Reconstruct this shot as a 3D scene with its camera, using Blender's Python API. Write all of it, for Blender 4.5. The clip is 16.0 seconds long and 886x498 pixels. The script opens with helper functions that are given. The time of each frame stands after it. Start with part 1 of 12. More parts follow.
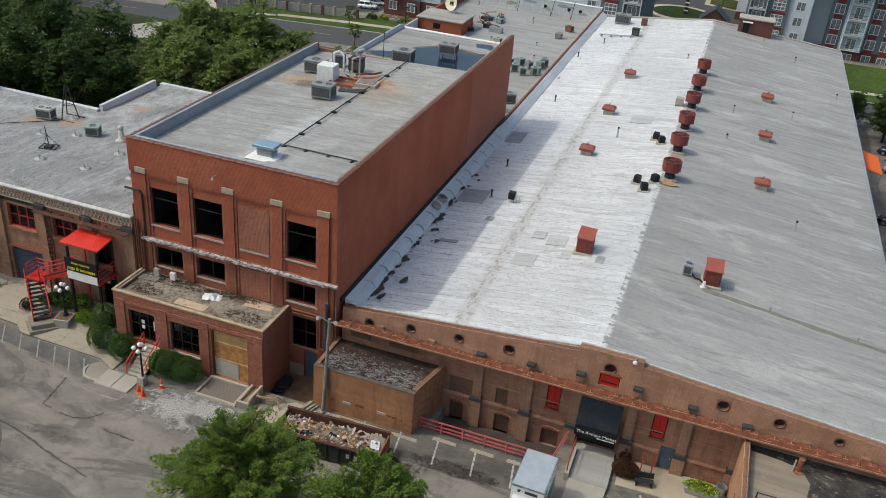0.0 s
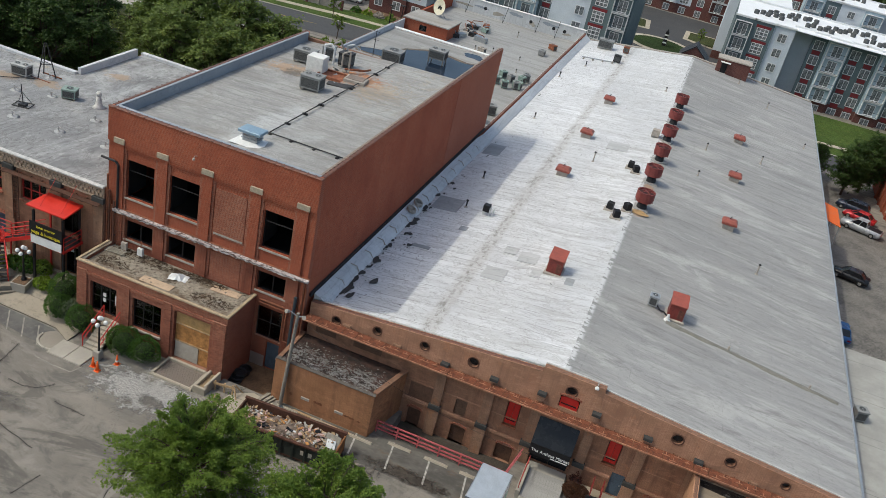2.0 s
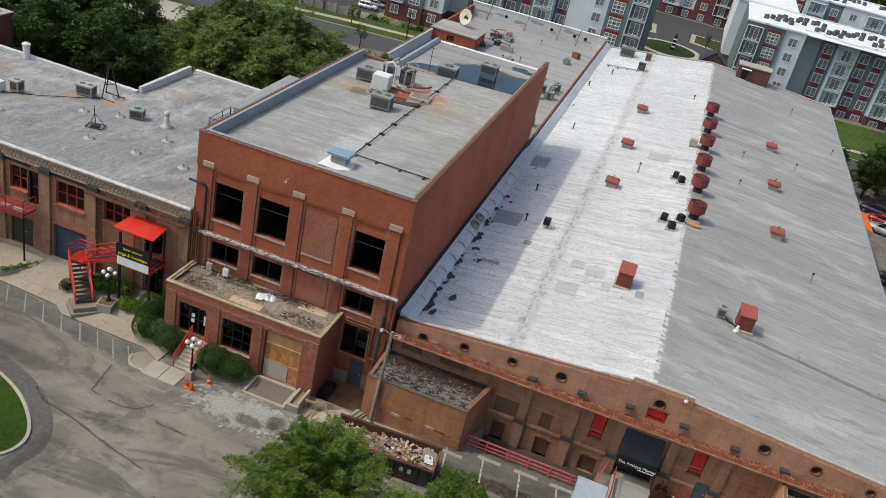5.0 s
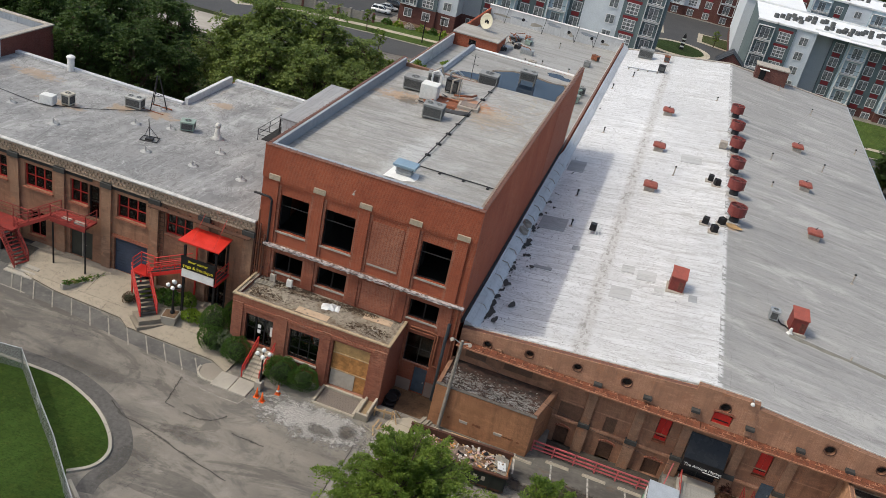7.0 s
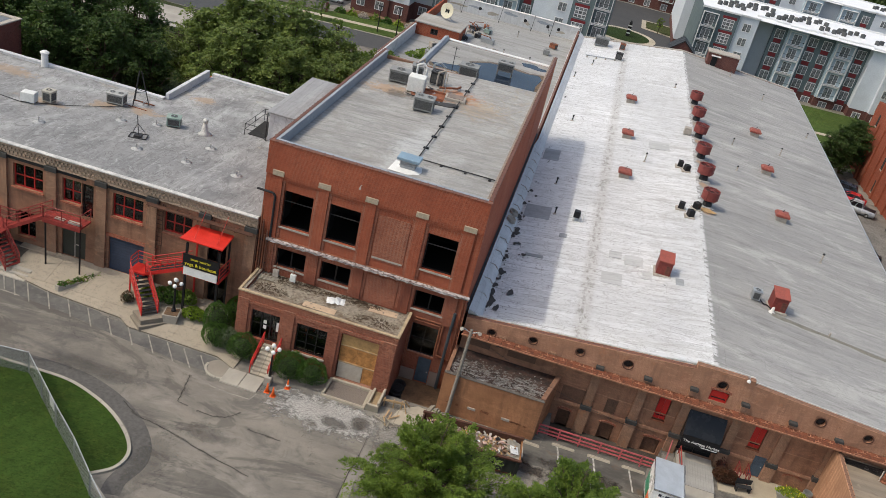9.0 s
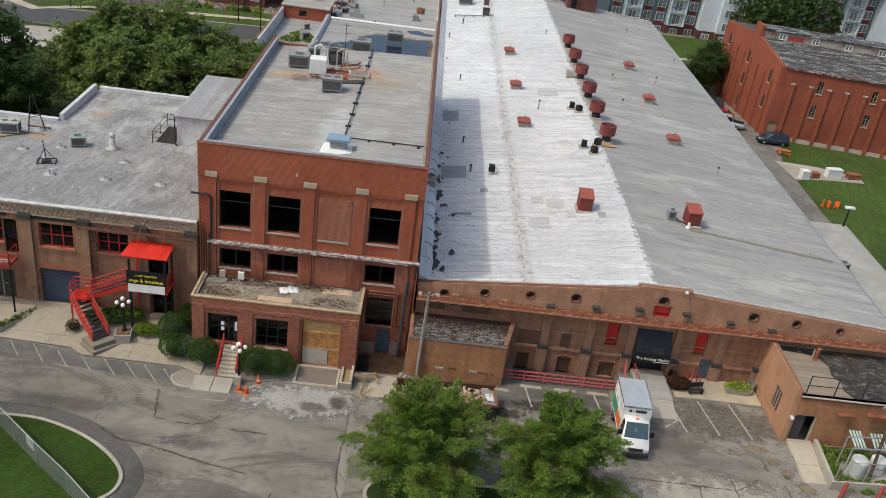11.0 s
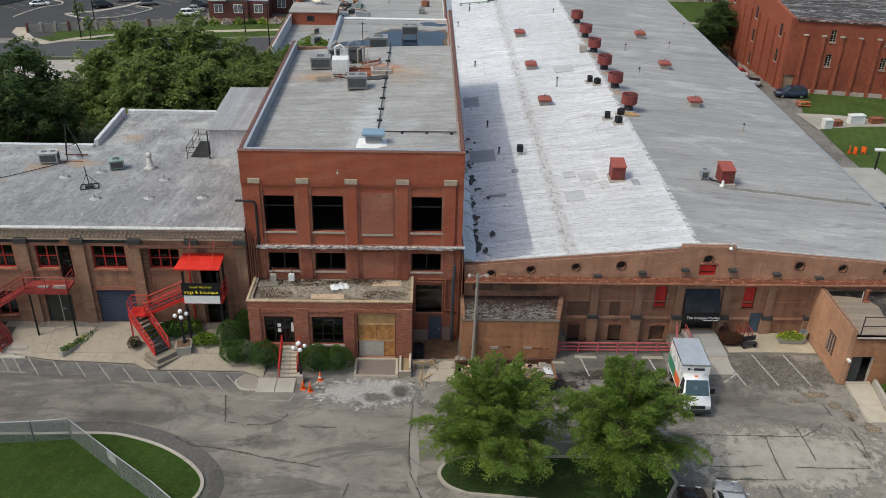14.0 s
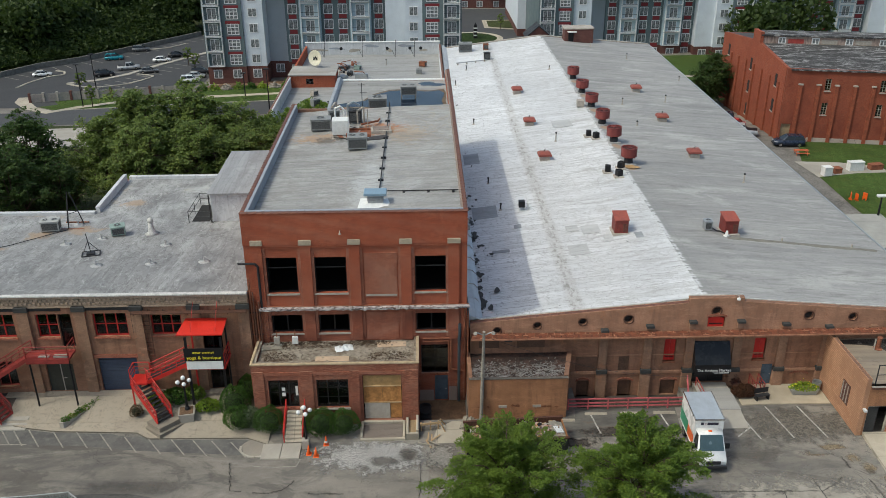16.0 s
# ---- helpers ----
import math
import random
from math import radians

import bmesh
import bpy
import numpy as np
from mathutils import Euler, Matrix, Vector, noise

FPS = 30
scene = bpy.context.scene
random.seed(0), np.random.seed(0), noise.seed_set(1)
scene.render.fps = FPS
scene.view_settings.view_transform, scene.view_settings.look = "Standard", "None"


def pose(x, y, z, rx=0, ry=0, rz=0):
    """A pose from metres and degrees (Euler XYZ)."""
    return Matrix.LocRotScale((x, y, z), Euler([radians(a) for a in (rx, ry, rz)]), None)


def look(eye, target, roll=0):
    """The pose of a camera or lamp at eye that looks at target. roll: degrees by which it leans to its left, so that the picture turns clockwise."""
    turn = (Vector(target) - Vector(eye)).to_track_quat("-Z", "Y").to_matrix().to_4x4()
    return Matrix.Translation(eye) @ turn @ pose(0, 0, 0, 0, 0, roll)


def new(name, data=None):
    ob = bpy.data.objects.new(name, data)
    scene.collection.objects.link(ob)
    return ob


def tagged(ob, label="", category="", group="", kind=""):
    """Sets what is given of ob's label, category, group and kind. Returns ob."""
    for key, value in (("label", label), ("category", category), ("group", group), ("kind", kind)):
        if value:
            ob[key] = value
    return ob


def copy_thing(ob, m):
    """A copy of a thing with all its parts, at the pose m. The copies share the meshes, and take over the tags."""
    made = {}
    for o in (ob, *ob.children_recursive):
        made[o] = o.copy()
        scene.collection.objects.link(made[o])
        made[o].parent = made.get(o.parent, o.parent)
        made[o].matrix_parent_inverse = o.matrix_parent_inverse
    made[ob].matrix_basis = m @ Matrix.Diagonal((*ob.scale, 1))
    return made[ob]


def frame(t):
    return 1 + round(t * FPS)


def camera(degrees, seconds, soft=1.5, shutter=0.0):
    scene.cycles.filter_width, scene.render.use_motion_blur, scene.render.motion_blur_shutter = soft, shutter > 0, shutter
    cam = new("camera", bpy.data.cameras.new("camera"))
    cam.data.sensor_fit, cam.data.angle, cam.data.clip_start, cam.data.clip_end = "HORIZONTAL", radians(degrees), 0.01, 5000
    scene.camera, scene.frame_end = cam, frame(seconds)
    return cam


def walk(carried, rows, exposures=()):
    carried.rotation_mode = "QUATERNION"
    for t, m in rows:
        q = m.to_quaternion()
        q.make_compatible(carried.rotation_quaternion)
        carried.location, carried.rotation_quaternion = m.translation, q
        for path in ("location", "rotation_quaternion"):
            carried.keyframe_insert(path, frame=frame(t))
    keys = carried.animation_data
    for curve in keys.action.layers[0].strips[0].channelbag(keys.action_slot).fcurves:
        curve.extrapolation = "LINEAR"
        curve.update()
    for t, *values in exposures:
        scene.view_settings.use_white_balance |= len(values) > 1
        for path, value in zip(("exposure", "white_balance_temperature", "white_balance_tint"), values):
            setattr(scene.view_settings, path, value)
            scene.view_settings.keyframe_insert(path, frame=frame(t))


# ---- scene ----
cam = camera(54.1, 16.0, soft=0.8)

PATH = [
    (0, (22.092, -47.346, 40.234), (21.577, -45.671, 39.271), 5.2),
    (0.5, (22.193, -47.293, 40.208), (21.844, -45.558, 39.277), 17.9),
    (1, (21.827, -47.353, 40.232), (21.526, -45.6, 39.318), 21.8),
    (1.5, (21.064, -47.607, 40.341), (20.643, -45.897, 39.393), 12.4),
    (2, (20.271, -47.787, 40.384), (19.863, -46.072, 39.439), 13.3),
    (2.5, (19.38, -48.053, 40.501), (19.027, -46.32, 39.567), 16.9),
    (3, (18.206, -48.47, 40.557), (17.836, -46.742, 39.619), 15.4),
    (3.5, (17.02, -49.06, 40.632), (16.636, -47.338, 39.692), 14.2),
    (4, (15.851, -49.698, 40.692), (15.466, -47.975, 39.752), 13.8),
    (6.5, (9.669, -52.321, 40.939), (9.314, -50.592, 39.998), 12.6),
    (7, (8.423, -52.834, 40.839), (8.071, -51.104, 39.9), 12.7),
    (7.5, (7.182, -53.308, 40.817), (6.836, -51.576, 39.879), 13.2),
    (8, (5.972, -53.874, 40.774), (5.548, -52.16, 39.836), 13.3),
    (8.5, (4.725, -54.467, 40.809), (4.304, -52.751, 39.872), 13.7),
    (9, (3.686, -55.017, 40.722), (3.485, -53.261, 39.785), 13.6),
    (9.2, (3.19, -55.23, 40.7), (3.098, -53.462, 39.769), 13.7),
    (11.3, (-1.66, -57.77, 40.43), (-1.553, -56.011, 39.483), 7.3),
    (11.5, (-2.058, -57.881, 40.432), (-1.968, -56.122, 39.484), 6.0),
    (12, (-2.831, -58.152, 40.281), (-2.725, -56.394, 39.334), 6.6),
    (12.5, (-3.245, -58.523, 40.313), (-3.301, -56.763, 39.363), -5.2),
    (13, (-3.202, -58.649, 40.226), (-3.104, -56.893, 39.273), 5.4),
    (13.5, (-3.056, -58.802, 40.177), (-2.915, -57.049, 39.225), 8.2),
    (14, (-2.963, -58.79, 40.091), (-2.918, -57.036, 39.13), 1.3),
    (14.5, (-2.917, -58.641, 40.075), (-2.89, -56.889, 39.111), -0.3),
    (15, (-2.933, -58.458, 40.029), (-2.902, -56.702, 39.073), -0.3),
    (15.5, (-2.972, -58.294, 39.952), (-2.935, -56.48, 39.11), -0.3),
    (16, (-3.116, -58.225, 39.942), (-3.075, -56.412, 39.097), -0.3),
]
walk(cam, [(t, look(eye, target, roll)) for t, eye, target, roll in PATH],
     [(0, 0.23, 6500, 2), (4, 0.26, 6550, 3), (6.5, 0.33, 6720, 5), (9, 0.34, 6780, 6), (11.5, 0.29, 6650, 4), (13, 0.25, 6500, 4), (14.5, 0.22, 6450, 3), (16, 0.2, 6450, 0)])

# ---- world and sun ----
SUN_DIR = Vector((-5.98, -2.65, 9.5)).normalized()
world = bpy.data.worlds.new("sky")
scene.world = world
world.use_nodes = True
wn = world.node_tree.nodes
sky = wn.new("ShaderNodeTexSky")
sky.sky_type = "NISHITA"
sky.sun_disc = False
sky.sun_elevation = math.asin(SUN_DIR.z)
sky.sun_rotation = math.atan2(SUN_DIR.x, SUN_DIR.y)
sky.dust_density = 4.0
wn["Background"].inputs["Strength"].default_value = 0.15
world.node_tree.links.new(sky.outputs[0], wn["Background"].inputs["Color"])
sun_data = bpy.data.lights.new("sun", "SUN")
sun_data.energy, sun_data.angle, sun_data.color = 1.2, radians(0.7), (1.0, 0.95, 0.87)
sun = new("sun", sun_data)
sun.matrix_world = look((0, 0, 80), Vector((0, 0, 80)) - SUN_DIR)

# ---- mesh and material helpers ----
class Geo:
    """Collects simple solids into one mesh."""

    def __init__(self):
        self.v, self.f = [], []

    def add(self, verts, faces):
        n = len(self.v)
        self.v += [tuple(p) for p in verts]
        self.f += [tuple(i + n for i in f) for f in faces]
        return self

    def box(self, x0, y0, z0, x1, y1, z1):
        if x0 > x1: x0, x1 = x1, x0
        if y0 > y1: y0, y1 = y1, y0
        if z0 > z1: z0, z1 = z1, z0
        v = [(x0, y0, z0), (x1, y0, z0), (x1, y1, z0), (x0, y1, z0), (x0, y0, z1), (x1, y0, z1), (x1, y1, z1), (x0, y1, z1)]
        return self.add(v, [(3, 2, 1, 0), (4, 5, 6, 7), (0, 1, 5, 4), (1, 2, 6, 5), (2, 3, 7, 6), (3, 0, 4, 7)])

    def bbox(self, x0, y0, z0, x1, y1, z1, b=0.03):
        """A box with chamfered top edges."""
        v = [(x0, y0, z0), (x1, y0, z0), (x1, y1, z0), (x0, y1, z0), (x0, y0, z1 - b), (x1, y0, z1 - b), (x1, y1, z1 - b), (x0, y1, z1 - b),
             (x0 + b, y0 + b, z1), (x1 - b, y0 + b, z1), (x1 - b, y1 - b, z1), (x0 + b, y1 - b, z1)]
        return self.add(v, [(3, 2, 1, 0), (0, 1, 5, 4), (1, 2, 6, 5), (2, 3, 7, 6), (3, 0, 4, 7), (4, 5, 9, 8), (5, 6, 10, 9), (6, 7, 11, 10), (7, 4, 8, 11), (8, 9, 10, 11)])

    def prism(self, poly, z0, z1):
        """A ground polygon raised from z0 to z1 (numbers, or functions of x and y)."""
        n = len(poly)
        area = sum(poly[i][0] * poly[(i + 1) % n][1] - poly[(i + 1) % n][0] * poly[i][1] for i in range(n))
        if area < 0:
            poly = poly[::-1]
        lo = [(x, y, z0(x, y) if callable(z0) else z0) for x, y in poly]
        hi = [(x, y, z1(x, y) if callable(z1) else z1) for x, y in poly]
        return self.add(lo + hi, [tuple(range(n - 1, -1, -1)), tuple(range(n, 2 * n))] + [(i, (i + 1) % n, n + (i + 1) % n, n + i) for i in range(n)])

    def slab(self, poly, y0, y1):
        """An upright polygon of (x, z), from y0 (front) to y1 (back)."""
        n = len(poly)
        area = sum(poly[i][0] * poly[(i + 1) % n][1] - poly[(i + 1) % n][0] * poly[i][1] for i in range(n))
        if area < 0:
            poly = poly[::-1]
        fr, bk = [(x, y0, z) for x, z in poly], [(x, y1, z) for x, z in poly]
        return self.add(fr + bk, [tuple(range(n)), tuple(range(2 * n - 1, n - 1, -1))] + [((i + 1) % n, i, n + i, n + (i + 1) % n) for i in range(n)])

    def cyl(self, a, b, r, r2=None, seg=10, caps=True):
        a, b = Vector(a), Vector(b)
        r2 = r if r2 is None else r2
        d = (b - a).normalized()
        u = d.orthogonal().normalized()
        w = d.cross(u)
        ring = [u * math.cos(k * math.tau / seg) + w * math.sin(k * math.tau / seg) for k in range(seg)]
        v = [a + r * q for q in ring] + [b + r2 * q for q in ring]
        f = [(k, (k + 1) % seg, seg + (k + 1) % seg, seg + k) for k in range(seg)]
        if caps:
            f += [tuple(range(seg - 1, -1, -1)), tuple(range(seg, 2 * seg))]
        return self.add(v, f)

    def tube(self, pts, r, seg=6):
        for a, b in zip(pts, pts[1:]):
            self.cyl(a, b, r, seg=seg)
        return self

    def lathe(self, c, prof, seg=14):
        """Rings of (radius, height) round the upright line through c."""
        v, f = [], []
        for r, z in prof:
            v += [(c[0] + r * math.cos(k * math.tau / seg), c[1] + r * math.sin(k * math.tau / seg), c[2] + z) for k in range(seg)]
        for j in range(len(prof) - 1):
            f += [(j * seg + k, j * seg + (k + 1) % seg, (j + 1) * seg + (k + 1) % seg, (j + 1) * seg + k) for k in range(seg)]
        f += [tuple(range(seg - 1, -1, -1)), tuple(range((len(prof) - 1) * seg, len(prof) * seg))]
        return self.add(v, f)

    def ball(self, c, r, seg=12, squash=1.0):
        rings = max(4, seg // 2)
        prof = [(max(0.02 * r, r * math.sin(math.pi * j / rings)), -r * squash * math.cos(math.pi * j / rings)) for j in range(rings + 1)]
        return self.lathe(c, prof, seg)

    def quad(self, a, b, c, d):
        return self.add([a, b, c, d], [(0, 1, 2, 3)])

    def turn(self, m):
        self.v = [tuple(m @ Vector(p)) for p in self.v]
        return self

    def mesh(self, name, material=None, smooth=False):
        me = bpy.data.meshes.new(name)
        me.from_pydata(self.v, [], self.f)
        if material:
            me.materials.append(material)
        if smooth:
            me.polygons.foreach_set("use_smooth", [True] * len(me.polygons))
        me.update()
        return me


def thing(name, at=(0, 0, 0), rz=0, label="", category="", group="", kind=""):
    ob = new(name)
    ob.matrix_world = pose(*at, 0, 0, rz)
    ob.empty_display_size = 0.2
    return tagged(ob, label, category, group, kind)


def part(name, geo, material, parent, label="", smooth=False, at=None):
    """One mesh object under a thing or a part; geo is a Geo or a ready mesh."""
    me = geo if isinstance(geo, bpy.types.Mesh) else geo.mesh(name, material, smooth)
    ob = new(name, me)
    ob.parent = parent
    if at is not None:
        ob.location = at
    return tagged(ob, label) if label else ob


def structure(name, geo, material, label, category, smooth=False):
    return tagged(new(name, geo.mesh(name, material, smooth)), label, category, "", "structure")


def wall_xz(x0, x1, z0, z1, holes, y0, y1, top=None):
    """A wall in the x-z plane from y0 (front) to y1, with rectangular holes (xa, za, xb, zb). top: a function of x for a sloping upper edge."""
    g = Geo()
    xs = sorted({x0, x1, *[h[0] for h in holes], *[h[2] for h in holes]} | ({x0 + (x1 - x0) * k / 24 for k in range(25)} if top else set()))
    zs = sorted({z0, z1, *[h[1] for h in holes], *[h[3] for h in holes]})
    def hole(i, j):
        if not (0 <= i < len(xs) - 1 and 0 <= j < len(zs) - 1):
            return True
        cx, cz = (xs[i] + xs[i + 1]) / 2, (zs[j] + zs[j + 1]) / 2
        return any(h[0] < cx < h[2] and h[1] < cz < h[3] for h in holes)
    up = lambda x, z: top(x) if top and z == zs[-1] else z
    for i in range(len(xs) - 1):
        for j in range(len(zs) - 1):
            if hole(i, j):
                continue
            xa, xb, za, zb = xs[i], xs[i + 1], zs[j], zs[j + 1]
            zba, zbb = up(xa, zb), up(xb, zb)
            g.quad((xa, y0, za), (xb, y0, za), (xb, y0, zbb), (xa, y0, zba))
            g.quad((xb, y1, za), (xa, y1, za), (xa, y1, zba), (xb, y1, zbb))
            if hole(i - 1, j): g.quad((xa, y1, za), (xa, y0, za), (xa, y0, zba), (xa, y1, zba))
            if hole(i + 1, j): g.quad((xb, y0, za), (xb, y1, za), (xb, y1, zbb), (xb, y0, zbb))
            if hole(i, j - 1): g.quad((xa, y1, za), (xb, y1, za), (xb, y0, za), (xa, y0, za))
            if hole(i, j + 1): g.quad((xa, y0, zba), (xb, y0, zbb), (xb, y1, zbb), (xa, y1, zba))
    return g


class Mat:
    """A node material in the making."""

    def __init__(self, name, rough=0.8, metal=0.0, spec=0.3):
        self.m = bpy.data.materials.new(name)
        self.m.use_nodes = True
        self.n, self.l = self.m.node_tree.nodes, self.m.node_tree.links
        self.b = self.n["Principled BSDF"]
        self.b.inputs["Roughness"].default_value = rough
        self.b.inputs["Metallic"].default_value = metal
        self.b.inputs["Specular IOR Level"].default_value = spec
        self.co = self.n.new("ShaderNodeTexCoord").outputs["Object"]
        self.h = None

    def scaled(self, s, turn=(0, 0, 0)):
        mp = self.n.new("ShaderNodeMapping")
        mp.inputs["Scale"].default_value = s if isinstance(s, tuple) else (s, s, s)
        mp.inputs["Rotation"].default_value = turn
        self.l.new(self.co, mp.inputs["Vector"])
        return mp.outputs[0]

    def noise(self, s, detail=5, rough=0.6, lo=0.3, hi=0.7, warp=0.0, turn=(0, 0, 0)):
        t = self.n.new("ShaderNodeTexNoise")
        t.inputs["Scale"].default_value = 1.0
        t.inputs["Detail"].default_value, t.inputs["Roughness"].default_value = detail, rough
        t.inputs["Distortion"].default_value = warp
        self.l.new(self.scaled(s, turn), t.inputs["Vector"])
        return self.ramp(t.outputs["Fac"], lo, hi)

    def voro(self, s, feature="DISTANCE_TO_EDGE", lo=0.0, hi=0.05, out="Distance"):
        t = self.n.new("ShaderNodeTexVoronoi")
        t.feature = feature
        t.inputs["Scale"].default_value = 1.0
        self.l.new(self.scaled(s), t.inputs["Vector"])
        return self.ramp(t.outputs[out], lo, hi)

    def wave(self, s, turn=(0, 0, 0), distort=2.0, lo=0.3, hi=0.7, detail=2.0):
        t = self.n.new("ShaderNodeTexWave")
        t.inputs["Scale"].default_value = 1.0
        t.inputs["Distortion"].default_value, t.inputs["Detail"].default_value = distort, detail
        self.l.new(self.scaled(s, turn), t.inputs["Vector"])
        return self.ramp(t.outputs["Fac"], lo, hi)

    def brick(self, w, h, mortar, turn=(math.pi / 2, 0, 0), offset=0.5):
        t = self.n.new("ShaderNodeTexBrick")
        t.inputs["Scale"].default_value = 1.0
        t.inputs["Brick Width"].default_value, t.inputs["Row Height"].default_value, t.inputs["Mortar Size"].default_value = w, h, mortar
        t.offset = offset
        t.inputs["Color1"].default_value, t.inputs["Color2"].default_value = (0, 0, 0, 1), (1, 1, 1, 1)
        self.l.new(self.scaled(1.0, turn), t.inputs["Vector"])
        return t.outputs["Fac"], t.outputs["Color"]

    def ramp(self, v, lo, hi, smooth=True):
        r = self.n.new("ShaderNodeMapRange")
        r.interpolation_type = "SMOOTHSTEP" if smooth else "LINEAR"
        r.inputs["From Min"].default_value, r.inputs["From Max"].default_value = lo, hi
        self.l.new(v, r.inputs["Value"])
        return r.outputs[0]

    def times(self, a, b):
        m = self.n.new("ShaderNodeMath")
        m.operation = "MULTIPLY"
        for i, q in enumerate((a, b)):
            if isinstance(q, (int, float)): m.inputs[i].default_value = q
            else: self.l.new(q, m.inputs[i])
        return m.outputs[0]

    def axis(self, which, lo, hi):
        """How far along an axis of the object, from 0 at lo to 1 at hi."""
        s = self.n.new("ShaderNodeSeparateXYZ")
        self.l.new(self.co, s.inputs[0])
        return self.ramp(s.outputs["XYZ".index(which)], lo, hi)

    def laps(self, which, spacing, amp, line, s=0.12, back=0.0):
        """Lapped sheets across an axis: a thin wavering joint line, soft on one side like a painted lap shadow, and a
        random shade for each lap.
        """
        sep = self.n.new("ShaderNodeSeparateXYZ")
        self.l.new(self.co, sep.inputs[0])
        t = self.n.new("ShaderNodeTexNoise")
        t.inputs["Scale"].default_value, t.inputs["Detail"].default_value, t.inputs["Roughness"].default_value = 1.0, 5, 0.55
        self.l.new(self.scaled(s), t.inputs["Vector"])
        def op(kind, a, b=0.0):
            q = self.n.new("ShaderNodeMath")
            q.operation = kind
            for i, u in enumerate((a, b)):
                if isinstance(u, (int, float)): q.inputs[i].default_value = u
                else: self.l.new(u, q.inputs[i])
            return q.outputs[0]
        v = op("DIVIDE", op("ADD", sep.outputs["XYZ".index(which)], self.times(t.outputs["Fac"], amp)), spacing)
        w = self.n.new("ShaderNodeTexWhiteNoise")
        w.noise_dimensions = "1D"
        self.l.new(op("FLOOR", v), w.inputs["W"])
        f = op("FRACT", v)
        return op("SUBTRACT", 1.0, self.ramp(f, 0.0, line)), w.outputs["Value"]

    def near(self, cx, cy, rx, ry, ragged=0.6, s=0.9):
        """1 round the place (cx, cy) of the object, thinning out to a ragged edge."""
        mp = self.n.new("ShaderNodeMapping")
        mp.inputs["Location"].default_value = (-cx / rx, -cy / ry, 0)
        mp.inputs["Scale"].default_value = (1 / rx, 1 / ry, 0)
        self.l.new(self.co, mp.inputs["Vector"])
        ln = self.n.new("ShaderNodeVectorMath")
        ln.operation = "LENGTH"
        self.l.new(mp.outputs[0], ln.inputs[0])
        add = self.n.new("ShaderNodeMath")
        self.l.new(ln.outputs["Value"], add.inputs[0])
        self.l.new(self.times(self.noise(s, 7, 0.75, 0.2, 0.8), ragged), add.inputs[1])
        return self.ramp(add.outputs[0], 1.0 + ragged * 0.5, 0.4 + ragged * 0.5)

    def veins(self, s, width=0.03, detail=5, rough=0.6, warp=1.0):
        """Thin winding lines, 1 on the line."""
        t = self.n.new("ShaderNodeTexNoise")
        t.inputs["Scale"].default_value, t.inputs["Detail"].default_value, t.inputs["Roughness"].default_value, t.inputs["Distortion"].default_value = 1.0, detail, rough, warp
        self.l.new(self.scaled(s), t.inputs["Vector"])
        out = t.outputs["Fac"]
        for kind, v in (("SUBTRACT", 0.5), ("ABSOLUTE", 0.0)):
            q = self.n.new("ShaderNodeMath")
            q.operation = kind
            q.inputs[1].default_value = v
            self.l.new(out, q.inputs[0])
            out = q.outputs[0]
        return self.ramp(out, width, 0.0)

    def each(self):
        return self.n.new("ShaderNodeObjectInfo").outputs["Random"]

    def mix(self, a, b, fac):
        """Colours (r, g, b) or sockets."""
        m = self.n.new("ShaderNodeMix")
        m.data_type = "RGBA"
        for sock, q in ((m.inputs[6], a), (m.inputs[7], b)):
            if isinstance(q, tuple): sock.default_value = (*q, 1)
            else: self.l.new(q, sock)
        if isinstance(fac, (int, float)): m.inputs[0].default_value = fac
        else: self.l.new(fac, m.inputs[0])
        return m.outputs[2]

    def bump(self, v, strength=0.3, dist=0.02):
        b = self.n.new("ShaderNodeBump")
        b.inputs["Strength"].default_value, b.inputs["Distance"].default_value = strength, dist
        self.l.new(v, b.inputs["Height"])
        if self.h: self.l.new(self.h, b.inputs["Normal"])
        self.h = b.outputs[0]
        return self

    def rough(self, lo, hi, fac):
        r = self.n.new("ShaderNodeMapRange")
        r.inputs["To Min"].default_value, r.inputs["To Max"].default_value = lo, hi
        self.l.new(fac, r.inputs["Value"])
        self.l.new(r.outputs[0], self.b.inputs["Roughness"])
        return self

    def done(self, colour):
        if isinstance(colour, tuple): self.b.inputs["Base Color"].default_value = (*colour, 1)
        else: self.l.new(colour, self.b.inputs["Base Color"])
        if self.h: self.l.new(self.h, self.b.inputs["Normal"])
        return self.m


def shade(c, k):
    return tuple(max(0.0, min(1.0, q * k)) for q in c)


def plain(name, c, rough=0.7, metal=0.0, var=0.25, s=1.5, bump=0.15, spec=0.3, streak=False):
    """A painted, cast or sawn surface: blotches, fine grain and wear."""
    m = Mat(name, rough, metal, spec)
    a = m.noise(s, 4)
    b = m.noise((s * 9, s * 9, s * 1.5) if streak else s * 11, 6, 0.65)
    col = m.mix(shade(c, 1 - var), shade(c, 1 + var * 0.6), a)
    col = m.mix(col, m.mix(shade(c, 1 - var * 1.6), shade(c, 1 + var), b), 0.45)
    if bump: m.bump(b, bump, 0.01)
    m.rough(max(0.05, rough - 0.12), min(1.0, rough + 0.12), a)
    return m.done(col)


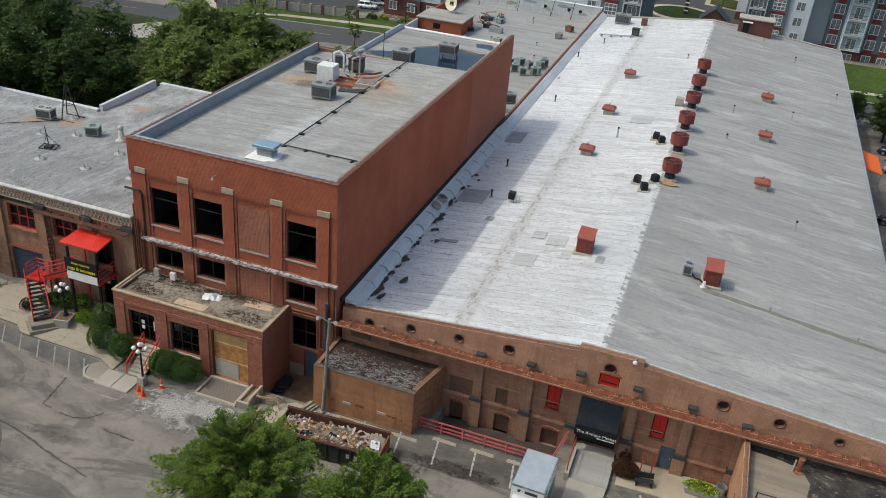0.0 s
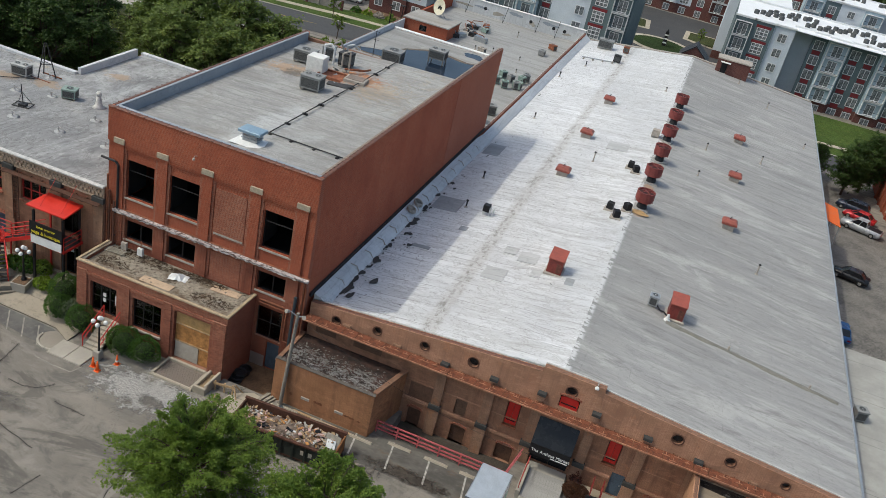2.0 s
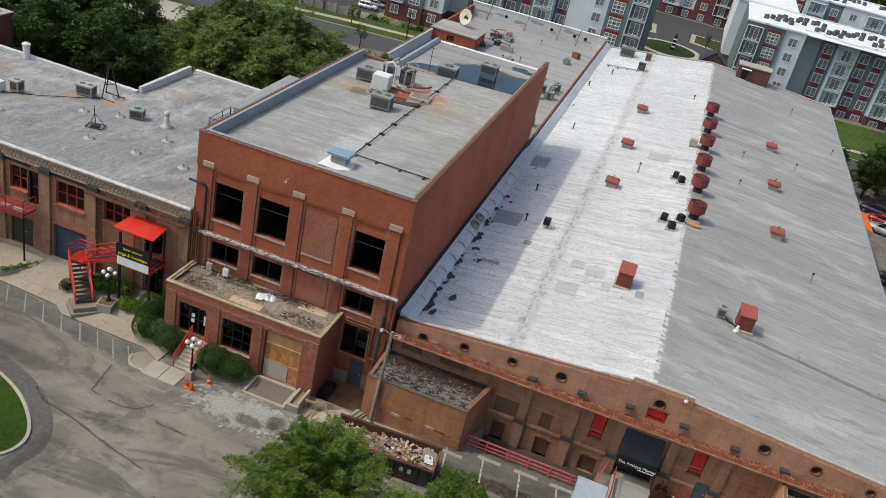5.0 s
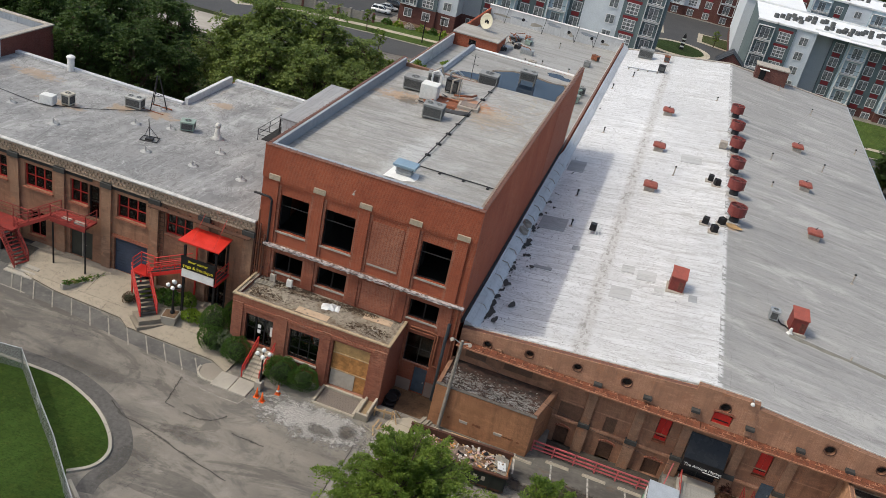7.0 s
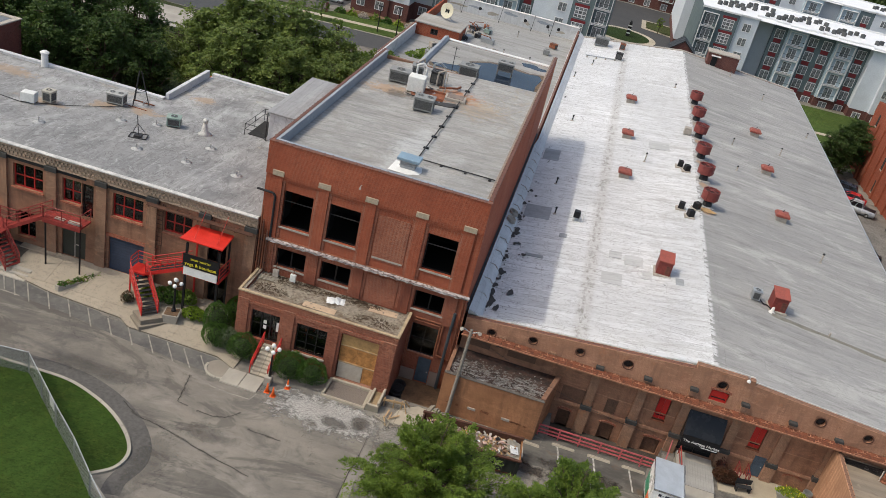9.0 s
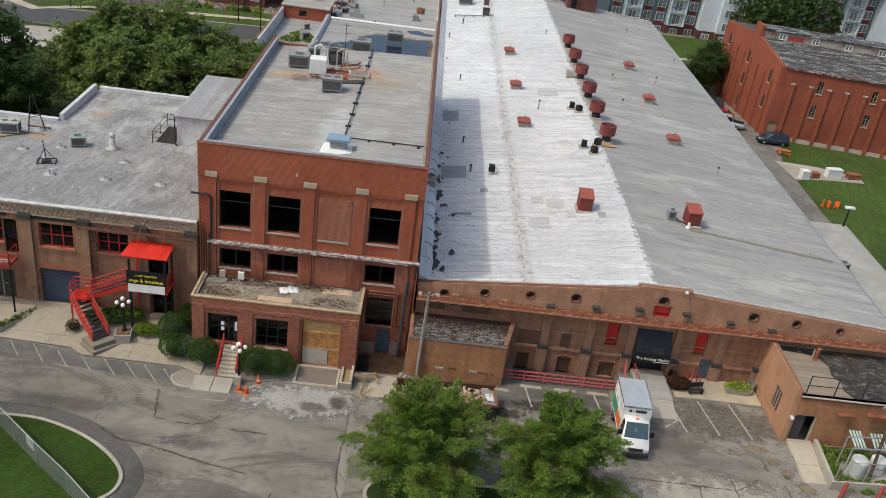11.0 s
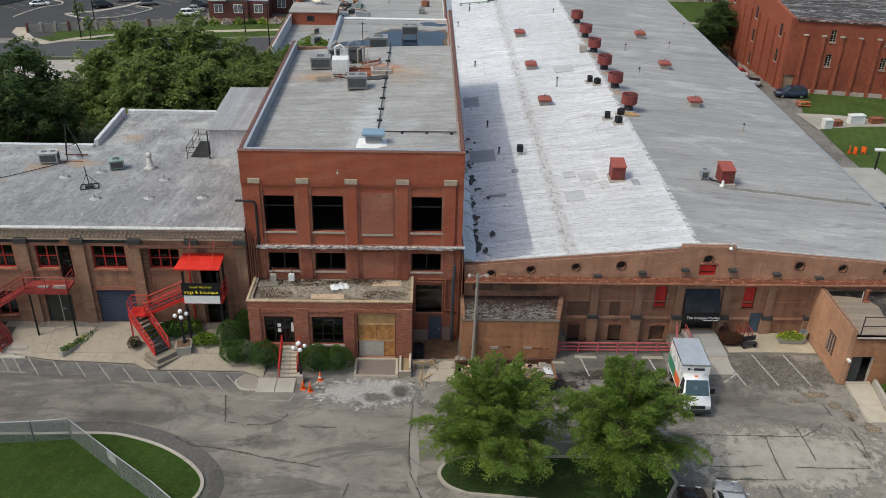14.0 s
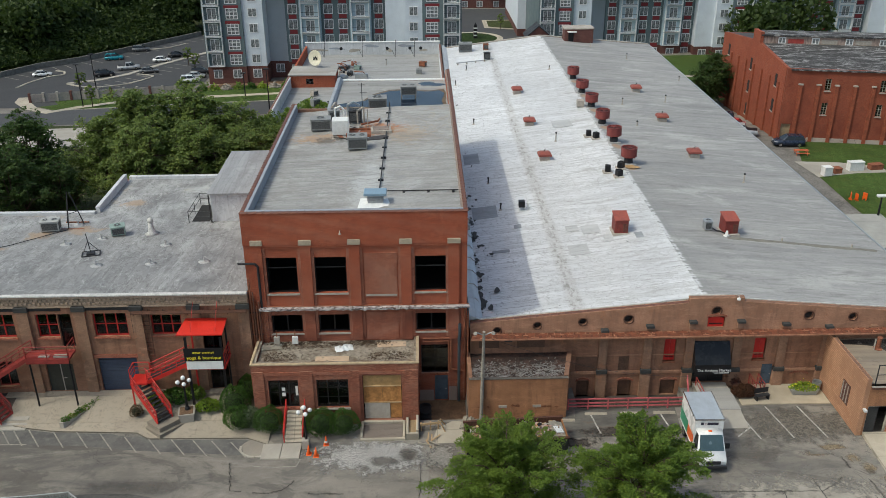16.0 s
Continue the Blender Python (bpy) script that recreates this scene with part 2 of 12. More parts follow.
def brickwork(name, c1, c2, mortar, stain, turn=(math.pi / 2, 0, 0), scale=1.0, dirt=0.6):
    """Coursed brick: each brick of its own tone, pale joints, soot in patches and runs."""
    m = Mat(name, 0.88, 0, 0.2)
    fac, var = m.brick(0.245 * scale, 0.085 * scale, 0.013 * scale, turn)
    big, mid = m.noise(0.22, 4, 0.55), m.noise((0.9, 0.9, 0.5), 6, 0.65)
    speck = m.noise((3.6 / scale, 3.6 / scale, 10 / scale), 3, 0.8, 0.36, 0.64)
    col = m.mix(c1, c2, var)
    col = m.mix(col, shade(c1, 0.45), m.times(speck, 0.7))
    col = m.mix(col, mortar, m.times(fac, 0.8))
    col = m.mix(col, m.mix(c1, stain, 0.65), m.times(big, dirt))
    col = m.mix(col, stain, m.times(m.noise((1.6, 1.6, 0.16), 5, 0.7, 0.55, 0.8), dirt))
    col = m.mix(col, shade(c2, 1.25), m.times(m.noise((3.0 / scale, 3.0 / scale, 9 / scale), 2, 0.8, 0.6, 0.75), 0.4))
    col = m.mix(col, shade(c2, 1.1), m.times(mid, 0.2))
    col = m.mix(col, m.mix(c1, stain, 0.8), m.times(m.noise((0.75, 0.75, 1.0), 7, 0.76, 0.52, 0.68), dirt * 0.7))
    m.bump(fac, -0.6, 0.012).bump(speck, 0.4, 0.01)
    return m.done(col)


def glassy(name, tint=(0.03, 0.035, 0.04)):
    """Dark window glass over an unlit room."""
    m = Mat(name, 0.06, 0, 0.6)
    tr = m.n.new("ShaderNodeBsdfTransparent")
    tr.inputs[0].default_value = (0.55, 0.58, 0.6, 1)
    gl = m.n.new("ShaderNodeBsdfGlossy")
    gl.inputs["Roughness"].default_value = 0.04
    fr = m.n.new("ShaderNodeFresnel")
    fr.inputs["IOR"].default_value = 1.5
    mx = m.n.new("ShaderNodeMixShader")
    m.l.new(fr.outputs[0], mx.inputs[0])
    m.l.new(tr.outputs[0], mx.inputs[1])
    m.l.new(gl.outputs[0], mx.inputs[2])
    m.l.new(mx.outputs[0], m.n["Material Output"].inputs["Surface"])
    return m.m

# ---- materials ----
BRICK = brickwork("red brick", (0.31, 0.067, 0.032), (0.45, 0.117, 0.056), (0.4, 0.2, 0.135), (0.17, 0.046, 0.03))
BRICK_SIDE = brickwork("red brick of the flank", (0.34, 0.076, 0.036), (0.47, 0.122, 0.058), (0.38, 0.165, 0.105), (0.2, 0.052, 0.032), (math.pi / 2, math.pi / 2, 0), 1.0, 0.7)
BRICK_LOW = brickwork("sooty red brick", (0.2, 0.05, 0.028), (0.43, 0.125, 0.066), (0.4, 0.23, 0.165), (0.1, 0.038, 0.028), dirt=0.85)
BRICK_ANNEX = brickwork("mottled annex brick", (0.17, 0.045, 0.028), (0.46, 0.17, 0.1), (0.34, 0.21, 0.15), (0.15, 0.05, 0.035))
BRICK_OLD = brickwork("dark patched brick", (0.22, 0.058, 0.034), (0.46, 0.16, 0.09), (0.42, 0.27, 0.2), (0.18, 0.06, 0.04))
BRICK_MILL = brickwork("orange mill brick", (0.26, 0.062, 0.034), (0.38, 0.1, 0.052), (0.3, 0.13, 0.085), (0.13, 0.042, 0.03), dirt=0.9)
BRICK_FLAT = brickwork("dark apartment brick", (0.13, 0.05, 0.042), (0.18, 0.075, 0.06), (0.16, 0.1, 0.09), (0.08, 0.04, 0.035), scale=1.6)


def painted_masonry(name, c, stain):
    """Old brick under worn tan paint: courses that show through, soot runs, bare red patches."""
    m = Mat(name, 0.85, 0, 0.25)
    fac, var = m.brick(0.245, 0.085, 0.011)
    a, b = m.noise(0.35, 5, 0.6), m.noise((1.8, 1.8, 0.22), 6, 0.68, 0.45, 0.75)
    col = m.mix(shade(c, 0.72), shade(c, 1.25), a)
    col = m.mix(col, (0.3, 0.13, 0.075), m.times(m.noise((0.5, 0.5, 0.8), 6, 0.7, 0.45, 0.7), 0.45))
    col = m.mix(col, shade(c, 0.6), m.times(m.noise((3.6, 3.6, 10), 3, 0.8, 0.4, 0.65), 0.4))
    col = m.mix(col, stain, m.times(b, 0.75))
    col = m.mix(col, stain, m.times(m.noise((0.45, 0.45, 0.7), 7, 0.74, 0.52, 0.7, 0.5), 0.6))
    col = m.mix(col, (0.42, 0.19, 0.1), m.times(m.noise(0.8, 7, 0.75, 0.56, 0.64), 0.6))
    col = m.mix(col, shade(c, 1.4), m.times(m.noise((0.6, 0.6, 1.5), 7, 0.78, 0.5, 0.66, 0.5), 0.5))
    col = m.mix(col, (0.1, 0.06, 0.045), m.times(m.noise((2.6, 2.6, 1.8), 7, 0.8, 0.6, 0.68), 0.6))
    col = m.mix(col, shade(c, 1.5), m.times(m.noise((1.1, 1.1, 0.6), 7, 0.75, 0.66, 0.72), 0.5))
    col = m.mix(col, shade(c, 0.6), m.times(fac, 0.6))
    m.bump(fac, -0.4, 0.01).bump(m.noise(14, 5), 0.4, 0.012)
    return m.done(col)


TAN = painted_masonry("tan painted masonry", (0.33, 0.175, 0.11), (0.115, 0.063, 0.043))
# lit copy of TAN: sunlight on upper wall and ledges is in the colour
TAN_LIT = painted_masonry("tan masonry with painted sunlight", (0.43, 0.235, 0.15), (0.2, 0.11, 0.075))
TAN_ORANGE = painted_masonry("orange tan masonry", (0.4, 0.195, 0.1), (0.16, 0.085, 0.052))
TAN_WALL = painted_masonry("sunlit tan render", (0.5, 0.275, 0.165), (0.36, 0.19, 0.115))
TAN_TRIM = painted_masonry("tan painted trim", (0.34, 0.2, 0.13), (0.15, 0.09, 0.062))
CREAM = plain("cream cornice paint", (0.38, 0.285, 0.21), 0.75, var=0.3, s=2, streak=True)
STONE = plain("pale cap stone", (0.42, 0.35, 0.26), 0.85, var=0.3, s=4)
TILE = plain("glazed clay coping", (0.17, 0.075, 0.05), 0.5, var=0.45, s=3)
TILE_PALE = plain("weathered coping", (0.24, 0.13, 0.085), 0.7, var=0.4, s=3)
SLATE = plain("slate grey cap", (0.055, 0.054, 0.052), 0.8, var=0.3, s=3)
SILL = plain("weathered sill", (0.4, 0.36, 0.31), 0.8, var=0.3, s=3)
RED = plain("red gloss paint", (0.5, 0.025, 0.02), 0.45, var=0.2, s=2, spec=0.4)
RED_WIN = plain("red window paint", (0.38, 0.022, 0.02), 0.5, var=0.25, s=2)
RED_DULL = plain("faded red steel", (0.36, 0.06, 0.05), 0.6, var=0.35, s=2)
PINK = plain("faded pink-red rail", (0.5, 0.12, 0.13), 0.6, var=0.3, s=2)
RUST = plain("rusted steel", (0.27, 0.1, 0.055), 0.85, var=0.55, s=2.5)
RUST_VENT = plain("oxide red sheet", (0.23, 0.058, 0.052), 0.6, var=0.35, s=2)
BLACK = plain("black paint", (0.012, 0.012, 0.014), 0.5, var=0.3)
IRON = plain("dark iron", (0.03, 0.03, 0.032), 0.55, var=0.4)
# near-black: the shade of rooms and openings is put into this colour
DARK = plain("interior with painted darkness", (0.03, 0.029, 0.028), 0.95, var=0.3)
STEEL = plain("galvanised steel", (0.42, 0.44, 0.45), 0.4, 0.6, var=0.25, s=4)
GREY_AC = plain("grey unit housing", (0.25, 0.255, 0.25), 0.6, var=0.25, s=4)
WHITE_AC = plain("white unit housing", (0.7, 0.7, 0.67), 0.5, var=0.15, s=4)
GREEN_AC = plain("green unit housing", (0.25, 0.33, 0.29), 0.6, var=0.25, s=4)
WHITE = plain("white paint", (0.72, 0.72, 0.7), 0.55, var=0.12, s=3)
GARAGE = plain("blue grey roller door", (0.05, 0.065, 0.1), 0.5, var=0.25, s=2)
BLUE_DOOR = plain("blue door paint", (0.08, 0.115, 0.15), 0.55, var=0.35, s=3)
WOOD = plain("raw timber", (0.45, 0.31, 0.17), 0.8, var=0.35, s=3, streak=True)
WOOD_OLD = plain("grey timber", (0.3, 0.27, 0.22), 0.85, var=0.35, s=3, streak=True)
OSB = plain("strand board", (0.46, 0.22, 0.075), 0.75, var=0.6, s=2.5)
CARD = plain("grey hardboard", (0.4, 0.36, 0.31), 0.8, var=0.2, s=3)
ORANGE = plain("orange plastic", (0.8, 0.13, 0.02), 0.5, var=0.15)
POLE_WOOD = plain("grey timber pole", (0.26, 0.235, 0.2), 0.85, var=0.35, s=4, streak=True)
SOIL = plain("bare soil", (0.17, 0.105, 0.062), 0.95, var=0.5, s=1.5, bump=0.6)
BARK = plain("bark", (0.09, 0.065, 0.045), 0.95, var=0.5, s=6, bump=0.6)
RUBBER = plain("tyre rubber", (0.02, 0.02, 0.02), 0.85, var=0.3)
CHROME = plain("chrome", (0.6, 0.6, 0.6), 0.2, 0.9, var=0.1)
TARP = plain("white plastic sheet", (0.75, 0.76, 0.76), 0.4, var=0.15, s=4)
LAMP_GLOBE = plain("opal glass", (0.85, 0.85, 0.83), 0.25, var=0.05)
GLASS = glassy("window glass")
RUST_DARK = plain("dark rusted steel", (0.1, 0.048, 0.032), 0.85, var=0.5, s=2.5)
EDGE_WHITE = plain("weathered white roof coating", (0.55, 0.54, 0.51), 0.7, var=0.35, s=2.5, streak=True)


def concrete(name, c, crack=0.5, joint=None):
    m = Mat(name, 0.9, 0, 0.25)
    a, b, f = m.noise(0.25, 5), m.noise(1.7, 6, 0.65), m.noise(22, 4)
    col = m.mix(shade(c, 0.78), shade(c, 1.12), a)
    col = m.mix(col, shade(c, 0.7), m.times(b, 0.4))
    col = m.mix(col, shade(c, 1.25), m.times(f, 0.2))
    if joint:
        fac, var = m.brick(joint, joint, 0.03, (0, 0, 0), 0.0)
        col = m.mix(col, shade(c, 0.5), m.times(fac, 0.7))
    if crack:
        col = m.mix(shade(c, 0.35), col, m.voro(0.16, lo=0.0, hi=0.006))
    m.bump(f, 0.3, 0.01).bump(b, 0.2, 0.02)
    return m.done(col)


CONCRETE = concrete("pale concrete", (0.44, 0.39, 0.31), 0, 2.4)
m = Mat("weathered pavement slab", 0.9, 0, 0.25)
m.bump(m.noise(20, 5), 0.3, 0.01)
SLAB = m.mix((0.31, 0.268, 0.21), (0.37, 0.32, 0.25), m.each())
SLAB = m.mix(SLAB, (0.28, 0.24, 0.19), m.times(m.noise(0.8, 7, 0.72, 0.48, 0.7), 0.6))
SLAB = m.mix(SLAB, (0.2, 0.17, 0.135), m.times(m.noise((2.2, 3.2, 2), 7, 0.78, 0.5, 0.68), 0.65))
SLAB = m.mix(SLAB, (0.12, 0.1, 0.085), m.times(m.veins(0.55, 0.006, 6, 0.65, 0.8), 0.6))
SLAB = m.done(SLAB)
STOOP = concrete("dirty brown concrete", (0.25, 0.215, 0.17), 0)
CONCRETE_RAW = concrete("raw concrete", (0.38, 0.35, 0.3), 0)
KERB = concrete("kerb concrete", (0.4, 0.37, 0.31), 0, 3.0)


def asphalt():
    m = Mat("worn grey asphalt", 0.92, 0, 0.25)
    big, mid, grain = m.noise(0.05, 6, 0.6, 0.35, 0.65, 0.5), m.noise((0.3, 0.55, 0.4), 7, 0.68, 0.38, 0.68), m.noise(14, 5, 0.75)
    col = m.mix((0.16, 0.145, 0.126), (0.275, 0.248, 0.212), big)
    col = m.mix(col, (0.31, 0.28, 0.238), m.times(mid, 0.55))
    col = m.mix(col, (0.1, 0.095, 0.088), m.times(m.noise((0.1, 0.4, 0.3), 6, 0.65, 0.5, 0.68, 0.8), 0.75))
    col = m.mix(col, (0.09, 0.085, 0.078), m.times(m.noise(0.9, 7, 0.75, 0.58, 0.72), 0.45))
    col = m.mix(col, (0.34, 0.31, 0.27), m.times(m.noise((1.4, 2.2, 1), 6, 0.75, 0.6, 0.74), 0.35))
    col = m.mix(col, (0.1, 0.094, 0.086), m.times(m.noise((0.26, 0.34, 0.3), 7, 0.72, 0.5, 0.66, 1.2), 0.6))
    col = m.mix(col, (0.33, 0.305, 0.268), m.times(m.noise((0.16, 0.5, 0.3), 7, 0.7, 0.54, 0.68, 1.0), 0.5))
    col = m.mix(col, (0.07, 0.064, 0.056), m.times(m.noise((0.5, 0.7, 1), 7, 0.8, 0.6, 0.68, 0.6), 0.5))
    col = m.mix(col, (0.085, 0.078, 0.068), m.times(m.noise((0.07, 0.22, 0.2), 7, 0.7, 0.54, 0.6, 1.5), 0.55))
    col = m.mix(col, (0.4, 0.365, 0.31), m.times(m.noise(4.5, 5, 0.8, 0.6, 0.75), 0.3))
    col = m.mix(col, (0.08, 0.076, 0.07), m.times(grain, 0.28))
    col = m.mix(col, (0.06, 0.057, 0.053), m.times(m.times(m.veins(0.16, 0.004, 6, 0.62, 0.6), m.noise(0.09, 3, 0.5, 0.5, 0.6)), 0.8))
    m.bump(grain, 0.35, 0.01)
    return m.done(col)


ASPHALT = asphalt()
def stain_mat(name, dark, pale, cx, cy, rx, ry, rough=0.9, ragged=0.8, grain=5.0, bump=0.5, strength=1.0):
    """A ground stain or spill with a ragged, thinning edge round (cx, cy)."""
    m = Mat(name, rough, 0, 0.3)
    m.l.new(m.times(m.near(cx, cy, rx, ry, ragged, 1.1), strength), m.b.inputs["Alpha"])
    g = m.noise(grain, 6, 0.75, 0.35, 0.65)
    m.bump(g, bump, 0.05)
    return m.done(m.mix(m.mix(dark, pale, g), dark, m.noise(0.7, 5, 0.6, 0.5, 0.75)))


ROAD = plain("dark road asphalt", (0.075, 0.076, 0.078), 0.9, var=0.25, s=0.3)
LOT = plain("parking asphalt", (0.06, 0.061, 0.064), 0.9, var=0.25, s=0.3)
ALLEY = plain("patched alley surface", (0.19, 0.175, 0.155), 0.92, var=0.5, s=0.4)
m = Mat("worn white road paint", 0.9)
PAINT = m.done(m.mix((0.2, 0.19, 0.17), (0.31, 0.285, 0.24), m.noise(3.5, 6, 0.7, 0.4, 0.62)))
YELLOW_PAINT = plain("worn yellow road paint", (0.45, 0.3, 0.06), 0.85, var=0.3, s=4)


def grassy(name, c):
    m = Mat(name, 0.95, 0, 0.1)
    f = m.noise(25, 4, 0.7)
    stripe = m.wave((0.3, 0.14, 0), (0, 0, 0.6), 1.2, 0.25, 0.75)
    col = m.mix(shade(c, 0.72), shade(c, 1.25), m.noise(0.12, 5, 0.65, 0.35, 0.65))
    col = m.mix(col, (c[0] * 1.7, c[1] * 1.1, c[2] * 1.1), m.times(m.noise((0.35, 0.5, 1), 7, 0.75, 0.46, 0.68), 0.5))
    col = m.mix(col, shade(c, 0.42), m.times(m.noise(0.7, 7, 0.8, 0.5, 0.66), 0.65))
    col = m.mix(col, (c[0] * 2.6, c[1] * 1.6, c[2] * 1.9), m.times(m.noise(2.2, 7, 0.85, 0.52, 0.66), 0.5))
    col = m.mix(col, shade(c, 0.45), m.times(m.noise((4.5, 7, 4), 6, 0.85, 0.46, 0.6), 0.75))
    col = m.mix(col, shade(c, 0.5), m.times(f, 0.4))
    col = m.mix(col, shade(c, 0.62), m.times(stripe, 0.24))
    m.bump(f, 0.8, 0.04)
    return m.done(col)


GRASS = grassy("mown grass", (0.05, 0.094, 0.018))
BED_GROUND = plain("shaded mulch and weeds", (0.05, 0.05, 0.026), 0.95, var=0.6, s=2.5, bump=0.6)
# brighter copy of GRASS: sunlight on the far lawns is in the colour
GRASS_SUN = grassy("grass with painted sunlight", (0.08, 0.13, 0.032))
ROUGH_GROUND = grassy("rough ground", (0.06, 0.075, 0.03))


def leafy(name, c):
    m = Mat(name, 0.6, 0, 0.25)
    g = m.n.new("ShaderNodeNewGeometry")
    rnd = g.outputs["Random Per Island"]
    col = m.mix(shade(c, 0.55), (c[0] * 1.75, c[1] * 1.35, c[2] * 1.0), rnd)
    col = m.mix(col, shade(c, 0.7), m.times(m.noise(0.6, 3), 0.5))
    col = m.mix(col, (c[0] * 1.5, c[1] * 1.2, c[2] * 1.1), m.times(m.each(), 0.5))
    col = m.mix(col, shade(c, 0.6), m.times(m.noise(0.25, 3, 0.5, 0.45, 0.6), 0.35))
    tr = m.n.new("ShaderNodeBsdfTranslucent")
    m.l.new(m.mix(col, (c[0] * 2.2, c[1] * 2.0, c[2] * 0.8), 0.5), tr.inputs[0])
    mx = m.n.new("ShaderNodeMixShader")
    mx.inputs[0].default_value = 0.3
    m.done(col)
    m.l.new(m.b.outputs[0], mx.inputs[1]); m.l.new(tr.outputs[0], mx.inputs[2])
    m.l.new(mx.outputs[0], m.n["Material Output"].inputs["Surface"])
    return m.m


LEAF = leafy("locust leaves", (0.108, 0.19, 0.034))
LEAF_DARK = leafy("olive tree leaves", (0.125, 0.195, 0.06))
LEAF_ALLEY = leafy("deep green tree leaves", (0.05, 0.1, 0.03))
LEAF_WOODS = leafy("dark wood leaves", (0.04, 0.074, 0.022))
LEAF_SHRUB = leafy("clipped yew", (0.045, 0.11, 0.02))
LEAF_GREY = leafy("grey green shrub", (0.1, 0.15, 0.1))
LEAF_LIME = leafy("lime shrub", (0.14, 0.24, 0.03))
LEAF_RED = leafy("wine red shrub", (0.06, 0.025, 0.022))


def roof_sheet(name, c, seam_axis="x", seam=0.95, streak=0.4, dirt=(0.2, 0.19, 0.17), spots=0.0, ripple=0.0, rough=0.75, spec=0.3):
    """Coated roofing felt: rolled seams, wind-blown streaks and stains."""
    m = Mat(name, rough, 0, spec)
    long = (0.06, 0.75, 0.3) if seam_axis == "x" else (0.75, 0.06, 0.3)
    fine = (0.35, 4.5, 1) if seam_axis == "x" else (4.5, 0.35, 1)
    a, b, f = m.noise(0.08, 4, 0.55), m.noise(long, 6, 0.6, 0.4, 0.75, 1.0), m.noise(fine, 5, 0.65)
    col = m.mix(shade(c, 0.84), shade(c, 1.08), a)
    col = m.mix(col, dirt, m.times(b, streak))
    col = m.mix(col, shade(c, 0.6), m.times(f, 0.4))
    col = m.mix(col, shade(c, 0.45), m.times(m.veins((0.25, 0.5, 0.5), 0.018, 5, 0.6, 1.5), 0.5))
    col = m.mix(col, shade(c, 1.3), m.times(m.noise(0.25, 6, 0.7, 0.55, 0.72), 0.4))
    fac, var = m.laps("Y" if seam_axis == "x" else "X", seam, 1.6, 0.1)
    col = m.mix(col, shade(c, 0.8), m.times(var, 0.45))
    col = m.mix(col, shade(c, 0.5), m.times(m.times(fac, m.noise(0.5, 4, 0.6, 0.38, 0.6)), 0.7))
    col = m.mix(col, shade(c, 1.12), m.times(m.noise(0.5, 6, 0.7, 0.58, 0.68), 0.35))
    if ripple:
        thin = (0.1, 1.5, 1) if seam_axis == "x" else (1.5, 0.1, 1)
        wide = (0.07, 0.6, 1) if seam_axis == "x" else (0.6, 0.07, 1)
        col = m.mix(col, shade(c, 0.5), m.times(m.veins(thin, 0.035, 5, 0.6, 0.5), ripple))
        col = m.mix(col, shade(c, 0.62), m.times(m.noise(wide, 7, 0.7, 0.52, 0.68, 0.6), ripple))
        col = m.mix(col, shade(c, 1.35), m.times(m.noise(thin, 7, 0.7, 0.58, 0.7, 0.8), ripple))
    if spots:
        col = m.mix(col, (0.03, 0.03, 0.03), m.times(m.noise(3.2, 4, 0.6, 0.685, 0.71), spots))
    m.bump(fac, 0.25, 0.012).bump(m.noise(fine, 5), 0.35, 0.015).bump(m.noise(40, 3), 0.15, 0.004)
    m.rough(rough - 0.2, min(1, rough + 0.12), b)
    return m.done(col)


ROOF_GREY = roof_sheet("aged grey roofing", (0.385, 0.375, 0.357), "x", 1.0, 0.55, (0.2, 0.19, 0.175), 0.0, ripple=0.3)
ROOF_LEFT = roof_sheet("mottled grey roofing", (0.33, 0.335, 0.34), "y", 1.0, 0.55, (0.17, 0.165, 0.16), 0.1)
ROOF_REAR = roof_sheet("buff felt roofing", (0.4, 0.375, 0.34), "x", 1.2, 0.5, (0.22, 0.2, 0.17), 0.0)
PARAPET_SKIN = roof_sheet("silver coated parapet", (0.34, 0.37, 0.41), "y", 1.0, 0.3, (0.24, 0.25, 0.27), 0.0)
WALL_SKIN = roof_sheet("white coated upstand", (0.62, 0.63, 0.64), "y", 1.2, 0.3, (0.36, 0.35, 0.34), 0.15)
ROOF_BLACK = roof_sheet("patched black felt", (0.055, 0.052, 0.05), "x", 1.0, 0.4, (0.16, 0.14, 0.12), 0.0)

# ---- ground ----
def smooth(a, b, x):
    t = max(0.0, min(1.0, (x - a) / (b - a)))
    return t * t * (3 - 2 * t)


def height(x, y):
    """The lie of the land: a forecourt that rises to the west wing, a lower yard on the east flank, and a fall towards the road behind."""
    z = -5.2 * smooth(50, 112, y)
    z += 1.0 * smooth(-5.4, -0.4, y) * (1 - smooth(-16.6, -13.6, x)) * (1 - smooth(20, 60, y))
    z -= 3.1 * smooth(33, 38.5, x) * smooth(6, 22, y) * (1 - smooth(45, 100, y))
    if -3.8 <= x <= -0.04 and -3.46 <= y <= 1: z -= 0.65
    if 8.65 <= x <= 17.26 and -2.31 <= y <= 4: z -= 0.85
    return z


def graded(lo, hi, fine_lo, fine_hi, step, extra):
    out = set(extra)
    k = fine_lo
    while k <= fine_hi:
        out.add(round(k, 3)); k += step
    d = step
    k = fine_hi
    while k < hi:
        d *= 1.3; k += d; out.add(round(min(k, hi), 3))
    d, k = step, fine_lo
    while k > lo:
        d *= 1.3; k -= d; out.add(round(max(k, lo), 3))
    return sorted(out)


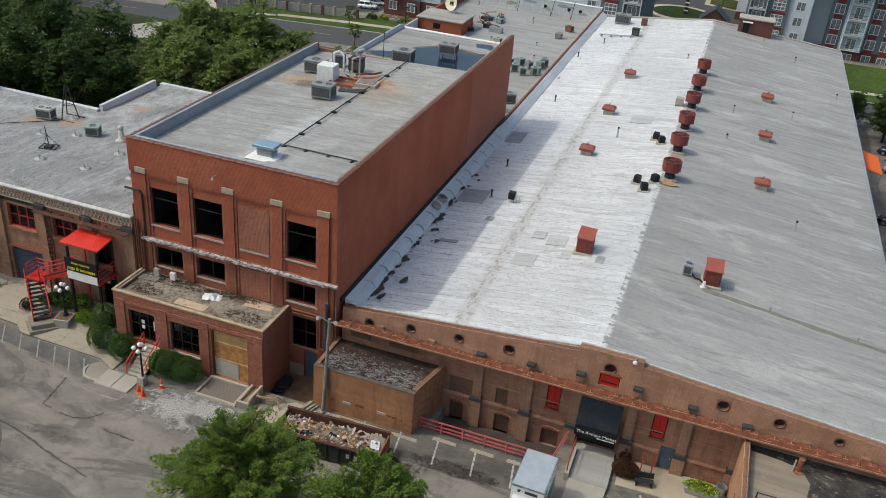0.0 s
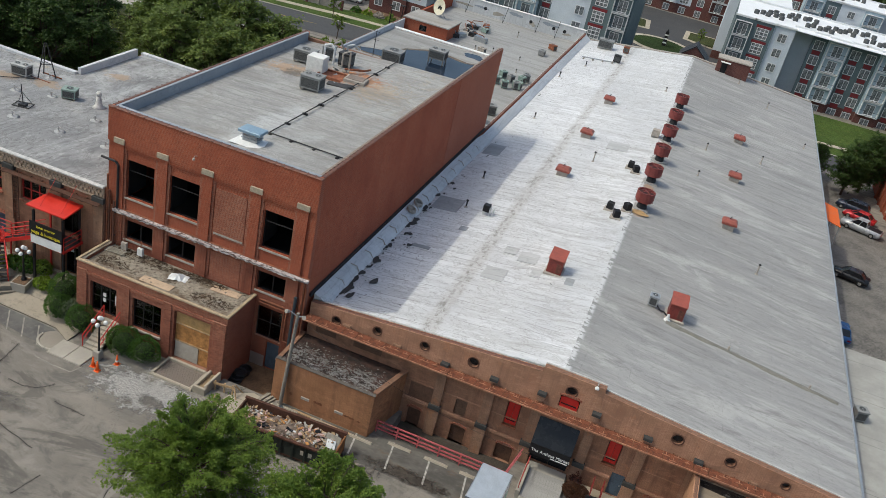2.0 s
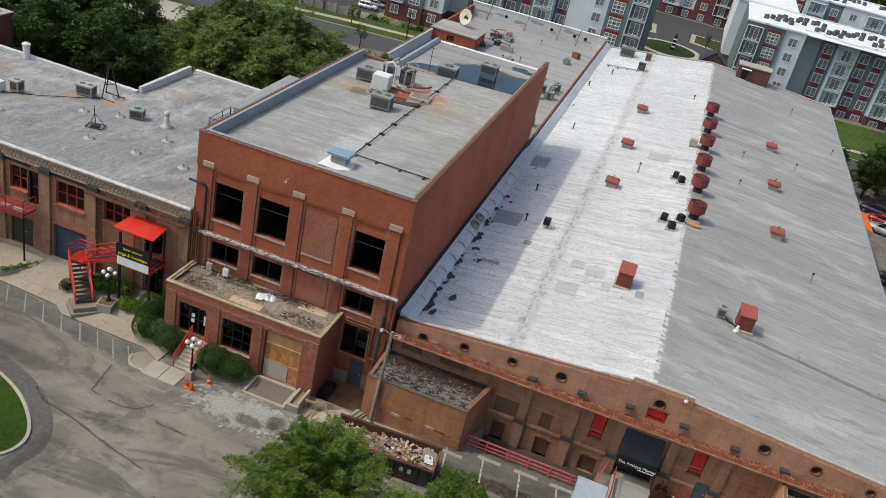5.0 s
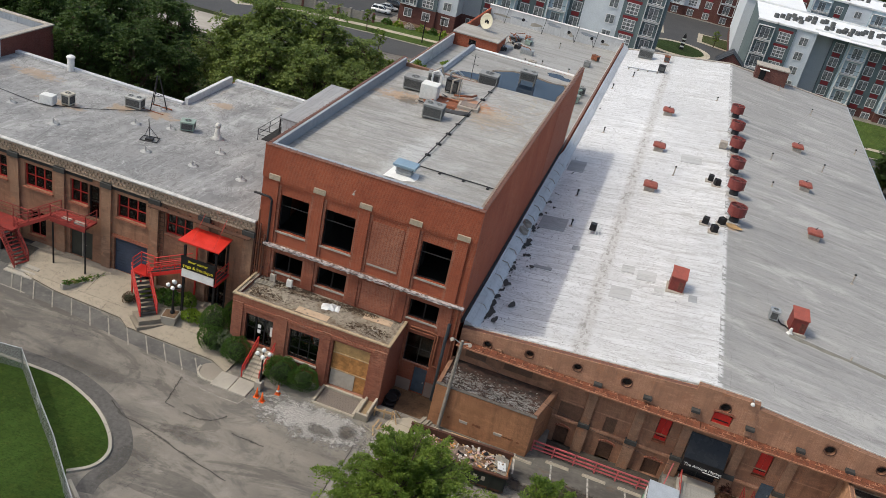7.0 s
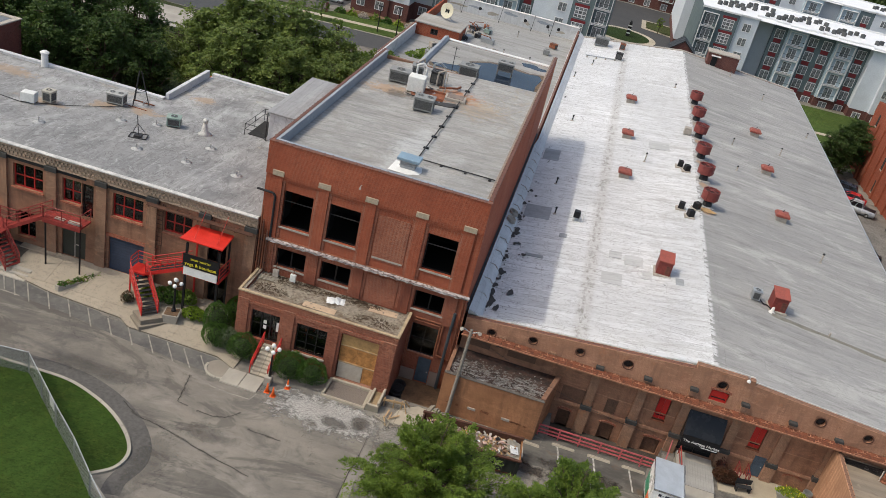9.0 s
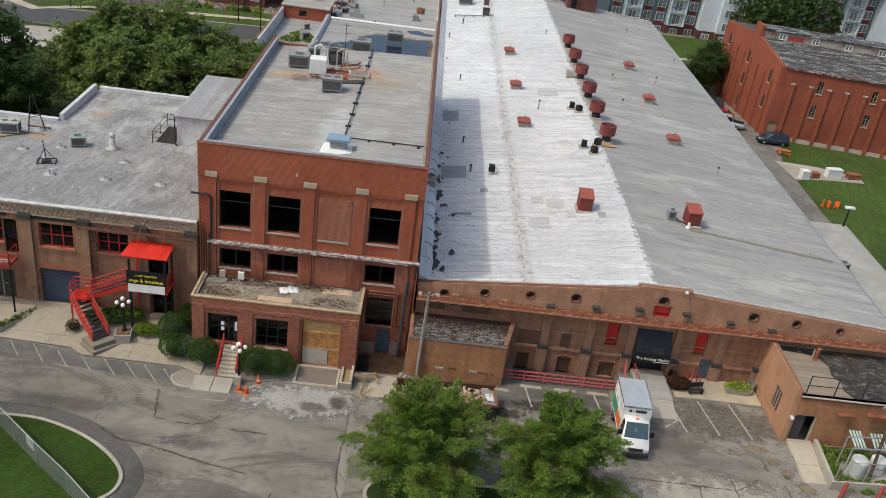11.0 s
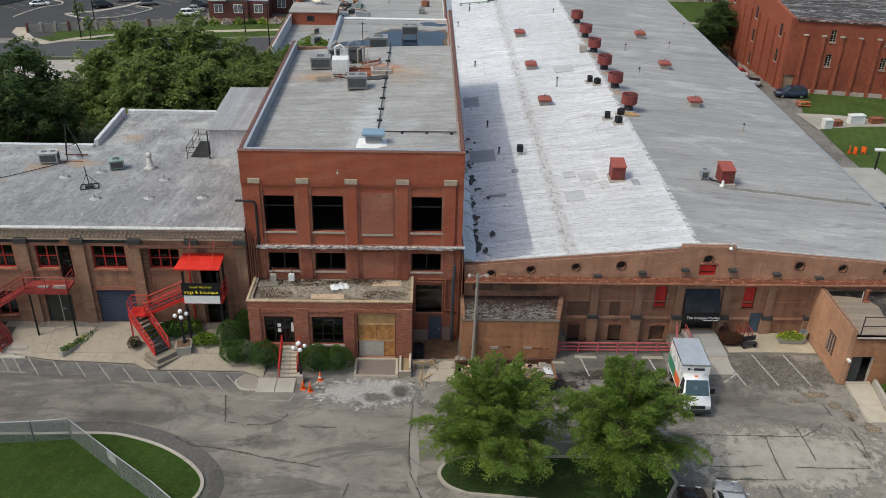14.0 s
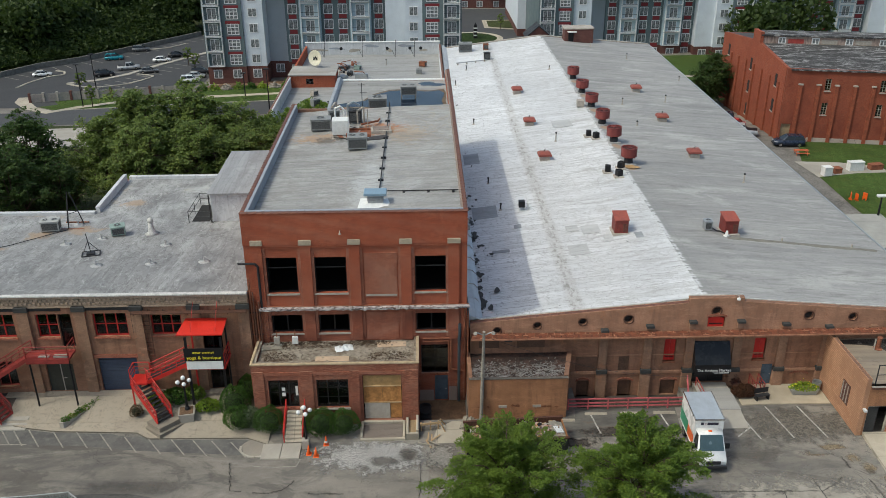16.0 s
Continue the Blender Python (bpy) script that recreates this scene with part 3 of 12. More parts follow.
gx = graded(-1800, 1800, -90, 70, 2.0, [-16.6, -15, -3.85, -3.8, -0.04, 0.0, 8.6, 8.65, 17.26, 17.31])
gy = graded(-1500, 2500, -40, 130, 2.0, [-5.4, -4.5, -3.5, -3.46, -2.35, -2.31, -2.8, -1.6, -0.8, 0.4])
g = Geo()
g.v = [(x, y, height(x, y)) for y in gy for x in gx]
nx = len(gx)
g.f = [(j * nx + i, j * nx + i + 1, (j + 1) * nx + i + 1, (j + 1) * nx + i) for j in range(len(gy) - 1) for i in range(nx - 1)]
ground = structure("ground", g, ASPHALT, "worn grey cracked asphalt forecourt and land", "ground")


def sheet(poly, lift, step=2.0, skirt=0.0):
    """A flat-lying polygon draped on the land, cut into strips; with skirt it becomes a slab."""
    g = Geo()
    bm = bmesh.new()
    vs = [bm.verts.new((x, y, 0)) for x, y in poly]
    bm.faces.new(vs)
    xs0, xs1 = min(p[0] for p in poly), max(p[0] for p in poly)
    ys0, ys1 = min(p[1] for p in poly), max(p[1] for p in poly)
    for axis, lo, hi in ((0, xs0, xs1), (1, ys0, ys1)):
        k = lo + step
        while k < hi:
            co, no = [0, 0, 0], [0, 0, 0]
            co[axis], no[axis] = k, 1
            bmesh.ops.bisect_plane(bm, geom=bm.verts[:] + bm.edges[:] + bm.faces[:], plane_co=co, plane_no=no)
            k += step
    bmesh.ops.recalc_face_normals(bm, faces=bm.faces[:])
    if bm.faces and sum(f.normal.z for f in bm.faces) < 0:
        bmesh.ops.reverse_faces(bm, faces=bm.faces[:])
    if skirt:
        rim = [e for e in bm.edges if e.is_boundary]
        new_e = bmesh.ops.extrude_edge_only(bm, edges=rim)["geom"]
        low = {v for v in new_e if isinstance(v, bmesh.types.BMVert)}
    else:
        low = set()
    for v in bm.verts:
        v.co.z = height(v.co.x, v.co.y) + (lift - skirt if v in low else lift)
    bm.verts.index_update()
    g.add([v.co[:] for v in bm.verts], [[v.index for v in f.verts] for f in bm.faces])
    bm.free()
    return g


def band(pts, w):
    """A polygon of width w along a line of points."""
    left, right = [], []
    for i, p in enumerate(pts):
        a, b = Vector(pts[max(0, i - 1)]), Vector(pts[min(len(pts) - 1, i + 1)])
        n = Vector((-(b - a).y, (b - a).x)).normalized() * w / 2
        left.append((p[0] + n.x, p[1] + n.y)); right.append((p[0] - n.x, p[1] - n.y))
    return left + right[::-1]


def kerb_line(pts, w, lift, lo=0.2):
    g = Geo()
    for a, b in zip(pts, pts[1:]):
        q = band([a, b], w)
        g.prism(q, lambda x, y: height(x, y) - lo, lambda x, y: height(x, y) + lift)
    return g


# forecourt pavement before the west wing
walk_edge = [(-36.0, -3.3), (-33.6, -3.9), (-31.1, -4.3), (-24.9, -4.6), (-23.9, -5.25), (-18.4, -5.35), (-16.5, -5.4), (-14.9, -6.2), (-14.9, -4.6), (-16.2, -3.7), (-16.55, -0.35), (-36.0, -0.35)]
pavement = structure("pavement", sheet(walk_edge, 0.075, 0.6, 0.3), plain("dirt in the joints", (0.13, 0.11, 0.085), 0.95, var=0.4), "pale jointed concrete pavement before the west wing", "pavement")


def clip(poly, x0, x1, y0, y1):
    """The part of a ground polygon inside a rectangle."""
    for axis, lim, sg in ((0, x0, 1), (0, x1, -1), (1, y0, 1), (1, y1, -1)):
        out = []
        for i, p in enumerate(poly):
            q = poly[i - 1]
            a, b = (q[axis] - lim) * sg, (p[axis] - lim) * sg
            if (a < 0) != (b < 0):
                t = a / (a - b)
                out.append((q[0] + (p[0] - q[0]) * t, q[1] + (p[1] - q[1]) * t))
            if b >= 0:
                out.append(p)
        poly = out
        if len(poly) < 3:
            return []
    return poly


def slabs(parent, poly, w, d, lift, material, jog=0.0):
    """Separate paving slabs over a polygon, each following the land."""
    xs, ys = [p[0] for p in poly], [p[1] for p in poly]
    for i in range(int((max(xs) - min(xs)) / w) + 1):
        for j in range(int((max(ys) - min(ys)) / d) + 1):
            xa, ya = min(xs) + i * w + jog * (j % 2), min(ys) + j * d
            g = Geo()
            for k in range(4):
                q = clip(poly, xa + 0.01, xa + w - 0.01, ya + 0.01 + (d - 0.02) * k / 4, ya + 0.01 + (d - 0.02) * (k + 1) / 4)
                if q:
                    g.prism(q, lambda x, y: height(x, y) + lift - 0.06, lambda x, y: height(x, y) + lift)
            if g.v:
                part("slab", g, material, parent)


slabs(pavement, walk_edge, 3.1, 2.6, 0.125, SLAB, 0.9)
# lawn with its kerb
def curved(pts, n=4):
    """A smooth line through the points."""
    out = []
    for i in range(len(pts) - 1):
        p = [Vector(pts[max(0, min(len(pts) - 1, i + k))]) for k in (-1, 0, 1, 2)]
        for k in range(n):
            u = k / n
            q = 0.5 * (2 * p[1] + (p[2] - p[0]) * u + (2 * p[0] - 5 * p[1] + 4 * p[2] - p[3]) * u ** 2 + (3 * p[1] - p[0] - 3 * p[2] + p[3]) * u ** 3)
            out.append((q.x, q.y))
    return out + [tuple(pts[-1])]


lawn_edge = [(-90, -12.5)] + curved([(-36.9, -12.6), (-30, -12.6), (-26.4, -12.5), (-24.0, -12.55), (-22.0, -13.1), (-20.2, -13.9), (-18.6, -15.0), (-17.4, -16.2), (-16.9, -17.3), (-17.1, -18.5), (-18.1, -19.5)], 5)
structure("lawn", sheet(lawn_edge + [(-17.3, -20.6), (-13, -24.3), (-6, -31), (-6, -40), (-90, -40)], 0.1, 2.0), GRASS, "mown green lawn inside a concrete kerb", "lawn")
structure("kerb", kerb_line(lawn_edge, 0.22, 0.14), KERB, "pale concrete kerb round the lawn", "kerb")
structure("kerb_end", kerb_line([(-17.5, -20.0), (-16.1, -21.0), (-14.8, -22.1)], 0.2, 0.12), KERB, "pale concrete kerb along the fence", "kerb")
# tree island
isl = curved([(0.1, -14.6), (-1.2, -15.1), (-1.8, -16.2), (-1.3, -17.3), (-0.1, -18.0)], 4) + [(5, -18.6), (12.6, -18.6), (13.6, -17.0), (13.2, -15.2), (8.0, -14.6)]
# the trees' shade on the island is put into the grass colour
structure("tree_island", sheet(isl, 0.1, 2.0), grassy("island grass with painted shade", (0.05, 0.085, 0.024)), "planted parking island under two trees", "planting bed")
structure("island_kerb", kerb_line(isl + isl[:1], 0.22, 0.15), KERB, "rounded concrete kerb of the parking island", "kerb")
# worn concrete strip across the court
structure("drain_strip", sheet(band(curved([(-3.1, -6.8), (-3.4, -9.5), (-3.5, -12.5), (-3.4, -15), (-3.5, -17.2), (-2.4, -18.8), (-1.0, -21), (2.5, -26)]), 0.62), 0.012), concrete("worn strip concrete", (0.25, 0.232, 0.205), 0.3), "worn concrete drain strip across the asphalt", "pavement")
def stain(name, cx, cy, rx, ry, lift, label, dark, pale, rough=0.9, ragged=0.8, grain=5.0, bump=0.5, category="stain", strength=0.28):
    k = 1.5
    return structure(name, sheet([(cx - rx * k, cy - ry * k), (cx + rx * k, cy - ry * k), (cx + rx * k, cy + ry * k), (cx - rx * k, cy + ry * k)], lift, 1.0), stain_mat(label, dark, pale, cx, cy, rx, ry, rough, ragged, grain, bump, strength), label, category)


stain("gravel_patch", -7.0, -7.7, 5.4, 2.3, 0.02, "loose pale gravel before the boarded doorway", (0.27, 0.255, 0.235), (0.76, 0.735, 0.7), 0.95, 1.0, 9.0, 1.0, "gravel", 0.95)
stain("mud_patch", -6.3, -8.3, 1.3, 0.7, 0.026, "dark damp mud in the gravel", (0.1, 0.09, 0.08), (0.2, 0.185, 0.165), 0.8, 0.9, 6.0, strength=0.7)
stain("mud_patch", -4.6, -7.6, 0.9, 0.9, 0.027, "dark damp mud beside the drain strip", (0.08, 0.07, 0.06), (0.18, 0.16, 0.14), 0.8, 0.9, 6.0, strength=0.7)
stain("gravel_spill", -2.2, -8.0, 1.6, 1.6, 0.024, "pale rubble dust before the yard", (0.24, 0.22, 0.195), (0.55, 0.52, 0.47), 0.95, 1.0, 9.0, 1.0, "gravel", 0.75)
stain("dust_sheet", 22.0, -14.6, 10.0, 4.4, 0.0085, "sun-bleached dusty asphalt before the truck", (0.31, 0.282, 0.238), (0.39, 0.355, 0.3), 0.95, 0.9, 0.6, 0.2, "stain", 0.92)
stain("dust_sheet", 8.2, -8.9, 5.5, 1.6, 0.0135, "pale dusty asphalt between the trees and the bays", (0.26, 0.234, 0.195), (0.34, 0.306, 0.255), 0.95, 0.9, 0.7, 0.2, "stain", 0.7)
for x, y, rx, ry in ((24.9, -8.3, 1.3, 0.5), (26.4, -7.7, 1.3, 0.5), (27.3, -8.9, 0.6, 0.7), (28.0, -10.1, 0.6, 0.8), (28.9, -11.5, 0.8, 0.8)):
    stain("dirt_patch", x, y, rx, ry, 0.016, "tan dirt washed across the bays", (0.17, 0.125, 0.075), (0.4, 0.32, 0.21), 0.95, 1.0, 6.0, 0.6, "dirt", 0.7)
stain("oil_stain", -23.5, -10.6, 4.5, 1.0, 0.009, "long dark oil stain on the asphalt", (0.06, 0.057, 0.053), (0.12, 0.112, 0.1), 0.85, 0.9)
stain("oil_stain", -13.5, -13.2, 2.6, 1.0, 0.01, "dark worn stain on the asphalt", (0.08, 0.076, 0.07), (0.14, 0.132, 0.12), 0.85, 1.0)
stain("tyre_dirt", -15.5, -17.0, 1.6, 3.6, 0.009, "dark tyre dirt along the lawn kerb", (0.07, 0.066, 0.06), (0.13, 0.122, 0.11), 0.9, 0.9)
stain("oil_stain", 20.2, -8.4, 2.4, 1.6, 0.012, "dark oil stain under the parked truck", (0.07, 0.064, 0.056), (0.15, 0.138, 0.12), 0.85, 0.9)
stain("dirt_fan", -1.5, -8.5, 2.6, 2.2, 0.016, "brown dirt tracked out of the yard", (0.16, 0.13, 0.1), (0.26, 0.22, 0.175), 0.95, 0.9)
# newer asphalt ring along the lawn kerb
ring = curved([(-36.9, -11.9), (-30, -11.9), (-26.3, -11.8), (-23.7, -11.85), (-21.6, -12.4), (-19.6, -13.3), (-17.9, -14.5), (-16.6, -16.0), (-16.1, -17.5), (-16.4, -19.2), (-16.2, -20.4)], 5)
structure("asphalt_ring", sheet(band(ring, 1.2), 0.007, 1.0), plain("dark patched asphalt", (0.105, 0.1, 0.093), 0.9, var=0.3, s=0.35), "dark patched asphalt along the lawn kerb", "road")
# darker strip of newer asphalt along the pavement
strip = [(-60, -4.2), (-41, -3.6), (-36.0, -3.4), (-33.6, -4.0), (-31.1, -4.4), (-24.9, -4.7), (-23.9, -5.35), (-18.4, -5.45), (-16.6, -5.5), (-15.3, -6.4), (-15.5, -7.4), (-16.7, -7.3), (-20.0, -7.0), (-24.1, -6.6), (-28.5, -5.9), (-32.7, -5.65), (-37, -5.7), (-41, -5.8), (-60, -6.2)]
m = Mat("newer dark asphalt", 0.9, 0, 0.25)
structure("asphalt_strip", sheet(strip, 0.008, 1.0), m.done(m.mix(m.mix((0.085, 0.083, 0.08), (0.15, 0.143, 0.132), m.noise(0.5, 6, 0.68)), (0.2, 0.188, 0.17), m.times(m.noise(2.5, 6, 0.75, 0.5, 0.7), 0.5))), "darker asphalt strip with worn parking lines", "road")
m = Mat("black patched asphalt", 0.9, 0, 0.25)
structure("asphalt_apron", sheet([(-62, -0.34), (-36.1, -0.34), (-36.1, -3.4), (-39.0, -3.5), (-40.2, -4.6), (-41.4, -5.3), (-62, -6.4)], 0.014, 1.0), m.done(m.mix(m.mix((0.05, 0.049, 0.048), (0.095, 0.092, 0.087), m.noise(0.35, 6, 0.68)), (0.17, 0.16, 0.145), m.times(m.noise((0.8, 1.6, 1), 6, 0.75, 0.55, 0.72), 0.5))), "dark patched asphalt against the west wing", "road")
structure("parking_line", sheet(band([(-43.9, -4.4), (-43.65, -3.3)], 0.09), 0.02, 1.0), PAINT, "worn white parking line", "road marking")
# dark sheet over the pit floor: its shade is painted into the colour
structure("sunken_walk", sheet([(8.66, -2.3), (17.25, -2.3), (17.25, 0.49), (8.66, 0.49)], 0.012, 0.5), plain("paving with painted shade", (0.075, 0.062, 0.05), 0.9, var=0.5, s=1.2), "sunken walk along the hall, its shade painted dark", "pavement")
structure("soil_yard", sheet([(-3.78, -3.9), (-0.1, -3.9), (-0.1, 0.3), (-3.78, 0.3)], 0.02, 0.5), SOIL, "muddy brown soil yard between the walls", "ground")
structure("yard_slab", sheet([(-2.9, -6.4), (0.3, -6.4), (0.5, -4.0), (-1.2, -3.7), (-2.4, -4.6)], 0.03, 1.0), CONCRETE, "broken concrete slab before the yard", "pavement")
# parking bays before the hall
m = Mat("dark bay asphalt", 0.85, 0, 0.3)
BAY = m.mix((0.075, 0.07, 0.063), (0.15, 0.139, 0.122), m.noise((0.3, 0.6, 1), 6, 0.68, 0.35, 0.68))
BAY = m.mix(BAY, (0.25, 0.23, 0.2), m.times(m.noise((1.2, 2.2, 1), 7, 0.75, 0.56, 0.72), 0.5))
BAY = m.mix(BAY, (0.13, 0.085, 0.05), m.times(m.noise((0.35, 0.7, 1), 6, 0.7, 0.56, 0.68), 0.7))
m.bump(m.noise(14, 5), 0.35, 0.01)
BAY = m.done(BAY)
structure("bay_asphalt", sheet([(0.6, -3.5), (8.2, -3.5), (8.4, -2.4), (16.2, -2.4), (15.9, -5.6), (12, -6.1), (8.4, -6.0), (5.2, -6.6), (2.0, -6.4)], 0.0095, 1.0), BAY, "dark stained asphalt of the parking bays", "road")
stain("bay_stain", 25.0, -5.0, 5.4, 2.6, 0.0108, "dark stained asphalt beside the ramp", (0.105, 0.093, 0.078), (0.23, 0.207, 0.172), 0.9, 0.9, 4.0, 0.4, "stain", 0.7)
stain("wet_patch", 6.0, -6.6, 4.2, 0.9, 0.0115, "damp brown stain on the asphalt", (0.035, 0.028, 0.022), (0.09, 0.075, 0.06), 0.4, 0.9, 3.0, 0.2, "stain", 0.85)
stain("wet_patch", 11.5, -5.4, 3.6, 0.7, 0.0125, "damp brown stain in the parking bays", (0.04, 0.033, 0.027), (0.1, 0.085, 0.07), 0.4, 0.9, 3.0, 0.2, "stain", 0.85)
# alley, slab, lawn on the east flank
structure("alley", sheet([(38.9, -12), (52.4, -12), (52.8, 36), (52.8, 64), (52.0, 74), (51.0, 110), (40.0, 112)], 0.012, 2.0), ALLEY, "dusty grey side alley", "road")
structure("east_lawn", sheet([(52.7, 25), (130, 25), (130, 57), (57, 72.4), (54.6, 68), (52.7, 62)], 0.08, 2.0), GRASS_SUN, "green lawn beside the brick mill", "lawn")
structure("mill_path", sheet([(51.7, 62.4), (57.9, 61.7), (63.4, 59.6), (63.2, 57.2), (58.5, 57.0), (52.5, 55.7)], 0.11, 1.0), CONCRETE_RAW, "concrete path across the lawn", "path")
# land behind: trees, road, verge and lots
structure("rear_ground", sheet([(-120, 27), (-34, 27), (-25, 42), (-25, 88), (-120, 84)], 0.03, 6.0), ROUGH_GROUND, "shaded rough grass under the trees", "ground")
structure("road", sheet([(-300, 58), (-120, 78), (-72, 86), (-50, 90.0), (-36, 94.8), (-20, 99.5), (80, 112), (300, 135), (300, 143), (80, 121), (-20, 109.8), (-31, 108), (-48, 106), (-60, 103.5), (-72, 101), (-120, 90), (-300, 66)], 0.05, 8.0), ROAD, "dark asphalt road behind the plant", "road")
structure("road_line", sheet(band([(-120, 84), (-72, 93.5), (-50, 98.2), (-36, 101.4), (-20, 104.6), (80, 116.5)], 0.25), 0.06, 8.0), YELLOW_PAINT, "yellow centre line of the road", "road marking")
structure("road_kerb", sheet(band([(-72, 101.1), (-60, 103.6), (-48, 106.1), (-31, 108.1), (-20, 109.9), (60, 118.9)], 0.35), 0.14, 4.0, 0.2), KERB, "pale kerb of the road", "kerb")
structure("verge", sheet([(-68, 102.2), (-48, 106.3), (-31, 108.3), (-20, 110.1), (60, 119.2), (60, 129), (-20, 121), (-31, 120.5), (-44, 119.0), (-52, 114.5), (-66, 109.5)], 0.06, 6.0), GRASS_SUN, "green verge along the road", "verge")
structure("rear_walk", sheet([(-83.2, 112.3), (-82.4, 108.4), (-78, 102.6), (-72.4, 98.3), (-69, 102.4), (-63.2, 106.6), (-50.5, 109.8), (-31.5, 113), (-20, 114.6), (60, 124), (60, 125.6), (-20, 116.2), (-31.6, 114.4), (-51, 111.6), (-63, 108.6), (-69.2, 104.6), (-72.2, 101.0), (-76.4, 104.2), (-79.8, 109.2), (-80.4, 112.6)], 0.1, 6.0), CONCRETE, "pale concrete walk behind the verge", "pavement")
structure("lot_verge", sheet([(-80, 112.4), (-79.5, 109.6), (-76.2, 104.6), (-72.2, 101.6), (-69.4, 105), (-63.2, 108.9), (-52, 112.2), (-52, 119.5), (-60, 117.4), (-76, 112.0)], 0.055, 4.0), GRASS_SUN, "green bank between the walk and the fence", "verge")
structure("rear_pavement", sheet([(-76, 66), (-50, 68), (-46, 82), (-52, 86), (-74, 82)], 0.05, 4.0), CONCRETE_RAW, "pale concrete yard behind the trees", "pavement")
structure("flats_lawn", sheet([(30, 122), (110, 131), (110, 147), (30, 143)], 0.05, 6.0), GRASS_SUN, "green lawn before the rear flats", "lawn")
structure("planting_bed", sheet([(-49, 115.5), (-44, 117.2), (-37, 118.6), (-30, 119.6), (-30, 124), (-38, 124), (-47, 121)], 0.09, 3.0), SOIL, "dark mulch bed before the flats", "planting bed")
lot_far = [(-103, 118), (-94, 130), (-89.3, 137.7), (-82.4, 143.6), (-76.4, 151.4), (-69.3, 161.4), (-61, 173)]
structure("parking_lot", sheet([(-106, 104), (-77, 104), (-66, 112), (-49, 122), (-49, 136), (-54, 152), (-57, 174)] + [(x, y + 0.4) for x, y in lot_far[::-1]], 0.05, 6.0), LOT, "dark asphalt car park", "car park")
structure("retaining_wall", kerb_line(lot_far, 0.4, 1.2, 0.5), plain("sooty retaining wall", (0.2, 0.19, 0.165), 0.9, var=0.4), "grey concrete retaining wall below the wood", "wall")
structure("wood_floor", sheet([(-1500, 60), (-106, 84)] + [(x, y + 0.6) for x, y in lot_far] + [(-58, 176), (-60, 262), (-1500, 262)], 0.04, 40.0), ROUGH_GROUND, "shaded ground under the wood", "ground")
structure("far_ground", sheet([(-1500, 262), (1500, 262), (1500, 2400), (-1500, 2400)], 0.04, 200.0), ROUGH_GROUND, "green land towards the horizon", "ground")
structure("court_drive", sheet([(-6, 128), (28, 128), (34, 210), (-14, 210)], 0.05, 6.0), LOT, "asphalt drive court with a planted roundabout", "road")
structure("far_lot", sheet([(84, 150), (230, 150), (230, 260), (84, 260)], 0.05, 10.0), concrete("bleached far lot", (0.26, 0.25, 0.23), 0), "sun-bleached far car park", "car park")

# ---- tower ----
tower = thing("tower_building", (0, 0, 0), 0, "three-storey red brick tower block with flat grey roof", "building")
UP_WIN = [(-14.98, 9.3, -12.69, 12.28), (-11.42, 9.3, -9.02, 12.28), (-3.9, 9.3, -1.55, 12.28)]
MID_WIN = [(-14.95, 5.85, -12.6, 7.42), (-11.35, 5.85, -9.0, 7.42), (-3.88, 5.85, -1.52, 7.42)]
LOW_WIN = [(-3.55, 1.95, -1.4, 4.6), (-2.5, -0.62, -1.45, 1.75)]
part("wall", wall_xz(-16.5, 0, 8.1, 15.9, UP_WIN, 0, 0.45), BRICK, tower, "red brick front wall with tall dark openings")
# added near-black linings keep sunlit brick from showing inside the openings
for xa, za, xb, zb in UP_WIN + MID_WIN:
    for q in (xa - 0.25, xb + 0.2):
        part("reveal", Geo().box(q, 0.46, za - 0.2, q + 0.05, 2.6, zb + 0.3), DARK, tower, "added near-black lining behind the window")
part("wall", wall_xz(-16.5, 0, -0.8, 8.1, MID_WIN + LOW_WIN, 0, 0.45), BRICK_LOW, tower, "sooty mottled brick of the lower storeys")
g = Geo().box(-0.45, 0.45, -0.8, 0, 29, 15.9)
part("wall", g, BRICK_SIDE, tower, "plain red brick flank wall")
g = Geo().box(-0.45, 29, -0.8, 0.02, 43.4, 15.9)
part("wall", g, brickwork("paler flank brick", (0.33, 0.085, 0.046), (0.44, 0.135, 0.075), (0.38, 0.18, 0.125), (0.22, 0.068, 0.043), (math.pi / 2, math.pi / 2, 0), 1.0, 0.35), tower)
part("wall", Geo().box(-16.5, 0.45, -0.8, -16.05, 29, 15.9), BRICK_SIDE, tower)
part("wall", Geo().box(-12.65, 42.95, -0.8, -0.45, 43.4, 14.78), BRICK, tower)
part("wall", Geo().box(-16.5, 29, -0.8, -13.1, 29.4, 15.2), BRICK, tower)
part("wall", Geo().box(-13.1, 29, -0.8, -12.65, 43.4, 14.9), BRICK_SIDE, tower)
g = Geo()
for k in range(25):
    y = 29.6 + 13.6 * k / 24
    zt = 15.2
    q = 0.03 * (k % 2)
    g.v += [(-13.12, y, 14.6), (-12.5, y, 14.6), (-12.55, y, zt - 0.25), (-12.75, y, zt + q), (-13.12, y, zt - 0.1 + q)]
    if k:
        g.f += [(5 * k - 5 + i, 5 * k - 5 + (i + 1) % 5, 5 * k + (i + 1) % 5, 5 * k + i) for i in range(5)]
g.f += [(4, 3, 2, 1, 0), (120, 121, 122, 123, 124)]
part("inner_parapet", g, PARAPET_SKIN, tower, "white coated inner parapet with a ribbed top")
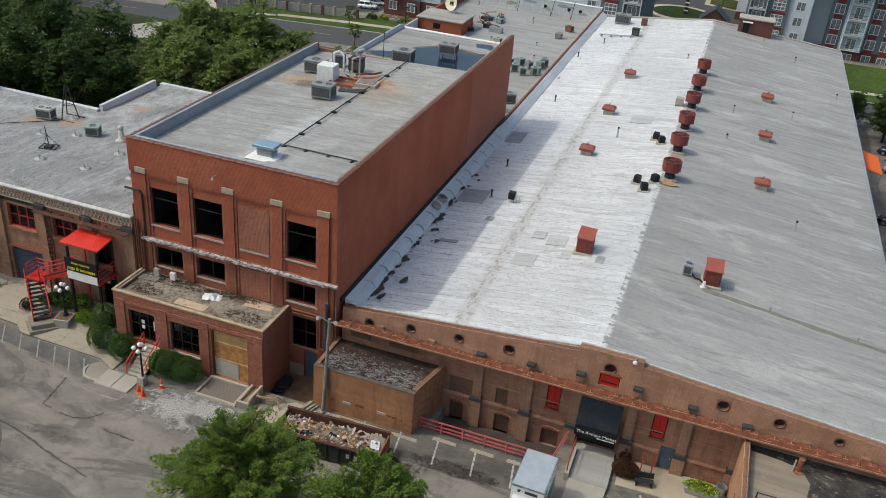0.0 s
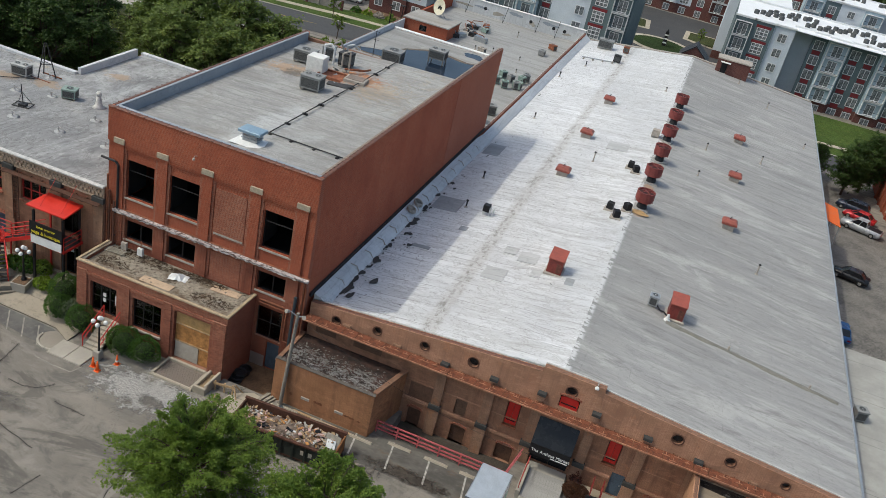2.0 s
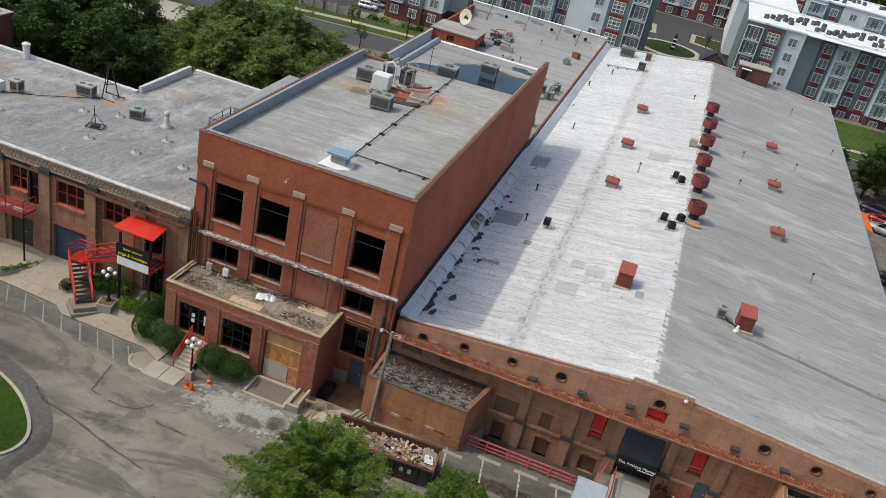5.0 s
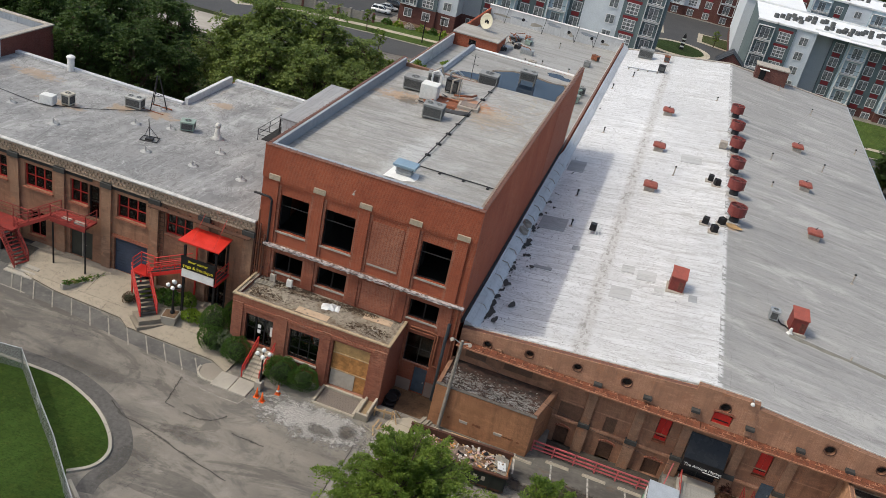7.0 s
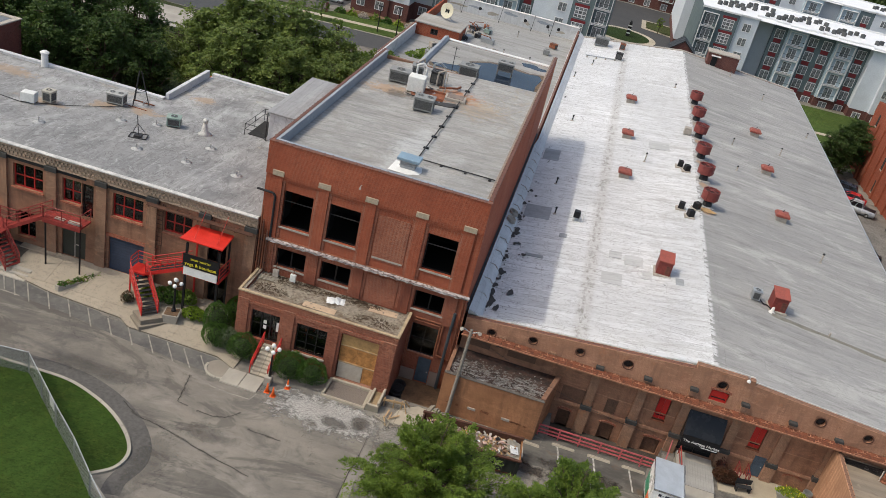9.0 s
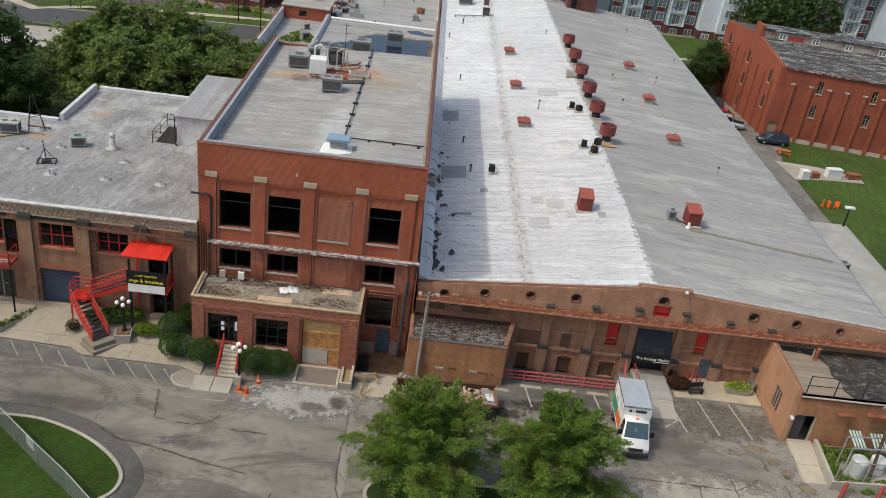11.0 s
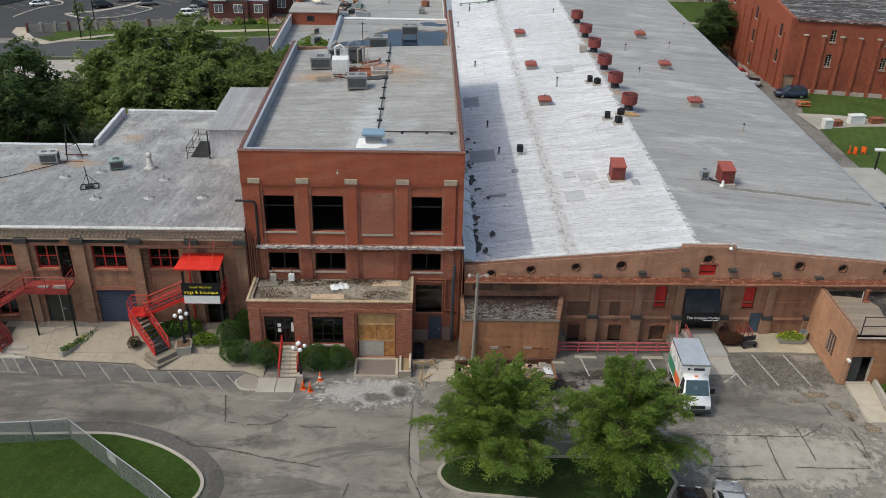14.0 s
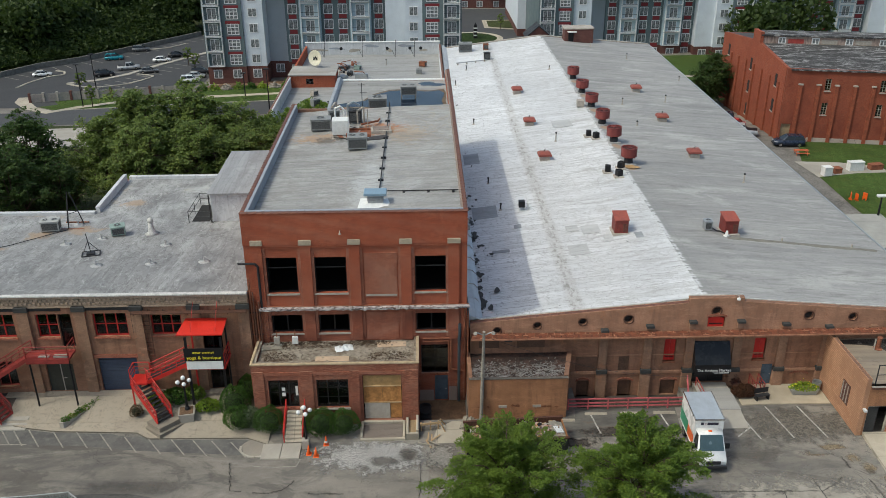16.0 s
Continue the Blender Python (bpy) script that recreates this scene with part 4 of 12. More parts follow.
# roof planes: the front one falls to the west
def tower_roof(x):
    return 15.05 + 0.047 * (x + 16.5)
g = Geo()
nr, mr = 30, 84
g.v = []
for k in range(nr + 1):
    x = -16.04 + 15.6 * k / nr
    for j in range(mr + 1):
        y = 0.46 + 28.3 * j / mr
        inner = smooth(-16, -13, x) * smooth(-0.4, -2, x)
        g.v.append((x, y, tower_roof(x) + inner * (0.05 * math.sin(y * 0.55 + x * 0.2) + 0.022 * math.sin(y * 3.3 + 1.4 * math.sin(x * 0.9)) + 0.014 * math.sin(y * 5.1 + 2.2 * math.sin(x * 0.6 + 1)))))
g.f = [(k * (mr + 1) + j, (k + 1) * (mr + 1) + j, (k + 1) * (mr + 1) + j + 1, k * (mr + 1) + j + 1) for k in range(nr) for j in range(mr)]
me_roof = part("roof", g, None, tower, "grey felt roof with rust and water stains", True)


def tower_roof_mat():
    m = Mat("tower roofing", 0.75, 0, 0.3)
    a, b = m.noise(0.1, 4), m.noise((0.09, 0.8, 0.3), 6, 0.62, 0.4, 0.75, 1.2)
    c = (0.375, 0.366, 0.348)
    col = m.mix(shade(c, 0.82), shade(c, 1.1), a)
    col = m.mix(col, (0.19, 0.175, 0.155), m.times(b, 0.6))
    fac, var = m.laps("Y", 1.0, 1.8, 0.3, 0.22)
    col = m.mix(col, shade(c, 0.78), m.times(var, 0.4))
    # broad soft dark joints: the shadow of each lap is painted in
    col = m.mix(col, shade(c, 0.42), m.times(m.times(fac, m.noise(0.35, 4, 0.6, 0.42, 0.64)), 0.5))
    col = m.mix(col, (0.5, 0.5, 0.49), m.times(m.noise(0.13, 6, 0.65, 0.5, 0.7, 0.8), 0.5))
    col = m.mix(col, (0.15, 0.145, 0.14), m.times(m.veins((0.22, 0.4, 1), 0.02, 6, 0.66, 2.2), 0.35))
    col = m.mix(col, (0.16, 0.16, 0.16), m.times(m.noise((0.5, 1.5, 1), 6, 0.7, 0.55, 0.75), 0.35))
    col = m.mix(col, shade(c, 1.3), m.times(m.noise((0.25, 0.5, 1), 6, 0.7, 0.55, 0.75), 0.35))
    col = m.mix(col, (0.42, 0.15, 0.04), m.times(m.near(-7.6, 21.4, 3.2, 2.6, 1.5, 1.6), 0.8))
    col = m.mix(col, (0.4, 0.22, 0.09), m.times(m.near(-13.2, 19.4, 2.9, 1.6, 1.7, 1.5), 0.6))
    col = m.mix(col, (0.42, 0.27, 0.12), m.times(m.near(-4.6, 19.5, 2.6, 3.2, 1.8, 1.4), 0.42))
    col = m.mix(col, (0.1, 0.085, 0.07), m.times(m.near(-12.0, 18.6, 1.6, 1.3, 1.4, 1.3), 0.8))
    col = m.mix(col, (0.52, 0.53, 0.53), m.times(m.near(-7.5, 6.0, 1.6, 9.0, 1.1, 0.4), 0.5))
    swirl = m.times(m.noise((0.5, 0.25, 1), 5, 0.6, 0.5, 0.62, 3.0), m.times(m.axis("X", -7, -2), m.axis("Y", 10, 20)))
    col = m.mix(col, (0.33, 0.29, 0.23), m.times(swirl, 0.6))
    m.bump(fac, 0.4, 0.02).bump(m.noise((0.6, 2.4, 1), 5), 0.4, 0.03).bump(m.noise((0.22, 0.6, 1), 6, 0.65), 0.7, 0.16)
    m.rough(0.6, 0.85, b)
    col = m.mix(col, (0.19, 0.185, 0.175), m.times(m.veins((0.3, 0.7, 1), 0.022, 6, 0.65, 1.4), 0.5))
    col = m.mix(col, (0.2, 0.195, 0.185), m.times(m.noise((0.18, 0.5, 1), 7, 0.74, 0.5, 0.68, 1.8), 0.6))
    col = m.mix(col, (0.24, 0.225, 0.2), m.times(m.noise((0.1, 0.14, 1), 7, 0.7, 0.5, 0.62, 1.5), 0.45))
    col = m.mix(col, (0.5, 0.49, 0.47), m.times(m.noise((0.3, 0.9, 1), 7, 0.74, 0.58, 0.7, 0.8), 0.5))
    return m.done(col)


me_roof.data.materials.clear()
me_roof.data.materials.append(tower_roof_mat())
part("roof_kerb", Geo().box(-16.04, 28.76, 14.4, -0.46, 29.1, 15.4), TILE_PALE, tower, "low coped kerb between the two roof levels")
part("roof", Geo().box(-12.64, 29.1, 14.3, -0.46, 42.94, 14.75), roof_sheet("ponded roofing", (0.36, 0.35, 0.33), "x", 1.0, 0.5, (0.16, 0.15, 0.14)), tower, "lower grey roof that holds rain water")
# standing water
def blot(cx, cy, rx, ry, z, seed, n=28):
    rnd = random.Random(seed)
    ph = [rnd.uniform(0, 6.28) for _ in range(4)]
    pts = []
    for k in range(n):
        a = k * math.tau / n
        r = 1 + 0.22 * math.sin(2 * a + ph[0]) + 0.14 * math.sin(3 * a + ph[1]) + 0.09 * math.sin(5 * a + ph[2])
        pts.append((cx + rx * r * math.cos(a), cy + ry * r * math.sin(a)))
    return Geo().prism(pts, z - 0.003, z)


# the deep blue of the reflected sky is put into the base colour
WATER = Mat("standing water", 0.05, 0, 0.5)
WATER.b.inputs["IOR"].default_value = 1.33
WATER = WATER.done(WATER.mix((0.012, 0.022, 0.04), (0.03, 0.042, 0.06), WATER.noise(0.5, 4)))
pool = [(-0.9, 31.3), (-2.4, 30.6), (-4.9, 31.0), (-7.6, 30.9), (-9.2, 31.9), (-11.6, 31.9), (-12.2, 32.9), (-11.0, 33.6), (-9.4, 34.2), (-8.5, 36.6), (-6.9, 38.2), (-5.2, 38.6), (-2.6, 37.9), (-1.2, 38.4), (-0.7, 37.0), (-1.1, 34.0)]
rim = [(-6.0 + (x + 6.0) * 1.09, 34.4 + (y - 34.4) * 1.14) for x, y in pool]
part("silt", Geo().prism([(min(max(x, -12.5), -0.5), max(y, 29.2)) for x, y in rim], 14.7505, 14.7525), plain("dried silt", (0.15, 0.115, 0.08), 0.9, var=0.6, s=1.5), tower, "brown silt round the standing water")
part("puddle", Geo().prism(pool, 14.753, 14.757), WATER, tower, "standing rain water with the sky's blue painted in")
part("puddle", blot(-2.2, 41.2, 1.4, 0.9, 14.757, 9), WATER, tower, "standing rain water with the sky's blue painted in")
# inner skin of the west parapet
part("parapet_skin", Geo().box(-16.06, 0.46, 15.0, -15.98, 28.7, 15.88), PARAPET_SKIN, tower, "silver coated inner face of the parapet")
# near-black floors and back wall stand for the shade of the rooms
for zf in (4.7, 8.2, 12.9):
    part("floor", Geo().box(-16.0, 0.5, zf - 0.2, -0.5, 28.9, zf), DARK, tower, "near-black floor standing for an unlit storey")
part("partition", Geo().box(-16.0, 7.0, -0.7, -0.5, 7.2, 14.2), DARK, tower, "near-black wall added behind the openings")
# pilasters, stone caps and the brick field above
for xa, xb in ((-15.96, -15.09), (-12.43, -11.5), (-8.84, -7.9), (-5.03, -4.09), (-1.47, -0.51)):
    part("pilaster", Geo().box(xa + 0.08, -0.16, 8.25, xb - 0.08, 0.0, 13.36), BRICK, tower)
    part("pilaster", Geo().box(xa + 0.08, -0.16, 5.2, xb - 0.08, 0.0, 8.0), BRICK_LOW, tower)
    part("cap_stone", Geo().bbox(xa, -0.24, 13.36, xb, 0.0, 13.77), STONE, tower, "pale weathered stone cap")
part("pilaster", Geo().box(-0.42, -0.05, 5.2, 0.0, 0.0, 13.365), BRICK, tower)
part("brick_field", Geo().box(-16.5, -0.15, 13.37, 0.0, -0.002, 15.898), BRICK, tower, "plain red brick field above the bays")
# corbelled lintels over the recessed bays
for xa, xb in ((-15.17, -12.35), (-11.58, -8.76), (-7.98, -4.95), (-4.17, -1.39)):
    part("corbel", Geo().box(xa + 0.005, -0.13, 13.2, xb - 0.005, 0.0, 13.36).box(xa + 0.005, -0.08, 13.05, xb - 0.005, 0.0, 13.195), BRICK, tower)
    for xj in (xa + 0.01, xb - 0.21):
        part("reveal", Geo().box(xj, -0.07, 5.4, xj + 0.2, 0.0, 13.05), BRICK_OLD, tower)
part("infill", Geo().box(-7.7, -0.05, 8.9, -5.25, 0.0, 12.6), BRICK_OLD, tower, "bricked-up bay of rougher brick")
part("infill", Geo().box(-7.7, -0.04, 5.2, -5.25, 0.0, 7.6), BRICK_OLD, tower)
part("soldier_band", Geo().box(-7.65, -0.075, 9.0, -5.3, -0.05, 9.14), SILL, tower)


def window(parent, x0, z0, x1, z1, y, frame_mat, cols, rows, fw=0.09, sill=True, bar=0.05, sill_mat=None, glazed=True):
    """A window in a front wall: frame, bars and panes, set back at y."""
    w = part("window", Geo().box(x0, y, z0, x0 + fw, y + 0.12, z1).box(x1 - fw, y, z0, x1, y + 0.12, z1).box(x0 + fw, y, z0, x1 - fw, y + 0.12, z0 + fw).box(x0 + fw, y, z1 - fw, x1 - fw, y + 0.12, z1), frame_mat, parent)
    g = Geo()
    for k in range(1, cols):
        xc = x0 + (x1 - x0) * k / cols
        g.box(xc - bar, y + 0.01, z0 + fw, xc + bar, y + 0.1, z1 - fw)
    for k in range(1, rows):
        zc = z0 + (z1 - z0) * k / rows
        g.box(x0 + fw, y + 0.02, zc - bar * 0.8, x1 - fw, y + 0.09, zc + bar * 0.8)
    if g.v:
        part("glazing_bar", g, frame_mat, w)
    for i in range(cols if glazed else 0):
        for j in range(rows):
            xa, xb = x0 + (x1 - x0) * i / cols, x0 + (x1 - x0) * (i + 1) / cols
            za, zb = z0 + (z1 - z0) * j / rows, z0 + (z1 - z0) * (j + 1) / rows
            o = part("pane", Geo().box(xa + 0.01, y + 0.05, za + 0.01, xb - 0.01, y + 0.062, zb - 0.01), GLASS, w)
            o.visible_shadow = False
    if sill:
        part("sill", Geo().box(x0 - 0.08, y - 0.33, z0 - 0.14, x1 + 0.08, y + 0.1, z0 - 0.01), sill_mat or SILL, w)
    return w


for h in UP_WIN:
    w = window(tower, *h, 0.25, BLACK, 1, 1, 0.08, True, 0.035, None, False)
    part("transom", Geo().box(h[0] + 0.08, 0.27, h[1] + 2.0, h[2] - 0.08, 0.33, h[1] + 2.08), IRON, w)
for h in MID_WIN:
    window(tower, *h, 0.25, BLACK, 2, 1, 0.1, True, 0.05, None, False)
window(tower, *LOW_WIN[0], 0.2, IRON, 2, 2, 0.06, False, 0.03)
d = part("door", Geo().box(-2.48, 0.15, -0.62, -1.47, 0.22, 1.73), BLUE_DOOR, tower, "scuffed blue-grey steel door")
part("door_handle", Geo().cyl((-1.62, 0.1, 0.4), (-1.62, 0.15, 0.4), 0.05), STEEL, d)
FLAKING = concrete("flaking pale plaster", (0.3, 0.235, 0.2), 0.6)
for xa, xb, zb in ((-3.7, -2.55, 0.4), (-1.4, -0.75, 0.7)):
    part("plaster_patch", Geo().box(xa, -0.012, -0.7, xb, -0.001, zb), FLAKING, tower, "flaking pale plaster beside the yard door")
# ledge with peeling paint
m = Mat("peeling ledge paint", 0.85)
m.bump(m.noise(6, 5), 0.8, 0.05)
PEEL = m.done(m.mix((0.1, 0.065, 0.055), (0.52, 0.48, 0.47), m.noise((3.5, 3.5, 8), 6, 0.75, 0.38, 0.56)))
g = Geo()
for k in range(81):
    x, q = -15.75 + 15.95 * k / 80, random.uniform(-0.035, 0.035)
    g.v += [(x, -0.5 + q, 8.03 + q), (x, -0.17, 8.03), (x, -0.17, 8.21), (x, -0.5 - q, 8.21 + q * 0.8)]
    if k:
        a = 4 * k
        g.f += [(a - 4 + i, a - 4 + (i + 1) % 4, a + (i + 1) % 4, a + i) for i in range(4)]
g.f += [(3, 2, 1, 0), (320, 321, 322, 323)]
part("ledge", g, PEEL, tower, "rusting ledge with peeling grey-white paint")
part("ledge_bracket", Geo().box(-15.7, -0.17, 8.0, 0.15, 0.0, 8.24), RUST, tower)


def coping(parent, a, b, width, z, mat, n, name="coping_tile", size=0.1):
    """A row of separate coping tiles from a to b; z is their seat, a number or (start, end)."""
    a, b = Vector((a[0], a[1])), Vector((b[0], b[1]))
    d = (b - a)
    ln, ang = d.length / n, math.atan2(d.y, d.x)
    za, zb = z if isinstance(z, tuple) else (z, z)
    w, h = width * 0.28, size * 0.5
    g = Geo().add([(-ln / 2 + .01, -w, 0), (ln / 2 - .01, -w, 0), (ln / 2 - .01, w, 0), (-ln / 2 + .01, w, 0), (-ln / 2 + .01, -w * .55, h), (ln / 2 - .01, -w * .55, h), (ln / 2 - .01, w * .55, h), (-ln / 2 + .01, w * .55, h)],
                  [(0, 1, 5, 4), (1, 2, 6, 5), (2, 3, 7, 6), (3, 0, 4, 7), (4, 5, 6, 7), (3, 2, 1, 0)])
    g.box(ln / 2 - .045, -w - .012, -0.005, ln / 2 + .0, w + .012, h + .012)
    me = g.mesh(name, mat)
    for k in range(n):
        p = a + d * ((k + 0.5) / n)
        o = part(name, me, mat, parent, at=(p.x, p.y, za + (zb - za) * (k + 0.5) / n))
        o.rotation_euler = (random.uniform(-.02, .02), -math.atan2(zb - za, d.length), ang + random.uniform(-.012, .012))


CRUMBLE = plain("crumbled coping mortar", (0.3, 0.23, 0.185), 0.9, var=0.5, s=5)
coping(tower, (-16.55, 0.0), (0.05, 0.0), 0.7, 15.9, TILE, 28)
coping(tower, (-0.13, 0.3), (-0.13, 43.4), 0.56, 15.9, TILE, 68)
coping(tower, (-16.36, 0.3), (-16.36, 29.0), 0.56, 15.9, TILE, 46)
part("parapet_cap", Geo().box(-16.2, 0.2, 15.902, -0.3, 0.47, 15.935), PARAPET_SKIN, tower, "silver coated top of the front parapet")
part("parapet_cap", Geo().box(-0.47, 0.48, 15.902, -0.3, 43.3, 15.935), CRUMBLE, tower, "crumbling mortar top of the flank parapet")
part("parapet_cap", Geo().box(-16.2, 0.48, 15.902, -15.98, 28.7, 15.935), PARAPET_SKIN, tower)
part("flank_skin", Geo().box(-0.47, 0.48, 15.0, -0.451, 28.7, 15.9), PARAPET_SKIN, tower, "silver coated inner face of the flank parapet")
part("rear_kerb", Geo().bbox(-12.6, 42.9, 14.78, -0.46, 43.45, 14.9), WHITE, tower, "white coated rear roof edge")
# pipes on the west corner and at the east corner
g = Geo()
for k in range(5):
    g.cyl((-16.15 + k * 0.2, -0.12, 4.8), (-16.15 + k * 0.2, -0.12, 8.0), 0.06, seg=8)
part("conduit", g, RUST, tower, "bundle of rusty conduits")
part("downpipe", Geo().tube([(-17.0, -0.15, 11.9), (-15.75, -0.2, 11.9), (-15.55, -0.2, 11.7), (-15.55, -0.2, 8.2)], 0.09, 8), IRON, tower, "dark iron rainwater pipe")
part("downpipe", Geo().tube([(-0.55, -0.35, 6.6), (-0.55, -0.35, 5.6), (-0.6, -0.3, 5.3), (-0.6, -0.3, -0.5)], 0.12, 10), plain("slate blue pipe paint", (0.05, 0.065, 0.075), 0.5, var=0.3), tower, "dark slate-blue flue on the corner")
part("conduit", Geo().tube([(-0.15, -0.12, 8.0), (-0.15, -0.12, -0.4)], 0.07, 8).tube([(0.1, -0.2, 7.6), (0.1, -0.2, 2.0)], 0.05, 8).tube([(-3.4, -0.1, 5.2), (-1.2, -0.1, 5.2), (-1.2, -0.1, 2.4), (-0.2, -0.1, 2.2)], 0.07, 8).tube([(-3.4, -0.1, 4.95), (-1.4, -0.1, 4.95), (-1.4, -0.1, 2.3)], 0.06, 8), RUST, tower)
part("bracket_lamp", Geo().tube([(-9.3, -0.15, 14.5), (-9.3, -0.45, 14.6), (-9.3, -0.55, 14.5)], 0.025, 6).lathe((-9.3, -0.57, 14.35), [(0.1, 0), (0.07, 0.12), (0.02, 0.16)], 10), SILL, tower, "small swan-neck wall lamp")
part("flank_gutter", Geo().box(0.021, 0.6, 6.45, 0.2, 43.2, 6.75), IRON, tower, "dark gutter along the flank")

# ---- east hall: long building with a pitched roof ----
hall = thing("long_hall", (0.3, 0.5, 0), 0, "long tan-fronted hall under a low white and grey pitched roof", "building")
HO = Vector((0.3, 0.5, 0))


def hpart(name, geo, mat, label="", parent=None, smooth=False):
    geo.v = [(x - HO.x, y - HO.y, z) for x, y, z in geo.v]
    return part(name, geo, mat, parent or hall, label, smooth)


RIDGE_X, ROOF_Z0, RIDGE_Z, ROOF_Z1, REAR_Y, EAST_X = 18.6, 5.75, 7.95, 6.2, 102.6, 38.8


def hall_roof(x):
    if x < RIDGE_X:
        return ROOF_Z0 + (RIDGE_Z - ROOF_Z0) * (x - 0.4) / (RIDGE_X - 0.4)
    return RIDGE_Z + (ROOF_Z1 - RIDGE_Z) * (x - RIDGE_X) / (EAST_X - RIDGE_X)


def roof_plane(x0, x1, nx, ny, lift=0.0):
    g = Geo()
    vs = []
    for j in range(ny + 1):
        y = 0.95 + (REAR_Y - 0.95) * j / ny
        for i in range(nx + 1):
            x = x0 + (x1 - x0) * i / nx
            vs.append((x, y, hall_roof(x) + lift + 0.04 * math.sin(x * 0.9 + y * 0.23) * math.sin(y * 0.31)))
    g.v = vs
    g.f = [(j * (nx + 1) + i, j * (nx + 1) + i + 1, (j + 1) * (nx + 1) + i + 1, (j + 1) * (nx + 1) + i) for j in range(ny) for i in range(nx)]
    return g


def white_roof_mat():
    """Aluminium paint over lapped felt: broken seams, brush marks, grime, and a row of black gaps by the upstand."""
    m = Mat("white coated roofing", 0.6, 0, 0.35)
    c = (0.71, 0.715, 0.722)
    a, lap = m.noise(0.09, 4, 0.55), m.noise((0.12, 0.9, 0.4), 6, 0.62, 0.42, 0.72, 1.0)
    brush, fine = m.noise((0.4, 2.4, 1), 6, 0.68, 0.5, 0.68, 0.5), m.noise((1.1, 4.6, 1), 6, 0.72, 0.54, 0.7)
    col = m.mix(shade(c, 0.88), shade(c, 1.08), a)
    col = m.mix(col, (0.45, 0.45, 0.45), m.times(lap, 0.4))
    col = m.mix(col, (0.42, 0.415, 0.41), m.times(brush, 0.42))
    col = m.mix(col, (0.3, 0.29, 0.28), m.times(fine, 0.5))
    fac, var = m.laps("Y", 0.92, 0.9, 0.12, 0.2)
    col = m.mix(col, (0.5, 0.5, 0.5), m.times(var, 0.35))
    col = m.mix(col, (0.2, 0.19, 0.18), m.times(m.times(fac, m.noise((0.45, 0.7, 1), 5, 0.68, 0.44, 0.56)), 0.9))
    cross, _ = m.laps("X", 2.6, 1.2, 0.025, 0.3)
    col = m.mix(col, (0.33, 0.32, 0.31), m.times(m.times(cross, m.noise((0.8, 0.6, 1), 5, 0.65, 0.48, 0.6)), 0.8))
    col = m.mix(col, (0.43, 0.425, 0.415), m.times(m.axis("X", 8.3, 9.0), 0.2))
    grime = m.times(m.axis("X", 6.0, 17.0), m.noise((0.3, 1.0, 1), 7, 0.72, 0.48, 0.66, 0.6))
    col = m.mix(col, (0.36, 0.35, 0.335), m.times(grime, 0.6))
    col = m.mix(col, (0.82, 0.82, 0.82), m.times(m.noise((0.35, 2.2, 1), 6, 0.72, 0.55, 0.7, 0.4), 0.65))
    col = m.mix(col, (0.3, 0.29, 0.28), m.times(m.veins((0.4, 0.9, 1), 0.02, 6, 0.7, 1.2), 0.7))
    col = m.mix(col, (0.36, 0.35, 0.34), m.times(m.noise((0.9, 2.8, 1), 7, 0.8, 0.56, 0.68, 0.8), 0.32))
    seam = m.times(m.axis("X", 7.6, 8.2), m.axis("X", 9.3, 8.7))
    col = m.mix(col, (0.42, 0.4, 0.37), m.times(seam, 0.35))
    col = m.mix(col, (0.22, 0.2, 0.18), m.times(m.times(seam, m.noise((2.4, 1.1, 1), 7, 0.78, 0.5, 0.62)), 0.75))
    line = m.times(m.axis("X", 8.2, 8.3), m.axis("X", 8.55, 8.4))
    col = m.mix(col, (0.2, 0.18, 0.16), m.times(m.times(line, m.noise((0.6, 0.5, 1), 6, 0.7, 0.46, 0.62)), 0.5))
    gap = m.times(m.axis("X", 0.9, 1.3), m.axis("X", 3.0, 2.0))
    col = m.mix(col, (0.02, 0.02, 0.02), m.times(gap, m.noise((1.6, 0.45, 1), 5, 0.6, 0.655, 0.675)))
    col = m.mix(col, (0.03, 0.03, 0.03), m.times(m.times(m.noise((3.4, 2.4, 1), 4, 0.65, 0.645, 0.665), m.axis("X", 7.5, 2.5)), 0.85))
    col = m.mix(col, (0.03, 0.03, 0.03), m.times(m.noise(2.6, 4, 0.6, 0.7, 0.715), 0.8))
    m.bump(fac, 0.4, 0.02).bump(brush, 0.6, 0.03).bump(lap, 0.3, 0.04).bump(m.noise((0.5, 1.3, 1), 6, 0.65), 0.6, 0.07)
    m.rough(0.45, 0.75, a)
    return m.done(col)


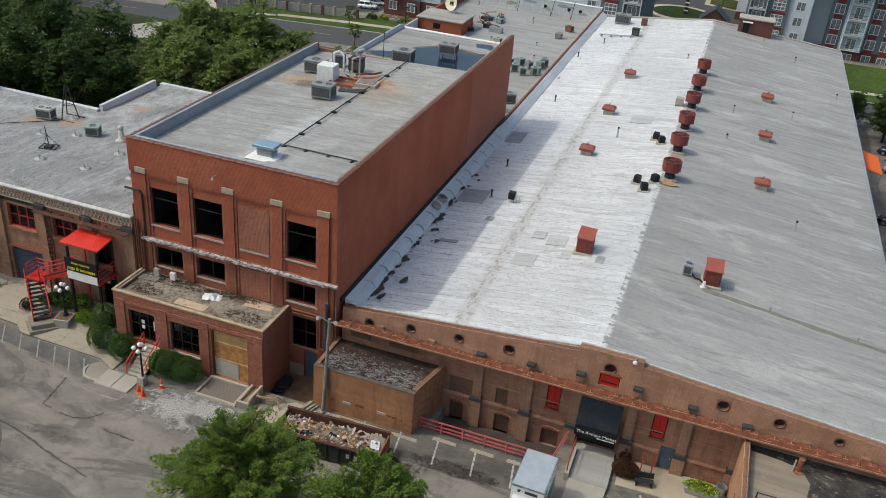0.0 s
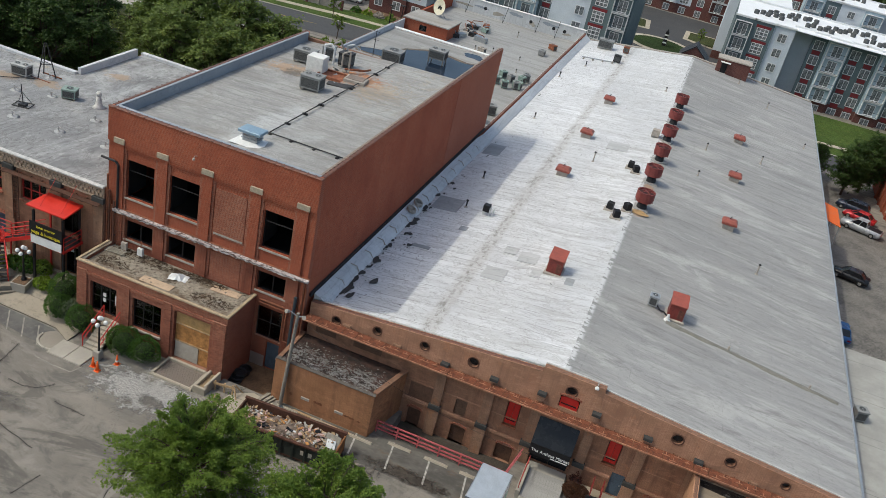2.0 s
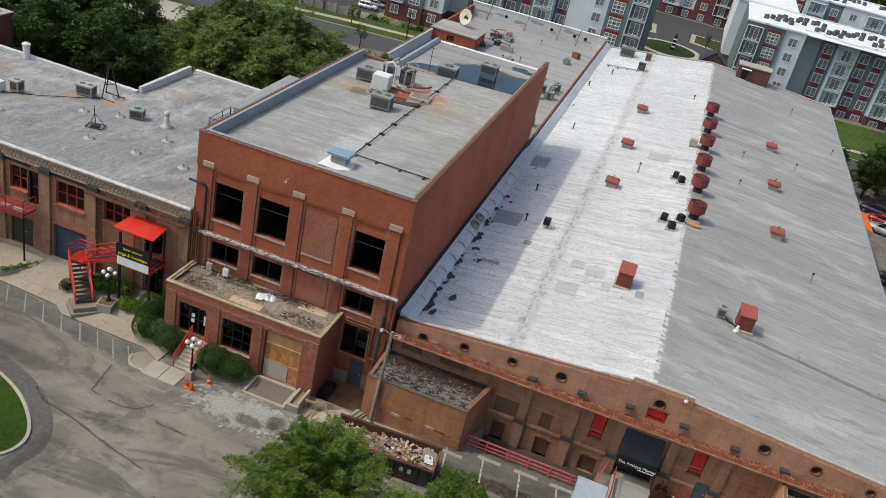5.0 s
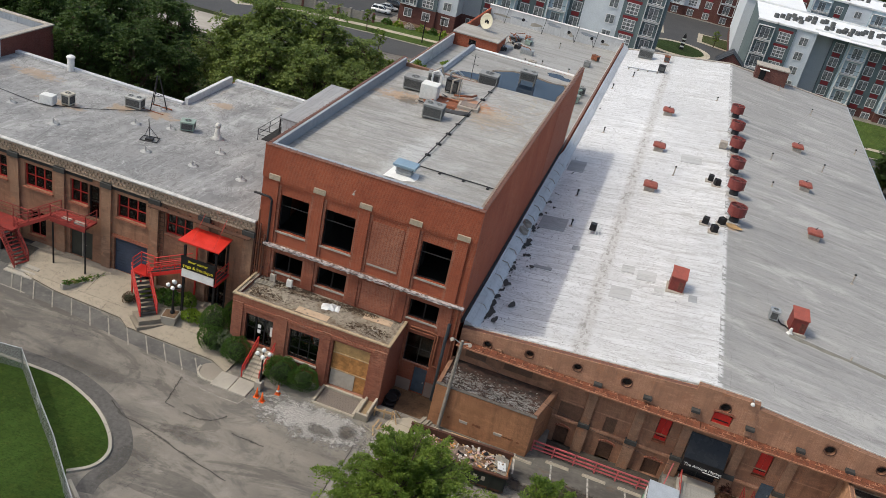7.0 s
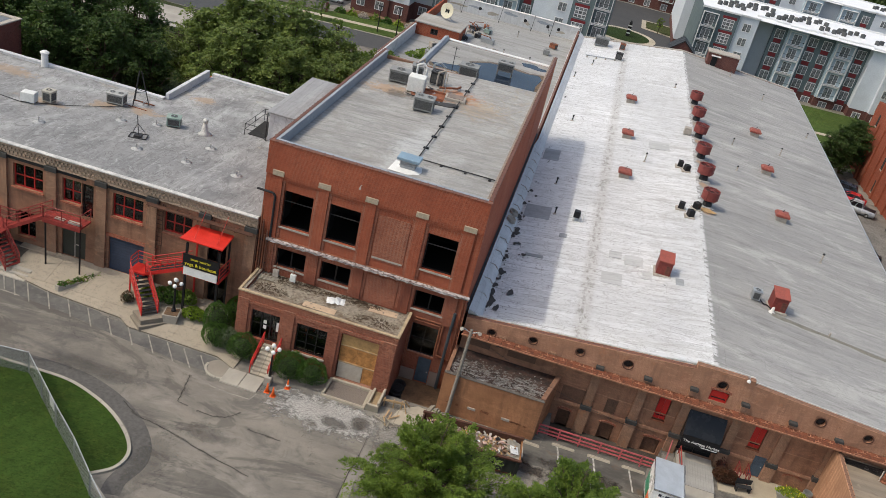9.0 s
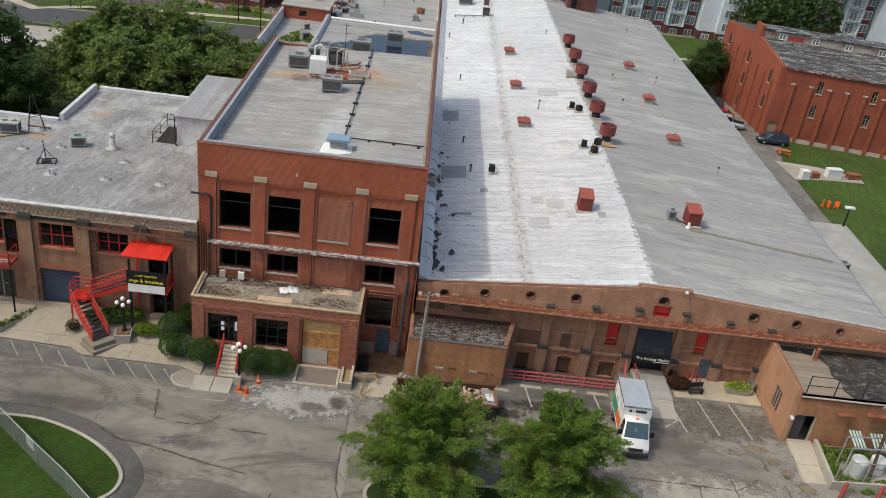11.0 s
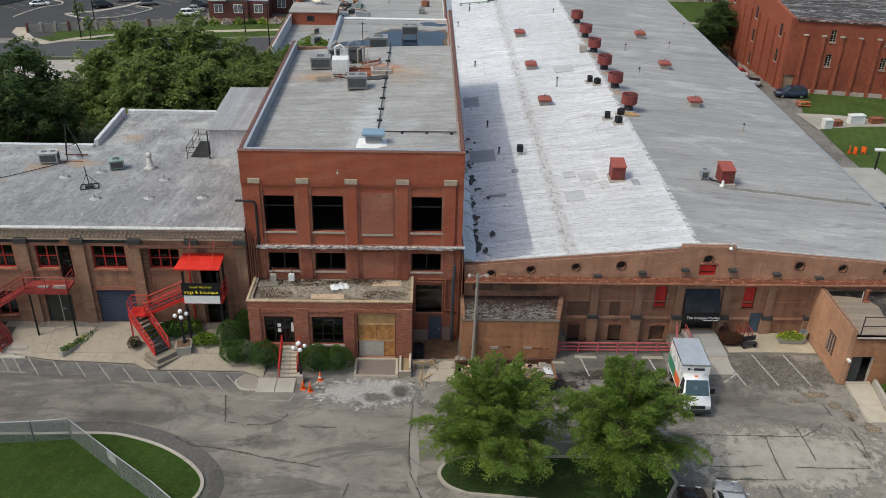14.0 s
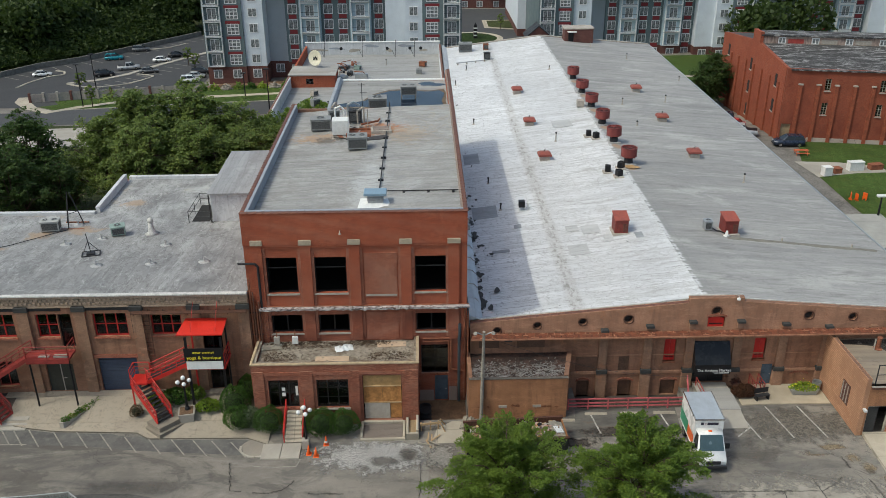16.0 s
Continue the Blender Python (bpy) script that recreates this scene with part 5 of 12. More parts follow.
def grey_roof_mat():
    m = Mat("grey felt roofing", 0.8, 0, 0.25)
    c = (0.315, 0.308, 0.297)
    a, long = m.noise(0.07, 4, 0.5), m.noise((0.035, 0.45, 0.3), 6, 0.62, 0.38, 0.72, 1.4)
    col = m.mix(shade(c, 0.9), shade(c, 1.1), a)
    col = m.mix(col, (0.19, 0.192, 0.194), m.times(long, 0.55))
    col = m.mix(col, (0.44, 0.44, 0.43), m.times(m.noise((0.06, 0.9, 0.3), 6, 0.65, 0.55, 0.75, 1.0), 0.45))
    fac, var = m.laps("Y", 1.0, 2.6, 0.3, 0.06)
    col = m.mix(col, shade(c, 0.7), m.times(m.times(fac, m.noise((0.15, 0.5, 1), 5, 0.65, 0.4, 0.65)), 0.6))
    col = m.mix(col, shade(c, 1.2), m.times(var, 0.28))
    col = m.mix(col, shade(c, 0.62), m.times(m.noise((0.5, 6, 1), 6, 0.72, 0.45, 0.75), 0.4))
    edge = m.times(m.axis("X", 21.5, 18.2), m.noise((0.5, 0.5, 0.5), 5, 0.6, 0.3, 0.6))
    col = m.mix(col, (0.24, 0.24, 0.235), m.times(edge, 0.5))
    col = m.mix(col, (0.5, 0.49, 0.465), m.times(m.noise((0.05, 0.35, 1), 7, 0.7, 0.5, 0.68, 0.8), 0.5))
    col = m.mix(col, (0.18, 0.175, 0.168), m.times(m.noise((0.12, 0.95, 1), 7, 0.76, 0.5, 0.66, 0.8), 0.65))
    col = m.mix(col, (0.5, 0.49, 0.47), m.times(m.noise((0.2, 1.3, 1), 6, 0.76, 0.54, 0.72, 0.8), 0.45))
    col = m.mix(col, (0.15, 0.147, 0.142), m.times(m.veins((0.35, 0.8, 1), 0.012, 6, 0.68, 1.2), 0.45))
    cross, _ = m.laps("X", 3.3, 1.2, 0.02, 0.3)
    col = m.mix(col, (0.17, 0.166, 0.16), m.times(m.times(cross, m.noise((0.8, 0.6, 1), 5, 0.65, 0.46, 0.62)), 0.6))
    col = m.mix(col, (0.47, 0.465, 0.45), m.times(m.noise((1.3, 5.0, 1), 6, 0.78, 0.55, 0.72), 0.35))
    run = m.times(m.axis("X", 18.8, 18.5), m.noise((0.9, 2.2, 1), 6, 0.7, 0.46, 0.49))
    col = m.mix(col, (0.6, 0.6, 0.6), m.times(run, 0.9))
    for y in (32, 39.5, 46.8, 54.5, 61.9, 69.9):
        col = m.mix(col, (0.4, 0.22, 0.1), m.times(m.near(19.2, y - 1.6, 0.7, 1.1, 0.9, 1.4), 0.55))
    m.bump(m.noise((0.3, 2.2, 1), 5), 0.5, 0.04).bump(m.noise(30, 3), 0.2, 0.006)
    return m.done(col)


hpart("roof", roof_plane(0.4, RIDGE_X, 18, 60), white_roof_mat(), "white aluminium-coated roof slope, patched and streaked")
hpart("roof", roof_plane(RIDGE_X, EAST_X, 18, 60), grey_roof_mat(), "weathered grey felt roof slope")
# near-black deck: the hall's inner shade is in its colour
hpart("ceiling", Geo().box(0.9, 1.0, 4.6, 38.4, 102, 4.8), DARK, "dark deck inside")
TOP = [(0.3, 6.12), (17.35, 7.65), (17.36, 8.02), (21.6, 8.02), (21.61, 7.67), (38.8, 6.25)]


def hall_top(x):
    for (xa, za), (xb, zb) in zip(TOP, TOP[1:]):
        if xa <= x <= xb:
            return za + (zb - za) * (x - xa) / (xb - xa)
    return TOP[-1][1]


RED_DOORS = [(15.75, 2.4, 16.7, 4.4), (22.95, 2.45, 23.9, 4.4)]
RED_ARCH = (18.95, 5.45, 20.3, 6.4)
ENTRY = (18.15, 0.3, 20.9, 4.2)
BLUE = (23.85, 0.02, 24.75, 1.95)
WINS = [(12.2, 1.55, 13.05, 2.9)]
ARCHES = [(12.3, -0.85, 13.4, 0.62), (15.75, -0.82, 17.0, 0.58), (8.95, -0.85, 9.95, 0.66)]
holes = RED_DOORS + [RED_ARCH, ENTRY, BLUE] + WINS + ARCHES
# parapet steps need their own wall pieces
def seg_top(a, b):
    return lambda x: a[1] + (b[1] - a[1]) * (x - a[0]) / (b[0] - a[0])
VENTS_ROUND = [(2.42, 5.42, .3), (5.55, 5.84, .3), (9.11, 6.1, .3), (12.7, 6.28, .36), (19.55, 6.9, .36), (26.9, 6.38, .36), (30.41, 6.2, .32), (34.0, 6.0, .25)]
hpart("wall", wall_xz(0.3, 38.8, -1.0, 4.95, [h for h in holes if h is not RED_ARCH], 0.5, 0.95), TAN, "tan painted masonry front wall")
for a, b in ((TOP[0], TOP[1]), (TOP[2], TOP[3]), (TOP[4], TOP[5])):
    up, cuts = seg_top(a, b), [a[0]]
    own = [v for v in VENTS_ROUND if a[0] < v[0] < b[0]]
    if a[0] == TOP[2][0]:
        v = own[0]
        hpart("wall", wall_xz(a[0], b[0], 4.95, b[1], [RED_ARCH, (v[0] - v[2] - 0.08, v[1] - v[2] - 0.08, v[0] + v[2] + 0.08, v[1] + v[2] + 0.08)], 0.5, 0.95), TAN_LIT)
        continue
    for x, z, r in own:
        cuts += [x - r - 0.2, x + r + 0.2]
    cuts.append(b[0])
    for xa, xb in zip(cuts, cuts[1:]):
        hs = [(x - r - 0.08, z - r - 0.08, x + r + 0.08, z + r + 0.08) for x, z, r in own if xa < x < xb]
        hpart("wall", wall_xz(xa, xb, 4.95, min(up(xa), up(xb)), hs, 0.5, 0.95, up), TAN_LIT)
hpart("wall", Geo().box(EAST_X - 0.4, 0.95, -6, EAST_X, REAR_Y, ROOF_Z1 - 0.06), BRICK_SIDE)
hpart("wall", Geo().slab([(0.4, -5), (EAST_X, -5), (EAST_X, ROOF_Z1 + 0.02), (RIDGE_X, RIDGE_Z + 0.02), (0.4, ROOF_Z0 + 0.02)], REAR_Y, REAR_Y + 0.4), BRICK)
hpart("wall", Geo().box(0.3, 0.95, -1, 0.7, REAR_Y, 5.6), BRICK_SIDE)
hpart("rear_coping", Geo().slab([(0.4, ROOF_Z0 + 0.03), (RIDGE_X, RIDGE_Z + 0.03), (EAST_X, ROOF_Z1 + 0.03), (EAST_X, ROOF_Z1 + 0.16), (RIDGE_X, RIDGE_Z + 0.16), (0.4, ROOF_Z0 + 0.16)], REAR_Y - 0.1, REAR_Y + 0.5), SILL)
hpart("drip_edge", Geo().box(EAST_X - 0.02, 0.9, ROOF_Z1 - 0.14, EAST_X + 0.14, REAR_Y, ROOF_Z1 + 0.02), STEEL, "metal drip edge of the roof")
# white upstand along the tower flank
g = Geo()
for k in range(61):
    y = 0.96 + (REAR_Y - 0.96) * k / 60
    q = 0.05 * math.sin(y * 1.7) + random.uniform(-0.04, 0.04)
    xa = 0.26 if y < 41 else 0.45
    g.v += [(xa, y, 5.5), (xa, y, 6.6), (0.8, y, 6.35 + q), (1.35 + q, y, 5.93), (1.35 + q, y, 5.5)]
    if k:
        g.f += [(5 * k - 5 + i, 5 * k - 4 + i, 5 * k + 1 + i, 5 * k + i) for i in range(4)]
g.f += [(4, 3, 2, 1, 0), (300, 301, 302, 303, 304)]
hpart("upstand", g, WALL_SKIN, "white coated sloping upstand beside the brick flank")
# coping tiles along the parapet
for a, b, n in ((TOP[0], TOP[1], 30), (TOP[2], TOP[3], 7), (TOP[4], TOP[5], 30)):
    coping(hall, (a[0] - HO.x, 0.22), (b[0] - HO.x, 0.22), 0.55, (a[1], b[1]), TILE if a[0] < 5 else TILE_PALE, n, size=0.08)
# pilasters with slate caps, in two storeys, and the bands between
for x in (3.3, 7.2, 10.85, 14.4, 17.75, 21.55, 25.15, 28.6, 32.2, 35.7):
    w = 0.33
    if x > 8 and x < 30:
        hpart("pilaster", Geo().box(x - w - 0.08, 0.2, -0.95, x + w + 0.08, 0.498, 1.45), TAN_TRIM)
        hpart("pilaster_cap", Geo().bbox(x - w - 0.1, 0.14, 1.45, x + w + 0.1, 0.498, 1.8), SLATE, "slate grey pilaster cap")
        hpart("pilaster", Geo().box(x - w, 0.3, 1.8, x + w, 0.498, 5.2), TAN_TRIM)
    top = hall_top(x) - 1.75 if x not in (17.75, 21.55) else 5.95
    hpart("pier", Geo().box(x - 0.26, 0.28, 5.45, x + 0.26, 0.498, top), TAN_TRIM)
    hpart("pier_cap", Geo().bbox(x - 0.3, 0.1, top, x + 0.3, 0.498, top + 0.22), SLATE, "slate grey cap on the pier")
# pale colour paints the sunlit highlight along these courses
for xa, xb in ((8.4, 10.44), (11.27, 13.98), (14.82, 17.33), (21.98, 23.75), (25.58, 28.18)):
    hpart("string_course", Geo().bbox(xa, 0.36, 1.35, xb, 0.498, 1.58), TAN_LIT)
    hpart("band_line", Geo().box(xa, 0.455, 2.98, xb, 0.498, 3.06), TAN_LIT, "thin masonry band, painted pale as a sunlit edge")
# white coated flashing behind the coping
for (xa, za), (xb, zb) in zip(TOP, TOP[1:]):
    if xb - xa > 0.5:
        hpart("flashing_strip", Geo().add([(xa, y, z) for y in (HO.y + 0.46, HO.y + 0.56) for z in (za - 0.25, za + 0.075)] + [(xb, y, z) for y in (HO.y + 0.46, HO.y + 0.56) for z in (zb - 0.25, zb + 0.075)], [(0, 1, 3, 2), (4, 6, 7, 5), (0, 4, 5, 1), (2, 3, 7, 6), (1, 5, 7, 3), (0, 2, 6, 4)]), EDGE_WHITE, "white coated flashing behind the coping")
# round vents
VENT_RING = plain("sooty vent ring", (0.13, 0.065, 0.045), 0.9, var=0.4, s=4)
# near-black back disc: the deep shade of the recess is in its colour
VENT_BACK = plain("vent back with painted shade", (0.035, 0.03, 0.028), 0.35, var=0.5, s=3)


def ring_xz(cx, cz, r0, r1, y0, y1, square=False, n=24):
    """An upright ring, or a square plate with a round hole, round (cx, cz)."""
    g = Geo()
    for k in range(n):
        a = k * math.tau / n
        c, q = math.cos(a), math.sin(a)
        f = r1 / max(abs(c), abs(q)) if square else r1
        g.v += [(cx + r0 * c, y0, cz + r0 * q), (cx + f * c, y0, cz + f * q), (cx + f * c, y1, cz + f * q), (cx + r0 * c, y1, cz + r0 * q)]
    for k in range(n):
        i, j = 4 * k, 4 * ((k + 1) % n)
        g.f += [(i, j, j + 1, i + 1), (i + 1, j + 1, j + 2, i + 2), (i + 2, j + 2, j + 3, i + 3), (i + 3, j + 3, j, i)]
    return g


for x, z, r in VENTS_ROUND:
    v = hpart("round_vent", ring_xz(x, z, r, r + 0.08, 0.5, 0.95, True), TAN, "round dark vent opening with a brick ring")
    hpart("vent_ring", ring_xz(x, z, r, r + 0.07, 0.46, 0.5), VENT_RING, "", v)
    hpart("grille", Geo().cyl((x, 0.8, z), (x, 0.86, z), r + 0.03, seg=24), VENT_BACK, "", v)
    hpart("fan_blade", Geo().box(x - r * 0.8, 0.7, z - 0.03, x + r * 0.8, 0.73, z + 0.03), IRON, "", v)
    hpart("fan_blade", Geo().box(x - 0.03, 0.74, z - r * 0.8, x + 0.03, 0.77, z + r * 0.8), IRON, "", v)
# red loading doors
for xa, za, xb, zb in RED_DOORS:
    d = hpart("loading_door", Geo().box(xa + 0.06, 0.6, za + 0.05, (xa + xb) / 2 - 0.01, 0.68, zb).box((xa + xb) / 2 + 0.01, 0.6, za + 0.05, xb - 0.06, 0.68, zb), RED, "red painted loading door")
    hpart("rail", Geo().box(xa - 0.05, 0.4, za - 0.14, xb + 0.05, 0.58, za), RUST, "", d)
    hpart("strap", Geo().box(xa + 0.15, 0.57, za + 0.35, xb - 0.15, 0.6, za + 0.42), BLACK, "", d)
xa, za, xb, zb = RED_ARCH
d = hpart("arched_shutter", Geo().slab([(xa + 0.05, za), (xb - 0.05, za), (xb - 0.05, zb - 0.18), ((xa + xb) / 2, zb), (xa + 0.05, zb - 0.18)], 0.6, 0.68), RED, "red arched shutter")
hpart("strap", Geo().box(xa + 0.15, 0.57, za + 0.25, xb - 0.15, 0.6, za + 0.33), BLACK, "", d)
for (xa, za, xb, zb), rise in ((RED_ARCH, .16), *[(h, .2) for h in ARCHES], ((26.35, .4, 27.6, 1.0), .2)):
    f = [(xa - 0.1 + (xb - xa + 0.2) * k / 6, zb - 0.05 + rise * math.sin(math.pi * k / 6)) for k in range(7)]
    hpart("arch_hood", Geo().slab([(p, q + 0.16) for p, q in f] + f[::-1], 0.44, 0.499), BRICK_OLD, "dark brick hood over the arched opening")
for xa, za, xb, zb in ARCHES:
    hpart("arched_door", Geo().box(xa, 0.7, za, xb, 0.78, zb).box(xa + 0.08, 0.66, za, xa + 0.2, 0.7, zb).box(xb - 0.2, 0.66, za, xb - 0.08, 0.7, zb), plain("old brown door", (0.13, 0.07, 0.045), 0.85, var=0.45, s=3), "weathered brown boarded door")
hpart("blocked_opening", Geo().box(8.75, 0.47, 1.62, 10.5, 0.499, 2.9), plain("dark rendered panel", (0.16, 0.09, 0.06), 0.9, var=0.3), "blocked dark opening")
for xa, xb in ((1.0, 2.6), (4.0, 6.2)):
    hpart("blocked_opening", Geo().box(xa, 0.47, 3.9, xb, 0.499, 5.1), plain("dark panel", (0.14, 0.08, 0.055), 0.9, var=0.3))
hpart("blocked_window", Geo().box(12.2, 0.6, 1.55, 13.05, 0.68, 2.9), plain("brown board", (0.15, 0.09, 0.06), 0.85, var=0.4), "boarded brown window")
xa, za, xb, zb = BLUE
d = hpart("side_door", Geo().box(xa, 0.6, za, xb, 0.66, zb).box(xa + 0.15, 0.58, za + 0.2, xb - 0.15, 0.6, za + 0.95), BLUE_DOOR, "blue panelled side door")
hpart("door_handle", Geo().cyl((xb - 0.15, 0.52, za + 0.95), (xb - 0.15, 0.6, za + 0.95), 0.04), STEEL, "", d)
hpart("floor", Geo().box(0.8, 1.0, -1.0, 38.3, 9, -0.9), DARK)
hpart("partition", Geo().box(0.8, 6.0, -1.0, 38.3, 6.2, 4.6), DARK)
# rusty catwalk of separate plates
CAT = plain("brown rusted plate", (0.19, 0.066, 0.036), 0.85, var=0.6, s=2.0)
CAT_EDGE = plain("pale rusted edge", (0.42, 0.2, 0.12), 0.85, var=0.45, s=3)
cat = hpart("catwalk", Geo().box(0.3, -0.66, 5.22, 38.6, -0.61, 5.34), CAT_EDGE, "rusty steel catwalk along the front wall")
plate = Geo().box(-0.48, -0.88, 0, 0.48, 0, 0.035).mesh("plate", CAT)
for k in range(38):
    o = part("plate", plate, None, cat, at=(0.85 + k - HO.x, 0.27 - HO.y, 5.28 + random.uniform(-0.012, 0.012)))
    o.rotation_euler = (random.uniform(-0.03, 0.03), random.uniform(-0.012, 0.012), 0)
for x in range(1, 38, 2):
    hpart("bracket", Geo().tube([(x, 0.48, 4.7), (x, -0.5, 5.16)], 0.025, 5).box(x - 0.03, -0.6, 5.17, x + 0.03, 0.48, 5.265), CAT, "", cat)
rnd = random.Random(31)
for k in range(68):
    xq, w = 0.6 + k * 0.555 + rnd.uniform(-0.2, 0.2), rnd.uniform(0.3, 0.6)
    yq = rnd.choice((-0.5, -0.15, 0.05))
    hpart("angle_iron", Geo().box(xq, yq, 5.33, xq + w, yq + 0.04, 5.37).box(xq + w * 0.5, yq + 0.04, 5.33, xq + w * 0.5 + 0.04, yq + 0.3, 5.37), CAT_EDGE, "", cat)


def lettering(body, size, at, mat, parent, name="lettering", depth=0.012, rx=90, rz=0, align="CENTER"):
    """Raised letters in the built-in font, as a mesh."""
    cu = bpy.data.curves.new(name, "FONT")
    cu.body, cu.size, cu.extrude, cu.align_x = body, size, depth, align
    cu.resolution_u = 2
    tmp = bpy.data.objects.new(name, cu)
    me = bpy.data.meshes.new_from_object(tmp)
    bpy.data.objects.remove(tmp)
    me.materials.clear()
    me.materials.append(mat)
    o = new(name, me)
    o.parent = parent
    o.matrix_local = pose(*at, rx, 0, rz)
    return o


# black shop entrance with its canopy sign
AWN = plain("black awning cloth", (0.014, 0.015, 0.017), 0.24, var=0.4, s=1.2)
can = thing("shop_canopy", (19.5, 0.5, 0), 0, "black shop canopy with white lettering over the entrance", "canopy")
part("cloth", Geo().add([(-1.38, -0.02, 4.2), (1.42, -0.02, 4.2), (1.42, -1.0, 2.62), (-1.38, -1.0, 2.62), (-1.38, -0.06, 4.15), (1.42, -0.06, 4.15), (1.42, -1.04, 2.56), (-1.38, -1.04, 2.56)], [(3, 2, 1, 0), (4, 5, 6, 7), (0, 1, 5, 4), (1, 2, 6, 5), (2, 3, 7, 6), (3, 0, 4, 7)]), AWN, can)
part("valance", Geo().box(-1.38, -1.06, 1.72, 1.42, -1.0, 2.6), BLACK, can)
part("side_cloth", Geo().add([(-1.4, -0.02, 4.15), (-1.4, -1.0, 2.6), (-1.4, -1.0, 1.75), (-1.4, -0.02, 1.75), (-1.37, -0.02, 4.15), (-1.37, -1.0, 2.6), (-1.37, -1.0, 1.75), (-1.37, -0.02, 1.75)], [(3, 2, 1, 0), (4, 5, 6, 7), (0, 1, 5, 4), (1, 2, 6, 5), (2, 3, 7, 6), (3, 0, 4, 7)]), AWN, can)
part("side_cloth", Geo().add([(1.4, -0.02, 4.15), (1.4, -1.0, 2.6), (1.4, -1.0, 1.75), (1.4, -0.02, 1.75), (1.43, -0.02, 4.15), (1.43, -1.0, 2.6), (1.43, -1.0, 1.75), (1.43, -0.02, 1.75)], [(0, 1, 2, 3), (7, 6, 5, 4), (0, 4, 5, 1), (1, 5, 6, 2), (2, 6, 7, 3), (3, 7, 4, 0)]), AWN, can)
lettering("The Antique Market", 0.33, (0.1, -1.075, 2.0), WHITE, can)
part("small_print", Geo().box(0.15, -1.075, 1.83, 0.45, -1.06, 1.9).box(0.5, -1.075, 1.83, 0.85, -1.06, 1.9).box(0.9, -1.075, 1.83, 1.35, -1.06, 1.9), WHITE, can, "small illegible white line")
part("shop_door", Geo().box(-1.3, 0.2, 0.3, 0.04, 0.27, 2.5).box(0.08, 0.2, 0.3, 1.36, 0.27, 2.5), BLACK, can, "black double door")
# loading ramp before the entrance
ramp = thing("entrance_ramp", (18.55, -3.3, 0), 0, "grey ribbed metal and concrete entrance ramp", "ramp")
plank = Geo().box(0, 0, 0.1, 0.187, 2.9, 0.33).mesh("plank", plain("weathered deck", (0.34, 0.33, 0.31), 0.8, var=0.2))
for k in range(13):
    part("plank", plank, None, ramp, at=(0.02 + k * 0.195, 0, 0))
part("plate", Geo().add([(0, 0, 0.3), (2.5, 0, 0.3), (2.5, -2.0, 0.05), (0, -2.0, 0.05), (0, 0, 0.0), (2.5, 0, 0.0), (2.5, -2.0, 0.0), (0, -2.0, 0.0)], [(3, 2, 1, 0), (4, 5, 6, 7), (0, 1, 5, 4), (1, 2, 6, 5), (2, 3, 7, 6), (3, 0, 4, 7)]), CONCRETE_RAW, ramp)
part("landing", Geo().box(-0.2, 2.9, 0, 2.5, 3.75, 0.31), CONCRETE_RAW, ramp)
part("kerb", Geo().box(-0.32, 0, 0, -0.02, 2.9, 0.62), CONCRETE_RAW, ramp)
part("rail", Geo().tube([(-0.2, 0.3, 1.4), (-0.2, 2.9, 1.4)], 0.04).tube([(-0.2, 0.3, 1.0), (-0.2, 2.9, 1.0)], 0.03).tube([(-0.2, 0.3, 0.6), (-0.2, 0.3, 1.4)], 0.04).tube([(-0.2, 2.9, 0.6), (-0.2, 2.9, 1.4)], 0.04), RED_DULL, ramp)
# pink guard rail along the sunken walk
rail = thing("guard_rail", (7.8, -2.5, 0), 0, "faded pink-red steel guard rail along the sunken walk", "railing")
for z in (0.3, 0.6, 0.95):
    part("bar", Geo().box(0, -0.04, z - 0.05, 9.4, 0.04, z + 0.05), PINK, rail)
for k in range(7):
    part("post", Geo().box(k * 1.56 - 0.045, -0.06, 0, k * 1.56 + 0.045, 0.06, 1.0), PINK, rail)
part("return_bar", Geo().tube([(9.4, 0, 0.95), (9.9, 2.4, 1.4)], 0.045).tube([(9.4, 0, 0.6), (9.9, 2.4, 1.0)], 0.035), PINK, rail)

# ---- low flat-roofed annexe beside the hall ----
low = thing("low_store", (0, -3.45, 0), 0, "low tan masonry store with a debris-covered dark roof", "building")
part("wall", Geo().prism([(0.02, 0), (7.5, 0), (7.5, 0.3), (0.02, 0.3)], -0.6, 3.55), TAN_ORANGE, low)
part("wall", Geo().prism([(7.5, 0.0), (8.35, 3.9), (8.05, 3.9), (7.2, 0.3)], -0.9, 3.5), TAN_ORANGE, low)
part("wall", Geo().prism([(0.02, 0.3), (0.3, 0.3), (0.3, 3.9), (0.02, 3.9)], -0.6, 3.55), TAN, low)
m = Mat("debris roof", 0.9)
m.bump(m.noise(3, 6, 0.75), 0.9, 0.08)
DEBRIS = m.done(m.mix(m.mix((0.022, 0.018, 0.016), (0.085, 0.045, 0.034), m.noise(1.2, 6, 0.7)), (0.36, 0.35, 0.335), m.times(m.times(m.noise((1.6, 4.5, 3), 7, 0.82, 0.5, 0.57), m.axis('Y', 2.9, 1.2)), 0.9)))
part("roof", Geo().prism([(0.3, 0.3), (7.25, 0.3), (8.08, 3.88), (0.3, 3.88)], 3.0, 3.42), DEBRIS, low, "dark roof strewn with broken felt")
rnd = random.Random(4)
g = Geo()
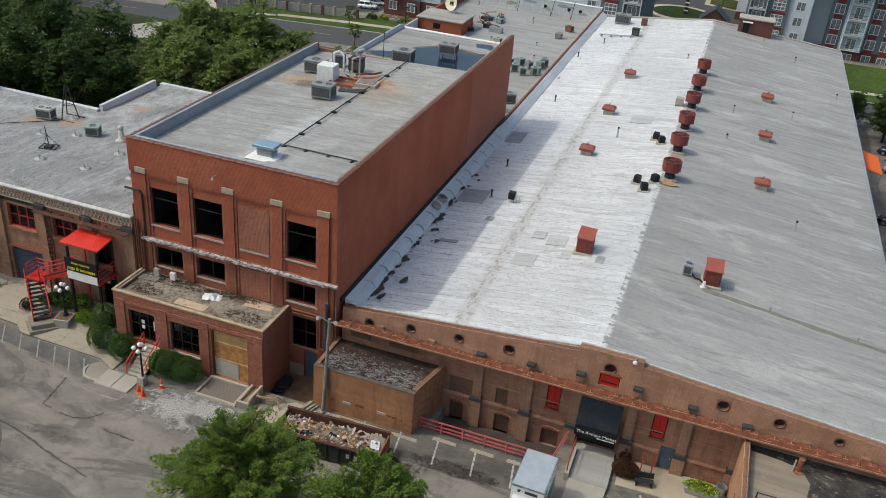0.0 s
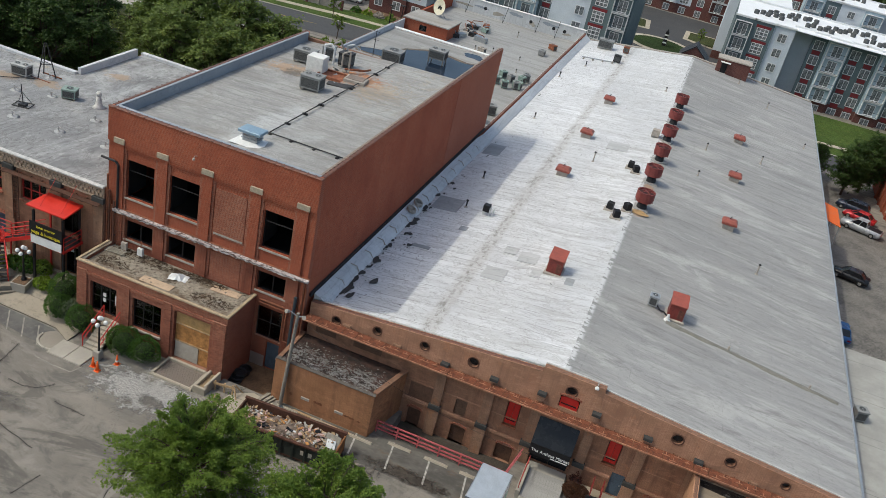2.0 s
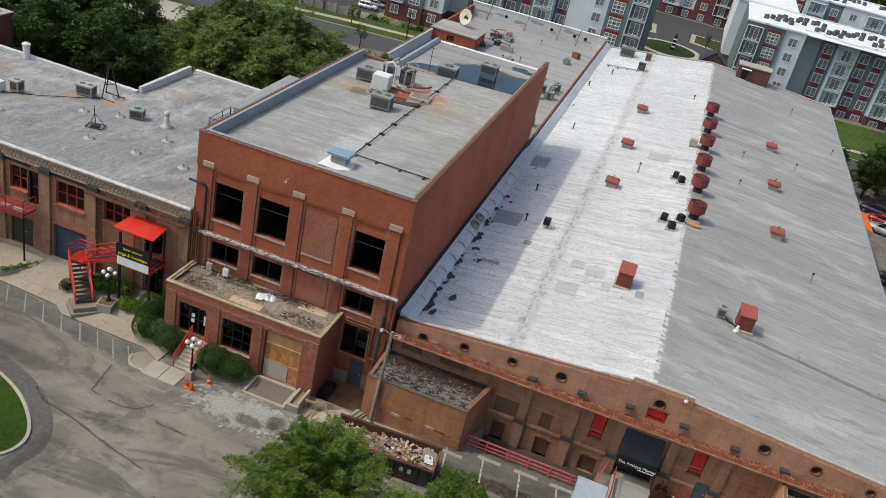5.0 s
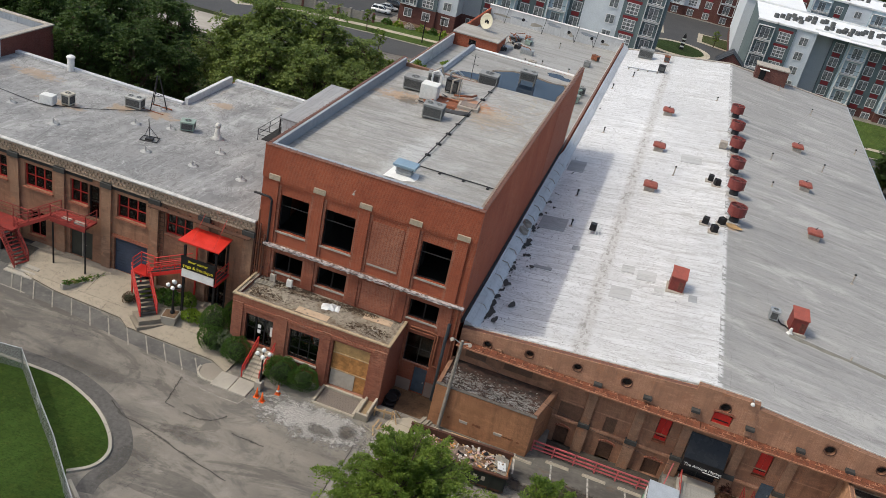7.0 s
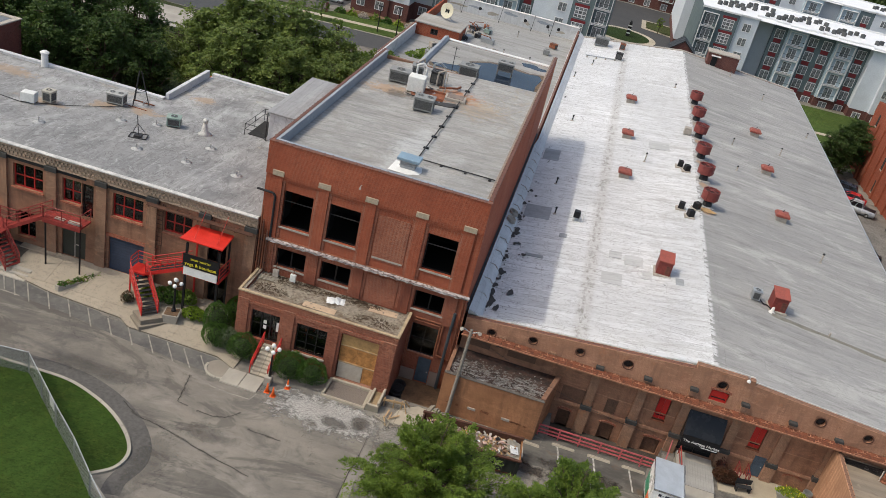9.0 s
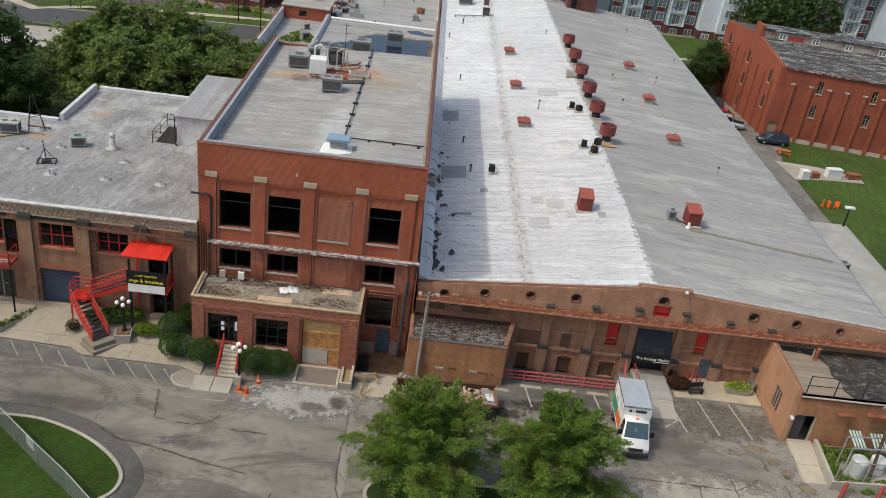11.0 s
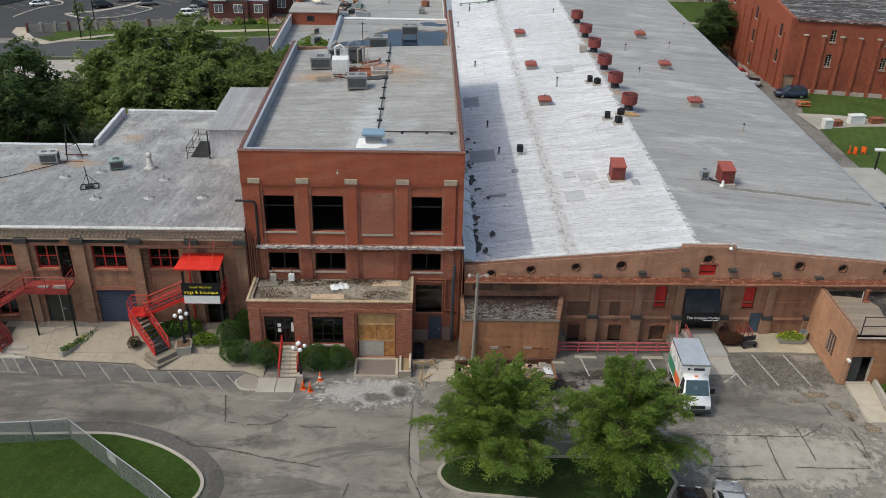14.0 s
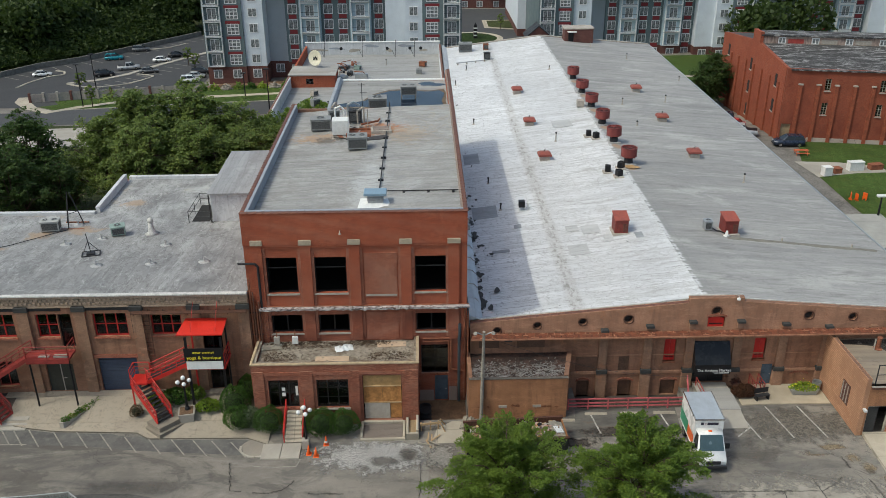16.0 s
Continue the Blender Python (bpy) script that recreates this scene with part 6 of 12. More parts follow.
for k in range(620):
    x, y = rnd.uniform(0.5, 7.2), rnd.triangular(0.4, 3.2, 0.8)
    a, s = rnd.gauss(0, 0.7), 0.015 + 0.085 * rnd.random() ** 2.5
    t = Geo().box(-s, -s * .4, 0, s, s * .4, rnd.uniform(0.02, 0.07)).turn(pose(x, y, 3.42, rnd.uniform(-12, 12), rnd.uniform(-12, 12), math.degrees(a)))
    g.add(t.v, t.f)
tagged(part("rubble", g, plain("pale felt scraps", (0.24, 0.23, 0.215), 0.9, var=0.7, s=6), low, "scraps of broken roofing"), kind="stuff")
part("flashing", Geo().prism([(0.02, -0.05), (7.55, -0.05), (7.5, 0.26), (0.02, 0.26)], 3.555, 3.585), plain("sooty felt edge", (0.13, 0.115, 0.1), 0.9, var=0.6, s=5), low)
part("flashing", Geo().prism([(7.22, 0.36), (7.55, 0.3), (8.4, 3.9), (8.02, 3.9)], 3.51, 3.62), TILE_PALE, low)
for x in (2.3, 4.9):
    part("vent_grille", Geo().box(x, -0.06, 1.0, x + 0.62, 0.0, 1.2), SILL, low, "small pale wall vent")
HOLE = plain("broken orange brick", (0.24, 0.1, 0.05), 0.95, var=0.7, s=9, bump=0.9)
rnd = random.Random(31)
for x in (0.8, 1.5, 3.35, 3.7, 5.75, 6.2, 6.75):
    w, h, z = rnd.uniform(0.12, 0.3), rnd.uniform(0.07, 0.14), rnd.uniform(0.95, 1.2)
    part("broken_patch", Geo().slab([(x + w * math.cos(a * 0.898) * rnd.uniform(0.7, 1.1), z + h * math.sin(a * 0.898) * rnd.uniform(0.7, 1.1)) for a in range(7)], -0.012, -0.001), HOLE, low, "broken patch of orange brick")

# ---- east outbuilding ----
out = thing("east_outbuilding", (28.6, -6.4, 0), 0, "low tan outbuilding with a flat grey roof", "building")
part("wall", Geo().box(0, 0, -0.3, 0.35, 6.88, 4.95), TAN_WALL, out, "tan side wall")
coping(out, (0.17, 0.0), (0.17, 6.2), 0.42, 4.95, TILE_PALE, 12)
part("wall", wall_xz(0.35, 10.2, -0.3, 4.3, [(0.5, 0.0, 2.2, 2.6)], 0, 0.35), TAN_ORANGE, out, "rust-stained orange masonry front wall")
part("roof", Geo().box(0.36, 0.36, 4.0, 10.2, 6.88, 4.2), roof_sheet("outbuilding roofing", (0.34, 0.275, 0.205), "x", 1.0, 0.6, (0.1, 0.09, 0.08)), out, "stained flat roof")
m = Mat("flaking black felt", 0.9)
m.bump(m.noise(3, 6, 0.75), 0.7, 0.05)
FLAKY = m.done(m.mix(m.mix((0.025, 0.024, 0.023), (0.08, 0.068, 0.058), m.noise(0.9, 6, 0.7)), (0.3, 0.285, 0.26), m.times(m.noise((1.5, 2.6, 1), 8, 0.82, 0.54, 0.62), 0.75)))
part("roof_patch", Geo().prism([(4.6, 0.45), (10.1, 0.45), (10.1, 6.7), (0.5, 6.7), (0.6, 6.1), (2.4, 5.9), (3.6, 5.6), (4.1, 4.4), (3.9, 3.2), (4.3, 2.4), (4.1, 1.4)], 4.2, 4.215), FLAKY, out, "black felt patch")
part("fascia", Geo().box(0.4, -0.12, 4.1, 10.2, 0.35, 4.3), TILE, out)
part("drip_edge", Geo().box(0.38, -0.17, 4.3, 10.2, -0.02, 4.36), SILL, out, "pale dented metal roof edge")
for x, z, w in ((3.4, 3.1, 1.3), (5.6, 3.3, 1.6), (8.0, 3.0, 1.4)):
    part("rusty_ledge", Geo().bbox(x, -0.45, z, x + w, -0.003, z + 0.16, 0.02), RUST, out, "rusty steel ledge on the front wall")
part("wall", Geo().box(9.9, 0.36, -0.3, 10.2, 6.88, 4.0), BRICK_MILL, out)
part("partition", Geo().box(0.4, 3.0, -0.3, 9.8, 3.1, 4.0), DARK, out)
part("door_frame", Geo().box(0.5, 0.1, 0, 0.58, 0.3, 2.6).box(2.1, 0.1, 0, 2.2, 0.3, 2.6).box(0.58, 0.1, 2.5, 2.1, 0.3, 2.6), SILL, out)
part("door", Geo().box(0.6, 0.16, 0.25, 1.38, 0.21, 2.48), SLATE, out, "dark grey door leaf")
part("barred_window", Geo().box(-0.03, 1.9, 1.3, 0.0, 3.1, 3.0), plain("window board", (0.12, 0.06, 0.045), 0.8, var=0.4), out, "dark barred window in the side wall")
for k in range(3):
    part("bar", Geo().box(-0.08, 2.1 + k * 0.4, 1.4, -0.03, 2.16 + k * 0.4, 2.9), SILL, out)
part("wall_lamp", Geo().box(0.1, -0.35, 2.3, 0.3, 0.0, 2.45), WHITE, out)
pipe = thing("rusty_vent_pipes", (32.0, -1.1, 4.2), 0, "rusty vent column under the catwalk with a pale pipe", "vent pipe")
part("column", Geo().lathe((0, 0, 0), [(0.34, 0), (0.34, 0.06), (0.17, 0.1), (0.16, 0.9), (0.2, 0.94), (0.2, 1.0)], 14), RUST, pipe)
part("pipe", Geo().cyl((-0.35, -0.1, 0), (-0.3, 0.0, 0.85), 0.05, seg=8), SILL, pipe, "pale pipe")
rr = thing("roof_guard_rail", (29.3, -6.25, 4.2), 0, "dark steel guard rail on the outbuilding roof", "railing")
for k in range(5):
    part("post", Geo().cyl((k * 2.1, 0.02 * k, 0), (k * 2.1, 0.02 * k, 1.85), 0.045, seg=7), IRON, rr)
for z in (1.0, 1.8):
    part("rail", Geo().cyl((0, 0, z), (8.4, 0.08, z), 0.034, seg=6), IRON, rr)

# ---- west wing ----
wing = thing("west_wing", (-16.5, -0.3, 0), 0, "two-storey tan masonry wing with red windows and flat roof", "building")
WO = Vector((-16.5, -0.3, 0))


def wpart(name, geo, mat, label="", parent=None, smooth=False):
    geo.v = [(x - WO.x, y - WO.y, z) for x, y, z in geo.v]
    return part(name, geo, mat, parent or wing, label, smooth)


WX0 = -62.0
BAYS = [-22.85, -27.1, -31.35, -35.6, -39.85, -44.1, -48.35, -52.6, -56.85]
GAR = (-28.6, 1.0, -25.6, 4.08)
upper = []
for k, x in enumerate(BAYS):
    upper.append((x - 1.28, 6.0, x + 1.28, 8.0) if k != 2 else (-32.65, 6.0, -31.05, 8.0))
upper[0] = (-24.05, 6.05, -21.72, 7.78)
DECK_DOOR = (-31.0, 5.1, -30.0, 8.0)
LOW_DOOR = (-32.7, 1.05, -30.6, 3.6)
SMALL = [(-36.6, 1.6, -35.0, 3.9), (-41.3, 2.0, -39.6, 4.3), (-45.4, 2.0, -43.8, 4.3), (-50, 2.0, -48.2, 4.3)]
YOGA = (-20.1, 1.0, -18.6, 3.5)
TOPDOOR = (-20.4, 4.6, -18.8, 7.2)
wpart("wall", wall_xz(WX0, -16.52, -0.3, 9.5, upper + [DECK_DOOR, LOW_DOOR, GAR, YOGA, TOPDOOR] + SMALL, -0.3, 0.2), TAN, "tan painted masonry front wall")
wpart("wall", Geo().box(WX0, 0.2, -0.3, WX0 + 0.4, 17.5, 9.3), TAN)
wpart("wall", Geo().box(WX0, 17.5, -1, -33.96, 17.9, 8.6), BRICK)
wpart("wall", Geo().box(-33.95, 17.9, -1, -33.6, 27.4, 8.55), BRICK_SIDE)
wpart("wall", Geo().box(-33.6, 27.0, -1, -16.52, 27.4, 8.55), BRICK)
# near-black floor and back wall paint the wing's inner shade
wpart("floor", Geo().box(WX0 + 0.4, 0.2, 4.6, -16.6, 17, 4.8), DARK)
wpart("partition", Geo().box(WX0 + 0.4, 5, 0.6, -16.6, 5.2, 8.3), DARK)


def west_roof(x, y):
    return 9.62 - 0.9 * smooth(0, 18, y) + 0.03 * math.sin(x * 0.7) * math.sin(y * 0.8)


g = Geo()
nxr, nyr = 46, 12
for x0, x1, y0, y1, nxr, nyr in ((WX0 + 0.02, -33.6, -0.25, 17.85, 28, 12), (-33.6, -16.53, -0.25, 27.35, 17, 18)):
    for i in range(nxr):
        for j in range(nyr):
            xa, xb, ya, yb = x0 + (x1 - x0) * i / nxr, x0 + (x1 - x0) * (i + 1) / nxr, y0 + (y1 - y0) * j / nyr, y0 + (y1 - y0) * (j + 1) / nyr
            g.quad((xa, ya, west_roof(xa, ya)), (xb, ya, west_roof(xb, ya)), (xb, yb, west_roof(xb, yb)), (xa, yb, west_roof(xa, yb)))


def west_roof_mat():
    m = Mat("west roofing", 0.75, 0, 0.3)
    c = (0.305, 0.302, 0.297)
    a, b = m.noise(0.12, 5, 0.6), m.noise((0.8, 0.25, 0.3), 6, 0.65, 0.45, 0.7, 1.5)
    col = m.mix(shade(c, 0.75), shade(c, 1.12), a)
    col = m.mix(col, (0.17, 0.17, 0.17), m.times(b, 0.5))
    col = m.mix(col, shade(c, 1.3), m.times(m.noise(0.7, 6, 0.7, 0.55, 0.7, 1.0), 0.4))
    fac, var = m.laps("X", 1.0, 1.2, 0.1, 0.15)
    col = m.mix(col, shade(c, 0.7), m.times(var, 0.35))
    col = m.mix(col, shade(c, 1.5), m.times(m.times(fac, m.noise(0.5, 4, 0.6, 0.4, 0.6)), 0.6))
    col = m.mix(col, shade(c, 1.5), m.times(m.noise((1.6, 0.5, 1), 7, 0.75, 0.58, 0.7, 1.0), 0.5))
    col = m.mix(col, (0.13, 0.13, 0.13), m.times(m.noise((0.9, 0.35, 1), 7, 0.75, 0.6, 0.72, 0.6), 0.45))
    col = m.mix(col, (0.4, 0.32, 0.22), m.times(m.times(m.axis("Y", 9, 15), m.noise(0.3, 5, 0.6, 0.6, 0.7)), 0.6))
    col = m.mix(col, (0.11, 0.11, 0.112), m.times(m.veins((0.3, 0.13, 1), 0.05, 7, 0.68, 0.5), 0.3))
    f2, v2 = m.brick(3.1, 0.98, 0.035, (0, 0, math.pi / 2), 0.37)
    col = m.mix(col, shade(c, 0.62), m.times(v2, 0.28))
    col = m.mix(col, shade(c, 0.45), m.times(m.times(f2, m.noise(0.4, 5, 0.65, 0.42, 0.62)), 0.6))
    col = m.mix(col, (0.15, 0.15, 0.152), m.times(m.noise((0.55, 0.1, 1), 7, 0.7, 0.5, 0.66, 1.2), 0.6))
    col = m.mix(col, (0.42, 0.42, 0.415), m.times(m.noise((0.4, 0.07, 1), 7, 0.72, 0.54, 0.68, 0.8), 0.55))
    col = m.mix(col, (0.5, 0.5, 0.49), m.times(m.times(m.axis('Y', 6, 20), m.noise(0.35, 5, 0.6, 0.4, 0.65)), 0.6))
    col = m.mix(col, (0.52, 0.53, 0.53), m.times(m.veins((0.5, 0.3, 1), 0.012, 4, 0.6, 0.4), 0.22))
    col = m.mix(col, (0.09, 0.088, 0.085), m.times(m.veins((0.55, 0.3, 1), 0.02, 6, 0.68, 1.4), 0.6))
    col = m.mix(col, (0.5, 0.495, 0.48), m.times(m.noise((1.3, 0.8, 1), 7, 0.78, 0.57, 0.66, 0.8), 0.55))
    col = m.mix(col, (0.14, 0.135, 0.13), m.times(m.noise((0.9, 0.6, 1), 7, 0.76, 0.55, 0.66, 1.2), 0.5))
    for cx, cy, rx, ry in ((-17.5, 13.8, 2.2, 1.2), (-20.5, 12.6, 1.2, 1.4), (-24.5, 9.5, 2.4, 1.0), (-31.0, 14.5, 3.0, 1.4), (-14.5, 20.5, 1.4, 1.0)):
        col = m.mix(col, (0.36, 0.24, 0.14), m.times(m.near(cx, cy, rx, ry, 1.5, 0.8), 0.6))
    m.bump(fac, 0.25, 0.012).bump(m.noise(3, 5), 0.4, 0.03)
    m.rough(0.55, 0.85, a)
    return m.done(col)


wpart("roof", g, west_roof_mat(), "mottled silver-grey felt roof", smooth=True)
wpart("roof_edge", Geo().bbox(WX0, -0.6, 9.58, -16.52, -0.24, 9.7), EDGE_WHITE, "white coated roof edge")
wpart("rear_edge", Geo().box(WX0, 17.45, 8.601, -33.96, 17.95, 8.97).box(-33.59, 26.95, 8.551, -16.53, 27.45, 9.0), WALL_SKIN)
# cornice with dentils
wpart("cornice", Geo().box(WX0, -0.5, 9.36, -16.52, -0.3, 9.575).box(WX0, -0.38, 8.72, -16.52, -0.3, 9.36).box(WX0, -0.46, 8.6, -16.52, -0.3, 8.72), CREAM, "cream dentil cornice")
den = Geo().box(0, 0, 0, 0.2, 0.09, 0.17)
den = den.mesh("dentil", CREAM)
nd = 0
x = -16.7
while x > -52 and nd < 150:
    for zrow in (9.14, 8.84):
        o = part("dentil", den, CREAM, wing, at=(x - WO.x - (0.17 if zrow < 9 else 0), -0.47 - WO.y, zrow))
        nd += 1
    x -= 0.34
# pilasters
for k in range(10):
    x = -16.9 - 4.25 * k if k else -16.95
    x = [-16.95, -20.65, -24.95, -29.25, -33.5, -37.75, -42.0, -46.2, -50.4, -54.6][k]
    w = 0.42
    wpart("pilaster", Geo().box(x - w, -0.52, 0.2, x + w, -0.302, 8.3), TAN_TRIM)
    wpart("pilaster_cap", Geo().bbox(x - w - 0.08, -0.62, 8.3, x + w + 0.08, -0.302, 8.72), SLATE, "slate grey pilaster cap")
for k, h in enumerate(upper):
    xa, za, xb, zb = h
    window(wing, xa - WO.x, za, xb - WO.x, zb, -0.12 - WO.y, RED_WIN, 3 if k != 2 else 2, 2, 0.1, True, 0.045, BRICK_OLD)
    if k:
        wpart('head_beam', Geo().box(xa - 0.42, -0.37, 8.3, xb + 0.42, -0.302, 8.58), IRON, 'dark steel beam over the window')
window(wing, DECK_DOOR[0] - WO.x, DECK_DOOR[1], DECK_DOOR[2] - WO.x, DECK_DOOR[3], -0.1 - WO.y, BLACK, 1, 2, 0.1, False)
OLIVE = plain('dark olive door paint', (0.05, 0.05, 0.04), 0.6, var=0.3)
ld = wpart('double_door', Geo().box(LOW_DOOR[0], -0.1, LOW_DOOR[1], -31.67, -0.02, LOW_DOOR[3]).box(-31.64, -0.1, LOW_DOOR[1], LOW_DOOR[2], -0.02, LOW_DOOR[3]), OLIVE, 'dark olive double door with a white edge')
wpart('edge_strip', Geo().box(-31.68, -0.13, LOW_DOOR[1], -31.6, -0.1, LOW_DOOR[3]), SILL, '', ld)
wpart('door_handle', Geo().box(-31.52, -0.16, 2.2, -31.3, -0.1, 2.26), SILL, '', ld)
window(wing, YOGA[0] - WO.x, YOGA[1], YOGA[2] - WO.x, YOGA[3], -0.05 - WO.y, BLACK, 2, 1, 0.08, False, 0.05)
window(wing, TOPDOOR[0] - WO.x, TOPDOOR[1], TOPDOOR[2] - WO.x, TOPDOOR[3], -0.05 - WO.y, BLACK, 2, 1, 0.08, False, 0.05)
for h in SMALL:
    window(wing, h[0] - WO.x, h[1], h[2] - WO.x, h[3], -0.05 - WO.y, RED_DULL, 2, 1, 0.08, True, 0.03, BRICK_OLD)
rd = wpart("roller_door", Geo().box(GAR[0], -0.06, GAR[1], GAR[2], -0.02, GAR[1] + 3.08), GARAGE, "dark blue-grey roller door")
for k in range(12):
    z = GAR[1] + k * 0.256
    wpart("slat", Geo().box(GAR[0], -0.1, z, GAR[2], -0.061, z + 0.236), GARAGE, "", rd)
wpart("lintel", Geo().box(GAR[0] - 0.3, -0.36, 4.1, GAR[2] + 0.2, -0.302, 4.4), BRICK_OLD)
wpart("downpipe", Geo().tube([(-25.35, -0.42, 8.25), (-25.35, -0.42, 6.2), (-25.15, -0.42, 5.9), (-25.15, -0.42, 4.4)], 0.08, 7), BLACK, "black rainwater pipe between the bays")
lad = wpart("ladder", Geo().box(-24.55, -0.62, 4.2, -24.5, -0.56, 8.5), RUST_DARK, "rusty steel ladder fixed to the wall")
wpart("ladder_rail", Geo().box(-24.05, -0.62, 4.2, -24.0, -0.56, 8.5), RUST_DARK, "", lad)
for k in range(11):
    wpart("rung", Geo().box(-24.5, -0.61, 4.45 + k * 0.37, -24.05, -0.57, 4.49 + k * 0.37), RUST_DARK, "", lad)
gan = wpart("gantry", Geo().box(-25.2, -1.1, 8.28, -16.6, -0.64, 8.33), RUST_DARK, "narrow rusty gantry below the cornice")
for k in range(9):
    wpart("bracket", Geo().box(-25.0 + k * 1.0, -1.1, 8.18, -24.95 + k * 1.0, -0.31, 8.275), RUST_DARK, "", gan)
# low wall on the roof
wpart("fire_wall", Geo().add([(-33.95, 17.9, 8.6), (-33.6, 17.9, 8.6), (-33.6, 26.4, 8.6), (-33.95, 26.4, 8.6), (-33.95, 17.9, 9.35), (-33.6, 17.9, 9.35), (-33.6, 26.4, 9.5), (-33.95, 26.4, 9.5)], [(3, 2, 1, 0), (4, 5, 6, 7), (0, 1, 5, 4), (1, 2, 6, 5), (2, 3, 7, 6), (3, 0, 4, 7)]), WALL_SKIN, "white coated wall on the roof")
# stair head
wpart("stair_head", Geo().box(-22.5, 15.4, 8.4, -16.52, 26.4, 11.45), WALL_SKIN, "white coated stair head on the roof")
wpart("stair_head_roof", Geo().add([(-22.7, 15.1, 11.46), (-16.52, 15.1, 11.46), (-16.52, 26.6, 11.6), (-22.7, 26.6, 11.6), (-22.7, 15.1, 11.6), (-16.52, 15.1, 11.6), (-16.52, 26.6, 11.85), (-22.7, 26.6, 11.75)], [(3, 2, 1, 0), (4, 5, 6, 7), (0, 1, 5, 4), (1, 2, 6, 5), (2, 3, 7, 6), (3, 0, 4, 7)]), ROOF_LEFT)
wpart("downpipe", Geo().tube([(-22.62, 15.2, 11.4), (-22.62, 15.2, 9.0), (-22.4, 14.9, 8.85)], 0.06, 8), IRON)

# ---- brick annex with the boarded doorway ----
annex = thing("brick_annex", (-16.1, -3.75, 0), 0, "single-storey brick annex with a gravel roof and boarded doorway", "building")
AO = Vector((-16.1, -3.75, 0))


def apart(name, geo, mat, label="", parent=None):
    geo.v = [(x - AO.x, y - AO.y, z) for x, y, z in geo.v]
    return part(name, geo, mat, parent or annex, label)


ENT, AWIN, BOARD = (-14.94, 1.5, -12.72, 4.0), (-11.37, 1.5, -9.0, 4.0), (-7.94, 0.25, -5.03, 4.3)
apart("wall", wall_xz(-16.1, -3.75, -0.6, 5.3, [ENT, AWIN, BOARD], -3.75, -3.35), BRICK_ANNEX, "mottled red brick front wall")
apart("wall", Geo().box(-16.1, -3.35, -0.6, -15.75, -0.0, 5.3), BRICK_ANNEX)
apart("wall", Geo().box(-4.1, -3.35, -0.7, -3.75, 0.0, 5.3), brickwork("annex flank brick", (0.24, 0.066, 0.038), (0.4, 0.14, 0.085), (0.33, 0.19, 0.14), (0.15, 0.05, 0.035), (math.pi / 2, math.pi / 2, 0)))
m = Mat("dirty gravel", 0.95)
m.bump(m.noise(9, 6, 0.75), 0.8, 0.05)
GRAVEL = m.done(m.mix(m.mix((0.22, 0.185, 0.145), (0.42, 0.37, 0.3), m.noise(5, 7, 0.8)), (0.12, 0.075, 0.045), m.times(m.noise((0.5, 0.7, 1), 6, 0.68, 0.46, 0.64), 0.8)))
apart("roof", Geo().box(-15.74, -3.34, 4.8, -4.11, 0.0, 5.08), GRAVEL, "roof of dirty gravel")
WOOD_EDGE = plain("raw buff timber", (0.44, 0.34, 0.22), 0.8, var=0.35, s=2, streak=True)
for q in ((-15.94, -3.57, -3.93, -3.35), (-15.94, -3.34, -15.75, 0.0), (-4.1, -3.34, -3.93, 0.0)):
    apart("wall_top", Geo().box(q[0], q[1], 5.3, q[2], q[3], 5.345), GRAVEL)
for q in ((-16.16, -3.8, -3.7, -3.58), (-16.16, -3.57, -15.95, 0.0), (-3.92, -3.57, -3.7, 0.0)):
    apart("roof_edge", Geo().bbox(q[0], q[1], 5.3, q[2], q[3], 5.42, 0.02), WOOD_EDGE, "raw buff timber roof edge")
for xa, xb in ((-16.05, -15.2), (-12.5, -11.6), (-8.8, -8.15), (-4.8, -3.8)):
    apart("pier", Geo().box(xa, -3.84, -0.5, xb, -3.752, 4.75), BRICK_ANNEX)
for xa, xb in ((-15.19, -12.51), (-11.59, -8.81), (-8.14, -4.81)):
    apart("corbel", Geo().box(xa, -3.81, 4.45, xb, -3.752, 4.7), BRICK_OLD)
window(annex, AWIN[0] - AO.x, AWIN[1], AWIN[2] - AO.x, AWIN[3], 0.2, BLACK, 3, 3, 0.08, True, 0.035)
window(annex, ENT[0] - AO.x, ENT[1], ENT[2] - AO.x, ENT[3], 0.25, BLACK, 3, 2, 0.08, False, 0.05)
for xa, za, xb, zb in ((-14.0, 2.9, -13.75, 3.2), (-14.0, 2.45, -13.75, 2.75), (-12.98, 2.5, -12.8, 3.3)):
    apart("notice", Geo().box(xa, -3.53, za, xb, -3.51, zb), WHITE, "white paper notice on the door")
bd = apart("board", Geo().box(-7.9, -3.5, 1.75, -6.5, -3.46, 3.2).box(-6.48, -3.5, 1.75, -5.07, -3.46, 3.2), OSB, "strand-board sheets closing the doorway")
apart("board", Geo().box(-7.9, -3.5, 3.22, -5.07, -3.47, 4.25), plain("ply sheet", (0.45, 0.28, 0.12), 0.75, var=0.35, s=3), "plywood sheet over the doorway")
apart("board", Geo().box(-7.85, -3.54, 0.3, -5.95, -3.5, 1.7), CARD, "grey hardboard sheet")
apart("board", Geo().box(-5.93, -3.5, 0.3, -5.07, -3.46, 1.72), OSB)
apart("batten", Geo().box(-7.9, -3.55, 1.68, -5.07, -3.5, 1.78).box(-7.9, -3.55, 3.16, -5.07, -3.5, 3.24), WOOD)
apart("floor", Geo().box(-15.7, -3.3, 1.2, -4.2, 0, 1.3), DARK)

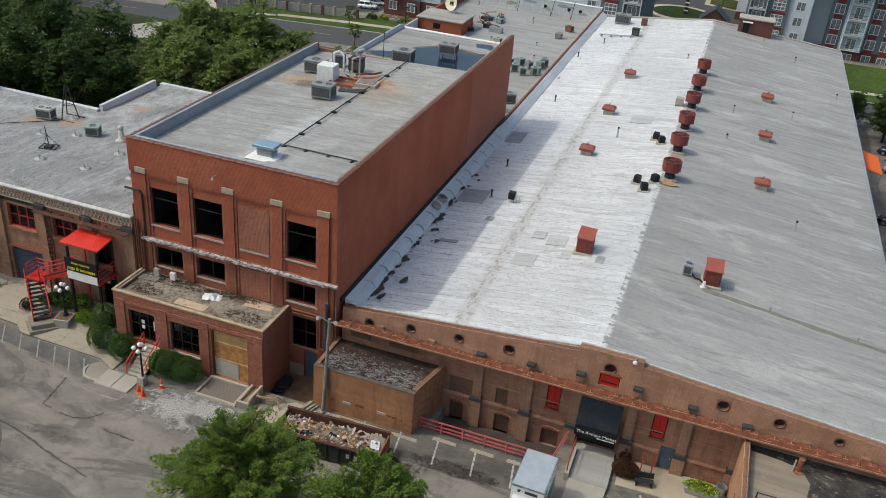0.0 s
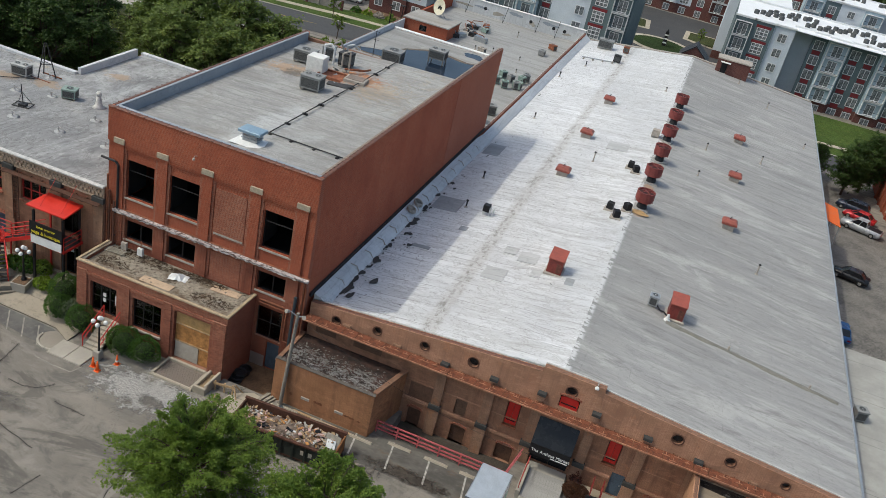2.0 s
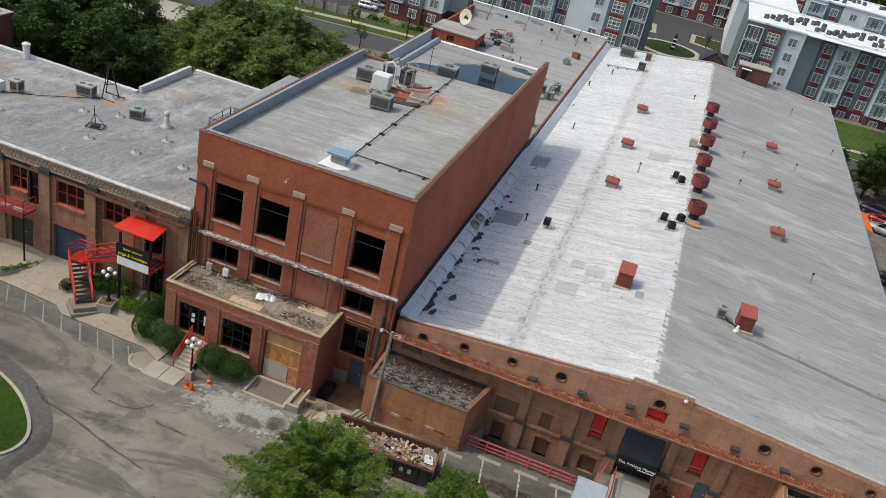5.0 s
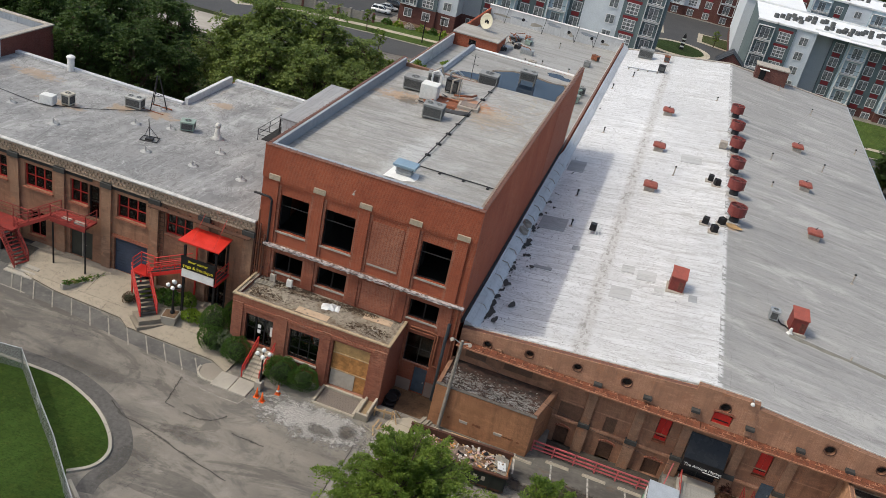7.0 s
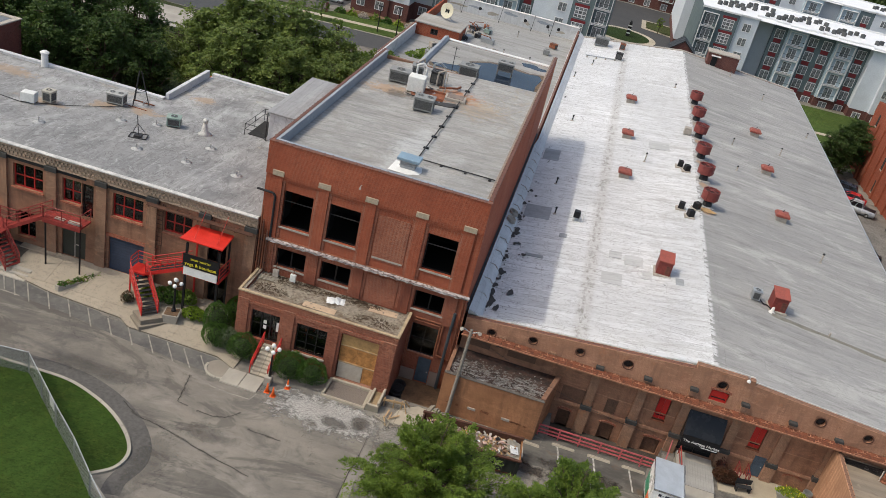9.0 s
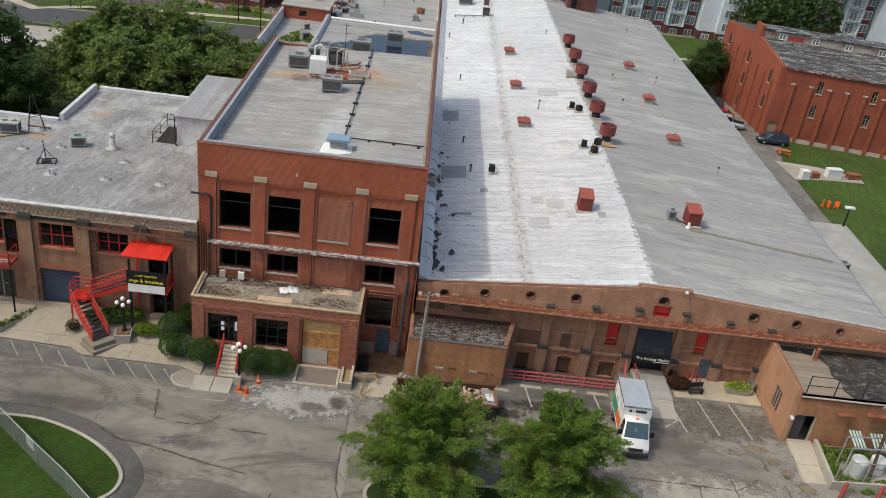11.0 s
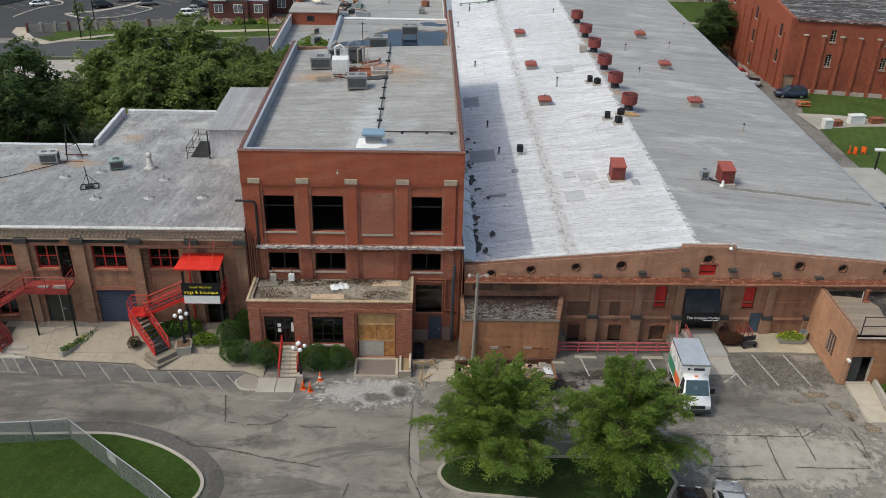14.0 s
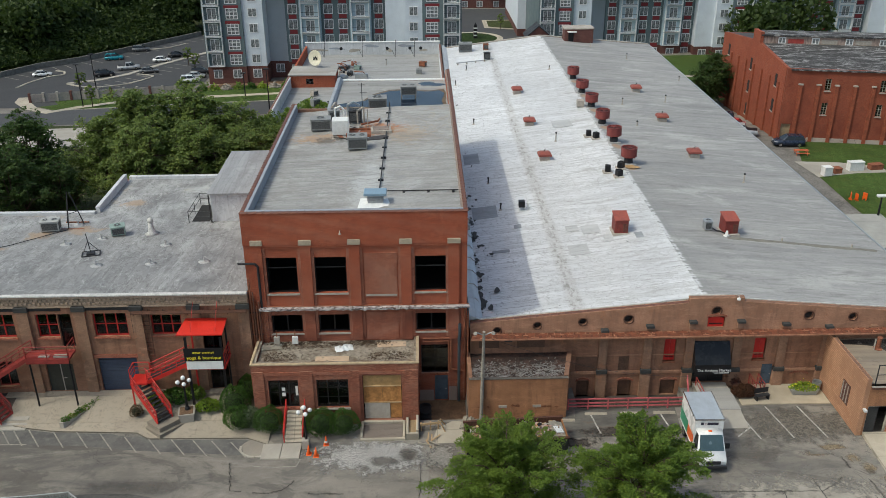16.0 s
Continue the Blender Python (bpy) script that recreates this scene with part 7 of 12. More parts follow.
# ---- plant on the hall roof ----
def turbine_vent():
    t = thing("roof_ventilator", (0, 0, 0), 0, "round rusty oxide-red ventilator on a dark neck", "ventilator", "ridge ventilators")
    part("neck", Geo().lathe((0, 0, -0.15), [(0.62, 0), (0.5, 0.25), (0.45, 0.95)], 16), IRON, t, "", True)
    part("drum", Geo().lathe((0, 0, 0.75), [(0.55, 0), (0.82, 0.02), (0.86, 0.3), (0.86, 0.95), (0.9, 0.98), (0.9, 1.05), (0.8, 1.05), (0.78, 0.75)], 18), RUST_VENT, t)
    # dark disc closes the open drum; the shade inside is its colour
    part("cap", Geo().lathe((0, 0, 1.62), [(0.79, 0), (0.55, 0.1), (0.1, 0.14)], 16), plain("painted drum inside", (0.075, 0.03, 0.028), 0.8, var=0.5, s=3), t, "dark disc painted as the shaded inside of the open drum")
    for k in range(6):
        a = k * math.tau / 6
        part("strap", Geo().box(-0.03, -0.02, 0, 0.03, 0.02, 1.15).turn(pose(0.87 * math.cos(a), 0.87 * math.sin(a), 0.7, 0, 0, math.degrees(a) + 90)), RUST_VENT, t)
    for k in range(3):
        part("stay", Geo().box(-0.86, -0.025, 0, 0.86, 0.025, 0.05).turn(pose(0, 0, 1.78, 0, 0, 60 * k)), RUST_VENT, t)
    part("base", Geo().bbox(-0.75, -0.75, -0.25, 0.75, 0.75, 0.06), ROOF_GREY, t)
    return t


tv = turbine_vent()
VENTS = [(19.5, 32.4), (19.45, 40.0), (19.45, 47.3), (19.45, 55.0), (19.45, 62.4), (19.5, 70.4)]
tv.location = (*VENTS[0], hall_roof(VENTS[0][0]) + 0.05)
for k, (x, y) in enumerate(VENTS[1:]):
    copy_thing(tv, pose(x, y, hall_roof(x) + 0.05, random.uniform(-2, 2), random.uniform(-2, 2), 40 * k))
STAIN = plain("rust stain", (0.42, 0.27, 0.13), 0.8, var=0.4, s=2)
tagged(part("rust_stain", blot(19.3 - HO.x, 31.0 - HO.y, 0.9, 0.7, hall_roof(19.3) + 0.06, 3), STAIN, hall, "orange rust stain below a ventilator"))


def hood():
    t = thing("roof_hood", (0, 0, 0), 0, "small faded red roof vent hood on a pale kerb", "vent hood", "roof hoods")
    part("kerb", Geo().bbox(-0.55, -0.5, -0.2, 0.55, 0.5, 0.42), SILL, t, "pale coated kerb")
    g = Geo().add([(-0.75, -0.65, 0.5), (0.75, -0.65, 0.5), (0.75, 0.65, 0.5), (-0.75, 0.65, 0.5), (-0.75, -0.65, 0.72), (0.75, -0.65, 0.72), (0.75, 0.65, 0.72), (-0.75, 0.65, 0.72), (-0.55, -0.35, 0.95), (0.55, -0.35, 0.95), (0.55, 0.35, 0.95), (-0.55, 0.35, 0.95)],
                  [(3, 2, 1, 0), (0, 1, 5, 4), (1, 2, 6, 5), (2, 3, 7, 6), (3, 0, 4, 7), (4, 5, 9, 8), (5, 6, 10, 9), (6, 7, 11, 10), (7, 4, 8, 11), (8, 9, 10, 11)])
    part("cap", g, plain("faded red sheet", (0.29, 0.085, 0.065), 0.6, var=0.3, s=2), t)
    part("handle", Geo().tube([(-0.1, 0, 0.95), (0.05, 0, 1.25)], 0.04, 6), IRON, t)
    return t


h0 = hood()
HOODS = [(28.05, 36.4), (28.0, 50.8), (27.95, 65.6), (10.75, 36.4), (10.6, 50.2), (10.6, 66.0)]
h0.location = (*HOODS[0], hall_roof(HOODS[0][0]) + 0.05)
for x, y in HOODS[1:]:
    copy_thing(h0, pose(x, y, hall_roof(x) + 0.05, 0, 0, random.uniform(-4, 4)))


SHAFT_RED = plain("dark oxide red sheet", (0.2, 0.042, 0.034), 0.6, var=0.4, s=2)
SHAFT_LID = plain("paler red lid sheet", (0.32, 0.085, 0.062), 0.6, var=0.3)


def red_shaft(x, y, label):
    t = thing("roof_shaft", (x, y, hall_roof(x)), 0, label, "roof shaft", "red roof shafts")
    part("body", Geo().add([(-0.8, -0.7, -0.1), (0.8, -0.7, -0.1), (0.8, 0.9, -0.1), (-0.8, 0.9, -0.1), (-0.8, -0.7, 1.55), (0.8, -0.7, 1.55), (0.8, 0.9, 1.9), (-0.8, 0.9, 1.9)], [(3, 2, 1, 0), (0, 1, 5, 4), (1, 2, 6, 5), (2, 3, 7, 6), (3, 0, 4, 7), (4, 5, 6, 7)]), SHAFT_RED, t)
    part("lid", Geo().add([(-0.88, -0.8, 1.56), (0.88, -0.8, 1.56), (0.88, 0.98, 1.93), (-0.88, 0.98, 1.93), (-0.88, -0.8, 1.64), (0.88, -0.8, 1.64), (0.88, 0.98, 2.01), (-0.88, 0.98, 2.01)], [(3, 2, 1, 0), (0, 1, 5, 4), (1, 2, 6, 5), (2, 3, 7, 6), (3, 0, 4, 7), (4, 5, 6, 7)]), SHAFT_LID, t)
    part("kerb", Geo().bbox(-1.0, -0.95, -0.12, 1.0, 1.05, 0.16), SILL, t)
    part("panel", Geo().box(0.15, -0.73, 0.3, 0.68, -0.7, 1.2), plain("dull rust panel", (0.16, 0.06, 0.045), 0.8, var=0.5, s=4), t)
    t.scale = (0.76, 0.9, 0.88)
    return t


red_shaft(14.85, 14.6, "oxide-red sheet metal shaft on the white roof")
red_shaft(24.85, 14.3, "oxide-red sheet metal shaft on the grey roof").rotation_euler.z = radians(3)


m = Mat("dark coil grille", 0.6, 0.2, 0.3)
COIL = m.done(m.mix((0.045, 0.047, 0.048), (0.12, 0.122, 0.12), m.wave((14, 14, 14), (0, 0.6, 0.4), 0.3, 0.3, 0.7)))


def condenser(x, y, z, w, d, h, mat, label, fans=1, rz=0, legs=0.15, cat="air conditioner"):
    t = thing("condenser_unit", (x, y, z), rz, label, cat)
    w, d, h = w * 0.9, d * 0.9, h * 0.9
    part("case", Geo().bbox(-w / 2, -d / 2, legs, w / 2, d / 2, legs + h, 0.04), mat, t)
    for face in (Geo().box(-w / 2 + 0.1, -d / 2 - 0.012, legs + h * 0.12, w / 2 - 0.1, -d / 2, legs + h * 0.85), Geo().box(w / 2, -d / 2 + 0.1, legs + h * 0.12, w / 2 + 0.012, d / 2 - 0.1, legs + h * 0.85)):
        part("coil_panel", face, COIL if fans else mat, t)
    if fans:
        part("cover", Geo().bbox(-w / 2 - 0.05, -d / 2 - 0.05, legs + h, w / 2 + 0.05, d / 2 + 0.05, legs + h + 0.07, 0.03), mat, t)
    for k in range(fans):
        xc = (k - (fans - 1) / 2) * w / max(1, fans)
        r = min(w / fans, d) * 0.34
        f = part("fan_guard", Geo().lathe((xc, 0, legs + h + 0.07), [(r, 0.0), (r, 0.05), (r * 0.9, 0.05), (r * 0.9, 0.004)], 14), mat, t)
        part("fan_disc", Geo().cyl((xc, 0, legs + h + 0.072), (xc, 0, legs + h + 0.09), r * 0.88, seg=14), COIL, f)
        part("fan_hub", Geo().cyl((xc, 0, legs + h + 0.09), (xc, 0, legs + h + 0.11), r * 0.25, seg=8), mat, f)
    for sx in (-1, 1):
        for sy in (-1, 1):
            part("foot", Geo().box(sx * (w / 2 - 0.1) - 0.05, sy * (d / 2 - 0.1) - 0.05, -0.03, sx * (w / 2 - 0.1) + 0.05, sy * (d / 2 - 0.1) + 0.05, legs), WOOD_OLD, t)
    return t


condenser(22.95, 14.6, hall_roof(22.95), 0.8, 0.8, 0.85, STEEL, "pale grey condenser on the grey roof")
cable = thing("refrigerant_line", (23.3, 14.3, hall_roof(23.3)), 0, "black insulated line from the condenser to the shaft", "pipe")
part("hose", Geo().tube([(0, 0, 0.35), (0.35, -0.2, 0.12), (0.7, -0.2, 0.1), (0.95, -0.6, 0.08), (1.0, -0.9, 0.04)], 0.06, 6), BLACK, cable)
part("boot", Geo().lathe((1.05, -1.0, -0.05), [(0.28, 0), (0.16, 0.12), (0.1, 0.5)], 10), WHITE, cable)
# bitumen-coated line running across the grey slope
tr = thing("roof_trough", (24.3, 13.0, hall_roof(24.3)), 0, "raised tar-coated duct line across the grey roof", "duct")
g = Geo()
for k in range(27):
    x = k * 0.52
    y, z, w = -0.065 * x, hall_roof(24.3 + x) - hall_roof(24.3), 0.24 + 0.06 * math.sin(k * 1.3) + random.uniform(-0.03, 0.03)
    g.v += [(x, y - w, z - 0.02), (x, y - 0.08, z + 0.12), (x, y + 0.08, z + 0.12), (x, y + w * 1.3, z - 0.02)]
    if k:
        g.f += [(4 * k - 4 + i, 4 * k + i, 4 * k + 1 + i, 4 * k - 3 + i) for i in range(3)]
part("duct", g, plain("tar and dust", (0.2, 0.19, 0.165), 0.9, var=0.3, s=2), tr)
for x in (29.3, 35.6):
    part("vent_pipe", Geo().lathe((x - 24.3, 0.1 - 0.07 * (x - 24.3), hall_roof(x) - hall_roof(24.3)), [(0.22, 0), (0.1, 0.08), (0.07, 0.45)], 10), SILL, tr)


def stack_pipe(x, y, z, h=0.7, label="small vent stack with a flashed collar", mat=None):
    t = thing("vent_stack", (x, y, z), 0, label, "vent stack", "roof vent stacks")
    part("collar", Geo().lathe((0, 0, -0.06), [(0.3, 0), (0.16, 0.07), (0.09, 0.2)], 10), SILL, t)
    part("pipe", Geo().cyl((0, 0, 0.1), (0, 0, h), 0.07, seg=8), mat or SILL, t)
    part("cowl", Geo().lathe((0, 0, h), [(0.11, -0.08), (0.13, 0.02), (0.04, 0.1)], 8), mat or IRON, t)
    return t


for x, y, h in ((31.2, 28.5, 1.0), (31.0, 60.6, 1.0), (24.2, 57.5, .9), (31.5, 88, .9), (12.9, 42.3, 1.1), (24.0, 47.6, .6), (36.8, 74.5, .7), (26.8, 96.5, .8), (16.9, 77.5, .5)):
    stack_pipe(x, y, hall_roof(x), h, "pale vent stack on the hall roof")
for x, y in ((3.9, 31.0), (3.6, 53.5), (4.6, 23.2), (2.0, 75), (4.1, 84)):
    stack_pipe(x, y, hall_roof(x), 0.7, "short dark vent stack on the white roof", IRON)


def black_can(x, y, r=0.42, h=0.75):
    t = thing("box_vent", (x, y, hall_roof(x)), 0, "short square black vent on the white roof", "roof vent", "square black vents")
    part("drum", Geo().lathe((0, 0, 0), [(r, 0), (r, h), (r * 0.9, h + 0.03), (r * 0.85, h - 0.05)], 4).turn(pose(0, 0, 0, 0, 0, 45 + 37 * x)), BLACK, t)
    part("kerb", Geo().bbox(-r - 0.1, -r - 0.1, -0.1, r + 0.1, r + 0.1, 0.12), SILL, t)
    return t


for x, y in ((16.75, 30.0), (17.6, 28.3), (18.3, 30.6), (16.9, 42.6), (17.6, 41.5)):
    black_can(x, y)
rack = thing("pipe_rack", (6.7, 22.6, hall_roof(6.7)), 0, "small black pipe rack with white legs", "pipe rack")
part("box", Geo().bbox(-0.35, -0.3, 0.35, 0.25, 0.3, 1.0), BLACK, rack)
for sx in (-0.3, 0.3, 0.6):
    part("leg", Geo().cyl((sx, -0.25, -0.05), (sx, -0.25, 0.75), 0.04, seg=6).tube([(sx, -0.25, 0.75), (sx, 0.25, 0.75), (sx, 0.25, -0.05)], 0.04, 6), WHITE, rack)
condenser(18.0, 55.2, hall_roof(18.0), 1.0, 1.0, 0.9, SILL, "square pale metal duct cap on the ridge", 0)
condenser(4.6, 98.0, hall_roof(4.6), 2.6, 1.6, 1.5, GREY_AC, "pale blue-grey air handler at the rear of the roof", 1)
condenser(8.2, 97.0, hall_roof(8.2), 1.0, 1.0, 1.0, RUST, "rusty fan housing at the rear of the roof", 1)
condenser(7.9, 89.5, hall_roof(7.9), 1.2, 1.0, 1.1, IRON, "dark fan housing near the rear of the roof", 1)
pr = thing("pipe_run", (2.6, 88.5, hall_roof(2.6)), 0, "low pipe run on sleepers across the white roof", "pipe")
part("pipe", Geo().tube([(0, 0, 0.3), (5.2, 0.3, 0.75)], 0.09, 8), STEEL, pr)
for k in range(4):
    part("sleeper", Geo().box(k * 1.5 + 0.2, -0.35, -0.05 + 0.17 * k, k * 1.5 + 0.4, 0.45, 0.2 + 0.2 * k), WOOD_OLD, pr)
# patches of newer felt
PATCH = roof_sheet("grey patch", (0.52, 0.52, 0.515), "x", 0.9, 0.4, (0.28, 0.27, 0.26))
PATCH2 = roof_sheet("dark wet patch", (0.36, 0.37, 0.38), "x", 0.9, 0.4, (0.14, 0.14, 0.14))
for x0, y0, x1, y1, mt in ((9.75, 10.8, 11.5, 12.9, PATCH), (11.6, 15.0, 13.2, 16.8, PATCH), (10.2, 15.9, 11.3, 17.2, PATCH), (13.2, 12.8, 14.0, 14.2, PATCH), (1.7, 21.5, 4.2, 24.5, PATCH2), (1.6, 37.8, 3.4, 41.4, PATCH2), (13.4, 47.5, 15.8, 50.3, PATCH), (5.5, 18.2, 6.2, 19.0, PATCH2), (16.0, 12.8, 16.7, 14.0, PATCH2), (3.0, 13.2, 4.6, 13.7, PATCH2)):
    g = Geo()
    z0, z1 = hall_roof(x0), hall_roof(x1)
    lift = 0.05
    g.add([(x0, y0, z0 + lift), (x1, y0, z1 + lift), (x1, y1, z1 + lift), (x0, y1, z0 + lift), (x0, y0, z0 - .06), (x1, y0, z1 - .06), (x1, y1, z1 - .06), (x0, y1, z0 - .06)], [(0, 1, 2, 3), (0, 4, 5, 1), (1, 5, 6, 2), (2, 6, 7, 3), (3, 7, 4, 0)])
    hpart("roof_patch", g, mt, "patch of newer felt")
# torn strip of felt by the upstand
rnd = random.Random(8)
for k in range(70):
    x, y = 1.32 + min(1.6, rnd.expovariate(2.6)), rnd.choice((3.2, 6.1, 8.0, 11.5, 13.2, 17.0, 21.0, 25.5)) + rnd.gauss(0, 1.0)
    big = rnd.random() ** 2.2
    hpart("felt_tear", blot(x, y, 0.04 + 0.22 * big, 0.07 + 0.5 * big * rnd.uniform(0.4, 1.3), hall_roof(x) + 0.045 + 0.03 + 0.0004 * k, 20 + k, 12), ROOF_BLACK, "black tear in the coating")
# props along the flank wall
for k in range(14):
    y = 4.0 + k * 2.6
    hpart("upstand_strut", Geo().tube([(0.5, y, 6.5), (0.95, y + 0.25, 6.32), (1.25, y + 0.1, 6.0)], 0.045, 5), SILL)
for y in (18.6, 20.3):
    t = thing("coiled_hose", (0.85, y, 6.35), 0, "coil of pale hose on the upstand", "hose")
    for k in range(3):
        part("coil", Geo().lathe((0, 0, 0), [(0.42 + 0.05 * math.cos(a), 0.05 * math.sin(a)) for a in (0, 1.26, 2.51, 3.77, 5.03, 6.2832)], 14).turn(pose(0, 0.02 * k, 0.1 * k + 0.05, 0, 22, 0)), SILL, t)
# brick stair head and small gable at the rear
sh = thing("roof_stair_head", (22.6, 99.5, hall_roof(25) - 0.3), 0, "small brown brick stair head with a pale flat roof", "stair head")
part("wall", wall_xz(0, 5.2, 0, 2.6, [(0.7, 0.2, 1.7, 2.1)], 0, 0.3), BRICK_FLAT, sh)
part("wall", Geo().box(0, 0.3, 0, 0.3, 2.6, 2.6).box(4.9, 0.3, 0, 5.2, 2.6, 2.6).box(0.3, 2.3, 0, 4.9, 2.6, 2.6), BRICK_FLAT, sh)
part("roof", Geo().bbox(-0.15, -0.15, 2.6, 5.35, 2.8, 2.8), SILL, sh)
part("hood", Geo().box(0.5, -0.7, 2.15, 2.1, 0, 2.25), WHITE, sh)
part("door", Geo().box(0.75, 0.1, 0.2, 1.65, 0.16, 2.05), BLACK, sh)
gb = thing("gabled_dormer", (18.6, 104.5, 6.2), 0, "small dark-roofed brick gable behind the hall", "gable")
part("wall", Geo().slab([(-2.2, -11), (2.2, -11), (2.2, 1.2), (0, 3.0), (-2.2, 1.2)], 0, 4), BRICK_FLAT, gb)
part("roof", Geo().add([(-2.5, -0.2, 1.0), (0, -0.2, 3.1), (0, 4.2, 3.1), (-2.5, 4.2, 1.0), (-2.5, -0.2, 1.2), (0, -0.2, 3.3), (0, 4.2, 3.3), (-2.5, 4.2, 1.2)], [(0, 1, 2, 3), (7, 6, 5, 4), (0, 4, 5, 1), (3, 2, 6, 7), (0, 3, 7, 4)]).add([(2.5, -0.2, 1.0), (0, -0.2, 3.1), (0, 4.2, 3.1), (2.5, 4.2, 1.0), (2.5, -0.2, 1.2), (0, -0.2, 3.3), (0, 4.2, 3.3), (2.5, 4.2, 1.2)], [(3, 2, 1, 0), (4, 5, 6, 7), (1, 5, 4, 0), (7, 6, 2, 3), (4, 7, 3, 0)]), IRON, gb)

# ---- plant on the tower roof ----
TR = lambda x: tower_roof(x) + 0.02
condenser(-9.0, 15.9, TR(-9.0), 1.9, 1.5, 1.15, GREY_AC, "grey twin-fan roof unit on the tower", 2, 4)
condenser(-10.85, 20.4, TR(-10.85), 1.7, 1.5, 1.5, WHITE_AC, "white boxy roof unit on the tower", 0, 3)
condenser(-12.9, 22.2, TR(-12.9), 2.1, 1.4, 1.1, GREY_AC, "grey roof unit with a sloped cover on the tower", 1, 5)
condenser(-9.7, 24.0, TR(-9.7), 1.3, 1.2, 1.2, IRON, "dark compressor unit on the tower", 1, 0)
condenser(-7.9, 31.2, 14.76, 2.1, 1.7, 1.15, GREY_AC, "grey square cooling unit beside the puddle", 1, 3)
condenser(-4.7, 35.5, 14.76, 1.9, 1.6, 0.95, GREY_AC, "dark grey cooling unit on white legs in the puddle", 2, 3, 0.45)
rs = thing("rusty_pan", (-9.0, 20.2, TR(-9.0)), 0, "rusty steel drip pan and pipework", "drip pan")
part("pan", Geo().box(-1.3, -1.0, 0, 1.0, -0.9, 0.25).box(-1.3, 0.9, 0, 1.0, 1.0, 0.25).box(-1.3, -0.9, 0, -1.2, 0.9, 0.25).box(-1.2, -0.9, 0.02, 1.0, 0.9, 0.08), RUST, rs)
part("pipe", Geo().tube([(-0.4, 2.2, 0.3), (-0.4, 2.2, 1.6), (0.2, 2.4, 1.9), (0.2, 2.4, 0.2)], 0.08, 7).tube([(0.6, 1.6, 0.1), (0.6, 1.6, 1.9)], 0.05, 6), SILL, rs)
hatch = thing("roof_hatch", (-7.1, 20.6, TR(-7.1)), 6, "pale flat roof hatch in a rust-stained area", "roof hatch")
part("frame", Geo().bbox(-0.95, -0.75, -0.05, 0.95, 0.75, 0.28), SILL, hatch)
part("lid", Geo().bbox(-0.75, -0.55, 0.28, 0.75, 0.55, 0.36), plain("dusty lid", (0.25, 0.2, 0.17), 0.8, var=0.4), hatch)
tarp = thing("torn_felt", (-7.6, 18.6, TR(-7.6)), 20, "torn dark felt flap on the tower roof", "felt")
part("flap", Geo().prism([(-1.2, -0.4), (0.3, -0.7), (1.3, -0.2), (1.0, 0.4), (-0.2, 0.3), (-1.1, 0.5)], 0.0, 0.09), ROOF_BLACK, tarp)
gv = thing("gravity_vent", (-6.8, 2.6, TR(-6.8)), 0, "square silver roof vent with a blue-grey lid", "roof vent")
part("base", Geo().add([(-1.3, -1.0, -0.03), (1.4, -1.0, -0.03), (1.2, 1.0, -0.03), (-1.2, 1.0, -0.03), (-0.6, -0.45, 0.12), (0.6, -0.45, 0.12), (0.6, 0.45, 0.12), (-0.6, 0.45, 0.12)], [(0, 1, 5, 4), (1, 2, 6, 5), (2, 3, 7, 6), (3, 0, 4, 7), (4, 5, 6, 7)]), WHITE, gv)
part("throat", Geo().box(-0.55, -0.4, 0.1, 0.55, 0.4, 0.75), STEEL, gv)
part("lid", Geo().bbox(-0.85, -0.6, 0.75, 0.85, 0.6, 0.95), plain("blue grey lid", (0.25, 0.36, 0.45), 0.45, 0.2, var=0.2), gv)
for k in range(2):
    part("louvre", Geo().box(-0.62, -0.47, 0.3 + k * 0.2, 0.62, 0.47, 0.36 + k * 0.2), STEEL, gv)
lr = thing("roof_conduit", (-6.6, 4.6, TR(-6.6)), 0, "black conduit on small blocks along the tower roof", "conduit")
part("conduit", Geo().tube([(0.05, 24.3, 0.5), (0.05, 24.0, 0.16), (0, 0, 0.16)], 0.05, 6), BLACK, lr)
part("conduit", Geo().tube([(0, 0, 0.16), (6.1, -0.6, 0.42)], 0.05, 6), BLACK, lr)
for k in range(9):
    part("block", Geo().bbox(-0.22, k * 2.75 - 0.1, -0.02, 0.22, k * 2.75 + 0.1, 0.12), BLACK, lr)
for k in range(1, 4):
    part("block", Geo().bbox(k * 1.9 - 0.1, -0.19 * k - 0.2, 0.08 * k - 0.02, k * 1.9 + 0.1, -0.19 * k + 0.2, 0.08 * k + 0.13), BLACK, lr)
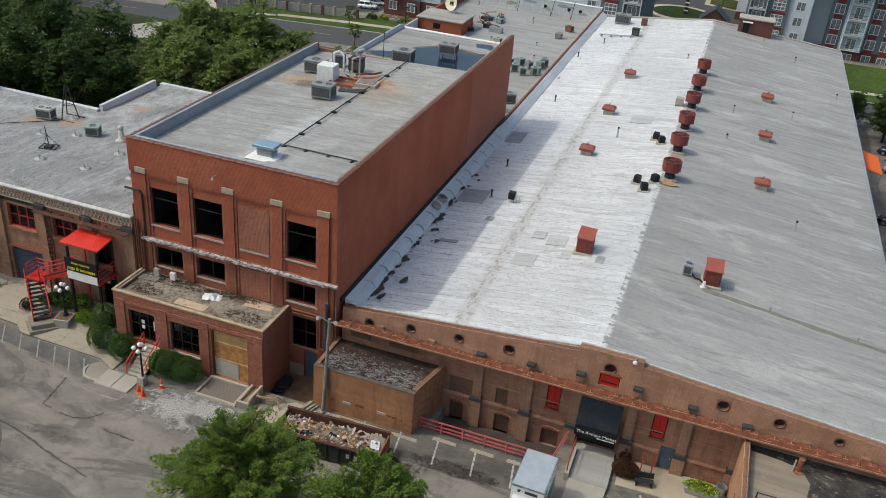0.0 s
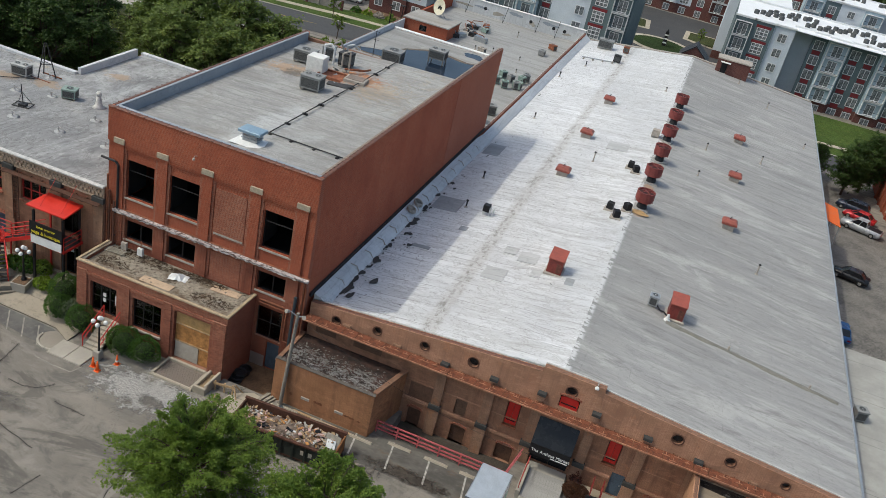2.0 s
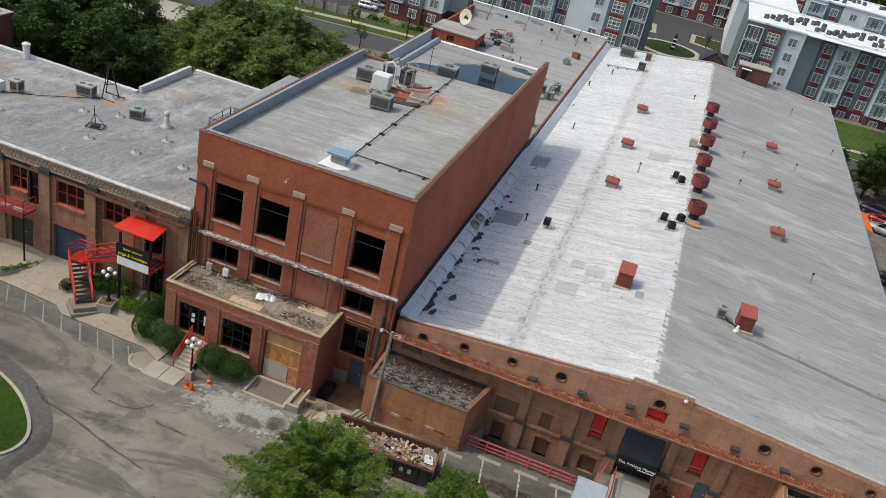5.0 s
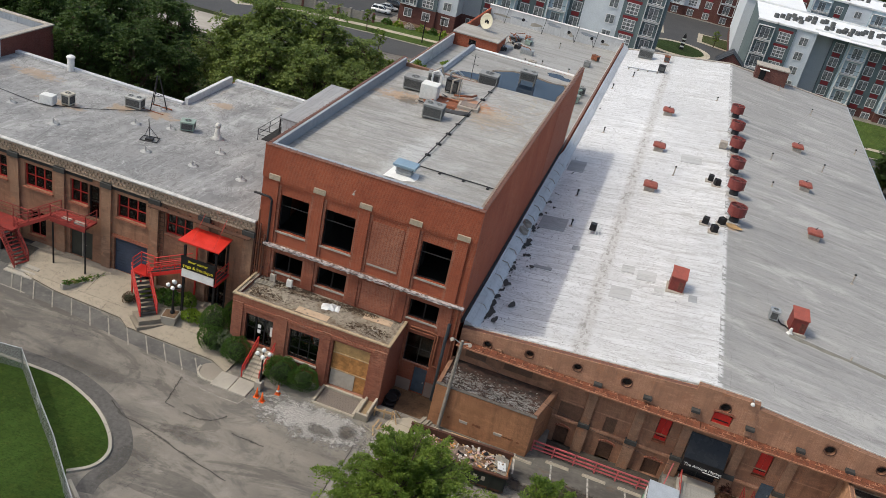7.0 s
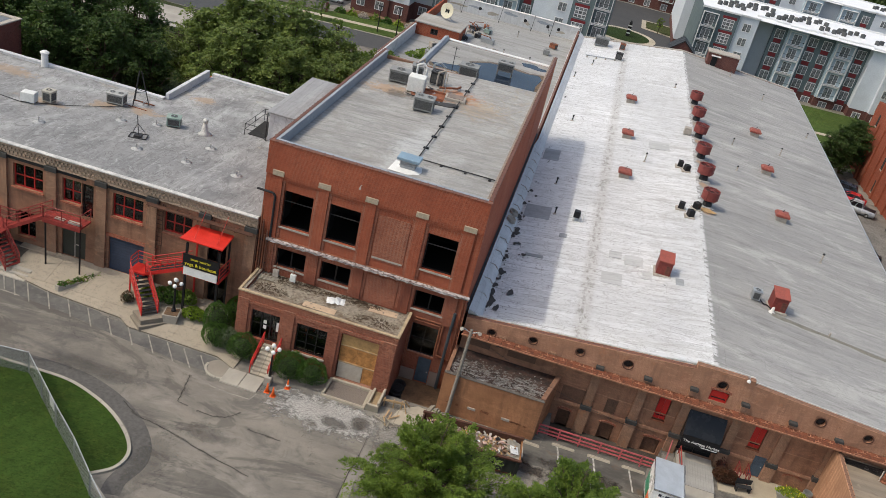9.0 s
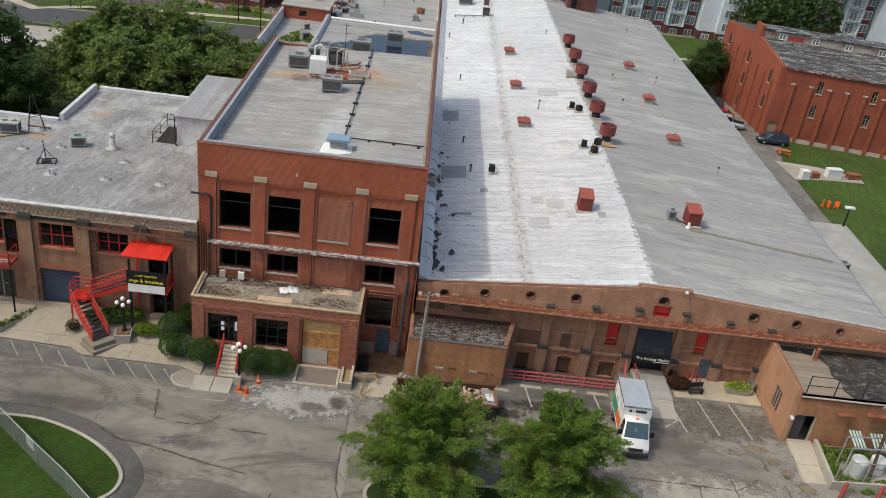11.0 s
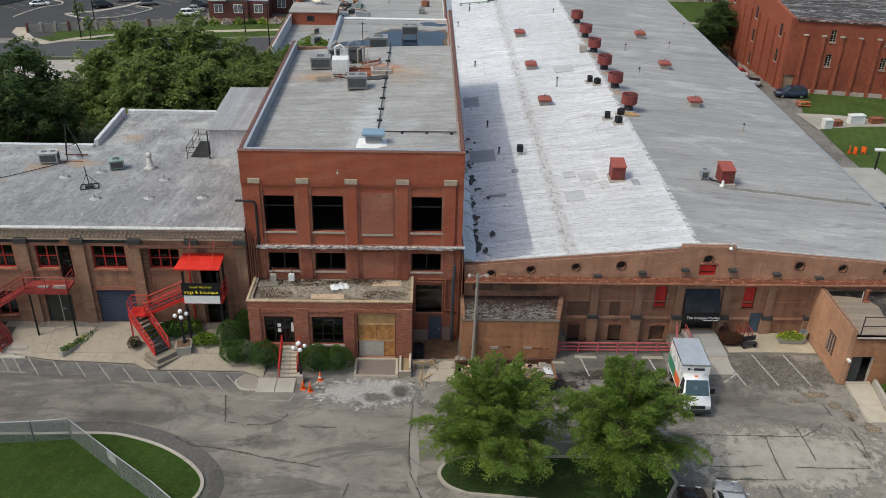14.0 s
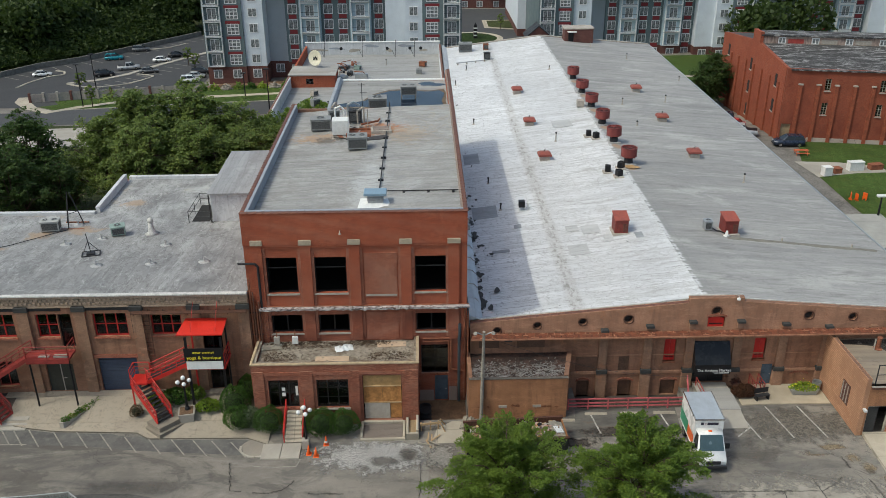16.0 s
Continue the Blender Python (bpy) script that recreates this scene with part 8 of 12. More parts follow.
for x, y, rz, pts, mt, lb in ((-11.6, 23.2, 0, [(0, 0, 0), (0, 0, 1.7), (0.5, 0.2, 1.9), (0.9, 0.2, 1.5), (0.9, 0.2, 0)], WHITE, "bent white vent pipe among the tower roof units"),
                              (-10.6, 26.0, 20, [(0, 0, 0), (0, 0, 1.3), (0.6, 0, 1.5), (1.2, 0, 1.1)], STEEL, "bent galvanised duct among the tower roof units"),
                              (-12.2, 26.6, 70, [(0, 0, 0), (0, 0, 1.0), (0.8, 0, 1.2), (1.4, 0, 0.2)], SILL, "pale insulated pipe beside the tower roof units"),
                              (-8.3, 22.6, 10, [(-0.8, 0, 0.2), (0.2, 0, 0.35), (0.9, 0.5, 0.3), (1.2, 1.6, 0.15)], RUST, "rusty pipe run across the tower roof"),
                              (-10.2, 18.6, 0, [(-1.2, 0.3, 0.12), (-0.2, 0, 0.15), (0.9, -1.2, 0.12), (1.1, -2.0, 0.3)], BLACK, "black hose between the tower roof units")):
    t = thing("plant_pipe", (x, y, TR(x)), rz, lb, "pipe", "tower plant pipes")
    part("pipe", Geo().tube(pts, 0.1 if mt is not BLACK else 0.05, 8), mt, t)
    part("foot", Geo().bbox(pts[0][0] - 0.18, pts[0][1] - 0.18, -0.03, pts[0][0] + 0.18, pts[0][1] + 0.18, 0.1), SILL, t)
condenser(-11.9, 24.9, TR(-11.9), 1.2, 1.1, 1.1, GREY_AC, "small dented grey unit behind the white one", 1, 12)
rnd = random.Random(61)
for k in range(7):
    x, y = -12.6 + rnd.uniform(0, 5.5), 18.2 + rnd.uniform(0, 7.5)
    t = thing("roof_debris", (x, y, TR(x)), rnd.uniform(0, 180), "scrap of sheet metal on the tower roof", "scrap", "tower roof scrap")
    q = rnd.uniform(0.2, 0.5)
    part("sheet", Geo().add([(-q, -q * 0.5, 0), (q, -q * 0.5, 0), (q, q * 0.5, 0.12), (-q, q * 0.5, 0.06), (-q, -q * 0.5, 0.03), (q, -q * 0.5, 0.03), (q, q * 0.5, 0.15), (-q, q * 0.5, 0.09)], [(3, 2, 1, 0), (4, 5, 6, 7), (0, 1, 5, 4), (1, 2, 6, 5), (2, 3, 7, 6), (3, 0, 4, 7)]), rnd.choice([RUST, SILL, IRON, STEEL]), t)
mast = thing("antenna_mast", (-9.4, 29.6, 15.3), 0, "thin dark antenna mast on the tower", "mast")
part("pole", Geo().cyl((0, 0, 0), (0, 0, 2.6), 0.035, seg=6), IRON, mast)
part("arm", Geo().tube([(-0.35, 0, 2.4), (0.35, 0, 2.4)], 0.02, 5).tube([(-0.2, 0, 1.6), (0.5, 0, 1.6)], 0.02, 5), IRON, mast)

# ---- plant on the west wing roof ----
STUB_GREY = plain("grey coated flashing", (0.4, 0.4, 0.39), 0.75, var=0.35, s=3)
WZ = lambda x, y: west_roof(x, y) + 0.01
condenser(-36.4, 13.5, WZ(-36.4, 13.5), 1.7, 1.1, 0.95, plain("pale grey unit housing", (0.4, 0.4, 0.38), 0.6, var=0.25, s=4), "grey twin-fan condenser on the west roof", 2, 8)
condenser(-30.05, 12.2, WZ(-30, 12.2), 1.3, 1.1, 0.8, GREEN_AC, "faded green condenser on the west roof", 1, 20)
condenser(-40.3, 9.3, WZ(-40.3, 9.3), 0.95, 0.95, 1.0, plain("beige unit housing", (0.46, 0.43, 0.36), 0.6, var=0.2, s=4), "beige round-topped condenser on the west roof", 1, 0)
condenser(-41.3, 8.0, WZ(-41.3, 8.0), 1.3, 0.9, 0.9, WHITE_AC, "white ventilator box on the west roof", 0, 10)
condenser(-48.9, 7.8, WZ(-48.9, 7.8), 1.3, 1.0, 0.9, WHITE_AC, "pale ventilator box on the west roof", 0, 10)
condenser(-51.9, 7.9, WZ(-51.9, 7.9), 1.1, 1.0, 1.2, GREY_AC, "grey condenser at the far end of the west roof", 1, 0)
cowl = thing("cowl_vent", (-27.2, 12.4, WZ(-27.2, 12.4)), 0, "white round-headed cowl vent", "vent")
part("skirt", Geo().lathe((0, 0, -0.05), [(0.7, 0), (0.34, 0.22), (0.22, 0.8), (0.2, 1.1)], 14), EDGE_WHITE, cowl, "", True)
part("head", Geo().ball((0, 0, 1.25), 0.27, 12), EDGE_WHITE, cowl, "", True)
chim = thing("west_flue", (-46.3, 17.4, 8.6), 0, "white round flue on the west roof edge", "flue")
part("shaft", Geo().cyl((0, 0, 0), (0, 0, 1.5), 0.33, seg=12), WHITE, chim)
part("cap", Geo().lathe((0, 0, 1.4), [(0.4, 0), (0.42, 0.15), (0.2, 0.3)], 12), WHITE, chim)
for x, y in ((-29.5, 4.9), (-25.3, 5.2), (-21.0, 5.4), (-25.2, 9.4), (-31.2, 11.2), (-43.5, 6.0), (-38, 4.5), (-33.8, 9.8), (-34.5, 14.8)):
    t = thing("roof_drain_vent", (x, y, WZ(x, y)), 0, "low grey flashed vent stub on the west roof", "vent stub", "west roof vent stubs")
    part("mound", Geo().lathe((0, 0, -0.03), [(0.55, 0), (0.3, 0.05), (0.11, 0.08), (0.07, 0.16)], 12), STUB_GREY, t, "", True)
    part("stub", Geo().cyl((0, 0, 0.1), (0, 0, 0.5), 0.05, seg=8).cyl((0, 0, 0.46), (0.22, 0, 0.42), 0.05, seg=8), STUB_GREY, t)
aer = thing("tripod_antenna", (-35.0, 14.9, WZ(-35, 14.9)), 0, "dark tripod antenna frame with rusty feet", "antenna")
for a in (0.4, 2.5, 4.6):
    part("leg", Geo().tube([(0.9 * math.cos(a), 0.9 * math.sin(a), 0), (0.12 * math.cos(a), 0.12 * math.sin(a), 3.2)], 0.05, 6), IRON, aer)
part("brace", Geo().tube([(0.55 * math.cos(0.4), 0.55 * math.sin(0.4), 1.3), (0.55 * math.cos(2.5), 0.55 * math.sin(2.5), 1.3), (0.55 * math.cos(4.6), 0.55 * math.sin(4.6), 1.3), (0.55 * math.cos(0.4), 0.55 * math.sin(0.4), 1.3)], 0.03, 5), IRON, aer)
part("foot", Geo().box(-1.4, -1.0, -0.02, 1.3, -0.9, 0.08), RUST, aer)
part("foot", Geo().box(-0.9, 0.6, -0.02, 1.2, 0.7, 0.08), RUST, aer)
st = thing("dish_stand", (-30.8, 7.5, WZ(-30.8, 7.5)), 15, "small dark stand on a ballast frame", "stand")
part("frame", Geo().tube([(-0.7, -0.5, 0.08), (0.7, -0.5, 0.08), (0.7, 0.5, 0.08), (-0.7, 0.5, 0.08), (-0.7, -0.5, 0.08)], 0.05, 6), IRON, st)
part("pole", Geo().tube([(0, 0, 0.1), (-0.15, 0, 1.9)], 0.04, 6).tube([(-0.6, 0.4, 0.1), (-0.1, 0, 1.2)], 0.025, 5).tube([(0.6, 0.4, 0.1), (-0.1, 0, 1.2)], 0.025, 5), IRON, st)
part("ballast", Geo().bbox(-0.35, -0.25, 0.02, 0.3, 0.25, 0.2), IRON, st)
wl = thing("roof_cable", (-48, 8.0, 9.3), 0, "slack black cable across the west roof", "cable")
part("cable", Geo().tube([(0, 0, 0.1), (4, -0.3, 0.02), (6.2, -0.5, 0.02), (9.5, 1.8, -0.12), (13, 5.6, -0.38)], 0.03, 5), BLACK, wl)
part("stand", Geo().cyl((0, 0, -0.1), (0, 0, 1.2), 0.06, seg=6), WHITE, wl)
rl = thing("hatch_railing", (-24.6, 15.1, 8.75), 0, "dark guard railing round a roof hatch", "railing")
for x, y in ((0, 0), (2.0, 0), (2.0, 4.6), (0, 4.6), (0, 2.3), (2.0, 2.3)):
    part("post", Geo().cyl((x, y, -0.1), (x, y, 1.15), 0.035, seg=6), IRON, rl)
for z in (0.6, 1.12):
    part("rail", Geo().tube([(2.0, 0, z), (0, 0, z), (0, 4.6, z), (2.0, 4.6, z)], 0.03, 6), IRON, rl)
# flat near-black panel stands for the shade in the pit
part("hatch_pit", Geo().box(0.2, 0.3, -0.06, 1.8, 4.2, 0.06), DARK, rl)
# little floodlight and wires on the eaves
fl = thing("eaves_floodlight", (-40.0, -0.75, 9.75), 0, "small white globe floodlight on the roof edge", "floodlight")
part("globe", Geo().ball((0, 0, 0.2), 0.22, 10), WHITE, fl, "", True)
part("stem", Geo().cyl((0, 0.15, 0), (0, 0, 0.15), 0.04, seg=6), STEEL, fl)
fl2 = thing("parapet_floodlight", (21.0, 0.5, 8.05), 0, "small white floodlight on the hall parapet", "floodlight")
part("head", Geo().lathe((0, -0.35, 0.0), [(0.15, 0), (0.14, 0.1), (0.06, 0.18)], 10), WHITE, fl2)
part("arm", Geo().tube([(0, 0.1, 0.05), (0, -0.1, 0.4), (0, -0.35, 0.25)], 0.03, 6), STEEL, fl2)

# ---- rear block ----
rear = thing("rear_block", (-24.6, 41, 0), 0, "low flat-roofed block with white parapet behind the tower", "building")
RZ = 4.7
part("roof", Geo().box(0.3, 0, RZ - 0.4, 24.55, 62, RZ), roof_sheet("rear roofing", (0.36, 0.355, 0.34), "x", 1.2, 0.6, (0.22, 0.21, 0.19)), rear, "buff stained felt roof")
part("wall", Geo().box(0, 62, -6, 24.7, 62.4, 7.0), WALL_SKIN, rear, "white coated rear parapet")
part("parapet_top", Geo().bbox(-0.1, 61.9, 7.0, 24.8, 62.5, 7.12), WHITE, rear)
part("wall", Geo().box(0, -11.5, -5, 0.3, 62, 6.4), BRICK_SIDE, rear)
part("parapet_skin", Geo().box(0.302, -11, RZ, 0.5, 38, 6.4).box(0, -11, 6.402, 0.5, 38, 6.5), WALL_SKIN, rear, "white coated side parapet")
part("wall", Geo().box(24.56, 0.0, -2, 24.85, 62, 6.55), BRICK_SIDE, rear)
part("parapet_skin", Geo().box(24.48, 0.0, RZ, 24.55, 62, 6.5), WALL_SKIN, rear)
DULL = plain("weathered red-grey wall", (0.24, 0.13, 0.1), 0.9, var=0.45, s=1.2)
coping(rear, (24.7, 0.2), (24.7, 62), 0.5, 6.55, DULL, 60)
rnd = random.Random(77)
for k in range(7):
    part("wall_stain", blot(0, 0, rnd.uniform(0.5, 1.6), rnd.uniform(0.15, 0.4), 0.004, 60 + k, 16).turn(pose(2.5 + k * 3.2, 61.985, rnd.uniform(5.4, 6.5), 90, 0, 0)), PARAPET_SKIN if k % 2 else CONCRETE_RAW, rear)
for x in (19.2, 21.2, 15.0, 6.5):
    part("wall_opening", Geo().cyl((x, 61.97, 5.9), (x, 61.995, 5.9), 0.3, seg=10), BLACK, rear, "round dark opening in the parapet")
for x in (3.5, 10.5, 16.5, 20.0):
    part("brace", Geo().tube([(x, 60.2, RZ), (x + 0.1, 61.9, 7.4)], 0.05, 5).tube([(x, 60.2, RZ), (x - 0.6, 61.9, 5.6)], 0.04, 5), IRON, rear)
coping(rear, (0.15, -11), (0.15, 38), 0.5, 6.5, DULL, 50)
part("low_roof", Geo().box(0.5, -11.5, RZ - 0.4, 11.4, 0, RZ), ROOF_REAR, rear)
sb = thing("satellite_house", (-24.4, 79.5, RZ), 0, "small red brick roof house with pale flat roof", "roof house")
part("wall", wall_xz(0, 7.2, 0, 1.9, [(2.6, 0.5, 3.8, 1.4)], 0, 0.3), BRICK, sb)
part("wall", Geo().box(0, 0.3, 0, 0.3, 6, 1.9).box(6.9, 0.3, 0, 7.2, 6, 1.9).box(0.3, 5.7, 0, 6.9, 6, 1.9), BRICK_SIDE, sb)
part("roof", Geo().bbox(-0.2, -0.2, 1.9, 7.4, 6.2, 2.1), ROOF_REAR, sb)
window(sb, 2.6, 0.5, 3.8, 1.4, 0.15, IRON, 2, 2, 0.08, False)
dish = thing("satellite_dish", (-20.6, 84.6, RZ + 2.1), 0, "large cream satellite dish with a dark centre mark", "satellite dish")
prof = [(0.05, 0.0), (0.7, 0.06), (1.3, 0.2), (1.8, 0.42), (1.84, 0.46), (1.75, 0.46), (1.25, 0.26), (0.65, 0.12), (0.03, 0.07)]
m4 = pose(0, 0, 2.2, 80, 0, 12)
part("bowl", Geo().lathe((0, 0, 0), prof, 22).turn(m4), plain("cream dish", (0.66, 0.62, 0.48), 0.6, var=0.15), dish, "", True)
part("mark", Geo().prism([(-0.6, -0.5), (-0.3, -0.5), (0.0, 0.0), (0.3, -0.5), (0.6, -0.5), (0.5, 0.4), (0.25, 0.1), (0, 0.5), (-0.25, 0.1), (-0.5, 0.4)], 0.2, 0.23).turn(m4), BLACK, dish, "dark plain mark on the dish")
dish.scale = (0.68, 0.68, 0.68)
dish.rotation_euler.z = radians(-38)
part("mast", Geo().cyl((0, 0.3, -0.1), (0, 0.3, 2.3), 0.1, seg=8).tube([(0, 0.3, 1.2), (0.9, 1.2, 0)], 0.05, 6), STEEL, dish)
rnd = random.Random(12)
for k in range(30):
    x, y = rnd.uniform(-22, -2), rnd.uniform(44, 99)
    if x < -14 and y < 90 and y > 78 or x < -14 and y < 66: continue
    if rnd.random() < 0.45:
        condenser(x, y, RZ, rnd.uniform(.8, 1.5), rnd.uniform(.8, 1.3), rnd.uniform(.6, 1.2), rnd.choice([GREY_AC, GREEN_AC, SILL, RUST]), "small weathered condenser on the rear roof", 1, rnd.uniform(0, 90))
    else:
        stack_pipe(x, y, RZ, rnd.uniform(0.5, 1.1), "small vent on the rear roof")
for k in range(8):
    condenser(-6.5 + (k % 4) * 1.4, 66 + (k // 4) * 3.2 + (k % 2), RZ, 1.0, 0.9, 1.0, GREEN_AC if k % 3 else GREY_AC, "pale green condenser in a cluster on the rear roof", 1, 10 * k)
for k, (x, y) in enumerate(((-2.3, 46.5), (-2.6, 50.5), (-2.2, 54.0))):
    condenser(x, y, RZ, 1.6, 1.3, 1.2, WHITE_AC if k < 2 else GREY_AC, "pale roof unit beside the tower flank", 1, 12 * k)
rnd = random.Random(21)
for k in range(12):
    t = thing("roof_scrap", (-16.6 + rnd.uniform(-1, 4.5), 83 + rnd.uniform(0, 12), RZ), rnd.uniform(0, 180), "heap of scrap pipe and sheet metal on the rear roof", "scrap", "rear roof scrap")
    q = rnd.uniform(0.5, 1.1)
    part("sheet", Geo().box(-q, -q * 0.5, 0, q, q * 0.5, q * rnd.uniform(0.2, 0.9)), rnd.choice([GREEN_AC, SILL, RUST, IRON, STEEL]), t)
    part("pipe", Geo().tube([(-q, -0.2, 0.1), (-q * 0.3, 0.1, q), (q * 1.2, 0.3, q * 1.1)], 0.07, 6), rnd.choice([STEEL, SILL, RUST]), t)
# weeds on the low roof
def tuft(n, rx, ry, h, seed, size=0.25):
    rnd = random.Random(seed)
    g = Geo()
    for k in range(n):
        a, r = rnd.uniform(0, 6.28), math.sqrt(rnd.random())
        p = Vector((rx * r * math.cos(a), ry * r * math.sin(a), h * rnd.random() * (1.1 - r)))
        d = Vector((rnd.gauss(0, 1), rnd.gauss(0, 1), rnd.gauss(0.4, 0.7))).normalized() * size * rnd.uniform(0.5, 1.2)
        e = d.orthogonal().normalized() * size * 0.4
        g.quad(p - d, p + e, p + d, p - e)
    return g
for x, y, s in ((-21.0, 67.5, 1), (-19.3, 69.5, 2), (-18, 68, 3), (-20, 70.5, 4)):
    t = thing("roof_weeds", (x, y, RZ), 0, "wild green weeds growing on the roof", "weeds")
    tagged(part("foliage", tuft(260, 1.6, 1.2, 0.9, s), LEAF, t), kind="stuff")

# far-west brick block behind the wing
fb = thing("west_brick_block", (-64, 1, 0), 0, "low brown brick block with a flat grey roof", "building")
part("wall", Geo().box(0, 0, -1, 11.2, 0.4, 10.5).box(0, 21.6, -3, 11.2, 22, 10.5).box(0, 0.4, -1, 0.4, 21.6, 10.5), BRICK_FLAT, fb)
part("wall", Geo().box(10.8, 0.4, -1, 11.2, 21.6, 10.5), brickwork("brown flank brick", (0.16, 0.05, 0.04), (0.22, 0.08, 0.06), (0.18, 0.1, 0.08), (0.09, 0.04, 0.03), (math.pi / 2, math.pi / 2, 0)), fb)
part("flank_skin", Geo().box(11.202, -0.2, 8.7, 11.3, 14.4, 10.49), WALL_SKIN, fb, "white coated flank above the wing roof")
part("roof", Geo().box(0.4, 0.4, 9.4, 10.8, 21.6, 9.8), ROOF_LEFT, fb)
part("parapet_skin", Geo().box(0.4, 21.5, 9.8, 10.8, 21.6, 10.5).box(0.4, 0.45, 9.8, 0.5, 21.5, 10.5), PARAPET_SKIN, fb)
part("coping", Geo().bbox(-0.1, 21.5, 10.5, 11.3, 22.1, 10.62).bbox(10.7, -0.1, 10.5, 11.3, 21.49, 10.62).bbox(-0.1, -0.1, 10.5, 10.69, 0.5, 10.62), SILL, fb)

# ---- stairs and decks ----
RED_DECK = plain("worn red deck paint", (0.27, 0.04, 0.034), 0.6, var=0.45, s=2)
def flight(parent, bottom, top, width, n, mat, tread_mat, rails=True, rail_h=1.0):
    """A straight open steel flight between two points: stringers, treads and railings."""
    b, t = Vector(bottom), Vector(top)
    flat = Vector((t.x - b.x, t.y - b.y, 0))
    d = flat.normalized()
    s = Vector((-d.y, d.x, 0))
    run, rise = flat.length / n, (t.z - b.z) / n
    for sg in (-1, 1):
        o = s * sg * width / 2
        q = [b + o, t + o]
        up, th = Vector((0, 0, 0.16)), s * 0.03
        v = [q[0] - th - up, q[1] - th - up, q[1] - th + up, q[0] - th + up, q[0] + th - up, q[1] + th - up, q[1] + th + up, q[0] + th + up]
        part("stringer", Geo().add(v, [(0, 1, 2, 3), (7, 6, 5, 4), (0, 4, 5, 1), (2, 6, 7, 3), (1, 5, 6, 2), (0, 3, 7, 4)]), mat, parent)
        if rails:
            z = Vector((0, 0, 1))
            for hh, r in ((rail_h, 0.045), (rail_h * 0.68, 0.028), (rail_h * 0.36, 0.028)):
                part("rail", Geo().cyl(q[0] + z * hh, q[1] + z * hh, r, seg=6), mat, parent)
            for k in range(0, n + 1, 3):
                p = q[0] + (q[1] - q[0]) * k / n
                part("post", Geo().cyl(p, p + z * rail_h, 0.035, seg=6), mat, parent)
    for k in range(n):
        p = b + d * run * (k + 0.5) + Vector((0, 0, rise * (k + 0.6)))
        c = [p + d * run * 0.5 * i + s * width / 2 * j for i, j in ((-1, -1), (1, -1), (1, 1), (-1, 1))]
        part("tread", Geo().add([q - Vector((0, 0, .04)) for q in c] + c, [(3, 2, 1, 0), (4, 5, 6, 7), (0, 1, 5, 4), (1, 2, 6, 5), (2, 3, 7, 6), (3, 0, 4, 7)]), tread_mat, parent)


def rail_run(parent, pts, h, mat, bars=3, step=1.3):
    z = Vector((0, 0, 1))
    for a, b in zip(pts, pts[1:]):
        a, b = Vector(a), Vector(b)
        for k in range(1, bars + 1):
            part("rail", Geo().cyl(a + z * h * k / bars, b + z * h * k / bars, 0.04 if k == bars else 0.026, seg=6), mat, parent)
        n = max(1, round((b - a).length / step))
        for k in range(n + 1):
            p = a + (b - a) * k / n
            part("post", Geo().cyl(p, p + z * h, 0.035, seg=6), mat, parent)


ys = thing("studio_stair", (-20, -1.5, 0), 0, "bright red steel stair and porch with awning at the studio door", "staircase")
YO = Vector((-20, -1.5, 0))
yp = lambda x, y, z: (x - YO.x, y - YO.y, z)
part("deck", Geo().box(*yp(-21.2, -2.6, 4.32), *yp(-18.2, -0.55, 4.5)), RED, ys, "red steel porch deck")
part("deck_plate", Geo().box(*yp(-21.1, -2.5, 4.5), *yp(-18.3, -0.6, 4.53)), IRON, ys)
for x in (-21.0, -18.4):
    part("column", Geo().box(*yp(x - 0.08, -2.5, 0.9), *yp(x + 0.08, -2.34, 7.0)), BLACK, ys)
    part("column", Geo().box(*yp(x - 0.06, -0.75, 0.9), *yp(x + 0.06, -0.63, 7.4)), BLACK if x > -20 else RED, ys)
part("awning", Geo().add([yp(-21.6, -2.5, 7.2), yp(-18.2, -2.5, 7.2), yp(-18.2, -0.55, 7.45), yp(-21.3, -0.55, 7.45), yp(-21.6, -2.5, 7.3), yp(-18.2, -2.5, 7.3), yp(-18.2, -0.55, 7.6), yp(-21.3, -0.55, 7.6)], [(3, 2, 1, 0), (4, 5, 6, 7), (0, 1, 5, 4), (1, 2, 6, 5), (2, 3, 7, 6), (3, 0, 4, 7)]), plain("red awning sheet", (0.62, 0.03, 0.018), 0.4, var=0.15, s=1.2, spec=0.5), ys, "bright red sloping awning")
for x in (-20.6, -18.8):
    part("tie_rod", Geo().tube([yp(x, -0.55, 9.0), yp(x, -2.2, 7.33)], 0.02, 5), RED, ys)
sgn = part("sign_board", Geo().box(*yp(-21.15, -2.7, 5.13), *yp(-18.28, -2.62, 6.2)), BLACK, ys, "black sign with yellow lettering")
YEL = plain("yellow lettering", (0.85, 0.72, 0.05), 0.5, var=0.1)
lettering("inner warrior", 0.3, (yp(-19.7, -2.71, 5.78)), YEL, sgn)
lettering("yoga & boutique", 0.385, (yp(-19.7, -2.71, 5.3)), YEL, sgn)
part("sign_panel", Geo().box(*yp(-21.05, -2.7, 4.42), *yp(-18.35, -2.62, 5.08)), WHITE, ys, "blank white panel below the sign")
part("notice", Geo().box(*yp(-20.0, -0.62, 6.2), *yp(-19.6, -0.56, 6.8)), WHITE, ys, "white notice by the door")
part("notice", Geo().box(*yp(-19.5, -0.62, 3.3), *yp(-19.0, -0.56, 3.9)), plain("pale blue notice", (0.4, 0.6, 0.7), 0.6, var=0.1), ys, "pale blue notice by the lower door")
